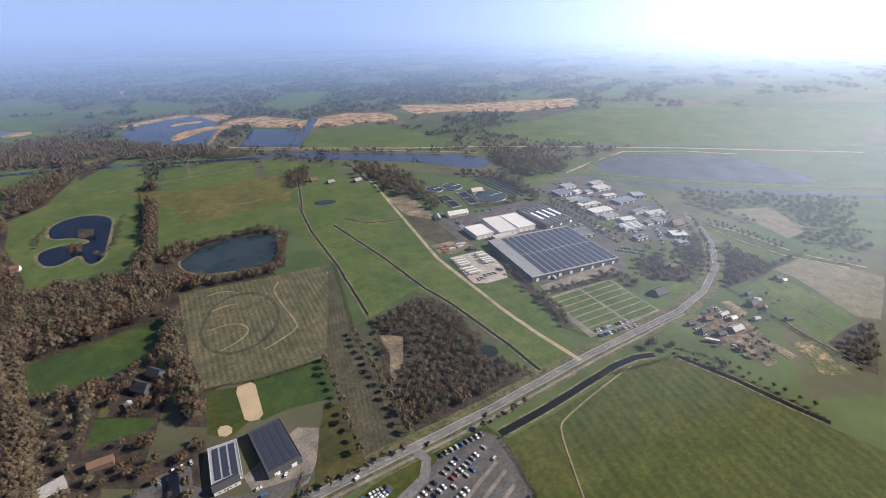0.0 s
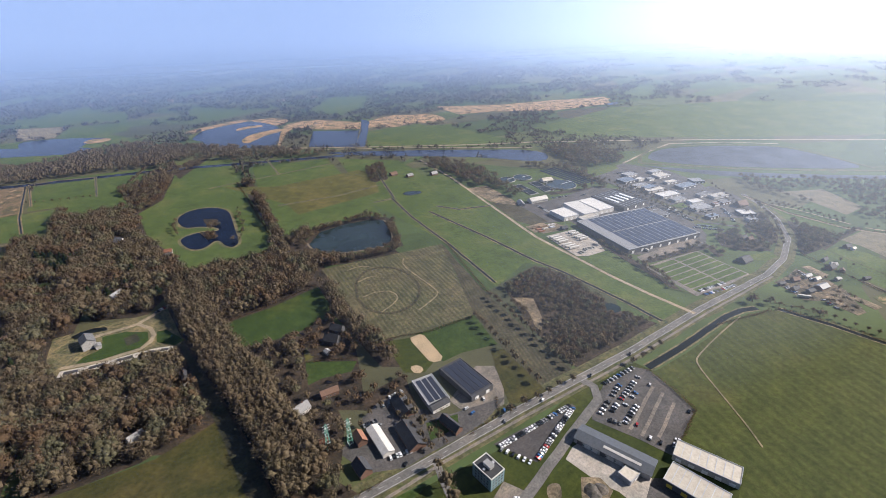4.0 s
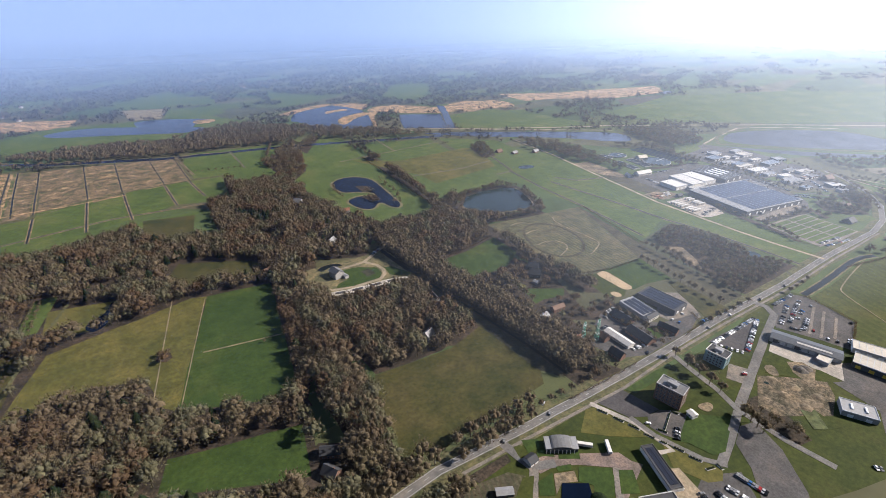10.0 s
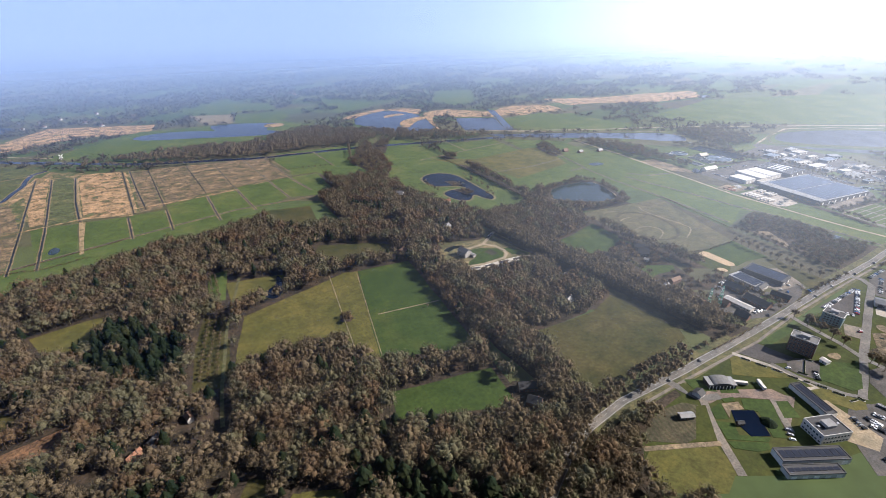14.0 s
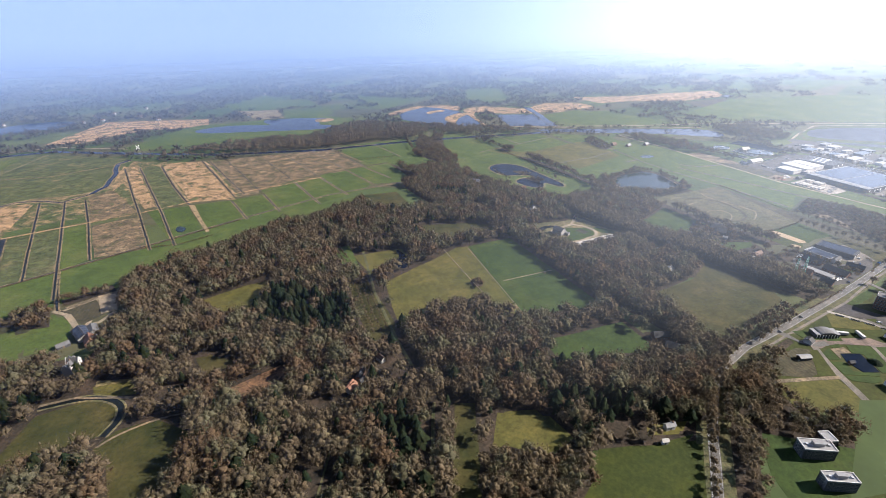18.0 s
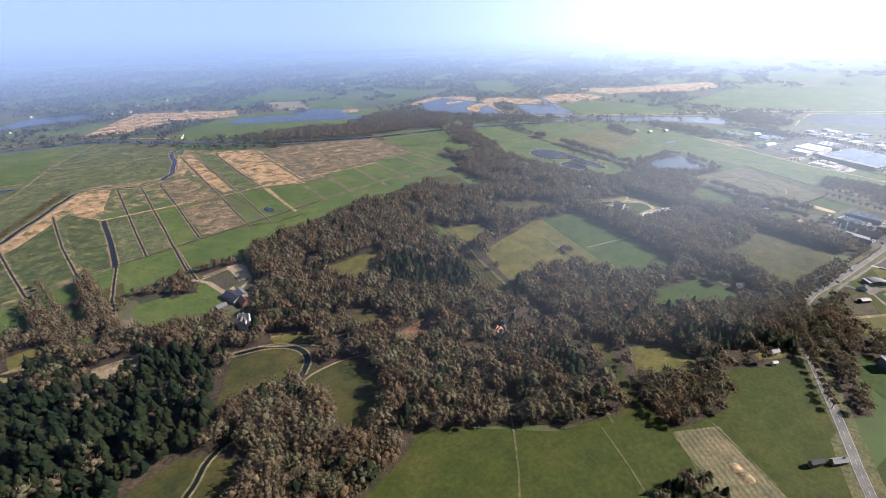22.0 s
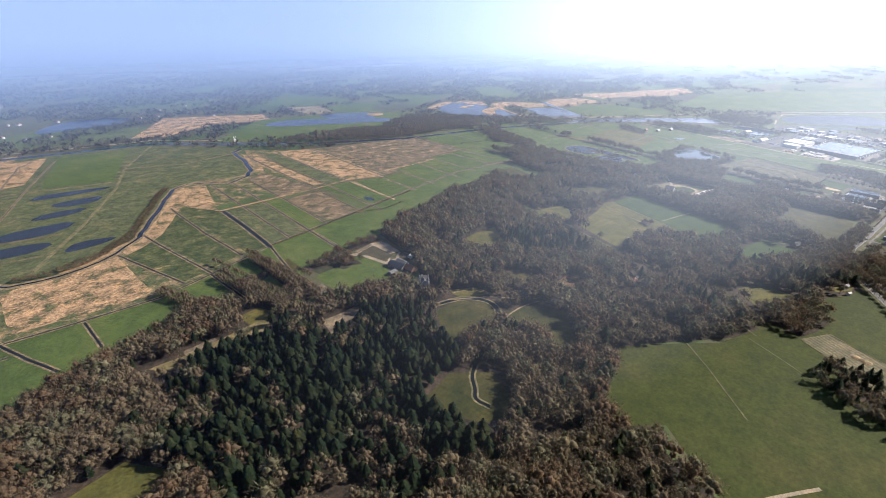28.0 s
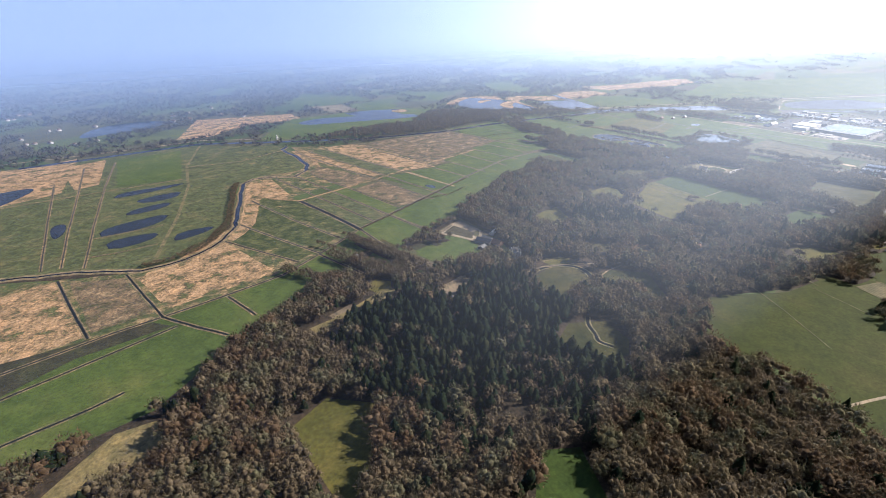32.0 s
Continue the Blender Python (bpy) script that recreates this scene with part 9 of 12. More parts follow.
gable(-900.2, 682.4, 8.8, 5.0, -1.3, 3, "small pale shed in a field", "grey_roof", "white_wall", 0.3, False, "shed", "shed")
windmill(-638.4, 1378.6).scale = (0.72, 0.72, 0.72)
gable(290.2, 770.4, 13.0, 9.0, 0.2, 3, "farmhouse with brick walls and a brown roof", "brown_tile", "brick" )
gable(310.3, 744.4, 12.0, 8.0, 2.4, 3, "farm barn with a grey roof", "grey_roof", "brick", 0.4, False, "barn", "barn" )
gable(353.1, 726.3, 13.0, 9.0, 3.5, 3, "farm barn with a grey roof", "grey_roof", "brick", 0.4, False, "barn", "barn" )
heap(45.6, 121.4, 6, 2.6, "gravel", "tipped heap of grey gravel beside a pit")
heap(50.6, 119.0, 5, 2.2, "gravel", "tipped heap of grey gravel beside a pit")
plot("ground_plot", "earth", [(47.7, 132.4), (57.4, 124.5), (56.2, 113.8), (41.0, 109.1), (32.2, 110.3), (36.9, 123.0)], "gravelly edge of a dug pit", "top", category="field")
plot("ground_plot", "earth", rounded([(-3.6, 114.7), (11.1, 108.1), (19.1, 94.6), (10.6, 93.3), (-2.1, 104.2)]), "patch of tipped sandy soil on the building plot", "top", category="field")
plot("ground_plot", "earth", rounded([(25.7, 142.4), (34.6, 137.1), (22.5, 126.7), (18.2, 134.1)]), "bare sandy patch in the grass", "top", category="field")
plot("water", "murky_water", rounded([(4.5, 133.5), (7.5, 132.0), (7.5, 129.0), (4.2, 129.5)]), "small puddle on the building plot", "top", category="puddle")
heap(13.5, 130.0, 4.5, 1.1, "earth", "low heap of pale sandy soil")
heap(18.4, 115.8, 4.5, 1.1, "earth", "low heap of pale sandy soil")
heap(21.7, 99.8, 4.5, 1.1, "earth", "low heap of pale sandy soil")
heap(1.9, 101.2, 4.5, 1.1, "earth", "low heap of pale sandy soil")
heap(2.6, 116.9, 4.5, 1.1, "earth", "low heap of pale sandy soil")
gable(-307.4, 273.7, 14.1, 8.0, -30.8, 4, "dark thatched cottage among bare trees", "dark_roof", "brick")
gable(-314.1, 258.2, 10.5, 8.6, -61.0, 4, "dark-roofed cottage at the meadow edge", "dark_roof", "brick")
gable(-416.7, 201.1, 4.5, 2.5, -26.6, 3, "small white garden shed", "white_roof", "white_wall", 0.4, False, "shed", "shed")
gable(-401.8, 206.8, 7.5, 3.8, -21.1, 4, "white cottage in a roadside garden", "grey_roof", "white_wall")
hall(602.7, 429.6, 25.9, 17.1, -3.1, 4, "small blue-grey business unit", "slate_blue", "grey_wall")
hall(639.5, 495.1, 26.0, 15.7, -5.5, 4, "small grey workshop at the canal", "grey_roof", "grey_wall")
hall(423.3, 338.8, 124.3, 101.6, -12.6, 7, "huge industrial hall roofed with rows of solar panels", "grey_roof", "dark_wall", 8.2, 0, 8)
hall(422.5, 433.9, 28.8, 51.3, -12.4, 7, "large white-roofed warehouse on the estate", "white_roof", "white_wall", 0, 0, 3)
hall(452.5, 429.6, 28.6, 48.2, -9.5, 7, "large white-roofed warehouse with seamed roof", "white_roof", "white_wall", 0, 0, 3)
hall(387.6, 436.8, 28.0, 32.6, -7.8, 6, "white-roofed warehouse with pale gates", "white_roof", "white_wall", 0, 0, 3)
hall(505.3, 424.2, 57.8, 64.9, -3.1, 6, "dark flat-roofed hall with white roof lights", "dark_roof", "dark_wall", 0, 4, 3)
hall(404.7, 406.6, 31.1, 10.8, -7.9, 5, "cream flat roof joining two halls", "cream_roof", "grey_wall", 0, 0, 0)
hall(505.5, 353.3, 18.9, 22.8, -16.6, 4, "dark low hall behind the solar roof", "dark_grey_roof", "dark_wall", 0, 0, 2)
hall(680.9, 456.2, 31.6, 17.6, -7.6, 4, "cream-roofed business unit on a yard", "cream_roof", "grey_wall")
hall(605.6, 478.4, 29.5, 21.0, -7.2, 4, "dark blue workshop beside the canal", "slate_blue", "dark_wall")
hall(597.6, 447.7, 31.1, 10.4, -13.2, 4, "grey-roofed workshop with white gates", "grey_roof", "white_wall")
hall(597.9, 419.0, 38.0, 14.0, -11.2, 4, "long cream-roofed business unit", "cream_roof", "white_wall")
hall(592.6, 391.7, 38.4, 18.5, -11.3, 4, "large white-roofed business unit", "white_roof", "grey_wall")
hall(585.1, 368.9, 26.7, 12.3, -9.3, 4, "grey flat-roofed business unit", "grey_roof", "grey_wall")
hall(660.7, 397.3, 38.3, 17.8, -8.4, 4, "navy-roofed workshop on a yard", "slate_blue", "dark_wall")
hall(702.1, 400.4, 21.5, 18.5, -28.0, 4, "slate-grey workshop on a yard", "grey_roof", "dark_wall")
hall(653.6, 337.6, 32.8, 13.9, -15.2, 4, "cream-roofed business hall on the estate", "cream_roof", "white_wall")
hall(596.3, 346.7, 23.9, 13.1, -16.3, 4, "small white business unit", "white_roof", "white_wall")
hall(609.3, 276.0, 23.0, 17.5, -32.6, 4, "pale flat-roofed showroom by the street", "white_roof", "dark_wall")
hall(556.2, 299.8, 19.8, 10.1, -11.4, 4, "dark blue flat-roofed workshop", "slate_blue", "dark_wall")
hall(640.1, 355.7, 28.4, 9.5, -7.5, 4, "dark-roofed business unit on the estate", "dark_grey_roof", "grey_wall")
hall(694.2, 477.8, 27.7, 12.5, -5.0, 4, "grey workshop beside the canal", "grey_roof", "grey_wall")
hall(658.9, 424.6, 24.5, 10.0, -14.9, 4, "small cream business unit", "cream_roof", "grey_wall")
hall(631.7, 318.2, 18.5, 11.6, -14.1, 4, "dark flat-roofed shop unit", "dark_grey_roof", "brick")
hall(589.4, 259.5, 14.3, 10.9, -25.3, 4, "grey flat-roofed garage block", "grey_roof", "grey_wall")
hall(629.9, 467.4, 15.6, 9.4, -6.3, 4, "small white office unit", "white_roof", "white_wall")
hall(645.5, 456.2, 13.3, 8.9, -7.3, 4, "small grey storage unit", "grey_roof", "grey_wall")
hall(612.0, 321.9, 11.6, 8.0, -11.9, 4, "small brown storage unit", "brown_tile", "brick")
gable(566.6, 331.0, 10.6, 18.2, -15.9, 3.5, "pale shed in a joined row", "white_roof", "white_wall", 0.2, False, "shed", "shed")
gable(578.2, 327.8, 11.0, 19.1, -16.3, 3.5, "pale shed in a joined row", "white_roof", "white_wall", 0.2, False, "shed", "shed")
gable(589.5, 324.7, 11.1, 18.3, -16.2, 3.5, "pale shed in a joined row", "white_roof", "white_wall", 0.2, False, "shed", "shed")
gable(641.1, 297.0, 19.1, 12.9, -12.7, 3, "red-brown brick house on the business park", "brown_tile", "brick")
gable(395.7, 507.2, 16.4, 13.0, -10.2, 4, "white tent hall with pitched roof", "white_roof", "white_wall", 0.3, False, "tent hall", "tent_hall")
gable(411.7, 504.1, 15.5, 12.4, -12.3, 4, "white tent hall with pitched roof", "white_roof", "white_wall", 0.3, False, "tent hall", "tent_hall")
gable(372.0, 512.1, 8.3, 16.9, -28.1, 3, "small pale shed in the nursery", "grey_roof", "white_wall", 0.3, False, "shed", "shed")
gable(493.2, 568.0, 20.0, 13.3, -16.3, 3, "cream plant building at the water works", "cream_roof", "white_wall", 0.3, False, "plant building", "plant_building")
gable(349.7, 404.5, 8.5, 7.2, -15.7, 3, "dark shed beside the timber yard", "dark_roof", "dark_wall", 0.3, False, "shed", "shed")
gable(448.7, 207.4, 15.1, 12.3, -7.4, 2.5, "large black thatched barn beside lawns", "dark_roof", "dark_wall", 0.36, False, "barn", "barn" )
gable(511.2, 236.9, 10.4, 7.4, -13.9, 3.5, "dark-roofed house among trees", "dark_roof", "brick")
gable(514.6, 229.8, 7.5, 6.3, -15.5, 3.5, "brown-roofed brick house among trees", "brown_tile", "brick")
tank(472.3, 608.6, 17)
tank(439.9, 615.7, 15)
tank(497.1, 536.8, 26)
basin(427.5, 556.8, 16.8, 53.7, -10.3, 1, "rectangular dark treatment basin")
basin(461.4, 552.0, 17.7, 53.2, -14.7, 1, "rectangular dark treatment basin")
solar_field(*[(530.2, 618.4), (525.5, 513.2)], 5, 9)
strips(380.5, 229.1, 88.9, 67.5, -8.3, 0, 2, 7)
car_row(*[(333.1, 196.9), (378.7, 186.6)], 16)
car_row(*[(337.3, 203.8), (374.3, 196.4)], 12)
truck(316.5, 392.5, -13, "white box trailer in a parked row", 15.0)
truck(315.8, 386.9, -13, "white box trailer in a parked row", 15.0)
truck(315.2, 381.3, -13, "white box trailer in a parked row", 15.0)
truck(314.5, 375.7, -13, "white box trailer in a parked row", 15.0)
truck(311.5, 366.9, -13, "pale blue-white box trailer in a parked row", 15.0)
truck(311.6, 361.1, -13, "pale blue-white box trailer in a parked row", 15.0)
truck(311.9, 355.2, -13, "pale blue-white box trailer in a parked row", 15.0)
truck(348.0, 388.9, -13, "white box trailer in a parked row", 12.0)
truck(346.8, 383.2, -13, "white box trailer in a parked row", 12.0)
truck(344.8, 375.1, -13, "white box trailer in a parked row", 14.0)
truck(344.2, 370.2, -13, "white box trailer in a parked row", 14.0)
truck(343.7, 365.1, -13, "white box trailer in a parked row", 14.0)
truck(379.7, 297.4, -13 + 90, "white lorry trailer at a loading dock", 12.0)
basin(326.3, 342.9, 14.7, 6.3, -11.8, 1, "dark covered basin on the concrete yard")
basin(310.4, 341.4, 7.0, 7.0, -11.5, 1, "dark covered basin on the concrete yard")
stack_of_goods(319.4, 431.2, -13, "wood")
stack_of_goods(320.1, 424.8, -13, "orange_tile")
stack_of_goods(330.5, 427.8, -13, "wood")
stack_of_goods(337.4, 427.4, -13, "wood")
stack_of_goods(329.1, 420.3, -13, "cream_roof")
stack_of_goods(343.2, 426.0, -13, "white_roof")
stack_of_goods(348.0, 424.4, -13, "white_roof")
stack_of_goods(341.1, 418.8, -13, "steel")
stack_of_goods(318.3, 417.7, -13, "orange_tile")
stack_of_goods(325.1, 433.3, -13, "wood")
far_car_row(*[(512, 380.7), (529.8, 375.7)], 8)
far_car_row(*[(536.7, 362.6), (529.2, 337.7)], 12)
far_car_row(*[(527.8, 334.9), (522.1, 310.8)], 12)
far_car_row(*[(545.5, 364.9), (538.9, 336.9)], 12)
far_car_row(*[(500.7, 296.7), (511.6, 283.3)], 12)
far_car_row(*[(512.2, 280.4), (522.9, 267.2)], 12)
far_car_row(*[(512.2, 297.3), (522.5, 283.3)], 12)
far_car_row(*[(386.8, 490.4), (381.3, 462.8)], 10)
far_car_row(*[(432.9, 500.4), (459.4, 491.8)], 14)
far_car_row(*[(482.1, 478.6), (492.6, 478.7)], 5)
far_car_row(*[(625.7, 396.1), (620, 375.4)], 8)
far_car_row(*[(634, 517.3), (669.8, 504.1)], 14)
far_car_row(*[(565.3, 320.6), (585.3, 314.7)], 8)
far_car_row(*[(604.9, 308.3), (587.3, 286)], 9)
far_car_row(*[(595.8, 299.5), (566.6, 272.7)], 9)
far_car_row(*[(620, 445.9), (637.9, 440.5)], 6)
gable(591.7, 144.8, 9.1, 5.9, -17.7, 3, "dark-roofed farmhouse beside a paddock", "dark_roof", "brick" )
gable(590.3, 138.2, 5.2, 4.0, -17.7, 3, "pale shed beside the farmhouse", "cream_roof", "white_wall", 0.3, False, "shed", "shed" )
gable(526.2, 149.0, 8.8, 4.1, -6.8, 3, "black-roofed cottage behind the road", "dark_roof", "dark_wall" )
gable(509.4, 137.2, 10.6, 7.3, -7.7, 3, "dark-roofed house behind the road", "dark_roof", "brick" )
gable(482.8, 122.6, 6.1, 4.1, -21.5, 3, "grey flat shed in a yard", "grey_roof", "grey_wall", 0.3, False, "shed", "shed" )
gable(448.5, 126.9, 13.6, 8.4, -11.1, 3, "long grey-roofed barn by the road", "grey_roof", "brick", 0.3, False, "shed", "shed" )
gable(443.1, 150.9, 8.4, 5.7, -22.7, 3, "red brick house by the main road", "brown_tile", "brick" )
gable(421.3, 156.3, 7.6, 3.6, -17.7, 3, "dark-roofed shed by the main road", "dark_roof", "brick", 0.3, False, "shed", "shed" )
gable(420.3, 143.1, 9.3, 5.0, -9.2, 3, "dark-roofed house by the main road", "dark_roof", "brick" )
gable(428.8, 131.1, 8.4, 5.2, -16.7, 3, "black-roofed barn by the main road", "dark_roof", "dark_wall", 0.3, False, "shed", "shed" )
gable(463.6, 145.7, 10.6, 4.6, -9.4, 3, "grey-roofed shed along a yard", "grey_roof", "grey_wall", 0.3, False, "shed", "shed" )
gable(464.3, 136.7, 7.4, 4.6, -11.7, 3, "pale-roofed shed along a yard", "cream_roof", "grey_wall", 0.3, False, "shed", "shed" )
gable(520.3, 138.1, 6.3, 6.1, -50.8, 3, "pale garden shed row", "white_roof", "white_wall", 0.3, False, "shed", "shed" )
gable(510.2, 103.6, 7.9, 3.7, -24.6, 3, "dark small stable in a roadside yard", "dark_roof", "brick", 0.3, False, "shed", "shed" )
gable(511.0, 126.8, 4.3, 5.1, -71.9, 3, "small brown-roofed garden house", "brown_tile", "brick", 0.3, False, "shed", "shed" )
truck(411.0, 130.9, -13 - 40, "white caravan trailer in a roadside yard", 12.0)
car_row(*[(470.8, 158.7), (460.2, 139.1)], 12, gaps=0.35, where="parked in a roadside yard")
car_row(*[(422.5, 156.3), (415.3, 139.3)], 10, gaps=0.35, where="parked in a roadside yard")
car_row(*[(424.9, 121.9), (413.4, 100.5)], 12, gaps=0.4, where="parked in a roadside yard")
box_hedge(*[(-128.1, 192.8), (-125.7, 185.8)])
box_hedge(*[(-124.8, 181.3), (-122.7, 174)])
box_hedge(*[(-121.6, 170.2), (-119.4, 163)])
box_hedge(*[(-119.8, 158.9), (-117.5, 152.2)])
hedge_island((-87.5, 158.7), (-105.2, 152.2), 1.0)
hedge_island((-85.2, 159.6), (-82.9, 154.4), 1.3)
hedge_island((-108.4, 155.8), (-105.9, 149.6), 1.3)
plot("ground_plot", "earth", rounded([(-62.9, 151.5), (-51.8, 147.6), (-54.2, 142.5), (-62.7, 141.8), (-65.2, 147.7)]), "worn brown patch in the office lawn", "line", category="field")
box_hedge((-116.6, 148.4), (-115.0, 144.4))
box_hedge(*[(-113.4, 140.2), (-111.6, 133.8)])
box_hedge(*[(-111.9, 130), (-109.5, 122.7)])
box_hedge(*[(-112.9, 117.7), (-107.2, 115.6)])
box_hedge(*[(-103, 116.1), (-104.1, 111.5)])
heap(-187.6, 144.6, 6, 3.2, "needles", "round clipped evergreen hedge beside a pond")
gable(-206.5, 156.0, 4.5, 2.7, -29.4, 2.5, "small dark pavilion on the pond island", "dark_roof", "brick", 0.4, False, "pavilion", "pavilion")
car_row(*[(-97.1, 147.5), (-105.1, 142.3)], 4, where="parked on paved bays")
car_row(*[(-183.6, 133.4), (-190.5, 127.6)], 5, where="parked beside the school")
# the farm and the white castle at the wood's edge
gable(-751.0, 592.5, 12.0, 21.0, 14.0, 4.0, "farm barn with solar panels on its roof", "dark_roof", "grey_wall", 0.25, False, "barn", "barn", 4)
gable(-742.5, 594.5, 8.0, 15.0, 5.0, 4.0, "dark farm barn beside the wood", "dark_grey_roof", "grey_wall", 0.28, False, "barn", "barn")
gable(-745.0, 575.5, 9.5, 13.0, 4.0, 3.6, "brick barn with an orange tiled roof", "orange_tile", "brick", 0.45, False, "barn", "barn")
gable(-766.0, 583.5, 10.0, 7.0, 12.0, 2.6, "low dark shed beside the farm drive", "dark_grey_roof", "dark_wall", 0.25, False, "shed", "shed")
gable(-719.5, 603.0, 13.0, 5.0, 18.0, 2.8, "white polytunnel beside the round pen", "white_paint", "white_wall", 0.4, False, "tunnel", "polytunnel")
plot("arena_ground", "earth", [(-724 + 8 * math.cos(i * 0.524), 612 + 8 * math.sin(i * 0.524)) for i in range(12)], "round sandy horse pen", "line", category="arena")


def castle(x, y, ang):
    """A tall white house: a main range, a stepped cross gable, a round stair tower with a cone, chimneys."""
    footprint(x, y, 20, 14, ang)
    ob = empty("castle", x, y, ang)

    def range_of(L, W, h, rise, cx, cy, turn):
        at = pose(cx, cy, 0, 0, 0, turn)
        bm = bmesh.new()
        v = [bm.verts.new(p) for p in ((-L / 2, -W / 2, 0), (L / 2, -W / 2, 0), (L / 2, W / 2, 0), (-L / 2, W / 2, 0), (-L / 2, -W / 2, h), (L / 2, -W / 2, h), (L / 2, W / 2, h), (-L / 2, W / 2, h), (-L / 2, 0, h + rise), (L / 2, 0, h + rise))]
        for q in ((0, 1, 5, 4), (2, 3, 7, 6), (1, 2, 6, 9, 5), (3, 0, 4, 8, 7)):
            bm.faces.new([v[i] for i in q])
        part("wall_shell", bm, "white_wall", ob).matrix_local = at
        for sgn in (-1, 1):
            bm = bmesh.new()
            low = [bm.verts.new(p) for p in ((-L / 2 + 0.3, 0, h + rise + 0.02), (L / 2 - 0.3, 0, h + rise + 0.02), (L / 2 - 0.3, sgn * (W / 2 + 0.3), h - 0.2), (-L / 2 + 0.3, sgn * (W / 2 + 0.3), h - 0.2))]
            up = [bm.verts.new(p.co + Vector((0, 0, 0.2))) for p in low]
            bm.faces.new(low)
            bm.faces.new(up[::-1])
            for i in range(4):
                bm.faces.new((low[i], up[i], up[(i + 1) % 4], low[(i + 1) % 4]))
            part("roof_slope", bm, "dark_grey_roof", ob).matrix_local = at
        for end in (-1, 1):
            bm = bmesh.new()
            for k in range(4):
                w = W / 2 * (1 - k / 4) + 0.2
                add_box(bm, end * L / 2 - 0.25, end * L / 2 + 0.25, -w, w, h + rise * k / 4, h + rise * (k + 1) / 4 + 0.3)
            part("stepped_gable", bm, "white_wall", ob).matrix_local = at

    range_of(16, 8, 8.5, 5.0, 0, 0, 0)
    range_of(12, 6.5, 9.5, 5.5, 3.5, -1.5, 90)
    for cx, cy, r, h in ((-6.5, -4.6, 2.0, 13.0), (8.2, 4.2, 1.5, 11.0)):
        bm = bmesh.new()
        bmesh.ops.create_cone(bm, cap_ends=True, segments=14, radius1=r, radius2=r, depth=h, matrix=Matrix.Translation((cx, cy, h / 2)))
        part("tower", bm, "white_wall", ob)
        bm = bmesh.new()
        bmesh.ops.create_cone(bm, cap_ends=True, segments=14, radius1=r + 0.3, radius2=0.05, depth=4.2, matrix=Matrix.Translation((cx, cy, h + 2.1)))
        part("tower_cone", bm, "dark_grey_roof", ob)
    for cx in (-4.0, 1.0):
        part("chimney", box_bm(cx, cx + 0.9, -0.4, 0.4, 12.5, 15.0), "brick", ob)
    for k in range(3):
        window_row(ob, 16, 8, 1.0 + 2.7 * k, (1.1, 1.6), 2.6, "ns")
    return tagged(ob, "white castle-like country house with stepped gables and towers", "country house")


castle(-758.5, 536.0, 62.0).scale = (0.82, 0.82, 0.85)

# the estate by the avenue
plot("ground_plot", "bank", [(-231, 526), (-190, 524), (-150, 518), (-128, 529), (-126, 500), (-134, 447), (-146, 437), (-190, 447), (-228, 455), (-236, 490)], "dry tan garden ground round the villa", "over", category="garden")
plot("ground_plot", "grass_dark", [(-193.5, 501.6), (-175.1, 498.1), (-157.5, 484.0), (-158.6, 469.9), (-166.3, 461.8), (-184.8, 462.5), (-203.4, 463.3), (-214.9, 469.9), (-209.3, 476.2), (-197.1, 479.2), (-193.7, 492.2)], "mown estate lawn within a curving drive", "top", category="lawn")
plot("ground_plot", "grass_dark", [(-150.5, 480), (-142.4, 477.1), (-131.6, 449.8), (-140.6, 446.3), (-153.1, 461.5)], "shaded estate lawn beside the avenue", "top", category="lawn")
plot("ground_plot", "peat", [(-177.2, 486.6), (-166.2, 488.3), (-164.9, 473.2), (-176.0, 471.2)], "dark hedged square on the estate lawn", "line", category="garden")
plot("water", "ditch_water", [(-217.6, 519.4), (-209.9, 523.3), (-199.3, 523.7), (-189.0, 518.2), (-188.4, 511.4), (-202.9, 515.9), (-214.1, 512.4)], "dark crescent pond behind the villa", "top", category="water")
ribbon("path", "track", [(-126, 527), (-140, 519), (-151.5, 512), (-163.6, 505.2), (-177, 505), (-191.8, 506.2), (-206, 505)], 4.5, "pale gravel estate drive", "line", category="path")
ribbon("path", "track", [(-163.6, 505.2), (-154.4, 489.7), (-153.3, 475.4), (-157.3, 465.8), (-166.4, 459), (-178.4, 459.4), (-197, 460), (-225.6, 470)], 4, "pale gravel path round the lawn", "line", category="path")


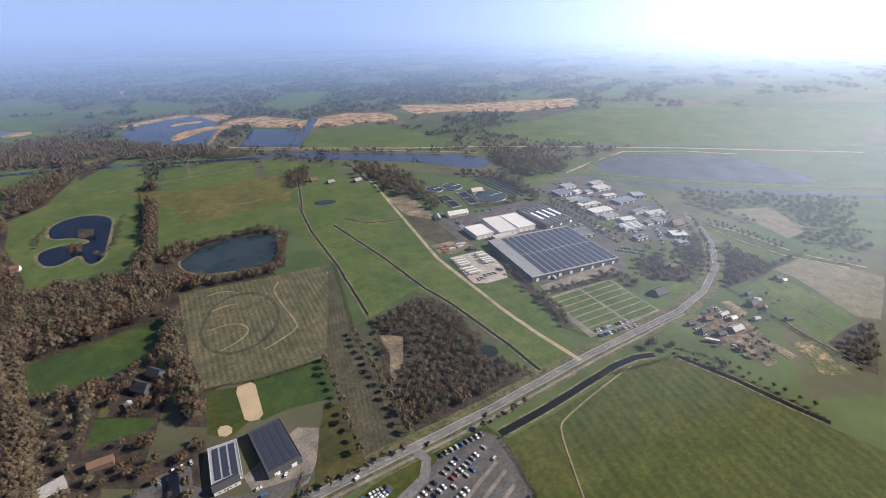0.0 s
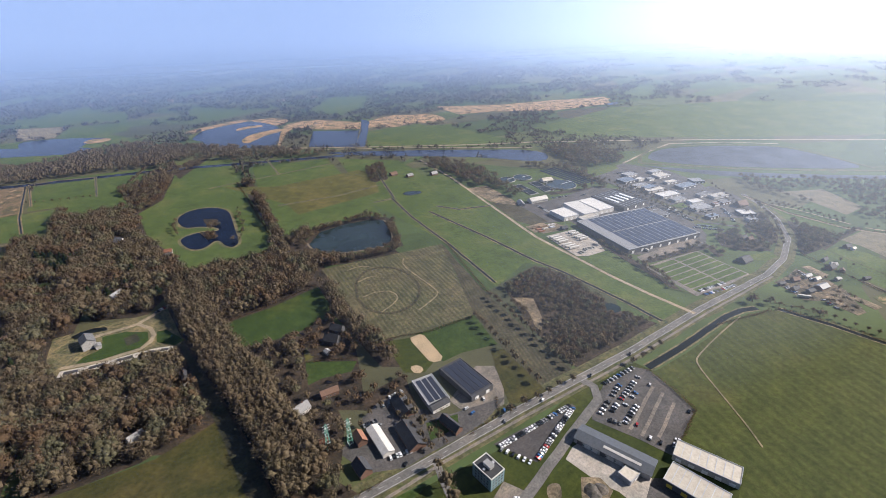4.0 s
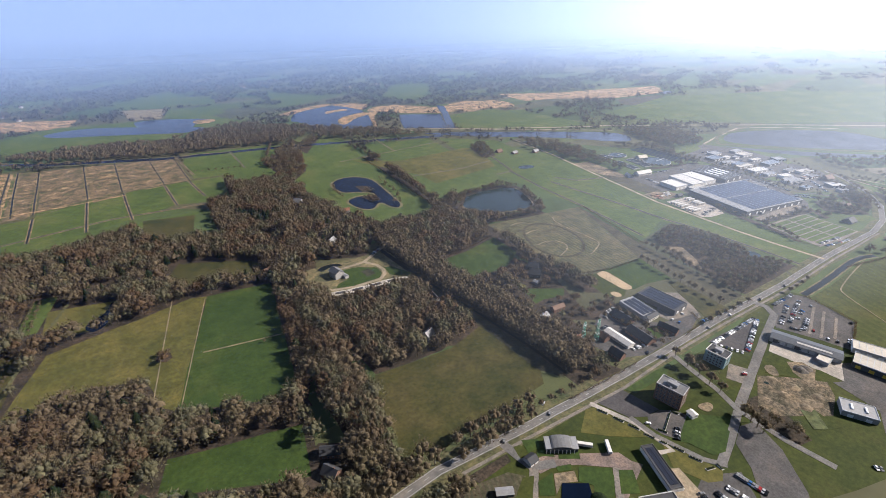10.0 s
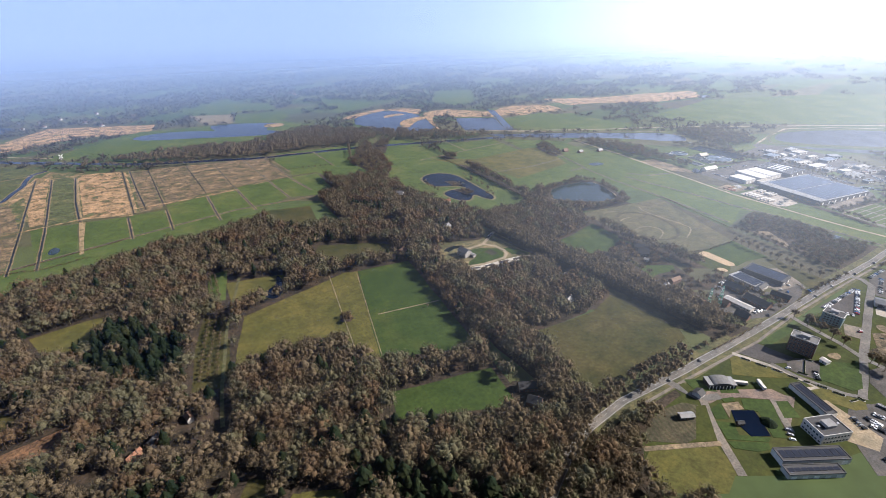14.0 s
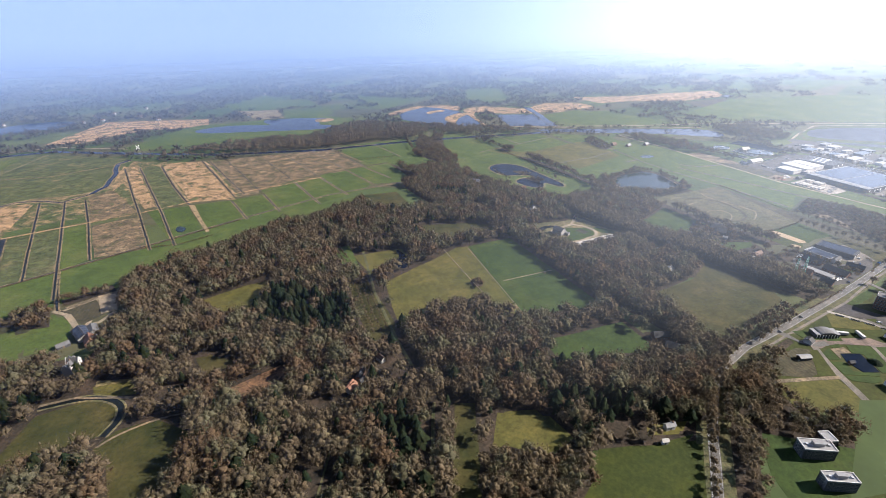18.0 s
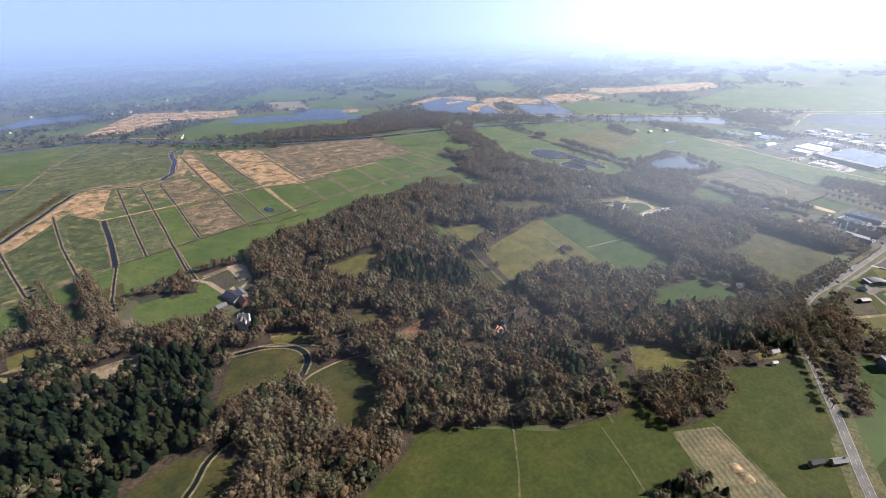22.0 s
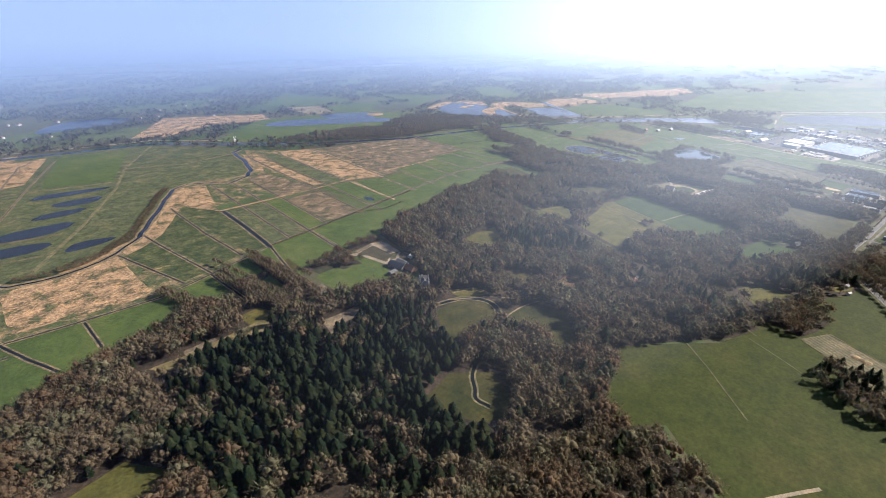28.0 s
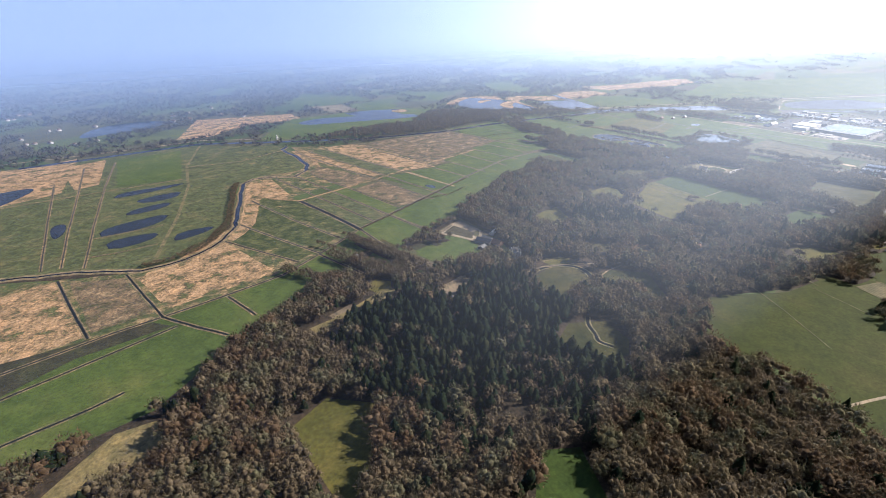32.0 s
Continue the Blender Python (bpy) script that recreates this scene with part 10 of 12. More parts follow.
def pavilion(points, width, h, label):
    """A long low range that follows a curve: wall pieces, roof pieces, roof lights and glazed fronts."""
    ob = empty("garden_pavilion", *points[0])
    x0, y0 = points[0]
    for a, b in zip(points, points[1:]):
        L, ang = math.hypot(b[0] - a[0], b[1] - a[1]), math.degrees(math.atan2(b[1] - a[1], b[0] - a[0]))
        at = pose((a[0] + b[0]) / 2 - x0, (a[1] + b[1]) / 2 - y0, 0, 0, 0, ang)
        footprint((a[0] + b[0]) / 2, (a[1] + b[1]) / 2, L, width, ang)
        for name, bm, mat in (
            ("wall_section", box_bm(-L / 2, L / 2, -width / 2, width / 2, 0, h - 0.3), "white_wall"),
            ("roof_section", box_bm(-L / 2 - 0.2, L / 2 + 0.2, -width / 2 - 0.5, width / 2 + 0.5, h - 0.295, h, bevel=0.05), "cream_roof"),
            ("roof_light", box_bm(-L * 0.3, L * 0.3, -width * 0.22, width * 0.22, h + 0.005, h + 0.5, bevel=0.1), "dark_roof"),
            ("glazed_front", box_bm(-L * 0.45, L * 0.45, -width / 2 - 0.08, -width / 2 - 0.005, 0.4, h - 0.8), "glass"),
        ):
            part(name, bm, mat, ob).matrix_local = at
    return tagged(ob, label, "pavilion")


pavilion([(-226, 455.5), (-209, 450.6), (-189.6, 447.5), (-168.8, 445), (-153.8, 441.5), (-144, 437)], 7.5, 3.6, "long low curved pavilion with a pale flat roof")
gable(-204.0, 493.0, 11.0, 14.0, 8.0, 7.0, "white two-storey country villa with a grey slate roof", "dark_grey_roof", "grey_wall", 0.32)
gable(-197.0, 484.5, 4.5, 6.0, 8.0, 3.2, "pale conservatory wing of the villa", "grey_roof", "grey_wall", 0.2, False, "annex", "villa_annex")
car_row((-146, 517), (-134, 523), 7, where="parked on gravel by the estate drive")
# the avenue's shade on the grass is put into this strip's dark colour
plot("ground_plot", "peat", [(-139, 529), (-128, 529), (-124.5, 417), (-120.5, 372), (-117.0, 318), (-114.5, 262), (-121, 230), (-132, 250), (-133, 330), (-136, 417)], "grass strip coloured dark for the avenue's shade", "base", category="verge")
ribbon("ditch_bank", "litter", [(-131.9, 526.8), (-130.5, 468.7), (-127.3, 416.8), (-124.1, 383.7), (-120.7, 350.6), (-118.7, 318.9), (-116.4, 287.7), (-115.9, 260.4), (-116.5, 232)], 6.0, "leaf-strewn bank of the avenue ditch", "over", category="bank")
ribbon("water", "ditch_water", [(-131.9, 526.8), (-130.5, 468.7), (-127.3, 416.8), (-124.1, 383.7), (-120.7, 350.6), (-118.7, 318.9), (-116.4, 287.7), (-115.9, 260.4), (-116.5, 232)], 2.6, "dark straight ditch along the avenue", "top", category="ditch")
gable(-181.8, 341.1, 10.0, 8.0, 20, 4.0, "grey-roofed house hidden in the wood", "grey_roof", "white_wall")

far_cars()

# ---- trees and woods ----
rng = np.random.default_rng(7)
CONIFER, TAKEN = [], []


def tri_strip(points, width):
    """Thin tapering blades from pairs of points."""
    a, b = points[:, 0], points[:, 1]
    d = b - a
    side = np.cross(d, rng.normal(size=d.shape))
    side /= np.linalg.norm(side, axis=1, keepdims=True) + 1e-9
    w = width[:, None] * side
    verts = np.stack([a - w, a + w, b], 1).reshape(-1, 3)
    return verts, np.arange(len(verts)).reshape(-1, 3)


def trunk_part(height, radius, sides=5):
    ang = np.arange(sides) * 2 * math.pi / sides
    ring = np.stack([np.cos(ang), np.sin(ang), 0 * ang], 1)
    verts = np.concatenate([ring * radius + (0, 0, -0.2), ring * radius * 0.55 + (0, 0, height * 0.5), ring * radius * 0.15 + (0, 0, height)])
    tris = []
    for r in range(2):
        for i in range(sides):
            a, b = r * sides + i, r * sides + (i + 1) % sides
            tris += [(a, b, b + sides), (a, b + sides, a + sides)]
    return verts, np.array(tris)


def stack(pieces):
    vs, ts, k = [], [], 0
    for v, t in pieces:
        vs.append(v)
        ts.append(t + k)
        k += len(v)
    return np.concatenate(vs), np.concatenate(ts)


def clump(centre, size, seed_turn):
    """A ragged knot of dense twigs: a cap of facets with an uneven rim, open below."""
    verts = [(centre[0], centre[1], centre[2] + size[2])]
    for rad, lift, k in ((0.6, 0.6, 5), (1.0, -0.3, 5)):
        a = np.arange(k) * 6.283 / k + seed_turn + rad
        jolt = rng.uniform(0.7, 1.25, k)
        verts += [(centre[0] + math.cos(q) * rad * size[0] * j, centre[1] + math.sin(q) * rad * size[1] * j, centre[2] + lift * size[2] * j) for q, j in zip(a, jolt)]
    tris = [(0, 1 + i, 1 + (i + 1) % 5) for i in range(5)]
    tris += [(1 + i, 6 + i, 6 + (i + 1) % 5) for i in range(5)] + [(1 + i, 6 + (i + 1) % 5, 1 + (i + 1) % 5) for i in range(5)]
    return np.array(verts), np.array(tris)


def bare_crown(height, radius, limbs, sprigs, lobes=5):
    """Limbs that rise from the trunk, knots of dense twigs, and fine twigs that round them off to a lobed dome."""
    ang = rng.uniform(0, 6.28, limbs)
    lean = rng.uniform(0.2, 0.9, limbs)
    start = np.stack([0 * ang, 0 * ang, height * rng.uniform(0.22, 0.36, limbs)], 1)
    end = np.stack([np.cos(ang) * radius * lean, np.sin(ang) * radius * lean, height * (0.93 - 0.36 * lean**2)], 1)
    pieces = [tri_strip(np.stack([start, end], 1), np.full(limbs, 0.25))]
    turn = np.arange(lobes) * 6.28 / (lobes - 1) + rng.uniform(0, 6)
    far = rng.uniform(0.38, 0.56, lobes) * radius
    far[0] = 0.08 * radius
    up = height * rng.uniform(0.52, 0.62, lobes)
    up[0] = height * 0.68
    for x, y, z in zip(np.cos(turn) * far, np.sin(turn) * far, up):
        w = radius * rng.uniform(0.3, 0.42)
        pieces.append(clump((x, y, z), (w, w * rng.uniform(0.8, 1.2), height * rng.uniform(0.1, 0.15)), rng.uniform(0, 6)))
    out = rng.normal(size=(sprigs, 3))
    out[:, 2] = np.abs(out[:, 2]) * 0.9 - 0.15
    out /= np.linalg.norm(out, axis=1, keepdims=True)
    around = np.arctan2(out[:, 1], out[:, 0])
    lobed = 1 + 0.12 * np.cos(around * 3 + turn[0]) + 0.08 * np.cos(around * 5 + out[:, 2] * 6 + turn[0] * 2)
    size = np.array([radius, radius, height * 0.56]) * lobed[:, None]
    core = np.array([0, 0, height * 0.4])
    mid = core + out * size * rng.uniform(0.7, 1.0, sprigs)[:, None]
    across = np.cross(out, rng.normal(size=out.shape))
    across /= np.linalg.norm(across, axis=1, keepdims=True)
    way = np.cross(out, across) * rng.uniform(0.2, 1.0, sprigs)[:, None] + out * rng.uniform(0.1, 0.9, sprigs)[:, None] + (0, 0, 0.25)
    reach = (radius * rng.uniform(0.16, 0.34, sprigs))[:, None]
    broad = (radius * rng.uniform(0.026, 0.06, sprigs))[:, None]
    verts = np.stack([mid - across * broad, mid + across * broad, mid + way * reach], 1)
    pieces.append((verts.reshape(-1, 3), np.arange(3 * sprigs).reshape(-1, 3)))
    return stack(pieces)


def conifer_crown(height, radius, tiers, arms):
    """Tiers of drooping boughs, ragged at the rim and pointed at the top."""
    pts, wid = [], []
    for k in range(tiers):
        f = k / tiers
        z, r = height * (0.3 + 0.6 * f), radius * (1 - f**2.2) ** 0.7 * rng.uniform(0.75, 1.15)
        for i in range(arms):
            a = (i + rng.uniform(-0.35, 0.35)) * 6.283 / arms + k * 0.7
            rr = r * rng.uniform(0.65, 1.15)
            tip = (math.cos(a) * rr, math.sin(a) * rr, z - rr * 0.25)
            pts.append(((math.cos(a) * rr * 0.1, math.sin(a) * rr * 0.1, z + height * 0.07), tip))
            wid.append(0.28 + r * 0.23)
    pts.append(((0, 0, height * 0.82), (0, 0, height * 0.97)))
    wid.append(0.7)
    pts = np.array(pts)
    d = pts[:, 1] - pts[:, 0]
    side = np.cross(d, np.array([0, 0, 1.0]))
    side /= np.linalg.norm(side, axis=1, keepdims=True) + 1e-6
    side[-1] = (1, 0, 0)
    w = np.array(wid)[:, None] * side
    mid = pts[:, 0] * 0.35 + pts[:, 1] * 0.65
    verts = np.stack([pts[:, 0], mid - w, mid + w, pts[:, 1]], 1).reshape(-1, 3)
    q = np.arange(len(pts))[:, None] * 4
    return verts, np.concatenate([q + (0, 1, 2), q + (1, 3, 2)])


def bush_crown(height, radius, sprigs):
    root = rng.normal(size=(sprigs, 3)) * (radius * 0.3, radius * 0.3, height * 0.15) + (0, 0, height * 0.35)
    way = rng.normal(size=root.shape) + (0, 0, 0.5)
    way /= np.linalg.norm(way, axis=1, keepdims=True)
    return tri_strip(np.stack([root, root + way * radius * 0.6], 1), rng.uniform(0.9, 1.9, sprigs))


PROTO = {
    "bare": [bare_crown(1.0 * h, f * h, 6, 185, k) for h, f, k in ((14, 0.4, 5), (16, 0.36, 4), (15, 0.44, 6), (17, 0.35, 4), (14, 0.46, 6), (16, 0.4, 5))],
    "mid": [bare_crown(1.0 * h, 0.44 * h, 3, 60, 4) for h in (14, 16, 15, 17)],
    "conifer": [conifer_crown(1.0 * h, f * h, 8, 8) for h, f in ((16, 0.27), (18, 0.22), (20, 0.25), (17, 0.3))],
    "far": [bush_crown(12, 11, 9) for _ in range(4)],
}
PROTO_H = {"bare": (14, 16, 15, 17, 14, 16), "mid": (14, 16, 15, 17), "conifer": (16, 18, 20, 17), "far": (12,) * 4}


def planted(kind, xs, ys, heights, trunks=True):
    """Many trees of one kind as one mesh: crowns, and trunks under them."""
    out_v, out_t, k = [], [], 0
    n = len(xs)
    pick = rng.integers(0, len(PROTO[kind]), n)
    turn = rng.uniform(0, 6.28, n)
    wide = rng.uniform(0.85, 1.25, n)
    for p, (v, t) in enumerate(PROTO[kind]):
        if trunks:
            v, t = stack([(v, t), trunk_part(PROTO_H[kind][p] * 0.6, 0.3, 3)])
        sel = np.nonzero(pick == p)[0]
        if not len(sel):
            continue
        s = (heights[sel] / PROTO_H[kind][p])[:, None]
        c, d = np.cos(turn[sel])[:, None], np.sin(turn[sel])[:, None]
        w = s * wide[sel][:, None]
        x = (v[:, 0] * c - v[:, 1] * d) * w + xs[sel][:, None]
        y = (v[:, 0] * d + v[:, 1] * c) * w + ys[sel][:, None]
        z = v[:, 2] * s
        out_v.append(np.stack([x, y, z], -1).reshape(-1, 3))
        out_t.append((t[None] + (np.arange(len(sel)) * len(v))[:, None, None]).reshape(-1, 3) + k)
        k += len(v) * len(sel)
    return np.concatenate(out_v), np.concatenate(out_t)


def path_distance(xs, ys):
    """Metres from the line that the flight follows over the ground."""
    a, b = np.array([0.0, 0.0]), np.array([-1200.0, 228.0])
    d = b - a
    f = np.clip(((xs - a[0]) * d[0] + (ys - a[1]) * d[1]) / (d @ d), 0, 1)
    return np.hypot(xs - a[0] - f * d[0], ys - a[1] - f * d[1])


def scattered(kind, material, label, xs, ys, hs, trunks=True):
    if not len(xs):
        return
    v, t = planted(kind, xs, ys, hs, trunks)
    tagged(new("woodland", raw_mesh("woodland", v, t, material)), label, "woodland", kind="stuff")


def wood(kind, spacing, height, points, whole=False):
    """A wood inside an outline, open where fields, water, roads and buildings lie."""
    spacing *= 1.16
    poly = np.array(wander([tuple(p) for p in points], 30.0, 3.0))
    x0, y0 = poly.min(0)
    x1, y1 = poly.max(0)
    gx, gy = np.meshgrid(np.arange(x0, x1, spacing), np.arange(y0, y1, spacing))
    xs = gx.ravel() + rng.uniform(-0.45, 0.45, gx.size) * spacing
    ys = gy.ravel() + rng.uniform(-0.45, 0.45, gx.size) * spacing
    keep = inside(xs, ys, poly)
    xs, ys = xs[keep], ys[keep]
    for other in TAKEN:
        if len(xs):
            keep = ~inside(xs, ys, other)
            xs, ys = xs[keep], ys[keep]
    for other in BUILT if whole else OPEN:
        for dx, dy in ((0, 0), (3, 0), (-3, 0), (0, -3), (4, 6.5)):
            if len(xs):
                keep = ~inside(xs + dx, ys + dy, other)
                xs, ys = xs[keep], ys[keep]
    TAKEN.append(poly)
    if not len(xs):
        return
    patch = np.array([noise.noise((x * 0.02, y * 0.02, 1.0)) for x, y in zip(xs, ys)])
    keep = patch + rng.uniform(-0.25, 0.25, len(xs)) > -0.62
    xs, ys, patch = xs[keep], ys[keep], patch[keep]
    hs = height * rng.uniform(0.72, 1.28, len(xs)) * (1.0 + 0.25 * patch)
    pine = np.zeros(len(xs), bool)
    for zone in CONIFER:
        pine |= inside(xs, ys, np.array(zone)) & (rng.random(len(xs)) < 0.6 + 0.8 * patch)
    if kind == "mixed":
        pine |= rng.random(len(xs)) < 0.07 + 0.22 * np.clip(-patch, 0, 1)
    far = path_distance(xs, ys) > 950
    brown = (kind == "brown") | ((patch > 0.1) & (rng.random(len(xs)) < 0.5))
    near = ~far & ~pine
    lichen = near & ~brown & (rng.random(len(xs)) < 0.3 + 0.5 * patch)
    scattered("bare", "twigs_olive", "grey-green lichened leafless woodland", xs[lichen], ys[lichen], hs[lichen])
    near &= ~lichen
    scattered("bare", "twigs", "dense grey-brown leafless deciduous woodland", xs[near & ~brown], ys[near & ~brown], hs[near & ~brown])
    scattered("bare", "twigs_brown", "russet-brown leafless deciduous woodland", xs[near & brown], ys[near & brown], hs[near & brown])
    scattered("mid", "twigs", "distant grey-brown leafless woodland", xs[far & ~pine], ys[far & ~pine], hs[far & ~pine])
    scattered("conifer", "needles", "dark green pine and fir stand in the wood", xs[pine], ys[pine], hs[pine] * rng.uniform(0.7, 1.2, pine.sum()))


def tree_line(points, spacing, height, jitter=0.5):
    """A single row of leafless trees along a line, joined with the woods."""
    xs, ys = [], []
    for a, b in zip(points, points[1:]):
        a, b = np.array(a), np.array(b)
        k = max(1, int(np.hypot(*(b - a)) / spacing))
        for i in range(k):
            p = a + (b - a) * i / k + rng.normal(size=2) * jitter
            xs.append(p[0])
            ys.append(p[1])
    xs, ys = np.array(xs), np.array(ys)
    return xs, ys, height * rng.uniform(0.8, 1.15, len(xs))


def hedge(points, height, wide=1.2):
    """A clipped or wild hedge: dense sprigs along a line."""
    v, t = [], 0
    xs, ys, hs = tree_line(points, 1.6, height, wide * 0.4)
    pieces = []
    for x, y, h in zip(xs, ys, hs):
        root = rng.normal(size=(9, 3)) * (wide * 0.4, wide * 0.4, h * 0.15) + (x, y, h * 0.45)
        way = rng.normal(size=root.shape) + (0, 0, 0.5)
        way /= np.linalg.norm(way, axis=1, keepdims=True)
        pieces.append(tri_strip(np.stack([root, root + way * h * 0.5], 1), rng.uniform(0.15, 0.4, 9)))
    v, t = stack(pieces)
    tagged(new("hedge", raw_mesh("hedge", v, t, "twigs_brown")), "leafless brown hedge along a boundary", "hedge", "boundary hedges")


def litter(points, whole=False):
    plot("ground_plot", "litter", points, "brown leaf litter on the woodland floor", "over" if whole else "litter", opened=False, category="ground")


def single_tree(label="tall leafless roadside tree with a spreading crown"):
    """One tree with a trunk and a crown of limbs and sprigs."""
    ob = new("tree")
    v, t = trunk_part(9, 0.35, 6)
    ob_trunk = share("trunk", raw_mesh("trunk", v, t, "bark"), ob)
    v, t = bare_crown(15, 5.4, 10, 120)
    share("crown", raw_mesh("crown", v, t, "twigs"), ob)
    return tagged(ob, label, "tree", "roadside trees")


litter([(-706.7, 696.4), (-608.3, 753.2), (-523.6, 765.7), (-408.9, 769.1), (-320.5, 771.8), (-320.5, 670.2), (-251.7, 588.2), (-234.9, 534.1), (-272, 389.3), (-306.2, 321.8), (-320.4, 259.4), (-320.4, 219), (-393.2, 183.6), (-464.4, 227.3), (-513.4, 198), (-746.5, 368.1), (-727.5, 423.4), (-672.9, 426.8), (-719.9, 469.3), (-754.2, 538.9), (-719.1, 601.7)])
litter([(-994.8, 697.6), (-955.4, 642.6), (-858.6, 586.6), (-761.9, 559.3), (-679.8, 492.6), (-655.4, 375.9), (-700.9, 331.2), (-763.3, 307.4), (-788.2, 284.3), (-996.8, 457.7)])
litter([(-1265.5, 590.8), (-1162.4, 583.9), (-1091.6, 614.5), (-1037.6, 633.3), (-959.3, 663.5), (-914.1, 618), (-841.9, 563.7), (-766.4, 507), (-684.6, 405.7), (-677.1, 321.5), (-734.5, 302.3), (-785.3, 246.6), (-798.9, 202.9), (-817.9, 180.9), (-848.7, 118.6), (-1264.8, 537.4)])
litter([(-437.2, 253.6), (-378.6, 252.7), (-320.4, 219), (-392, 184.1), (-422, 212.9), (-461.2, 224.9), (-462.8, 242.9)])
litter([(-462.8, 242.9), (-461.2, 224.9), (-485.7, 204.3), (-513.4, 198), (-559, 231.3), (-529.8, 259.6), (-494.6, 238.7)])
litter([(172.9, 338.2), (241.8, 345.6), (247.3, 319.1), (235.4, 232.9), (246.8, 193.5), (174.5, 192.2), (129.4, 197.8), (141.4, 269.8)])
litter([(-227.4, 462.6), (-134.4, 441.6), (-124.9, 408.7), (-131.9, 330.7), (-182.8, 318), (-245.4, 324.9), (-248.2, 372.8)])
litter([(-117.3, 578), (-50, 584.6), (24, 556.9), (34.1, 515.4), (28.5, 457.3), (-87.8, 452.3), (-108.7, 466.9), (-118.2, 522.7)])
litter([(-167.1, 676.7), (-107, 623.9), (-120.5, 560.7), (-155.8, 515.5), (-199.8, 538.4), (-208, 602.9)])
litter([(-247.6, 894.2), (-180.8, 935.2), (-151, 828.7), (-148.9, 712.8), (-116.6, 619.4), (-182.2, 623), (-246.6, 667.6), (-285.9, 657.1), (-277.6, 776.4)])
litter([(-428.5, 756.3), (-289.4, 678), (-208, 602.9), (-223.8, 540), (-258, 571.4), (-359.3, 642.4), (-392.4, 561.9), (-414.5, 517.3)])
litter([(-422.7, 657.8), (-369.6, 634.7), (-370.4, 581.6), (-330.6, 535.4), (-375.3, 528.3), (-413.9, 508)])
litter([(-406.7, 384.8), (-351.2, 362), (-301.6, 338.6), (-301, 323), (-330.3, 335.4), (-388.3, 355.6), (-404.8, 352.8)])
litter([(-36, 418.7), (-6.2, 397.1), (-8.4, 341.4), (-31.2, 283.3), (8.6, 285.4), (-5.8, 240.5), (-42.3, 272.8), (-64.7, 289), (-100, 286.8), (-100.5, 309.2), (-91.1, 326.8), (-48.9, 323.4), (-44.8, 359.3)])
litter([(-100.9, 408.4), (-53.9, 401.6), (-35.6, 379), (-47.8, 365.6), (-84.8, 372), (-94, 378.7)])
litter([(-50.8, 573.1), (20.5, 612.2), (81.7, 645.7), (176.8, 628.4), (168.2, 571.3), (140.2, 496.2), (125.5, 497.5), (173.5, 591.8), (114.1, 622.3), (44.2, 595.1), (45.2, 528.7), (125.5, 497.5), (124.8, 479.9), (54.7, 496.8), (-37.5, 547.6)])
litter([(-295.2, 263.5), (-271.6, 246.5), (-263.6, 281.9), (-257.5, 340.7), (-241.3, 413.2), (-212, 539.2), (-174.5, 705.5), (-190.7, 716.6), (-245.7, 533.6), (-279.9, 403.9), (-293, 326.2)])
litter([(-126.2, 574.3), (-102.5, 567.7), (-82.5, 412), (-76, 250.2), (-83.5, 216.3), (-120, 214.8), (-118.8, 264.3), (-125.4, 362.1), (-124.4, 462.9)])
litter([(45.9, 918.1), (63.9, 905.1), (18.8, 539.3), (23, 421.3), (25.3, 325.8), (12.2, 294), (-2.4, 304.5), (-1.9, 394), (-1.3, 521.4), (14, 706.9)])
litter([(-306.6, 208.9), (-248.9, 206.6), (-309.5, 167.6), (-344.7, 170.5), (-422.7, 131.7), (-435.4, 141), (-378.7, 174.3)])
litter([(-607.9, 197.4), (-574.7, 183.1), (-584.4, 165.4), (-607.7, 145.4), (-642.3, 163.1), (-639.9, 177.3)])
litter([(-501.4, 166.9), (-461.4, 142.2), (-473.7, 136.2), (-494.9, 149.8), (-512.8, 138.9), (-526.5, 117.5), (-549.9, 113.5), (-529.2, 138.8)])
litter([(-1270.8, 971.7), (-1115.2, 861.4), (-1033.7, 842.9), (-986.6, 876.8), (-936.4, 945.5), (-942.5, 919.4), (-994.3, 845.9), (-1036.5, 823.6), (-1116, 843), (-1270.6, 961.8)])
litter([(-913.3, 717.4), (-853.4, 704.3), (-888.1, 610.2), (-930.2, 616.7), (-938.8, 700.2)])
litter([(-916, 712.8), (-881.1, 699.7), (-853.4, 606.9), (-871.1, 596.7), (-900.7, 645.5)])
litter([(-139.4, 978.4), (-30.1, 1128), (-30.1, 1079.6), (-85, 890), (-130.8, 837)], True)
litter([(-226.9, 933.5), (-158, 912.4), (-128.1, 809.5), (-101.4, 643.4), (-106.4, 567.8), (-175.7, 617.9), (-203.2, 610.4)])
litter([(-191.4, 449.3), (-147.3, 417.3), (-137.3, 373.5), (-131, 288.4), (-182.3, 325.6)])
litter([(-27.9, 132.1), (-14.8, 129), (-13.2, 113.6), (-29.5, 86.5), (-47.4, 91.1), (-43.7, 110.3)])
litter([(-242.7, 177.5), (-221, 174.1), (-232.9, 164.7), (-253.1, 170.7)])
litter([(-242.5, 205.7), (-210.8, 203.7), (-212.5, 197.7), (-240.4, 197.5)])
litter([(-132.7, 534), (-102.5, 518.3), (-103.9, 378.1), (-112.5, 274.9), (-141, 295.6)])
litter([(-51.2, 756.5), (-33.8, 746.5), (-36.6, 721.5), (-53.1, 717.1)], True)
litter([(-66, 705), (-48, 699), (-50, 676), (-62, 672)], True)
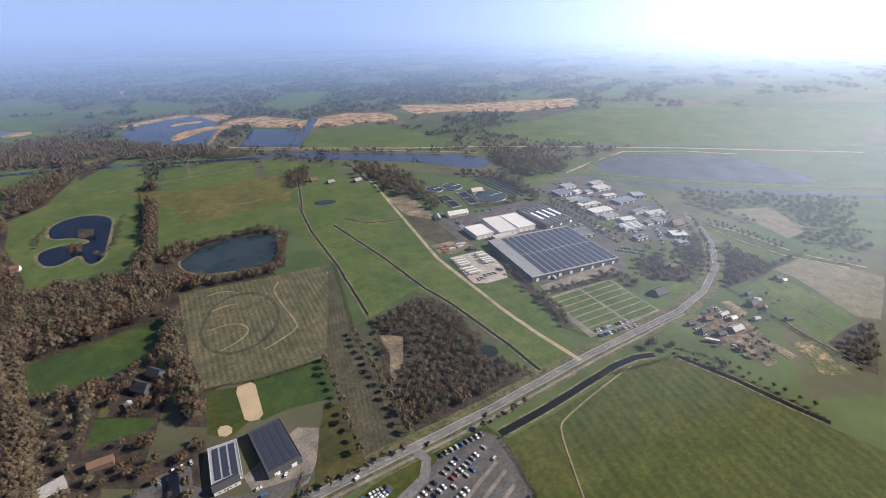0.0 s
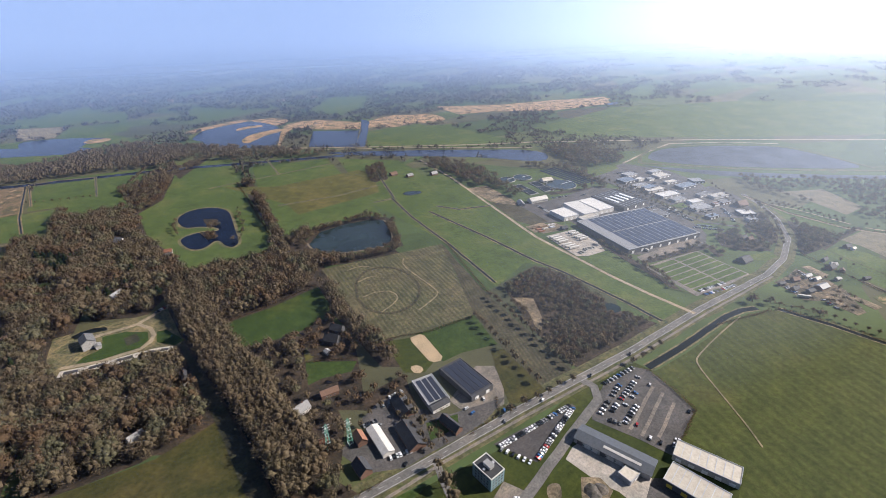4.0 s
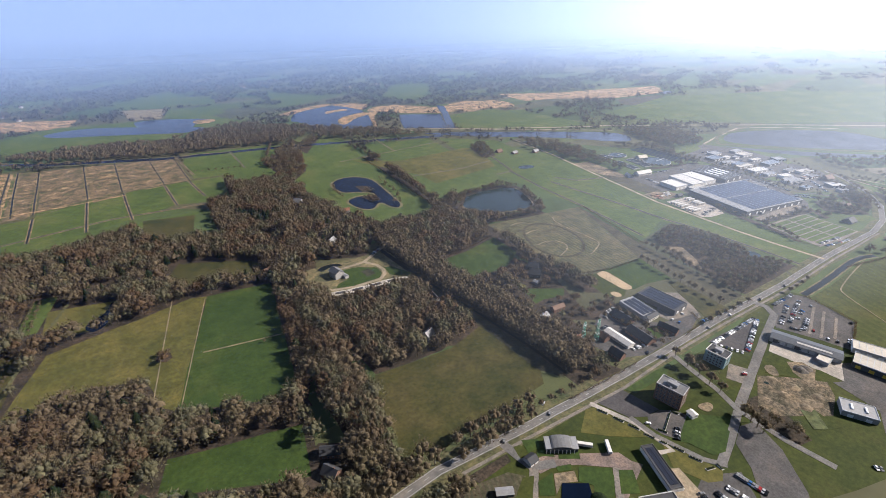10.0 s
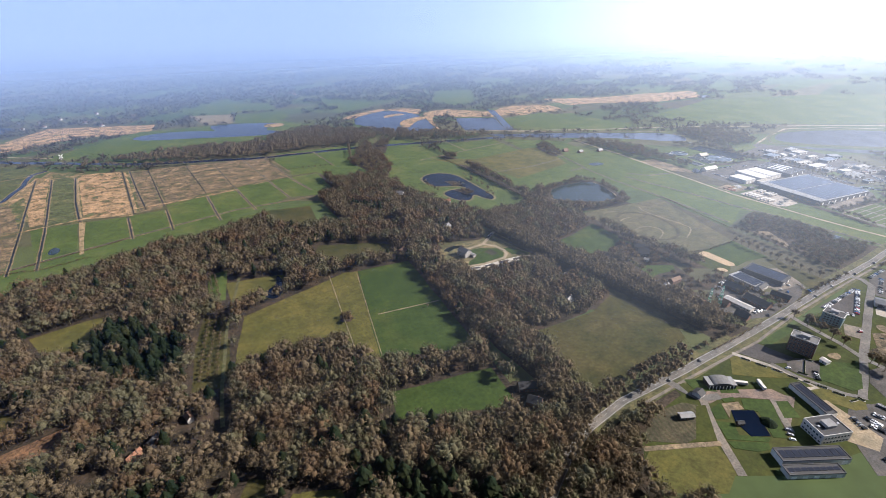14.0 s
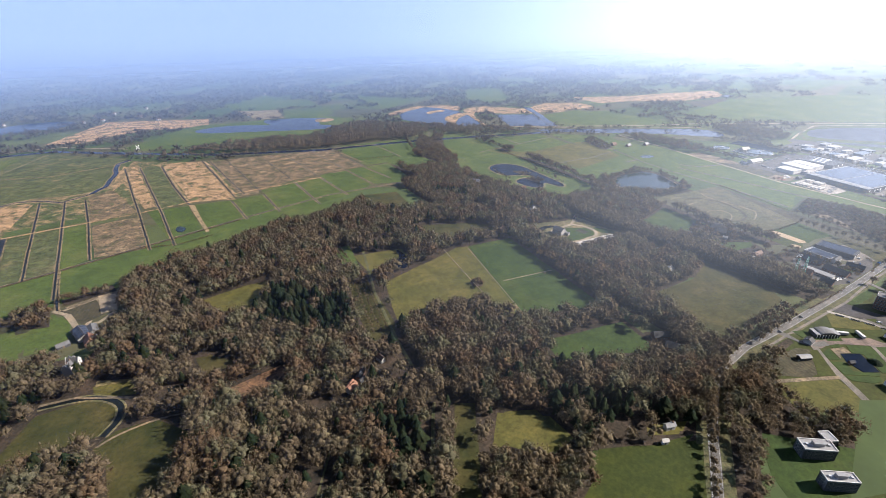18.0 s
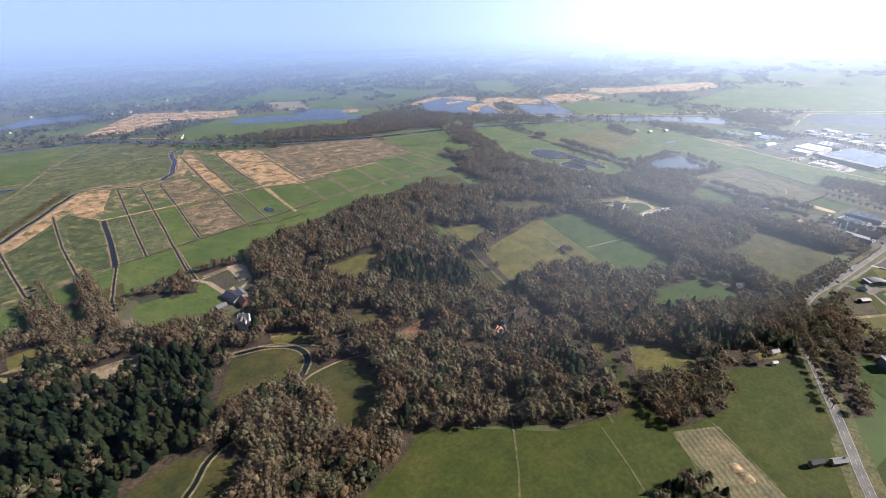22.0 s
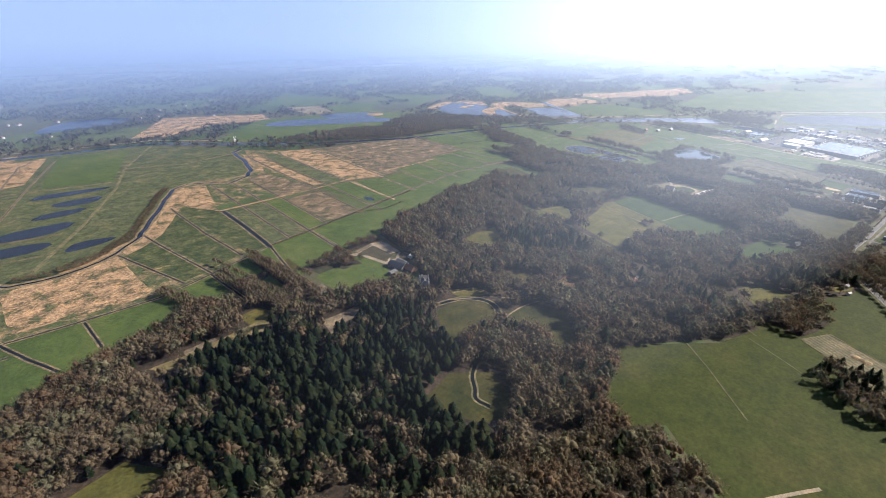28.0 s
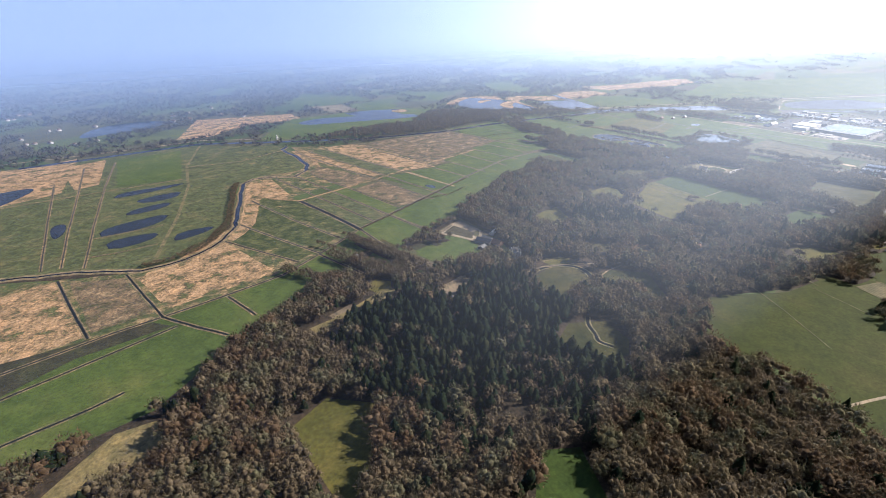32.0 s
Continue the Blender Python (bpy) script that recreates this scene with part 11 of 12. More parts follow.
litter([(-529.9, 266.2), (-510, 265.4), (-493.5, 242.6), (-469.7, 232.5), (-479.5, 211), (-504.6, 203.9), (-531.5, 209.7), (-552.4, 218.7), (-545.4, 250.9)], True)
litter([(-317.3, 203.3), (-275.4, 208.8), (-234, 204.1), (-250.6, 196.5), (-275.1, 190.2), (-297.8, 172), (-307.5, 153.7), (-285, 139), (-287.3, 131.6), (-312.8, 121.3), (-336.1, 148.2), (-350.4, 165.5), (-365.8, 158.6), (-381.4, 170), (-338.9, 194.1)], True)
litter([(-342.3, 258.2), (-309.4, 242.4), (-288.8, 232.4), (-262.6, 231.8), (-272.1, 225.3), (-295.2, 221.9), (-329.3, 212.1), (-371, 194.9), (-386.3, 204.2), (-412.7, 218.3), (-405.8, 243.3), (-375.8, 264.5)], True)
litter([(-803.1, 683.2), (-778.3, 668.1), (-777.7, 628.7), (-798.3, 636.7)], True)
litter([(-769.2, 680.9), (-722.4, 689.6), (-719.3, 671.9), (-766.8, 666.2)], True)
litter([(-838.2, 667.6), (-805.2, 666.4), (-802.9, 653.2), (-836.9, 655.3)], True)
litter([(-918.1, 689.8), (-906, 680), (-889.8, 588.6), (-897.6, 563.4), (-912.6, 634.9)], True)
litter([(-875.7, 719), (-864.5, 715), (-853.3, 593.9), (-861.4, 586), (-874.4, 650.2)], True)
litter([(-839.5, 665.8), (-780.2, 683.8), (-782.8, 659.2), (-837.2, 654.7)], True)
litter([(-311.1, 287.3), (-278.4, 263.7), (-268.7, 231.3), (-297.8, 226.1), (-327.1, 215.5), (-345.7, 206), (-366.2, 217.3), (-389.2, 233.7), (-363.7, 258.4)])
litter([(-77.5, 398.9), (-44.1, 381), (-62.7, 319.1), (-52.3, 294.4), (-56.1, 265.3), (-80.7, 223.7), (-74.3, 208.7), (-104.2, 211.9), (-106.4, 234), (-110.8, 284.8), (-119.9, 340.4)], True)
litter([(265.8, 839.2), (306.5, 837.3), (268.1, 754.1), (237.9, 764.3)], True)
litter([(-184.8, 358.4), (-144.9, 329.5), (-148.2, 300.8), (-182.3, 325.6)])
litter([(348.9, 347.3), (351.6, 338.2), (345.2, 288.9), (337, 256), (324.7, 220), (318.9, 224), (328.8, 261.8), (336.3, 298.2)], True)
litter([(353.7, 281), (406.8, 271.7), (437.4, 267.5), (460.9, 254.6), (454, 250.3), (403.4, 262.8), (353.2, 274)], True)
litter([(404.5, 270), (433.2, 277.6), (437.4, 267.5), (415.6, 258.9)])
litter([(447, 250.4), (465.2, 248.1), (444, 229.2), (433.9, 231.7)])
litter([(499.3, 269.1), (528.5, 260.8), (528.4, 218.3), (506.2, 198.8), (476.7, 219.4), (469.9, 244.8)])
litter([(365.2, 390.9), (369.1, 384.1), (357.5, 364), (348.2, 362.8)])
litter([(539.4, 581.6), (610, 574.4), (579.1, 501.9), (554.7, 490.5), (561.9, 520.9), (561.5, 574.4)])
litter([(448.8, 523.7), (493.6, 505.8), (558, 488.3), (549.4, 480.7), (484.6, 496.6), (443.6, 512.3)])
litter([(631.2, 227.8), (640.9, 201.1), (610.3, 164.2), (561.5, 162.7), (523.1, 169.7), (553, 190.8)])
litter([(607.2, 163), (684.3, 159.4), (683.9, 152.1), (617.8, 157.5), (561.8, 159.3), (562.5, 161.9)])
litter([(629.3, 267.5), (654.7, 263.4), (596.5, 224.2), (545.3, 202.8), (529, 207.6), (541.9, 232.7), (560.8, 256.8)])
litter([(499.5, 67.2), (535.2, 65.1), (575, 58.3), (540.5, 38.2), (482.8, 25.3), (479.7, 35.2)])
litter([(41.8, 586.7), (72.8, 617.1), (113.4, 620.4), (153.8, 616.1), (171.9, 597.9), (173.7, 579.3), (147.3, 520.6), (143.1, 523.6), (167.2, 584), (148.1, 602.7), (109.3, 609.1), (70.7, 605.4), (43.5, 577.7)], True)
litter([(35.9, 551.3), (51.2, 526.1), (81.1, 513.2), (121.6, 502.1), (144.9, 522.3), (143.3, 507.4), (119.4, 487.4), (76, 499.6), (46.1, 514.5), (32, 547)], True)
litter([(-46, 1053.4), (32.6, 1147.2), (33.1, 1113.3), (-41.9, 997.8)], True)
litter([(282.9, 851.3), (316.8, 855.5), (271.9, 760.5), (239.3, 752.7)], True)
litter([(-391.5, 450.5), (-387.8, 460.5), (-379.2, 456.9), (-378.2, 447.7), (-384.1, 443.6)], True)
CONIFER.append([(-1008.8, 591.0), (-934.9, 588.4), (-800.3, 521.8), (-808.5, 430.9), (-831.3, 399.6), (-826.3, 347.6), (-859.4, 321.0), (-912.6, 340.4), (-965.1, 316.7), (-968.0, 351.6), (-1017.4, 369.4), (-1023.8, 407.8), (-1036.9, 465.5), (-1039.2, 520.6)])
CONIFER.append([(-995.9, 566.3), (-948.8, 577.3), (-893.9, 498), (-829.1, 518), (-793.9, 489.2), (-820.2, 421.6), (-873.4, 404.5), (-918.3, 392.4), (-996.8, 457.7)])
CONIFER.append([(-1035.3, 547), (-987.6, 569.7), (-926.4, 579.9), (-850.8, 554.4), (-777.1, 498.7), (-821.3, 415.7), (-875.9, 397.5), (-840.6, 384.7), (-830, 330.1), (-877.4, 321.6), (-933.6, 378.2), (-981.2, 393.8), (-1011.6, 456.6), (-1039.7, 484.9)])
CONIFER.append([(-842.8, 536.2), (-795.6, 494.2), (-817.2, 435.9), (-834.6, 438.3)])
CONIFER.append([(-608.2, 544.3), (-567, 514.4), (-533.8, 499.6), (-537.9, 435.9), (-574.5, 455)])
CONIFER.append([(-581, 564.6), (-544.4, 535.3), (-538.1, 491.1), (-577.6, 470.4), (-599.3, 504.6)])
CONIFER.append([(-774, 452.8), (-754.9, 437.2), (-759.1, 412.6), (-784.2, 424.5)])
CONIFER.append([(-247.3, 743.6), (-198.7, 698.5), (-204.4, 658.7), (-249.9, 686.1)])
CONIFER.append([(-435.4, 268.3), (-396.9, 231.9), (-379.5, 196), (-422, 212.9), (-444.2, 236.3)])
CONIFER.append([(-439.1, 283.4), (-415.3, 237.8), (-450.7, 230.5), (-470.9, 258.6)])
CONIFER.append([(-438.1, 259.7), (-400.7, 242), (-434.8, 216), (-472.4, 241.2)])
CONIFER.append([(-360.2, 209.1), (-350.1, 200.8), (-393.3, 187.7), (-402.8, 195.4)])
CONIFER.append([(-604.8, 554.4), (-566, 508.8), (-560.1, 466), (-592.4, 482.8), (-611, 526.3)])
CONIFER.append([(-501.4, 166.9), (-461.4, 142.2), (-473.7, 136.2), (-494.9, 149.8), (-512.8, 138.9), (-526.5, 117.5)])
CONIFER.append([(-616, 203), (-566, 188), (-578, 160), (-600, 135), (-622, 110), (-650, 115), (-650, 170)])
CONIFER.append([(-610.2, 592.8), (-568.1, 585.2), (-551.1, 538.3), (-517.8, 495.8), (-537, 446.4), (-558.7, 477.3), (-591.7, 511.3)])
CONIFER.append([(-742.2, 564.1), (-709.2, 550.8), (-694.1, 503.7), (-725.2, 508.7)])
CONIFER.append([(-577.5, 342.5), (-543.6, 338.4), (-553, 285.8), (-582.4, 291.2)])
CONIFER.append([(-650.3, 375.2), (-625.5, 369.7), (-631.4, 330.1), (-650.1, 338.2)])
wood("bare", 7, 11, [(-139.4, 978.4), (-30.1, 1128), (-30.1, 1079.6), (-85, 890), (-130.8, 837)], True)
wood("bare", 5, 6, [(-50, 738), (-34, 728), (-36, 712), (-52, 716)], True)
wood("bare", 5, 7, [(-64.3, 700.7), (-47.7, 695.2), (-49.2, 668.6), (-64.1, 667.3)], True)
wood("bare", 8, 6, [(3.4, 781.4), (7.7, 778.3), (-14.1, 658), (-30.4, 640.9), (-46.1, 648.3), (-38.7, 654.9), (-19.5, 666.2)], True)
wood("bare", 6.5, 13, [(-529.9, 266.2), (-510, 265.4), (-493.5, 242.6), (-469.7, 232.5), (-479.5, 211), (-504.6, 203.9), (-531.5, 209.7), (-552.4, 218.7), (-545.4, 250.9)], True)
wood("bare", 6.5, 13, [(-317.3, 203.3), (-275.4, 208.8), (-234, 204.1), (-250.6, 196.5), (-275.1, 190.2), (-297.8, 172), (-307.5, 153.7), (-285, 139), (-287.3, 131.6), (-312.8, 121.3), (-336.1, 148.2), (-350.4, 165.5), (-365.8, 158.6), (-381.4, 170), (-338.9, 194.1)], True)
wood("bare", 6.5, 14, [(-342.3, 258.2), (-309.4, 242.4), (-288.8, 232.4), (-262.6, 231.8), (-272.1, 225.3), (-295.2, 221.9), (-329.3, 212.1), (-371, 194.9), (-386.3, 204.2), (-412.7, 218.3), (-405.8, 243.3), (-375.8, 264.5)], True)
wood("bare", 7, 11, [(-803.1, 683.2), (-778.3, 668.1), (-777.7, 628.7), (-798.3, 636.7)], True)
wood("bare", 7, 11, [(-769.2, 680.9), (-722.4, 689.6), (-719.3, 671.9), (-766.8, 666.2)], True)
wood("bare", 7, 11, [(-838.2, 667.6), (-805.2, 666.4), (-802.9, 653.2), (-836.9, 655.3)], True)
wood("bare", 7, 12, [(-918.1, 689.8), (-906, 680), (-889.8, 588.6), (-897.6, 563.4), (-912.6, 634.9)], True)
wood("bare", 7, 12, [(-875.7, 719), (-864.5, 715), (-853.3, 593.9), (-861.4, 586), (-874.4, 650.2)], True)
wood("bare", 7, 11, [(-839.5, 665.8), (-780.2, 683.8), (-782.8, 659.2), (-837.2, 654.7)], True)
wood("bare", 8.5, 11, [(-77.5, 398.9), (-44.1, 381), (-62.7, 319.1), (-52.3, 294.4), (-56.1, 265.3), (-80.7, 223.7), (-74.3, 208.7), (-104.2, 211.9), (-106.4, 234), (-110.8, 284.8), (-119.9, 340.4)], True)
wood("bare", 7, 9, [(265.8, 839.2), (306.5, 837.3), (268.1, 754.1), (237.9, 764.3)], True)
wood("bare", 6, 9, [(348.9, 347.3), (351.6, 338.2), (345.2, 288.9), (337, 256), (324.7, 220), (318.9, 224), (328.8, 261.8), (336.3, 298.2)], True)
wood("bare", 6, 8, [(353.7, 281), (406.8, 271.7), (437.4, 267.5), (460.9, 254.6), (454, 250.3), (403.4, 262.8), (353.2, 274)], True)
wood("bare", 9, 6, [(422.9, 163), (451.6, 160.7), (477.5, 161.8), (475.2, 145.5), (476.9, 129.7), (464.2, 109.1), (429, 82), (415.9, 85.8), (419.2, 113.8), (404.3, 128.3)], True)
wood("bare", 5.5, 9, [(41.8, 586.7), (72.8, 617.1), (113.4, 620.4), (153.8, 616.1), (171.9, 597.9), (173.7, 579.3), (147.3, 520.6), (143.1, 523.6), (167.2, 584), (148.1, 602.7), (109.3, 609.1), (70.7, 605.4), (43.5, 577.7)], True)
wood("bare", 5.5, 9, [(35.9, 551.3), (51.2, 526.1), (81.1, 513.2), (121.6, 502.1), (144.9, 522.3), (143.3, 507.4), (119.4, 487.4), (76, 499.6), (46.1, 514.5), (32, 547)], True)
wood("bare", 6, 9, [(-46, 1053.4), (32.6, 1147.2), (33.1, 1113.3), (-41.9, 997.8)], True)
wood("bare", 6, 8, [(282.9, 851.3), (316.8, 855.5), (271.9, 760.5), (239.3, 752.7)], True)
wood("bare", 5, 8, [(-391.5, 450.5), (-387.8, 460.5), (-379.2, 456.9), (-378.2, 447.7), (-384.1, 443.6)], True)
wood("mixed", 6.6, 16, [(-706.7, 696.4), (-608.3, 753.2), (-523.6, 765.7), (-408.9, 769.1), (-320.5, 771.8), (-320.5, 670.2), (-251.7, 588.2), (-234.9, 534.1), (-272, 389.3), (-306.2, 321.8), (-320.4, 259.4), (-320.4, 219), (-393.2, 183.6), (-464.4, 227.3), (-513.4, 198), (-746.5, 368.1), (-727.5, 423.4), (-672.9, 426.8), (-719.9, 469.3), (-754.2, 538.9), (-719.1, 601.7)])
wood("mixed", 6.6, 16, [(-994.8, 697.6), (-955.4, 642.6), (-858.6, 586.6), (-761.9, 559.3), (-679.8, 492.6), (-655.4, 375.9), (-700.9, 331.2), (-763.3, 307.4), (-788.2, 284.3), (-996.8, 457.7)])
wood("mixed", 6.6, 16, [(-1265.5, 590.8), (-1162.4, 583.9), (-1091.6, 614.5), (-1037.6, 633.3), (-959.3, 663.5), (-914.1, 618), (-841.9, 563.7), (-766.4, 507), (-684.6, 405.7), (-677.1, 321.5), (-734.5, 302.3), (-785.3, 246.6), (-798.9, 202.9), (-817.9, 180.9), (-848.7, 118.6), (-1264.8, 537.4)])
wood("bare", 6.6, 15, [(-437.2, 253.6), (-378.6, 252.7), (-320.4, 219), (-392, 184.1), (-422, 212.9), (-461.2, 224.9), (-462.8, 242.9)])
wood("bare", 7, 14, [(-462.8, 242.9), (-461.2, 224.9), (-485.7, 204.3), (-513.4, 198), (-559, 231.3), (-529.8, 259.6), (-494.6, 238.7)])
wood("bare", 5, 7, [(172.9, 338.2), (241.8, 345.6), (247.3, 319.1), (235.4, 232.9), (246.8, 193.5), (174.5, 192.2), (129.4, 197.8), (141.4, 269.8)])
wood("bare", 6.5, 15, [(-227.4, 462.6), (-134.4, 441.6), (-124.9, 408.7), (-131.9, 330.7), (-182.8, 318), (-245.4, 324.9), (-248.2, 372.8)])
wood("bare", 6.5, 15, [(-117.3, 578), (-50, 584.6), (24, 556.9), (34.1, 515.4), (28.5, 457.3), (-87.8, 452.3), (-108.7, 466.9), (-118.2, 522.7)])
wood("mixed", 7.5, 15, [(-167.1, 676.7), (-107, 623.9), (-120.5, 560.7), (-155.8, 515.5), (-199.8, 538.4), (-208, 602.9)])
wood("bare", 6.5, 15, [(-247.6, 894.2), (-180.8, 935.2), (-151, 828.7), (-148.9, 712.8), (-116.6, 619.4), (-182.2, 623), (-246.6, 667.6), (-285.9, 657.1), (-277.6, 776.4)])
wood("bare", 6.5, 15, [(-428.5, 756.3), (-289.4, 678), (-208, 602.9), (-223.8, 540), (-258, 571.4), (-359.3, 642.4), (-392.4, 561.9), (-414.5, 517.3)])
wood("bare", 6.5, 15, [(-422.7, 657.8), (-369.6, 634.7), (-370.4, 581.6), (-330.6, 535.4), (-375.3, 528.3), (-413.9, 508)])
wood("bare", 6.5, 13, [(-406.7, 384.8), (-351.2, 362), (-301.6, 338.6), (-301, 323), (-330.3, 335.4), (-388.3, 355.6), (-404.8, 352.8)])
wood("brown", 8.5, 10, [(-36, 418.7), (-6.2, 397.1), (-8.4, 341.4), (-31.2, 283.3), (8.6, 285.4), (-5.8, 240.5), (-42.3, 272.8), (-64.7, 289), (-100, 286.8), (-100.5, 309.2), (-91.1, 326.8), (-48.9, 323.4), (-44.8, 359.3)])
wood("bare", 9, 9, [(-100.9, 408.4), (-53.9, 401.6), (-35.6, 379), (-47.8, 365.6), (-84.8, 372), (-94, 378.7)])
wood("bare", 6.5, 12, [(-50.8, 573.1), (20.5, 612.2), (81.7, 645.7), (176.8, 628.4), (168.2, 571.3), (140.2, 496.2), (125.5, 497.5), (173.5, 591.8), (114.1, 622.3), (44.2, 595.1), (45.2, 528.7), (125.5, 497.5), (124.8, 479.9), (54.7, 496.8), (-37.5, 547.6)])
wood("bare", 6, 19, [(-295.2, 263.5), (-271.6, 246.5), (-263.6, 281.9), (-257.5, 340.7), (-241.3, 413.2), (-212, 539.2), (-174.5, 705.5), (-190.7, 716.6), (-245.7, 533.6), (-279.9, 403.9), (-293, 326.2)])
wood("bare", 6, 14, [(45.9, 918.1), (63.9, 905.1), (18.8, 539.3), (23, 421.3), (25.3, 325.8), (12.2, 294), (-2.4, 304.5), (-1.9, 394), (-1.3, 521.4), (14, 706.9)])
wood("bare", 7, 12, [(-306.6, 208.9), (-248.9, 206.6), (-309.5, 167.6), (-344.7, 170.5), (-422.7, 131.7), (-435.4, 141), (-378.7, 174.3)])
wood("mixed", 5.5, 13, [(-612, 200), (-572, 186), (-582, 164), (-600, 143), (-624, 118), (-640, 122), (-644, 165)], True)
wood("mixed", 7, 13, [(-501.4, 166.9), (-461.4, 142.2), (-473.7, 136.2), (-494.9, 149.8), (-512.8, 138.9), (-526.5, 117.5), (-549.9, 113.5), (-529.2, 138.8)])
wood("bare", 7, 12, [(-1270.8, 971.7), (-1115.2, 861.4), (-1033.7, 842.9), (-986.6, 876.8), (-936.4, 945.5), (-942.5, 919.4), (-994.3, 845.9), (-1036.5, 823.6), (-1116, 843), (-1270.6, 961.8)])
wood("bare", 6.5, 13, [(-913.3, 717.4), (-853.4, 704.3), (-888.1, 610.2), (-930.2, 616.7), (-938.8, 700.2)])
wood("bare", 7, 13, [(-916, 712.8), (-881.1, 699.7), (-853.4, 606.9), (-871.1, 596.7), (-900.7, 645.5)])
wood("bare", 8, 14, [(-619.5, 1277.8), (-467, 1315), (-188.5, 1271.2), (-2.8, 1169.2), (116.9, 1074.2), (49.9, 1040.1), (-157.5, 1087.1), (-411.1, 1151.9)])
wood("bare", 8, 13, [(393.5, 833.3), (443.5, 762.5), (431.2, 621.3), (410.5, 548.6), (376.8, 532.5), (373.8, 644), (368.9, 769.5)])
wood("bare", 8, 13, [(667.4, 735.4), (779.6, 703.7), (728.6, 557.4), (667, 524), (612.9, 616.8)])
wood("bare", 8, 14, [(-257, 1343.3), (-129.5, 1402.1), (36.4, 1237.6), (143.5, 1123.8), (218.7, 1046.1), (197.3, 1016.6), (-20.8, 1121.3), (-115.1, 1140.8), (-245.7, 1189.9)])
wood("bare", 8, 12, [(174.6, 845.3), (238.2, 841.4), (280.5, 833.1), (251.4, 770), (190.5, 776)])
wood("bare", 7, 14, [(-226.9, 933.5), (-158, 912.4), (-128.1, 809.5), (-101.4, 643.4), (-106.4, 567.8), (-175.7, 617.9), (-203.2, 610.4)])
wood("brown", 7, 14, [(-191.4, 449.3), (-147.3, 417.3), (-137.3, 373.5), (-131, 288.4), (-182.3, 325.6)])
wood("bare", 8, 12, [(170.5, 1025.1), (258.8, 1017.3), (261.9, 959.4), (184, 973.9)])
wood("bare", 9, 10, [(340, 191.9), (377.6, 177.1), (370.7, 140.5), (385.7, 97.8), (372.6, 97.5), (357.2, 139.3)])
wood("mixed", 6, 9, [(-27.9, 132.1), (-14.8, 129), (-13.2, 113.6), (-29.5, 86.5), (-47.4, 91.1), (-43.7, 110.3)])
wood("bare", 7, 9, [(-242.7, 177.5), (-221, 174.1), (-232.9, 164.7), (-253.1, 170.7)])
wood("bare", 7, 10, [(-242.5, 205.7), (-210.8, 203.7), (-212.5, 197.7), (-240.4, 197.5)])
wood("bare", 8, 11, [(540.7, 668.7), (599.1, 603.7), (569.3, 521.7), (542.7, 511.3), (548.4, 584.2), (525.7, 652.1)])
wood("bare", 6.5, 14, [(-311.1, 287.3), (-278.4, 263.7), (-268.7, 231.3), (-297.8, 226.1), (-327.1, 215.5), (-345.7, 206), (-366.2, 217.3), (-389.2, 233.7), (-363.7, 258.4)])
wood("bare", 10, 10, [(800.1, 374.8), (994.4, 178.6), (835.3, 139.7), (737.3, 210.4), (731.9, 270.3), (741.2, 326.6)])
wood("brown", 7, 13, [(-184.8, 358.4), (-144.9, 329.5), (-148.2, 300.8), (-182.3, 325.6)])
wood("bare", 6, 10, [(404.5, 270), (433.2, 277.6), (437.4, 267.5), (415.6, 258.9)])
wood("mixed", 7, 10, [(447, 250.4), (465.2, 248.1), (444, 229.2), (433.9, 231.7)])
wood("bare", 7, 9, [(499.3, 269.1), (528.5, 260.8), (528.4, 218.3), (506.2, 198.8), (476.7, 219.4), (469.9, 244.8)])
wood("bare", 8, 8, [(529, 326.4), (538.2, 310.6), (541.8, 255.6), (531.6, 253), (525.8, 292.2), (521.4, 317.6)])
wood("bare", 7, 9, [(365.2, 390.9), (369.1, 384.1), (357.5, 364), (348.2, 362.8)])
wood("bare", 6, 10, [(539.4, 581.6), (610, 574.4), (579.1, 501.9), (554.7, 490.5), (561.9, 520.9), (561.5, 574.4)])
wood("bare", 6, 10, [(448.8, 523.7), (493.6, 505.8), (558, 488.3), (549.4, 480.7), (484.6, 496.6), (443.6, 512.3)])
wood("bare", 6, 11, [(631.2, 227.8), (640.9, 201.1), (610.3, 164.2), (561.5, 162.7), (523.1, 169.7), (553, 190.8)])
wood("bare", 7, 9, [(607.2, 163), (684.3, 159.4), (683.9, 152.1), (617.8, 157.5), (561.8, 159.3), (562.5, 161.9)])
wood("bare", 7, 9, [(629.3, 267.5), (654.7, 263.4), (596.5, 224.2), (545.3, 202.8), (529, 207.6), (541.9, 232.7), (560.8, 256.8)])
wood("bare", 7, 8, [(499.5, 67.2), (535.2, 65.1), (575, 58.3), (540.5, 38.2), (482.8, 25.3), (479.7, 35.2)])
wood("bare", 8, 8, [(746.3, 177.6), (834.8, 153), (839.1, 122.3), (767.9, 105), (736, 135), (734.5, 168.6)])



def avenue(points, offsets, spacing, height):
    """Straight rows of tall old trees beside a line, joined into one wood."""
    for d in offsets:
        xs, ys, hs = tree_line(offset_line(points, d), spacing, height, 0.8)
        scattered("bare", "twigs", "row of tall leafless avenue trees", xs, ys, hs)


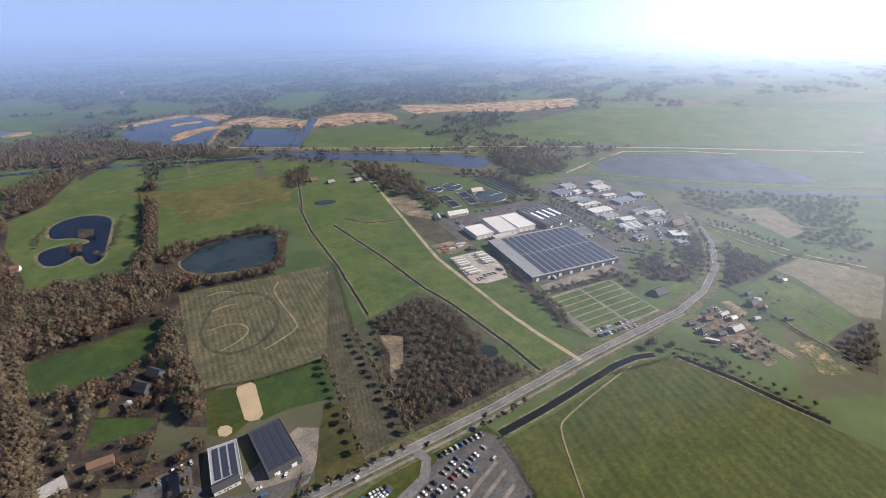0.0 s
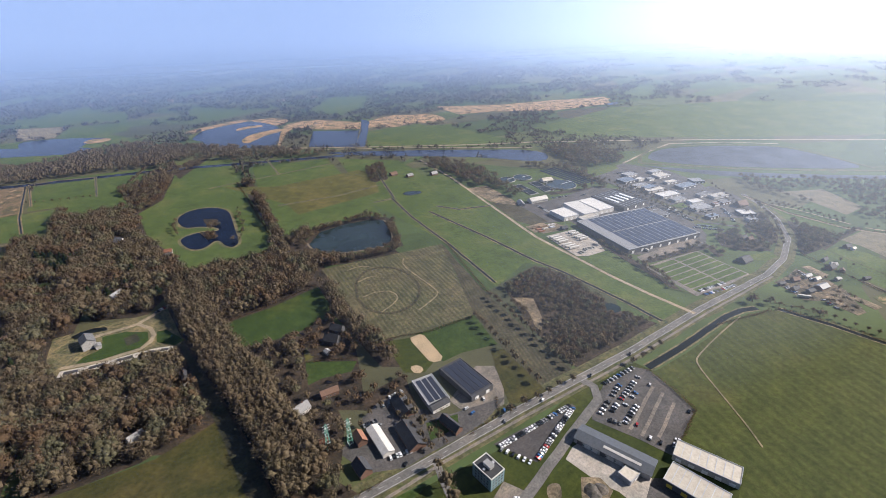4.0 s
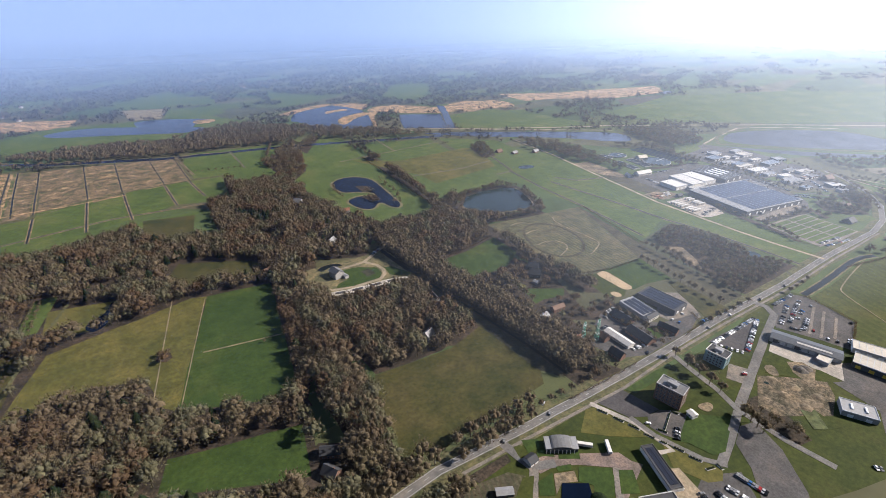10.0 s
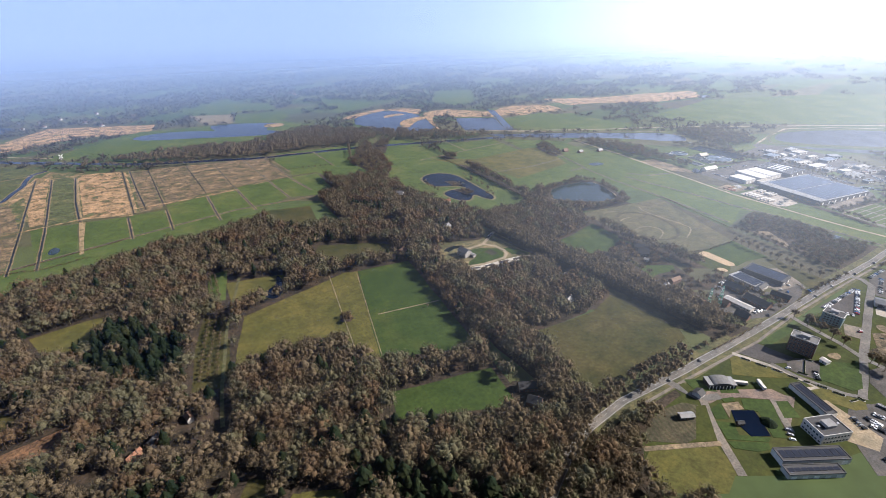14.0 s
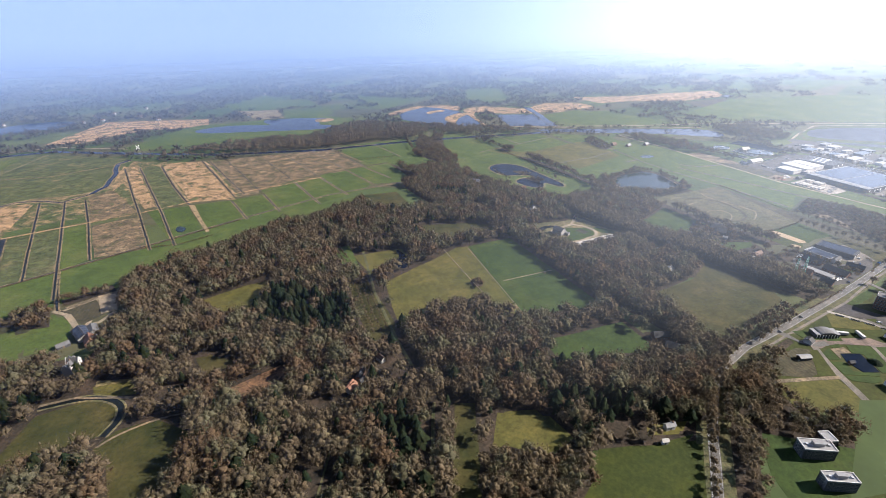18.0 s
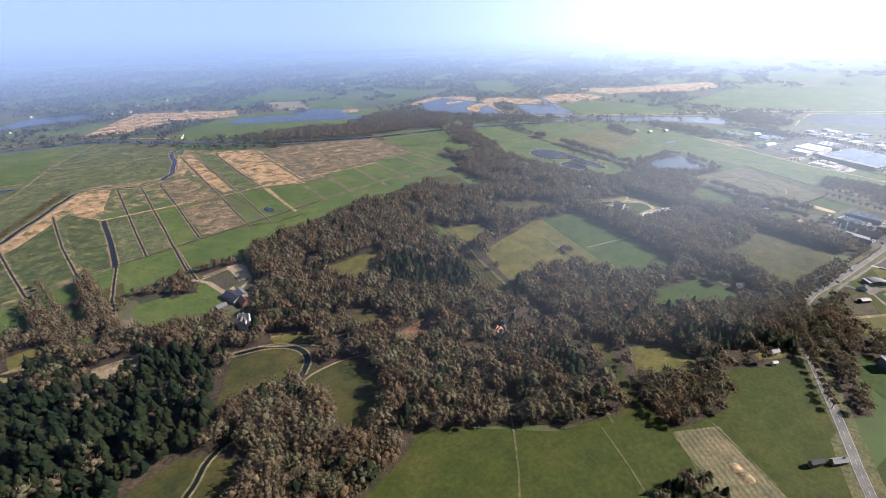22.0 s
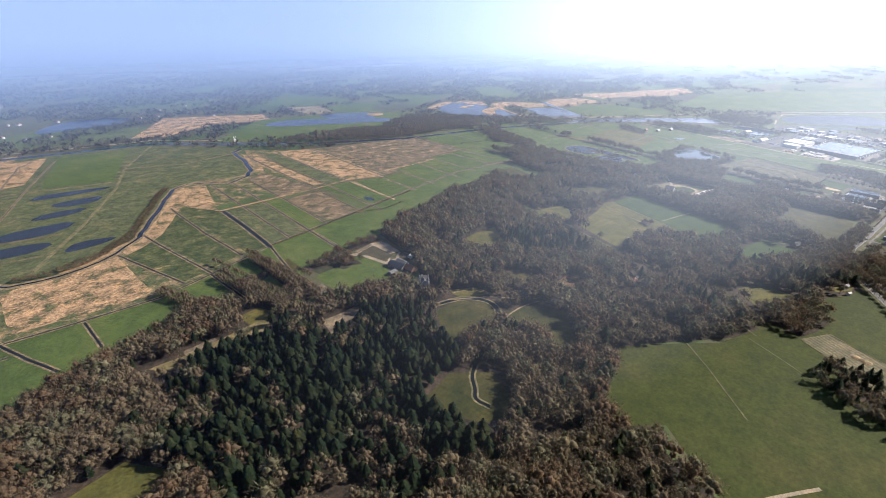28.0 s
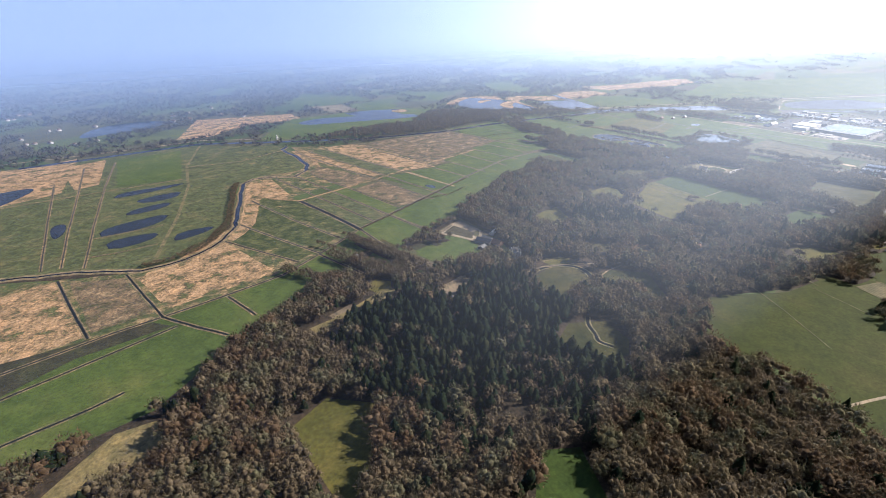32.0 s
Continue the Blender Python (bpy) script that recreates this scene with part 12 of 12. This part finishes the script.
avenue([(-131.9, 540), (-130.5, 468.7), (-127.3, 416.8), (-124.1, 383.7), (-120.7, 350.6), (-118.7, 318.9), (-116.4, 287.7), (-115.9, 260.4), (-116.5, 226)], (4.5, 12.5, 21.0, 29.0), 6.5, 18)
avenue([(-981, 712), (-969.3, 675.9), (-955.7, 649.4), (-938.3, 611.1)], (-3, 4), 7, 13)
avenue([(-919, 704), (-910.6, 655.5), (-900.2, 614.4), (-888.2, 589.3)], (-4, 4), 6.5, 14)
avenue([(-874, 727), (-868.9, 684.1), (-865.7, 642.7), (-862.8, 605.4)], (-4, 4), 6.5, 14)
avenue([(-846, 660), (-842, 632)], (0,), 9, 13)
for a, b, d in ((8, 12, 9), (8, 12, 14), (11, 19, 8), (11, 19, 13), (12, 17, 18)):
    xs, ys, hs = tree_line(offset_line(CREEK[a:b], -d), 4.5, 6.5, 0.9)
    scattered("bare", "twigs", "row of bare willow bushes along the creek", xs, ys, hs, False)
for k in range(3):
    xs, ys, hs = tree_line([(-498 + 6.4 * k, 528 - 0.4 * k), (-515 + 6.8 * k, 470), (-525 + 7 * k, 430)], 5.5, 4.5, 0.4)
    scattered("bare", "twigs", "row of young nursery trees on a grass strip", xs, ys, hs)
    xs, ys, hs = tree_line([(-486 + 6 * k, 622 - 0.4 * k), (-494 + 6 * k, 560)], 5.5, 4.5, 0.4)
    scattered("bare", "twigs", "row of young nursery trees on a grass strip", xs, ys, hs)
TREES = [single_tree() for _ in range(4)]
for ob in TREES:
    ob.location = (-3000, -3000, 0)


def rows_of_trees(points, spacing, scale=1.0):
    xs, ys, hs = tree_line(points, spacing, 15 * scale)
    for x, y, h in zip(xs, ys, hs):
        src = TREES[int(rng.integers(4))]
        ob = copy_thing(src, pose(x, y, 0, 0, 0, float(rng.uniform(0, 360))))
        ob.scale = (h / 15,) * 3


SPARE = [(-45.3, 124.9, 0), (-47.2, 119.7, 0), (-49, 114.5, 0), (-50.8, 109.6, 0)]
rows_of_trees([(-23.6, 191.6), (-29.8, 167.1), (-38.7, 137.6)], 10, 1.0)
rows_of_trees([(-221.1, 225.2), (-171.3, 221.1), (-118.2, 216.8), (-68.2, 212.8)], 9, 0.6)
rows_of_trees([(-256.2, 225.8), (-291.3, 221.5), (-321, 211.1), (-341.8, 199.9)], 9, 1.25)
rows_of_trees([(49.5, 200.4), (88.8, 196.3), (125.4, 193.5)], 10, 0.7)
rows_of_trees([(109.8, 313.1), (92.1, 221.2), (87.7, 200.3)], 9, 0.75)
rows_of_trees([(146.9, 331.7), (124.9, 197.4)], 9, 0.7)
rows_of_trees([(669, 287), (603.8, 233.6), (523.6, 191.6)], 12, 0.7)
rows_of_trees([(-522, 323.8), (-549.1, 273.7), (-568.6, 244.1)], 9, 0.9)
rows_of_trees([(172, 178.1), (226.5, 175.6)], 11, 0.6)
rows_of_trees([(-332, 218.3), (-358.6, 203.7), (-394.3, 179.2)], 9, 0.8)
rows_of_trees([(-118.7, 1017.5), (-79.3, 1115), (-35.7, 1122)], 10, 0.8)
hedge([(176.3, 164.7), (171.9, 140.8), (163.8, 117.8), (115.3, 105.4)], 2.5, 1.5)
hedge([(111.2, 315.3), (65.4, 320), (17.6, 335.8)], 2.5, 1.5)
hedge([(288.7, 161.2), (366.1, 138.3), (379.4, 95.5), (384.5, 55), (388.6, 30.6)], 3, 2)
hedge([(524.9, 173.3), (501.4, 114), (483, 53.6)], 2.5, 1.5)
hedge([(337.8, 268.5), (316.4, 227.8), (324.4, 200.7)], 2, 1)
hedge([(691.1, 314.8), (664.4, 237.4), (664.4, 167.8), (698.4, 106.3)], 3, 2)
hedge([(190, 469.8), (149.2, 334.9)], 2.5, 1.5)
hedge([(-100.8, 455.3), (-53, 458.6), (9.2, 470.2)], 2, 1.5)
hedge([(-89.2, 354.1), (-59, 353.3), (-16.5, 330.5)], 2, 1.5)
hedge([(38.6, 904.2), (8.7, 620.7), (4.6, 533)], 3, 2)
hedge([(-839.8, 751.1), (-783.7, 759.8), (-688.3, 778.6), (-553.7, 803.7)], 2, 1.5)
hedge([(-682.8, 775.3), (-642.9, 763.1), (-596.7, 768.6)], 2.5, 2)
hedge([(-59.1, 206.2), (-108, 209.5), (-138.3, 212.2)], 2, 1)
rows_of_trees([(-10.2, 260.5), (-10.4, 229.7), (-9.5, 201.1)], 9, 0.8)
rows_of_trees([(-911.2, 746.6), (-884.1, 606.2)], 9, 0.8)
rows_of_trees([(-869.7, 747.8), (-851.2, 591.2)], 9, 0.8)
rows_of_trees([(-915.7, 672.8), (-883.1, 674.6), (-845.7, 683.1)], 10, 0.7)
rows_of_trees([(577.4, 515.9), (569.5, 443.8), (538.1, 359.6), (529.3, 296.5)], 12, 0.6)
rows_of_trees([(701.7, 372), (652.5, 313), (604.6, 268.2), (549.1, 230.2)], 12, 0.6)
rows_of_trees([(566.1, 469.8), (577.9, 411.9), (624.3, 391.2)], 11, 0.6)
rows_of_trees([(-93.4, 715.3), (-91.2, 746.9), (-82.2, 776.4)], 8, 0.6)
rows_of_trees([(-258.9, 233.4), (-297.4, 227.7), (-327.4, 216.8), (-345.3, 209.1)], 9, 1.2)
rows_of_trees([(-169.7, 226.3), (-210.1, 230.1), (-244.5, 230.2)], 10, 1.15)
rows_of_trees([(-175.3, 214.7), (-213.6, 216.9), (-248.2, 216.5)], 10, 1.15)
rows_of_trees([(-327.6, 216.6), (-362, 197.8), (-407.7, 172.3), (-444.8, 150.4)], 8, 0.8)
hedge([(52.6, 219.6), (42.8, 204.9), (11.2, 202.3)], 2, 1.5)
hedge([(-0.4, 235.7), (-6, 205.2)], 2, 1.5)
rows_of_trees([(-19.8, 249.6), (-17.7, 223), (-17.8, 200)], 7, 0.55)
rows_of_trees([(-67.7, 244.7), (-37, 261.9), (-12.2, 265.8)], 9, 0.5)
rows_of_trees([(-324.9, 217.8), (-350.9, 203), (-380.5, 187.6), (-394.7, 179.8)], 7, 1.0)
rows_of_trees([(-314.6, 205.7), (-341.1, 195.7), (-364.4, 182.8), (-381.4, 170)], 8, 0.9)
rows_of_trees([(372.5, 139.2), (388.3, 106.2), (392.9, 64), (395.4, 33.7)], 8, 0.5)
rows_of_trees([(588.6, 471.1), (563.6, 397.7), (560.7, 337.9), (549.9, 272.5)], 9, 0.5)
rows_of_trees([(652.4, 364.6), (648.1, 324.9), (614.1, 273.6)], 9, 0.45)
rows_of_trees([(-387.7, 457.1), (-383.4, 456.3)], 4, 0.4)
rows_of_trees([(-307.2, 421), (-305.5, 417.2)], 5, 0.35)
rows_of_trees([(554.3, 457.8), (543.1, 405), (534.5, 357), (519.4, 312.6)], 8, 0.5)
rows_of_trees([(543.8, 456.1), (531.8, 404.8), (530.1, 394.9)], 8, 0.5)
rows_of_trees([(690, 274.3), (696.5, 241.1), (694.5, 206.6), (693.2, 171)], 8, 0.5)
rows_of_trees([(681, 266.9), (687.6, 234.3), (686, 200.6), (681.5, 168.2)], 8, 0.5)
rows_of_trees([(693.6, 152.9), (704.4, 128.2), (719.7, 93.3)], 9, 0.5)
rows_of_trees([(502.8, 123.6), (496.6, 113.4), (490.8, 103.7)], 7, 0.45)
rows_of_trees([(539.1, 137.3), (535.7, 123.5), (530, 109.5)], 8, 0.4)
hedge([(374.4, 145.5), (386, 125.5), (387.5, 104.1)], 2, 1.5)
rows_of_trees([(73.9, 1000), (44.4, 854.4)], 9, 0.5)
rows_of_trees([(-266.9, 1004.2), (-223.3, 987.4), (-170.7, 974.3)], 10, 0.45)

for i, ob in enumerate(TREES):
    ob.location = SPARE[i]

# ---- far woods, hedges and villages ----
n = 115000
xs, ys = rng.uniform(-2800, 4200, n), rng.uniform(600, 4600, n)
dist = path_distance(xs, ys)
ok = (dist > 900) & (dist < 4400) & (rng.random(n) < 1.1 - dist / 9000)
xs, ys, dist = xs[ok], ys[ok], dist[ok]
for other in OPEN + TAKEN:
    keep = ~inside(xs, ys, other)
    xs, ys, dist = xs[keep], ys[keep], dist[keep]
u, v = xs * 0.906 + ys * 0.423, -xs * 0.423 + ys * 0.906
grove = np.array([noise.noise((a * 0.0035, b * 0.009, 0.5)) + 0.4 * noise.noise((a * 0.012, b * 0.03, 4.5)) for a, b in zip(u, v)])
east = np.clip((xs - ys * 0.75) / 1500, 0, 1)
keep = grove > -0.3 + 0.6 * east
xs, ys = xs[keep], ys[keep]
v, t = planted("far", xs, ys, rng.uniform(8, 15, len(xs)), False)
tagged(new("far_woods", raw_mesh("far_woods", v, t, "far_twigs")), "distant grey-brown woods and hedgerows", "woodland", kind="stuff")


def far_houses(count):
    """Small gabled houses of far villages, joined in one mesh."""
    vs, ts, k = [], [], 0
    body = np.array([(-1, -1, 0), (1, -1, 0), (1, 1, 0), (-1, 1, 0), (-1, -1, 1), (1, -1, 1), (1, 1, 1), (-1, 1, 1), (-1, 0, 1.9), (1, 0, 1.9)], float)
    tri = np.array([(0, 1, 5), (0, 5, 4), (1, 2, 6), (1, 6, 5), (2, 3, 7), (2, 7, 6), (3, 0, 4), (3, 4, 7), (4, 5, 9), (4, 9, 8), (6, 7, 8), (6, 8, 9), (4, 8, 7), (5, 6, 9)])
    made = 0
    while made < count:
        cx, cy = rng.uniform(-2600, 3600), rng.uniform(1700, 4600)
        for _ in range(int(rng.integers(4, 22))):
            x, y, a = cx + rng.normal() * 130, cy + rng.normal() * 70, rng.uniform(0, 3.14)
            p = body * (rng.uniform(3.5, 7), rng.uniform(3, 4), rng.uniform(2.5, 3.6))
            c, s = math.cos(a), math.sin(a)
            vs.append(np.stack([p[:, 0] * c - p[:, 1] * s + x, p[:, 0] * s + p[:, 1] * c + y, p[:, 2]], 1))
            ts.append(tri + k)
            k += len(body)
            made += 1
    me = raw_mesh("far_village", np.concatenate(vs), np.concatenate(ts), ("grey_wall", "brown_tile"))
    me.polygons.foreach_set("material_index", np.tile(np.r_[np.zeros(8, np.int32), np.ones(4, np.int32), np.zeros(2, np.int32)], made))
    ob = new("far_village", me)
    return tagged(ob, "scattered pale houses of distant villages", "houses", kind="stuff")


far_houses(300)

# ---- added glowing sheets that imitate haze ----


def haze_glow_sheet(offset, top, most, glow, shine, spread=0.62, body=1.0, lid=1.0, tip=(-0.5, -0.6, 0.62), tint=(0.39, 0.63, 1.18), foot=0.12, sheen=(0.74, 0.93, 1.26)):
    """An added see-through glowing sheet that imitates haze beside the flight, clear at the ground and denser with
    height.
    """
    m = bpy.data.materials.new("haze")
    m.use_nodes = True
    n, l = m.node_tree.nodes, m.node_tree.links
    n.remove(n["Principled BSDF"])
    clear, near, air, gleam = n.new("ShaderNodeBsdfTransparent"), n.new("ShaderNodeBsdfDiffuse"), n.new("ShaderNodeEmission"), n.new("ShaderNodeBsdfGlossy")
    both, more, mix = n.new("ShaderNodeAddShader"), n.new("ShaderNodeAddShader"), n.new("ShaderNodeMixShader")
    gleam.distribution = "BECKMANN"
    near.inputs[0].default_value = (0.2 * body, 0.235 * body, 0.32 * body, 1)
    # gloss on a fixed tilted normal adds sun glare to the imitated haze
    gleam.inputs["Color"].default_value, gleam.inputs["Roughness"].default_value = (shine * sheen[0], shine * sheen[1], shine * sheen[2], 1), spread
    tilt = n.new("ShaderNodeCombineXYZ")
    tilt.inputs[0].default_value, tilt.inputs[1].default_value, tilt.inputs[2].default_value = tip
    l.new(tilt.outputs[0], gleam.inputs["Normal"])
    # emission stands in for sunlit air
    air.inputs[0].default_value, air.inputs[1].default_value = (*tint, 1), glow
    sep = n.new("ShaderNodeSeparateXYZ")
    l.new(n.new("ShaderNodeNewGeometry").outputs["Position"], sep.inputs[0])
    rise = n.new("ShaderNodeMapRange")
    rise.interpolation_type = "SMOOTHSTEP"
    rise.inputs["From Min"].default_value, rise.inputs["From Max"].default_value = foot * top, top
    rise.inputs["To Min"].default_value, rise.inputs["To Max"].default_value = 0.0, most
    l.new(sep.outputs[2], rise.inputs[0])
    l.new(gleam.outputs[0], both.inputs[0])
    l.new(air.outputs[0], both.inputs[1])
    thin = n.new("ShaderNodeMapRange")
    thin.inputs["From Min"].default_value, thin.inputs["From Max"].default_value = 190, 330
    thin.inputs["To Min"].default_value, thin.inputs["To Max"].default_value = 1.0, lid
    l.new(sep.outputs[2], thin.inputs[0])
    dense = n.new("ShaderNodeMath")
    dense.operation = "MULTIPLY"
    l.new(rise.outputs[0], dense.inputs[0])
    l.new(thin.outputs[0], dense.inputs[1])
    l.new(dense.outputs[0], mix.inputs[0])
    l.new(clear.outputs[0], mix.inputs[1])
    l.new(both.outputs[0], more.inputs[0])
    l.new(near.outputs[0], more.inputs[1])
    l.new(more.outputs[0], mix.inputs[2])
    l.new(mix.outputs[0], n["Material Output"].inputs[0])
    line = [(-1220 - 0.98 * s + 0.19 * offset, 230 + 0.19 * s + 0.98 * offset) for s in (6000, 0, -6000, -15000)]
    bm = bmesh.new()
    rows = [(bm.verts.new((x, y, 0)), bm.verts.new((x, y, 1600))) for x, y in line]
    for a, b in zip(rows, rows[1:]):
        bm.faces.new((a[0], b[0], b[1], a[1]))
    me = bpy.data.meshes.new("haze_veil")
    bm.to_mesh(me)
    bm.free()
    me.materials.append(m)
    ob = new("haze_veil", me)
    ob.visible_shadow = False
    return tagged(ob, "added glowing see-through sheet imitating bluish haze", "haze", kind="structure")


# gloss normal aimed to brighten the right side of the camera's view
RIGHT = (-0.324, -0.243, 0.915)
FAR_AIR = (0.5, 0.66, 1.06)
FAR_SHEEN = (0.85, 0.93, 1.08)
# sheets among the near fields, added only for glare on the right
haze_glow_sheet(100, 190, 0.04, 0.0, 0.76, 0.6, 0.0, 0.3, RIGHT, foot=0.36)
haze_glow_sheet(150, 190, 0.04, 0.0, 0.76, 0.6, 0.0, 0.3, RIGHT, foot=0.36)
haze_glow_sheet(220, 200, 0.05, 0.0, 0.76, 0.6, 0.0, 0.3, RIGHT, foot=0.36)
haze_glow_sheet(360, 330, 0.075, 0.22, 0.8, 0.66, 0.3, foot=0.34)
haze_glow_sheet(720, 280, 0.22, 0.42, 0.52, 0.66, 0.7, foot=0.2)
haze_glow_sheet(1100, 230, 0.39, 0.42, 0.37, 0.68)
haze_glow_sheet(1600, 180, 0.48, 0.28, 0.3, 0.7, tint=FAR_AIR, sheen=FAR_SHEEN)
haze_glow_sheet(2400, 160, 0.6, 0.255, 0.29, 0.7, tint=FAR_AIR, sheen=FAR_SHEEN)
haze_glow_sheet(3600, 180, 0.7, 0.255, 0.29, 0.7, tint=FAR_AIR, sheen=FAR_SHEEN)
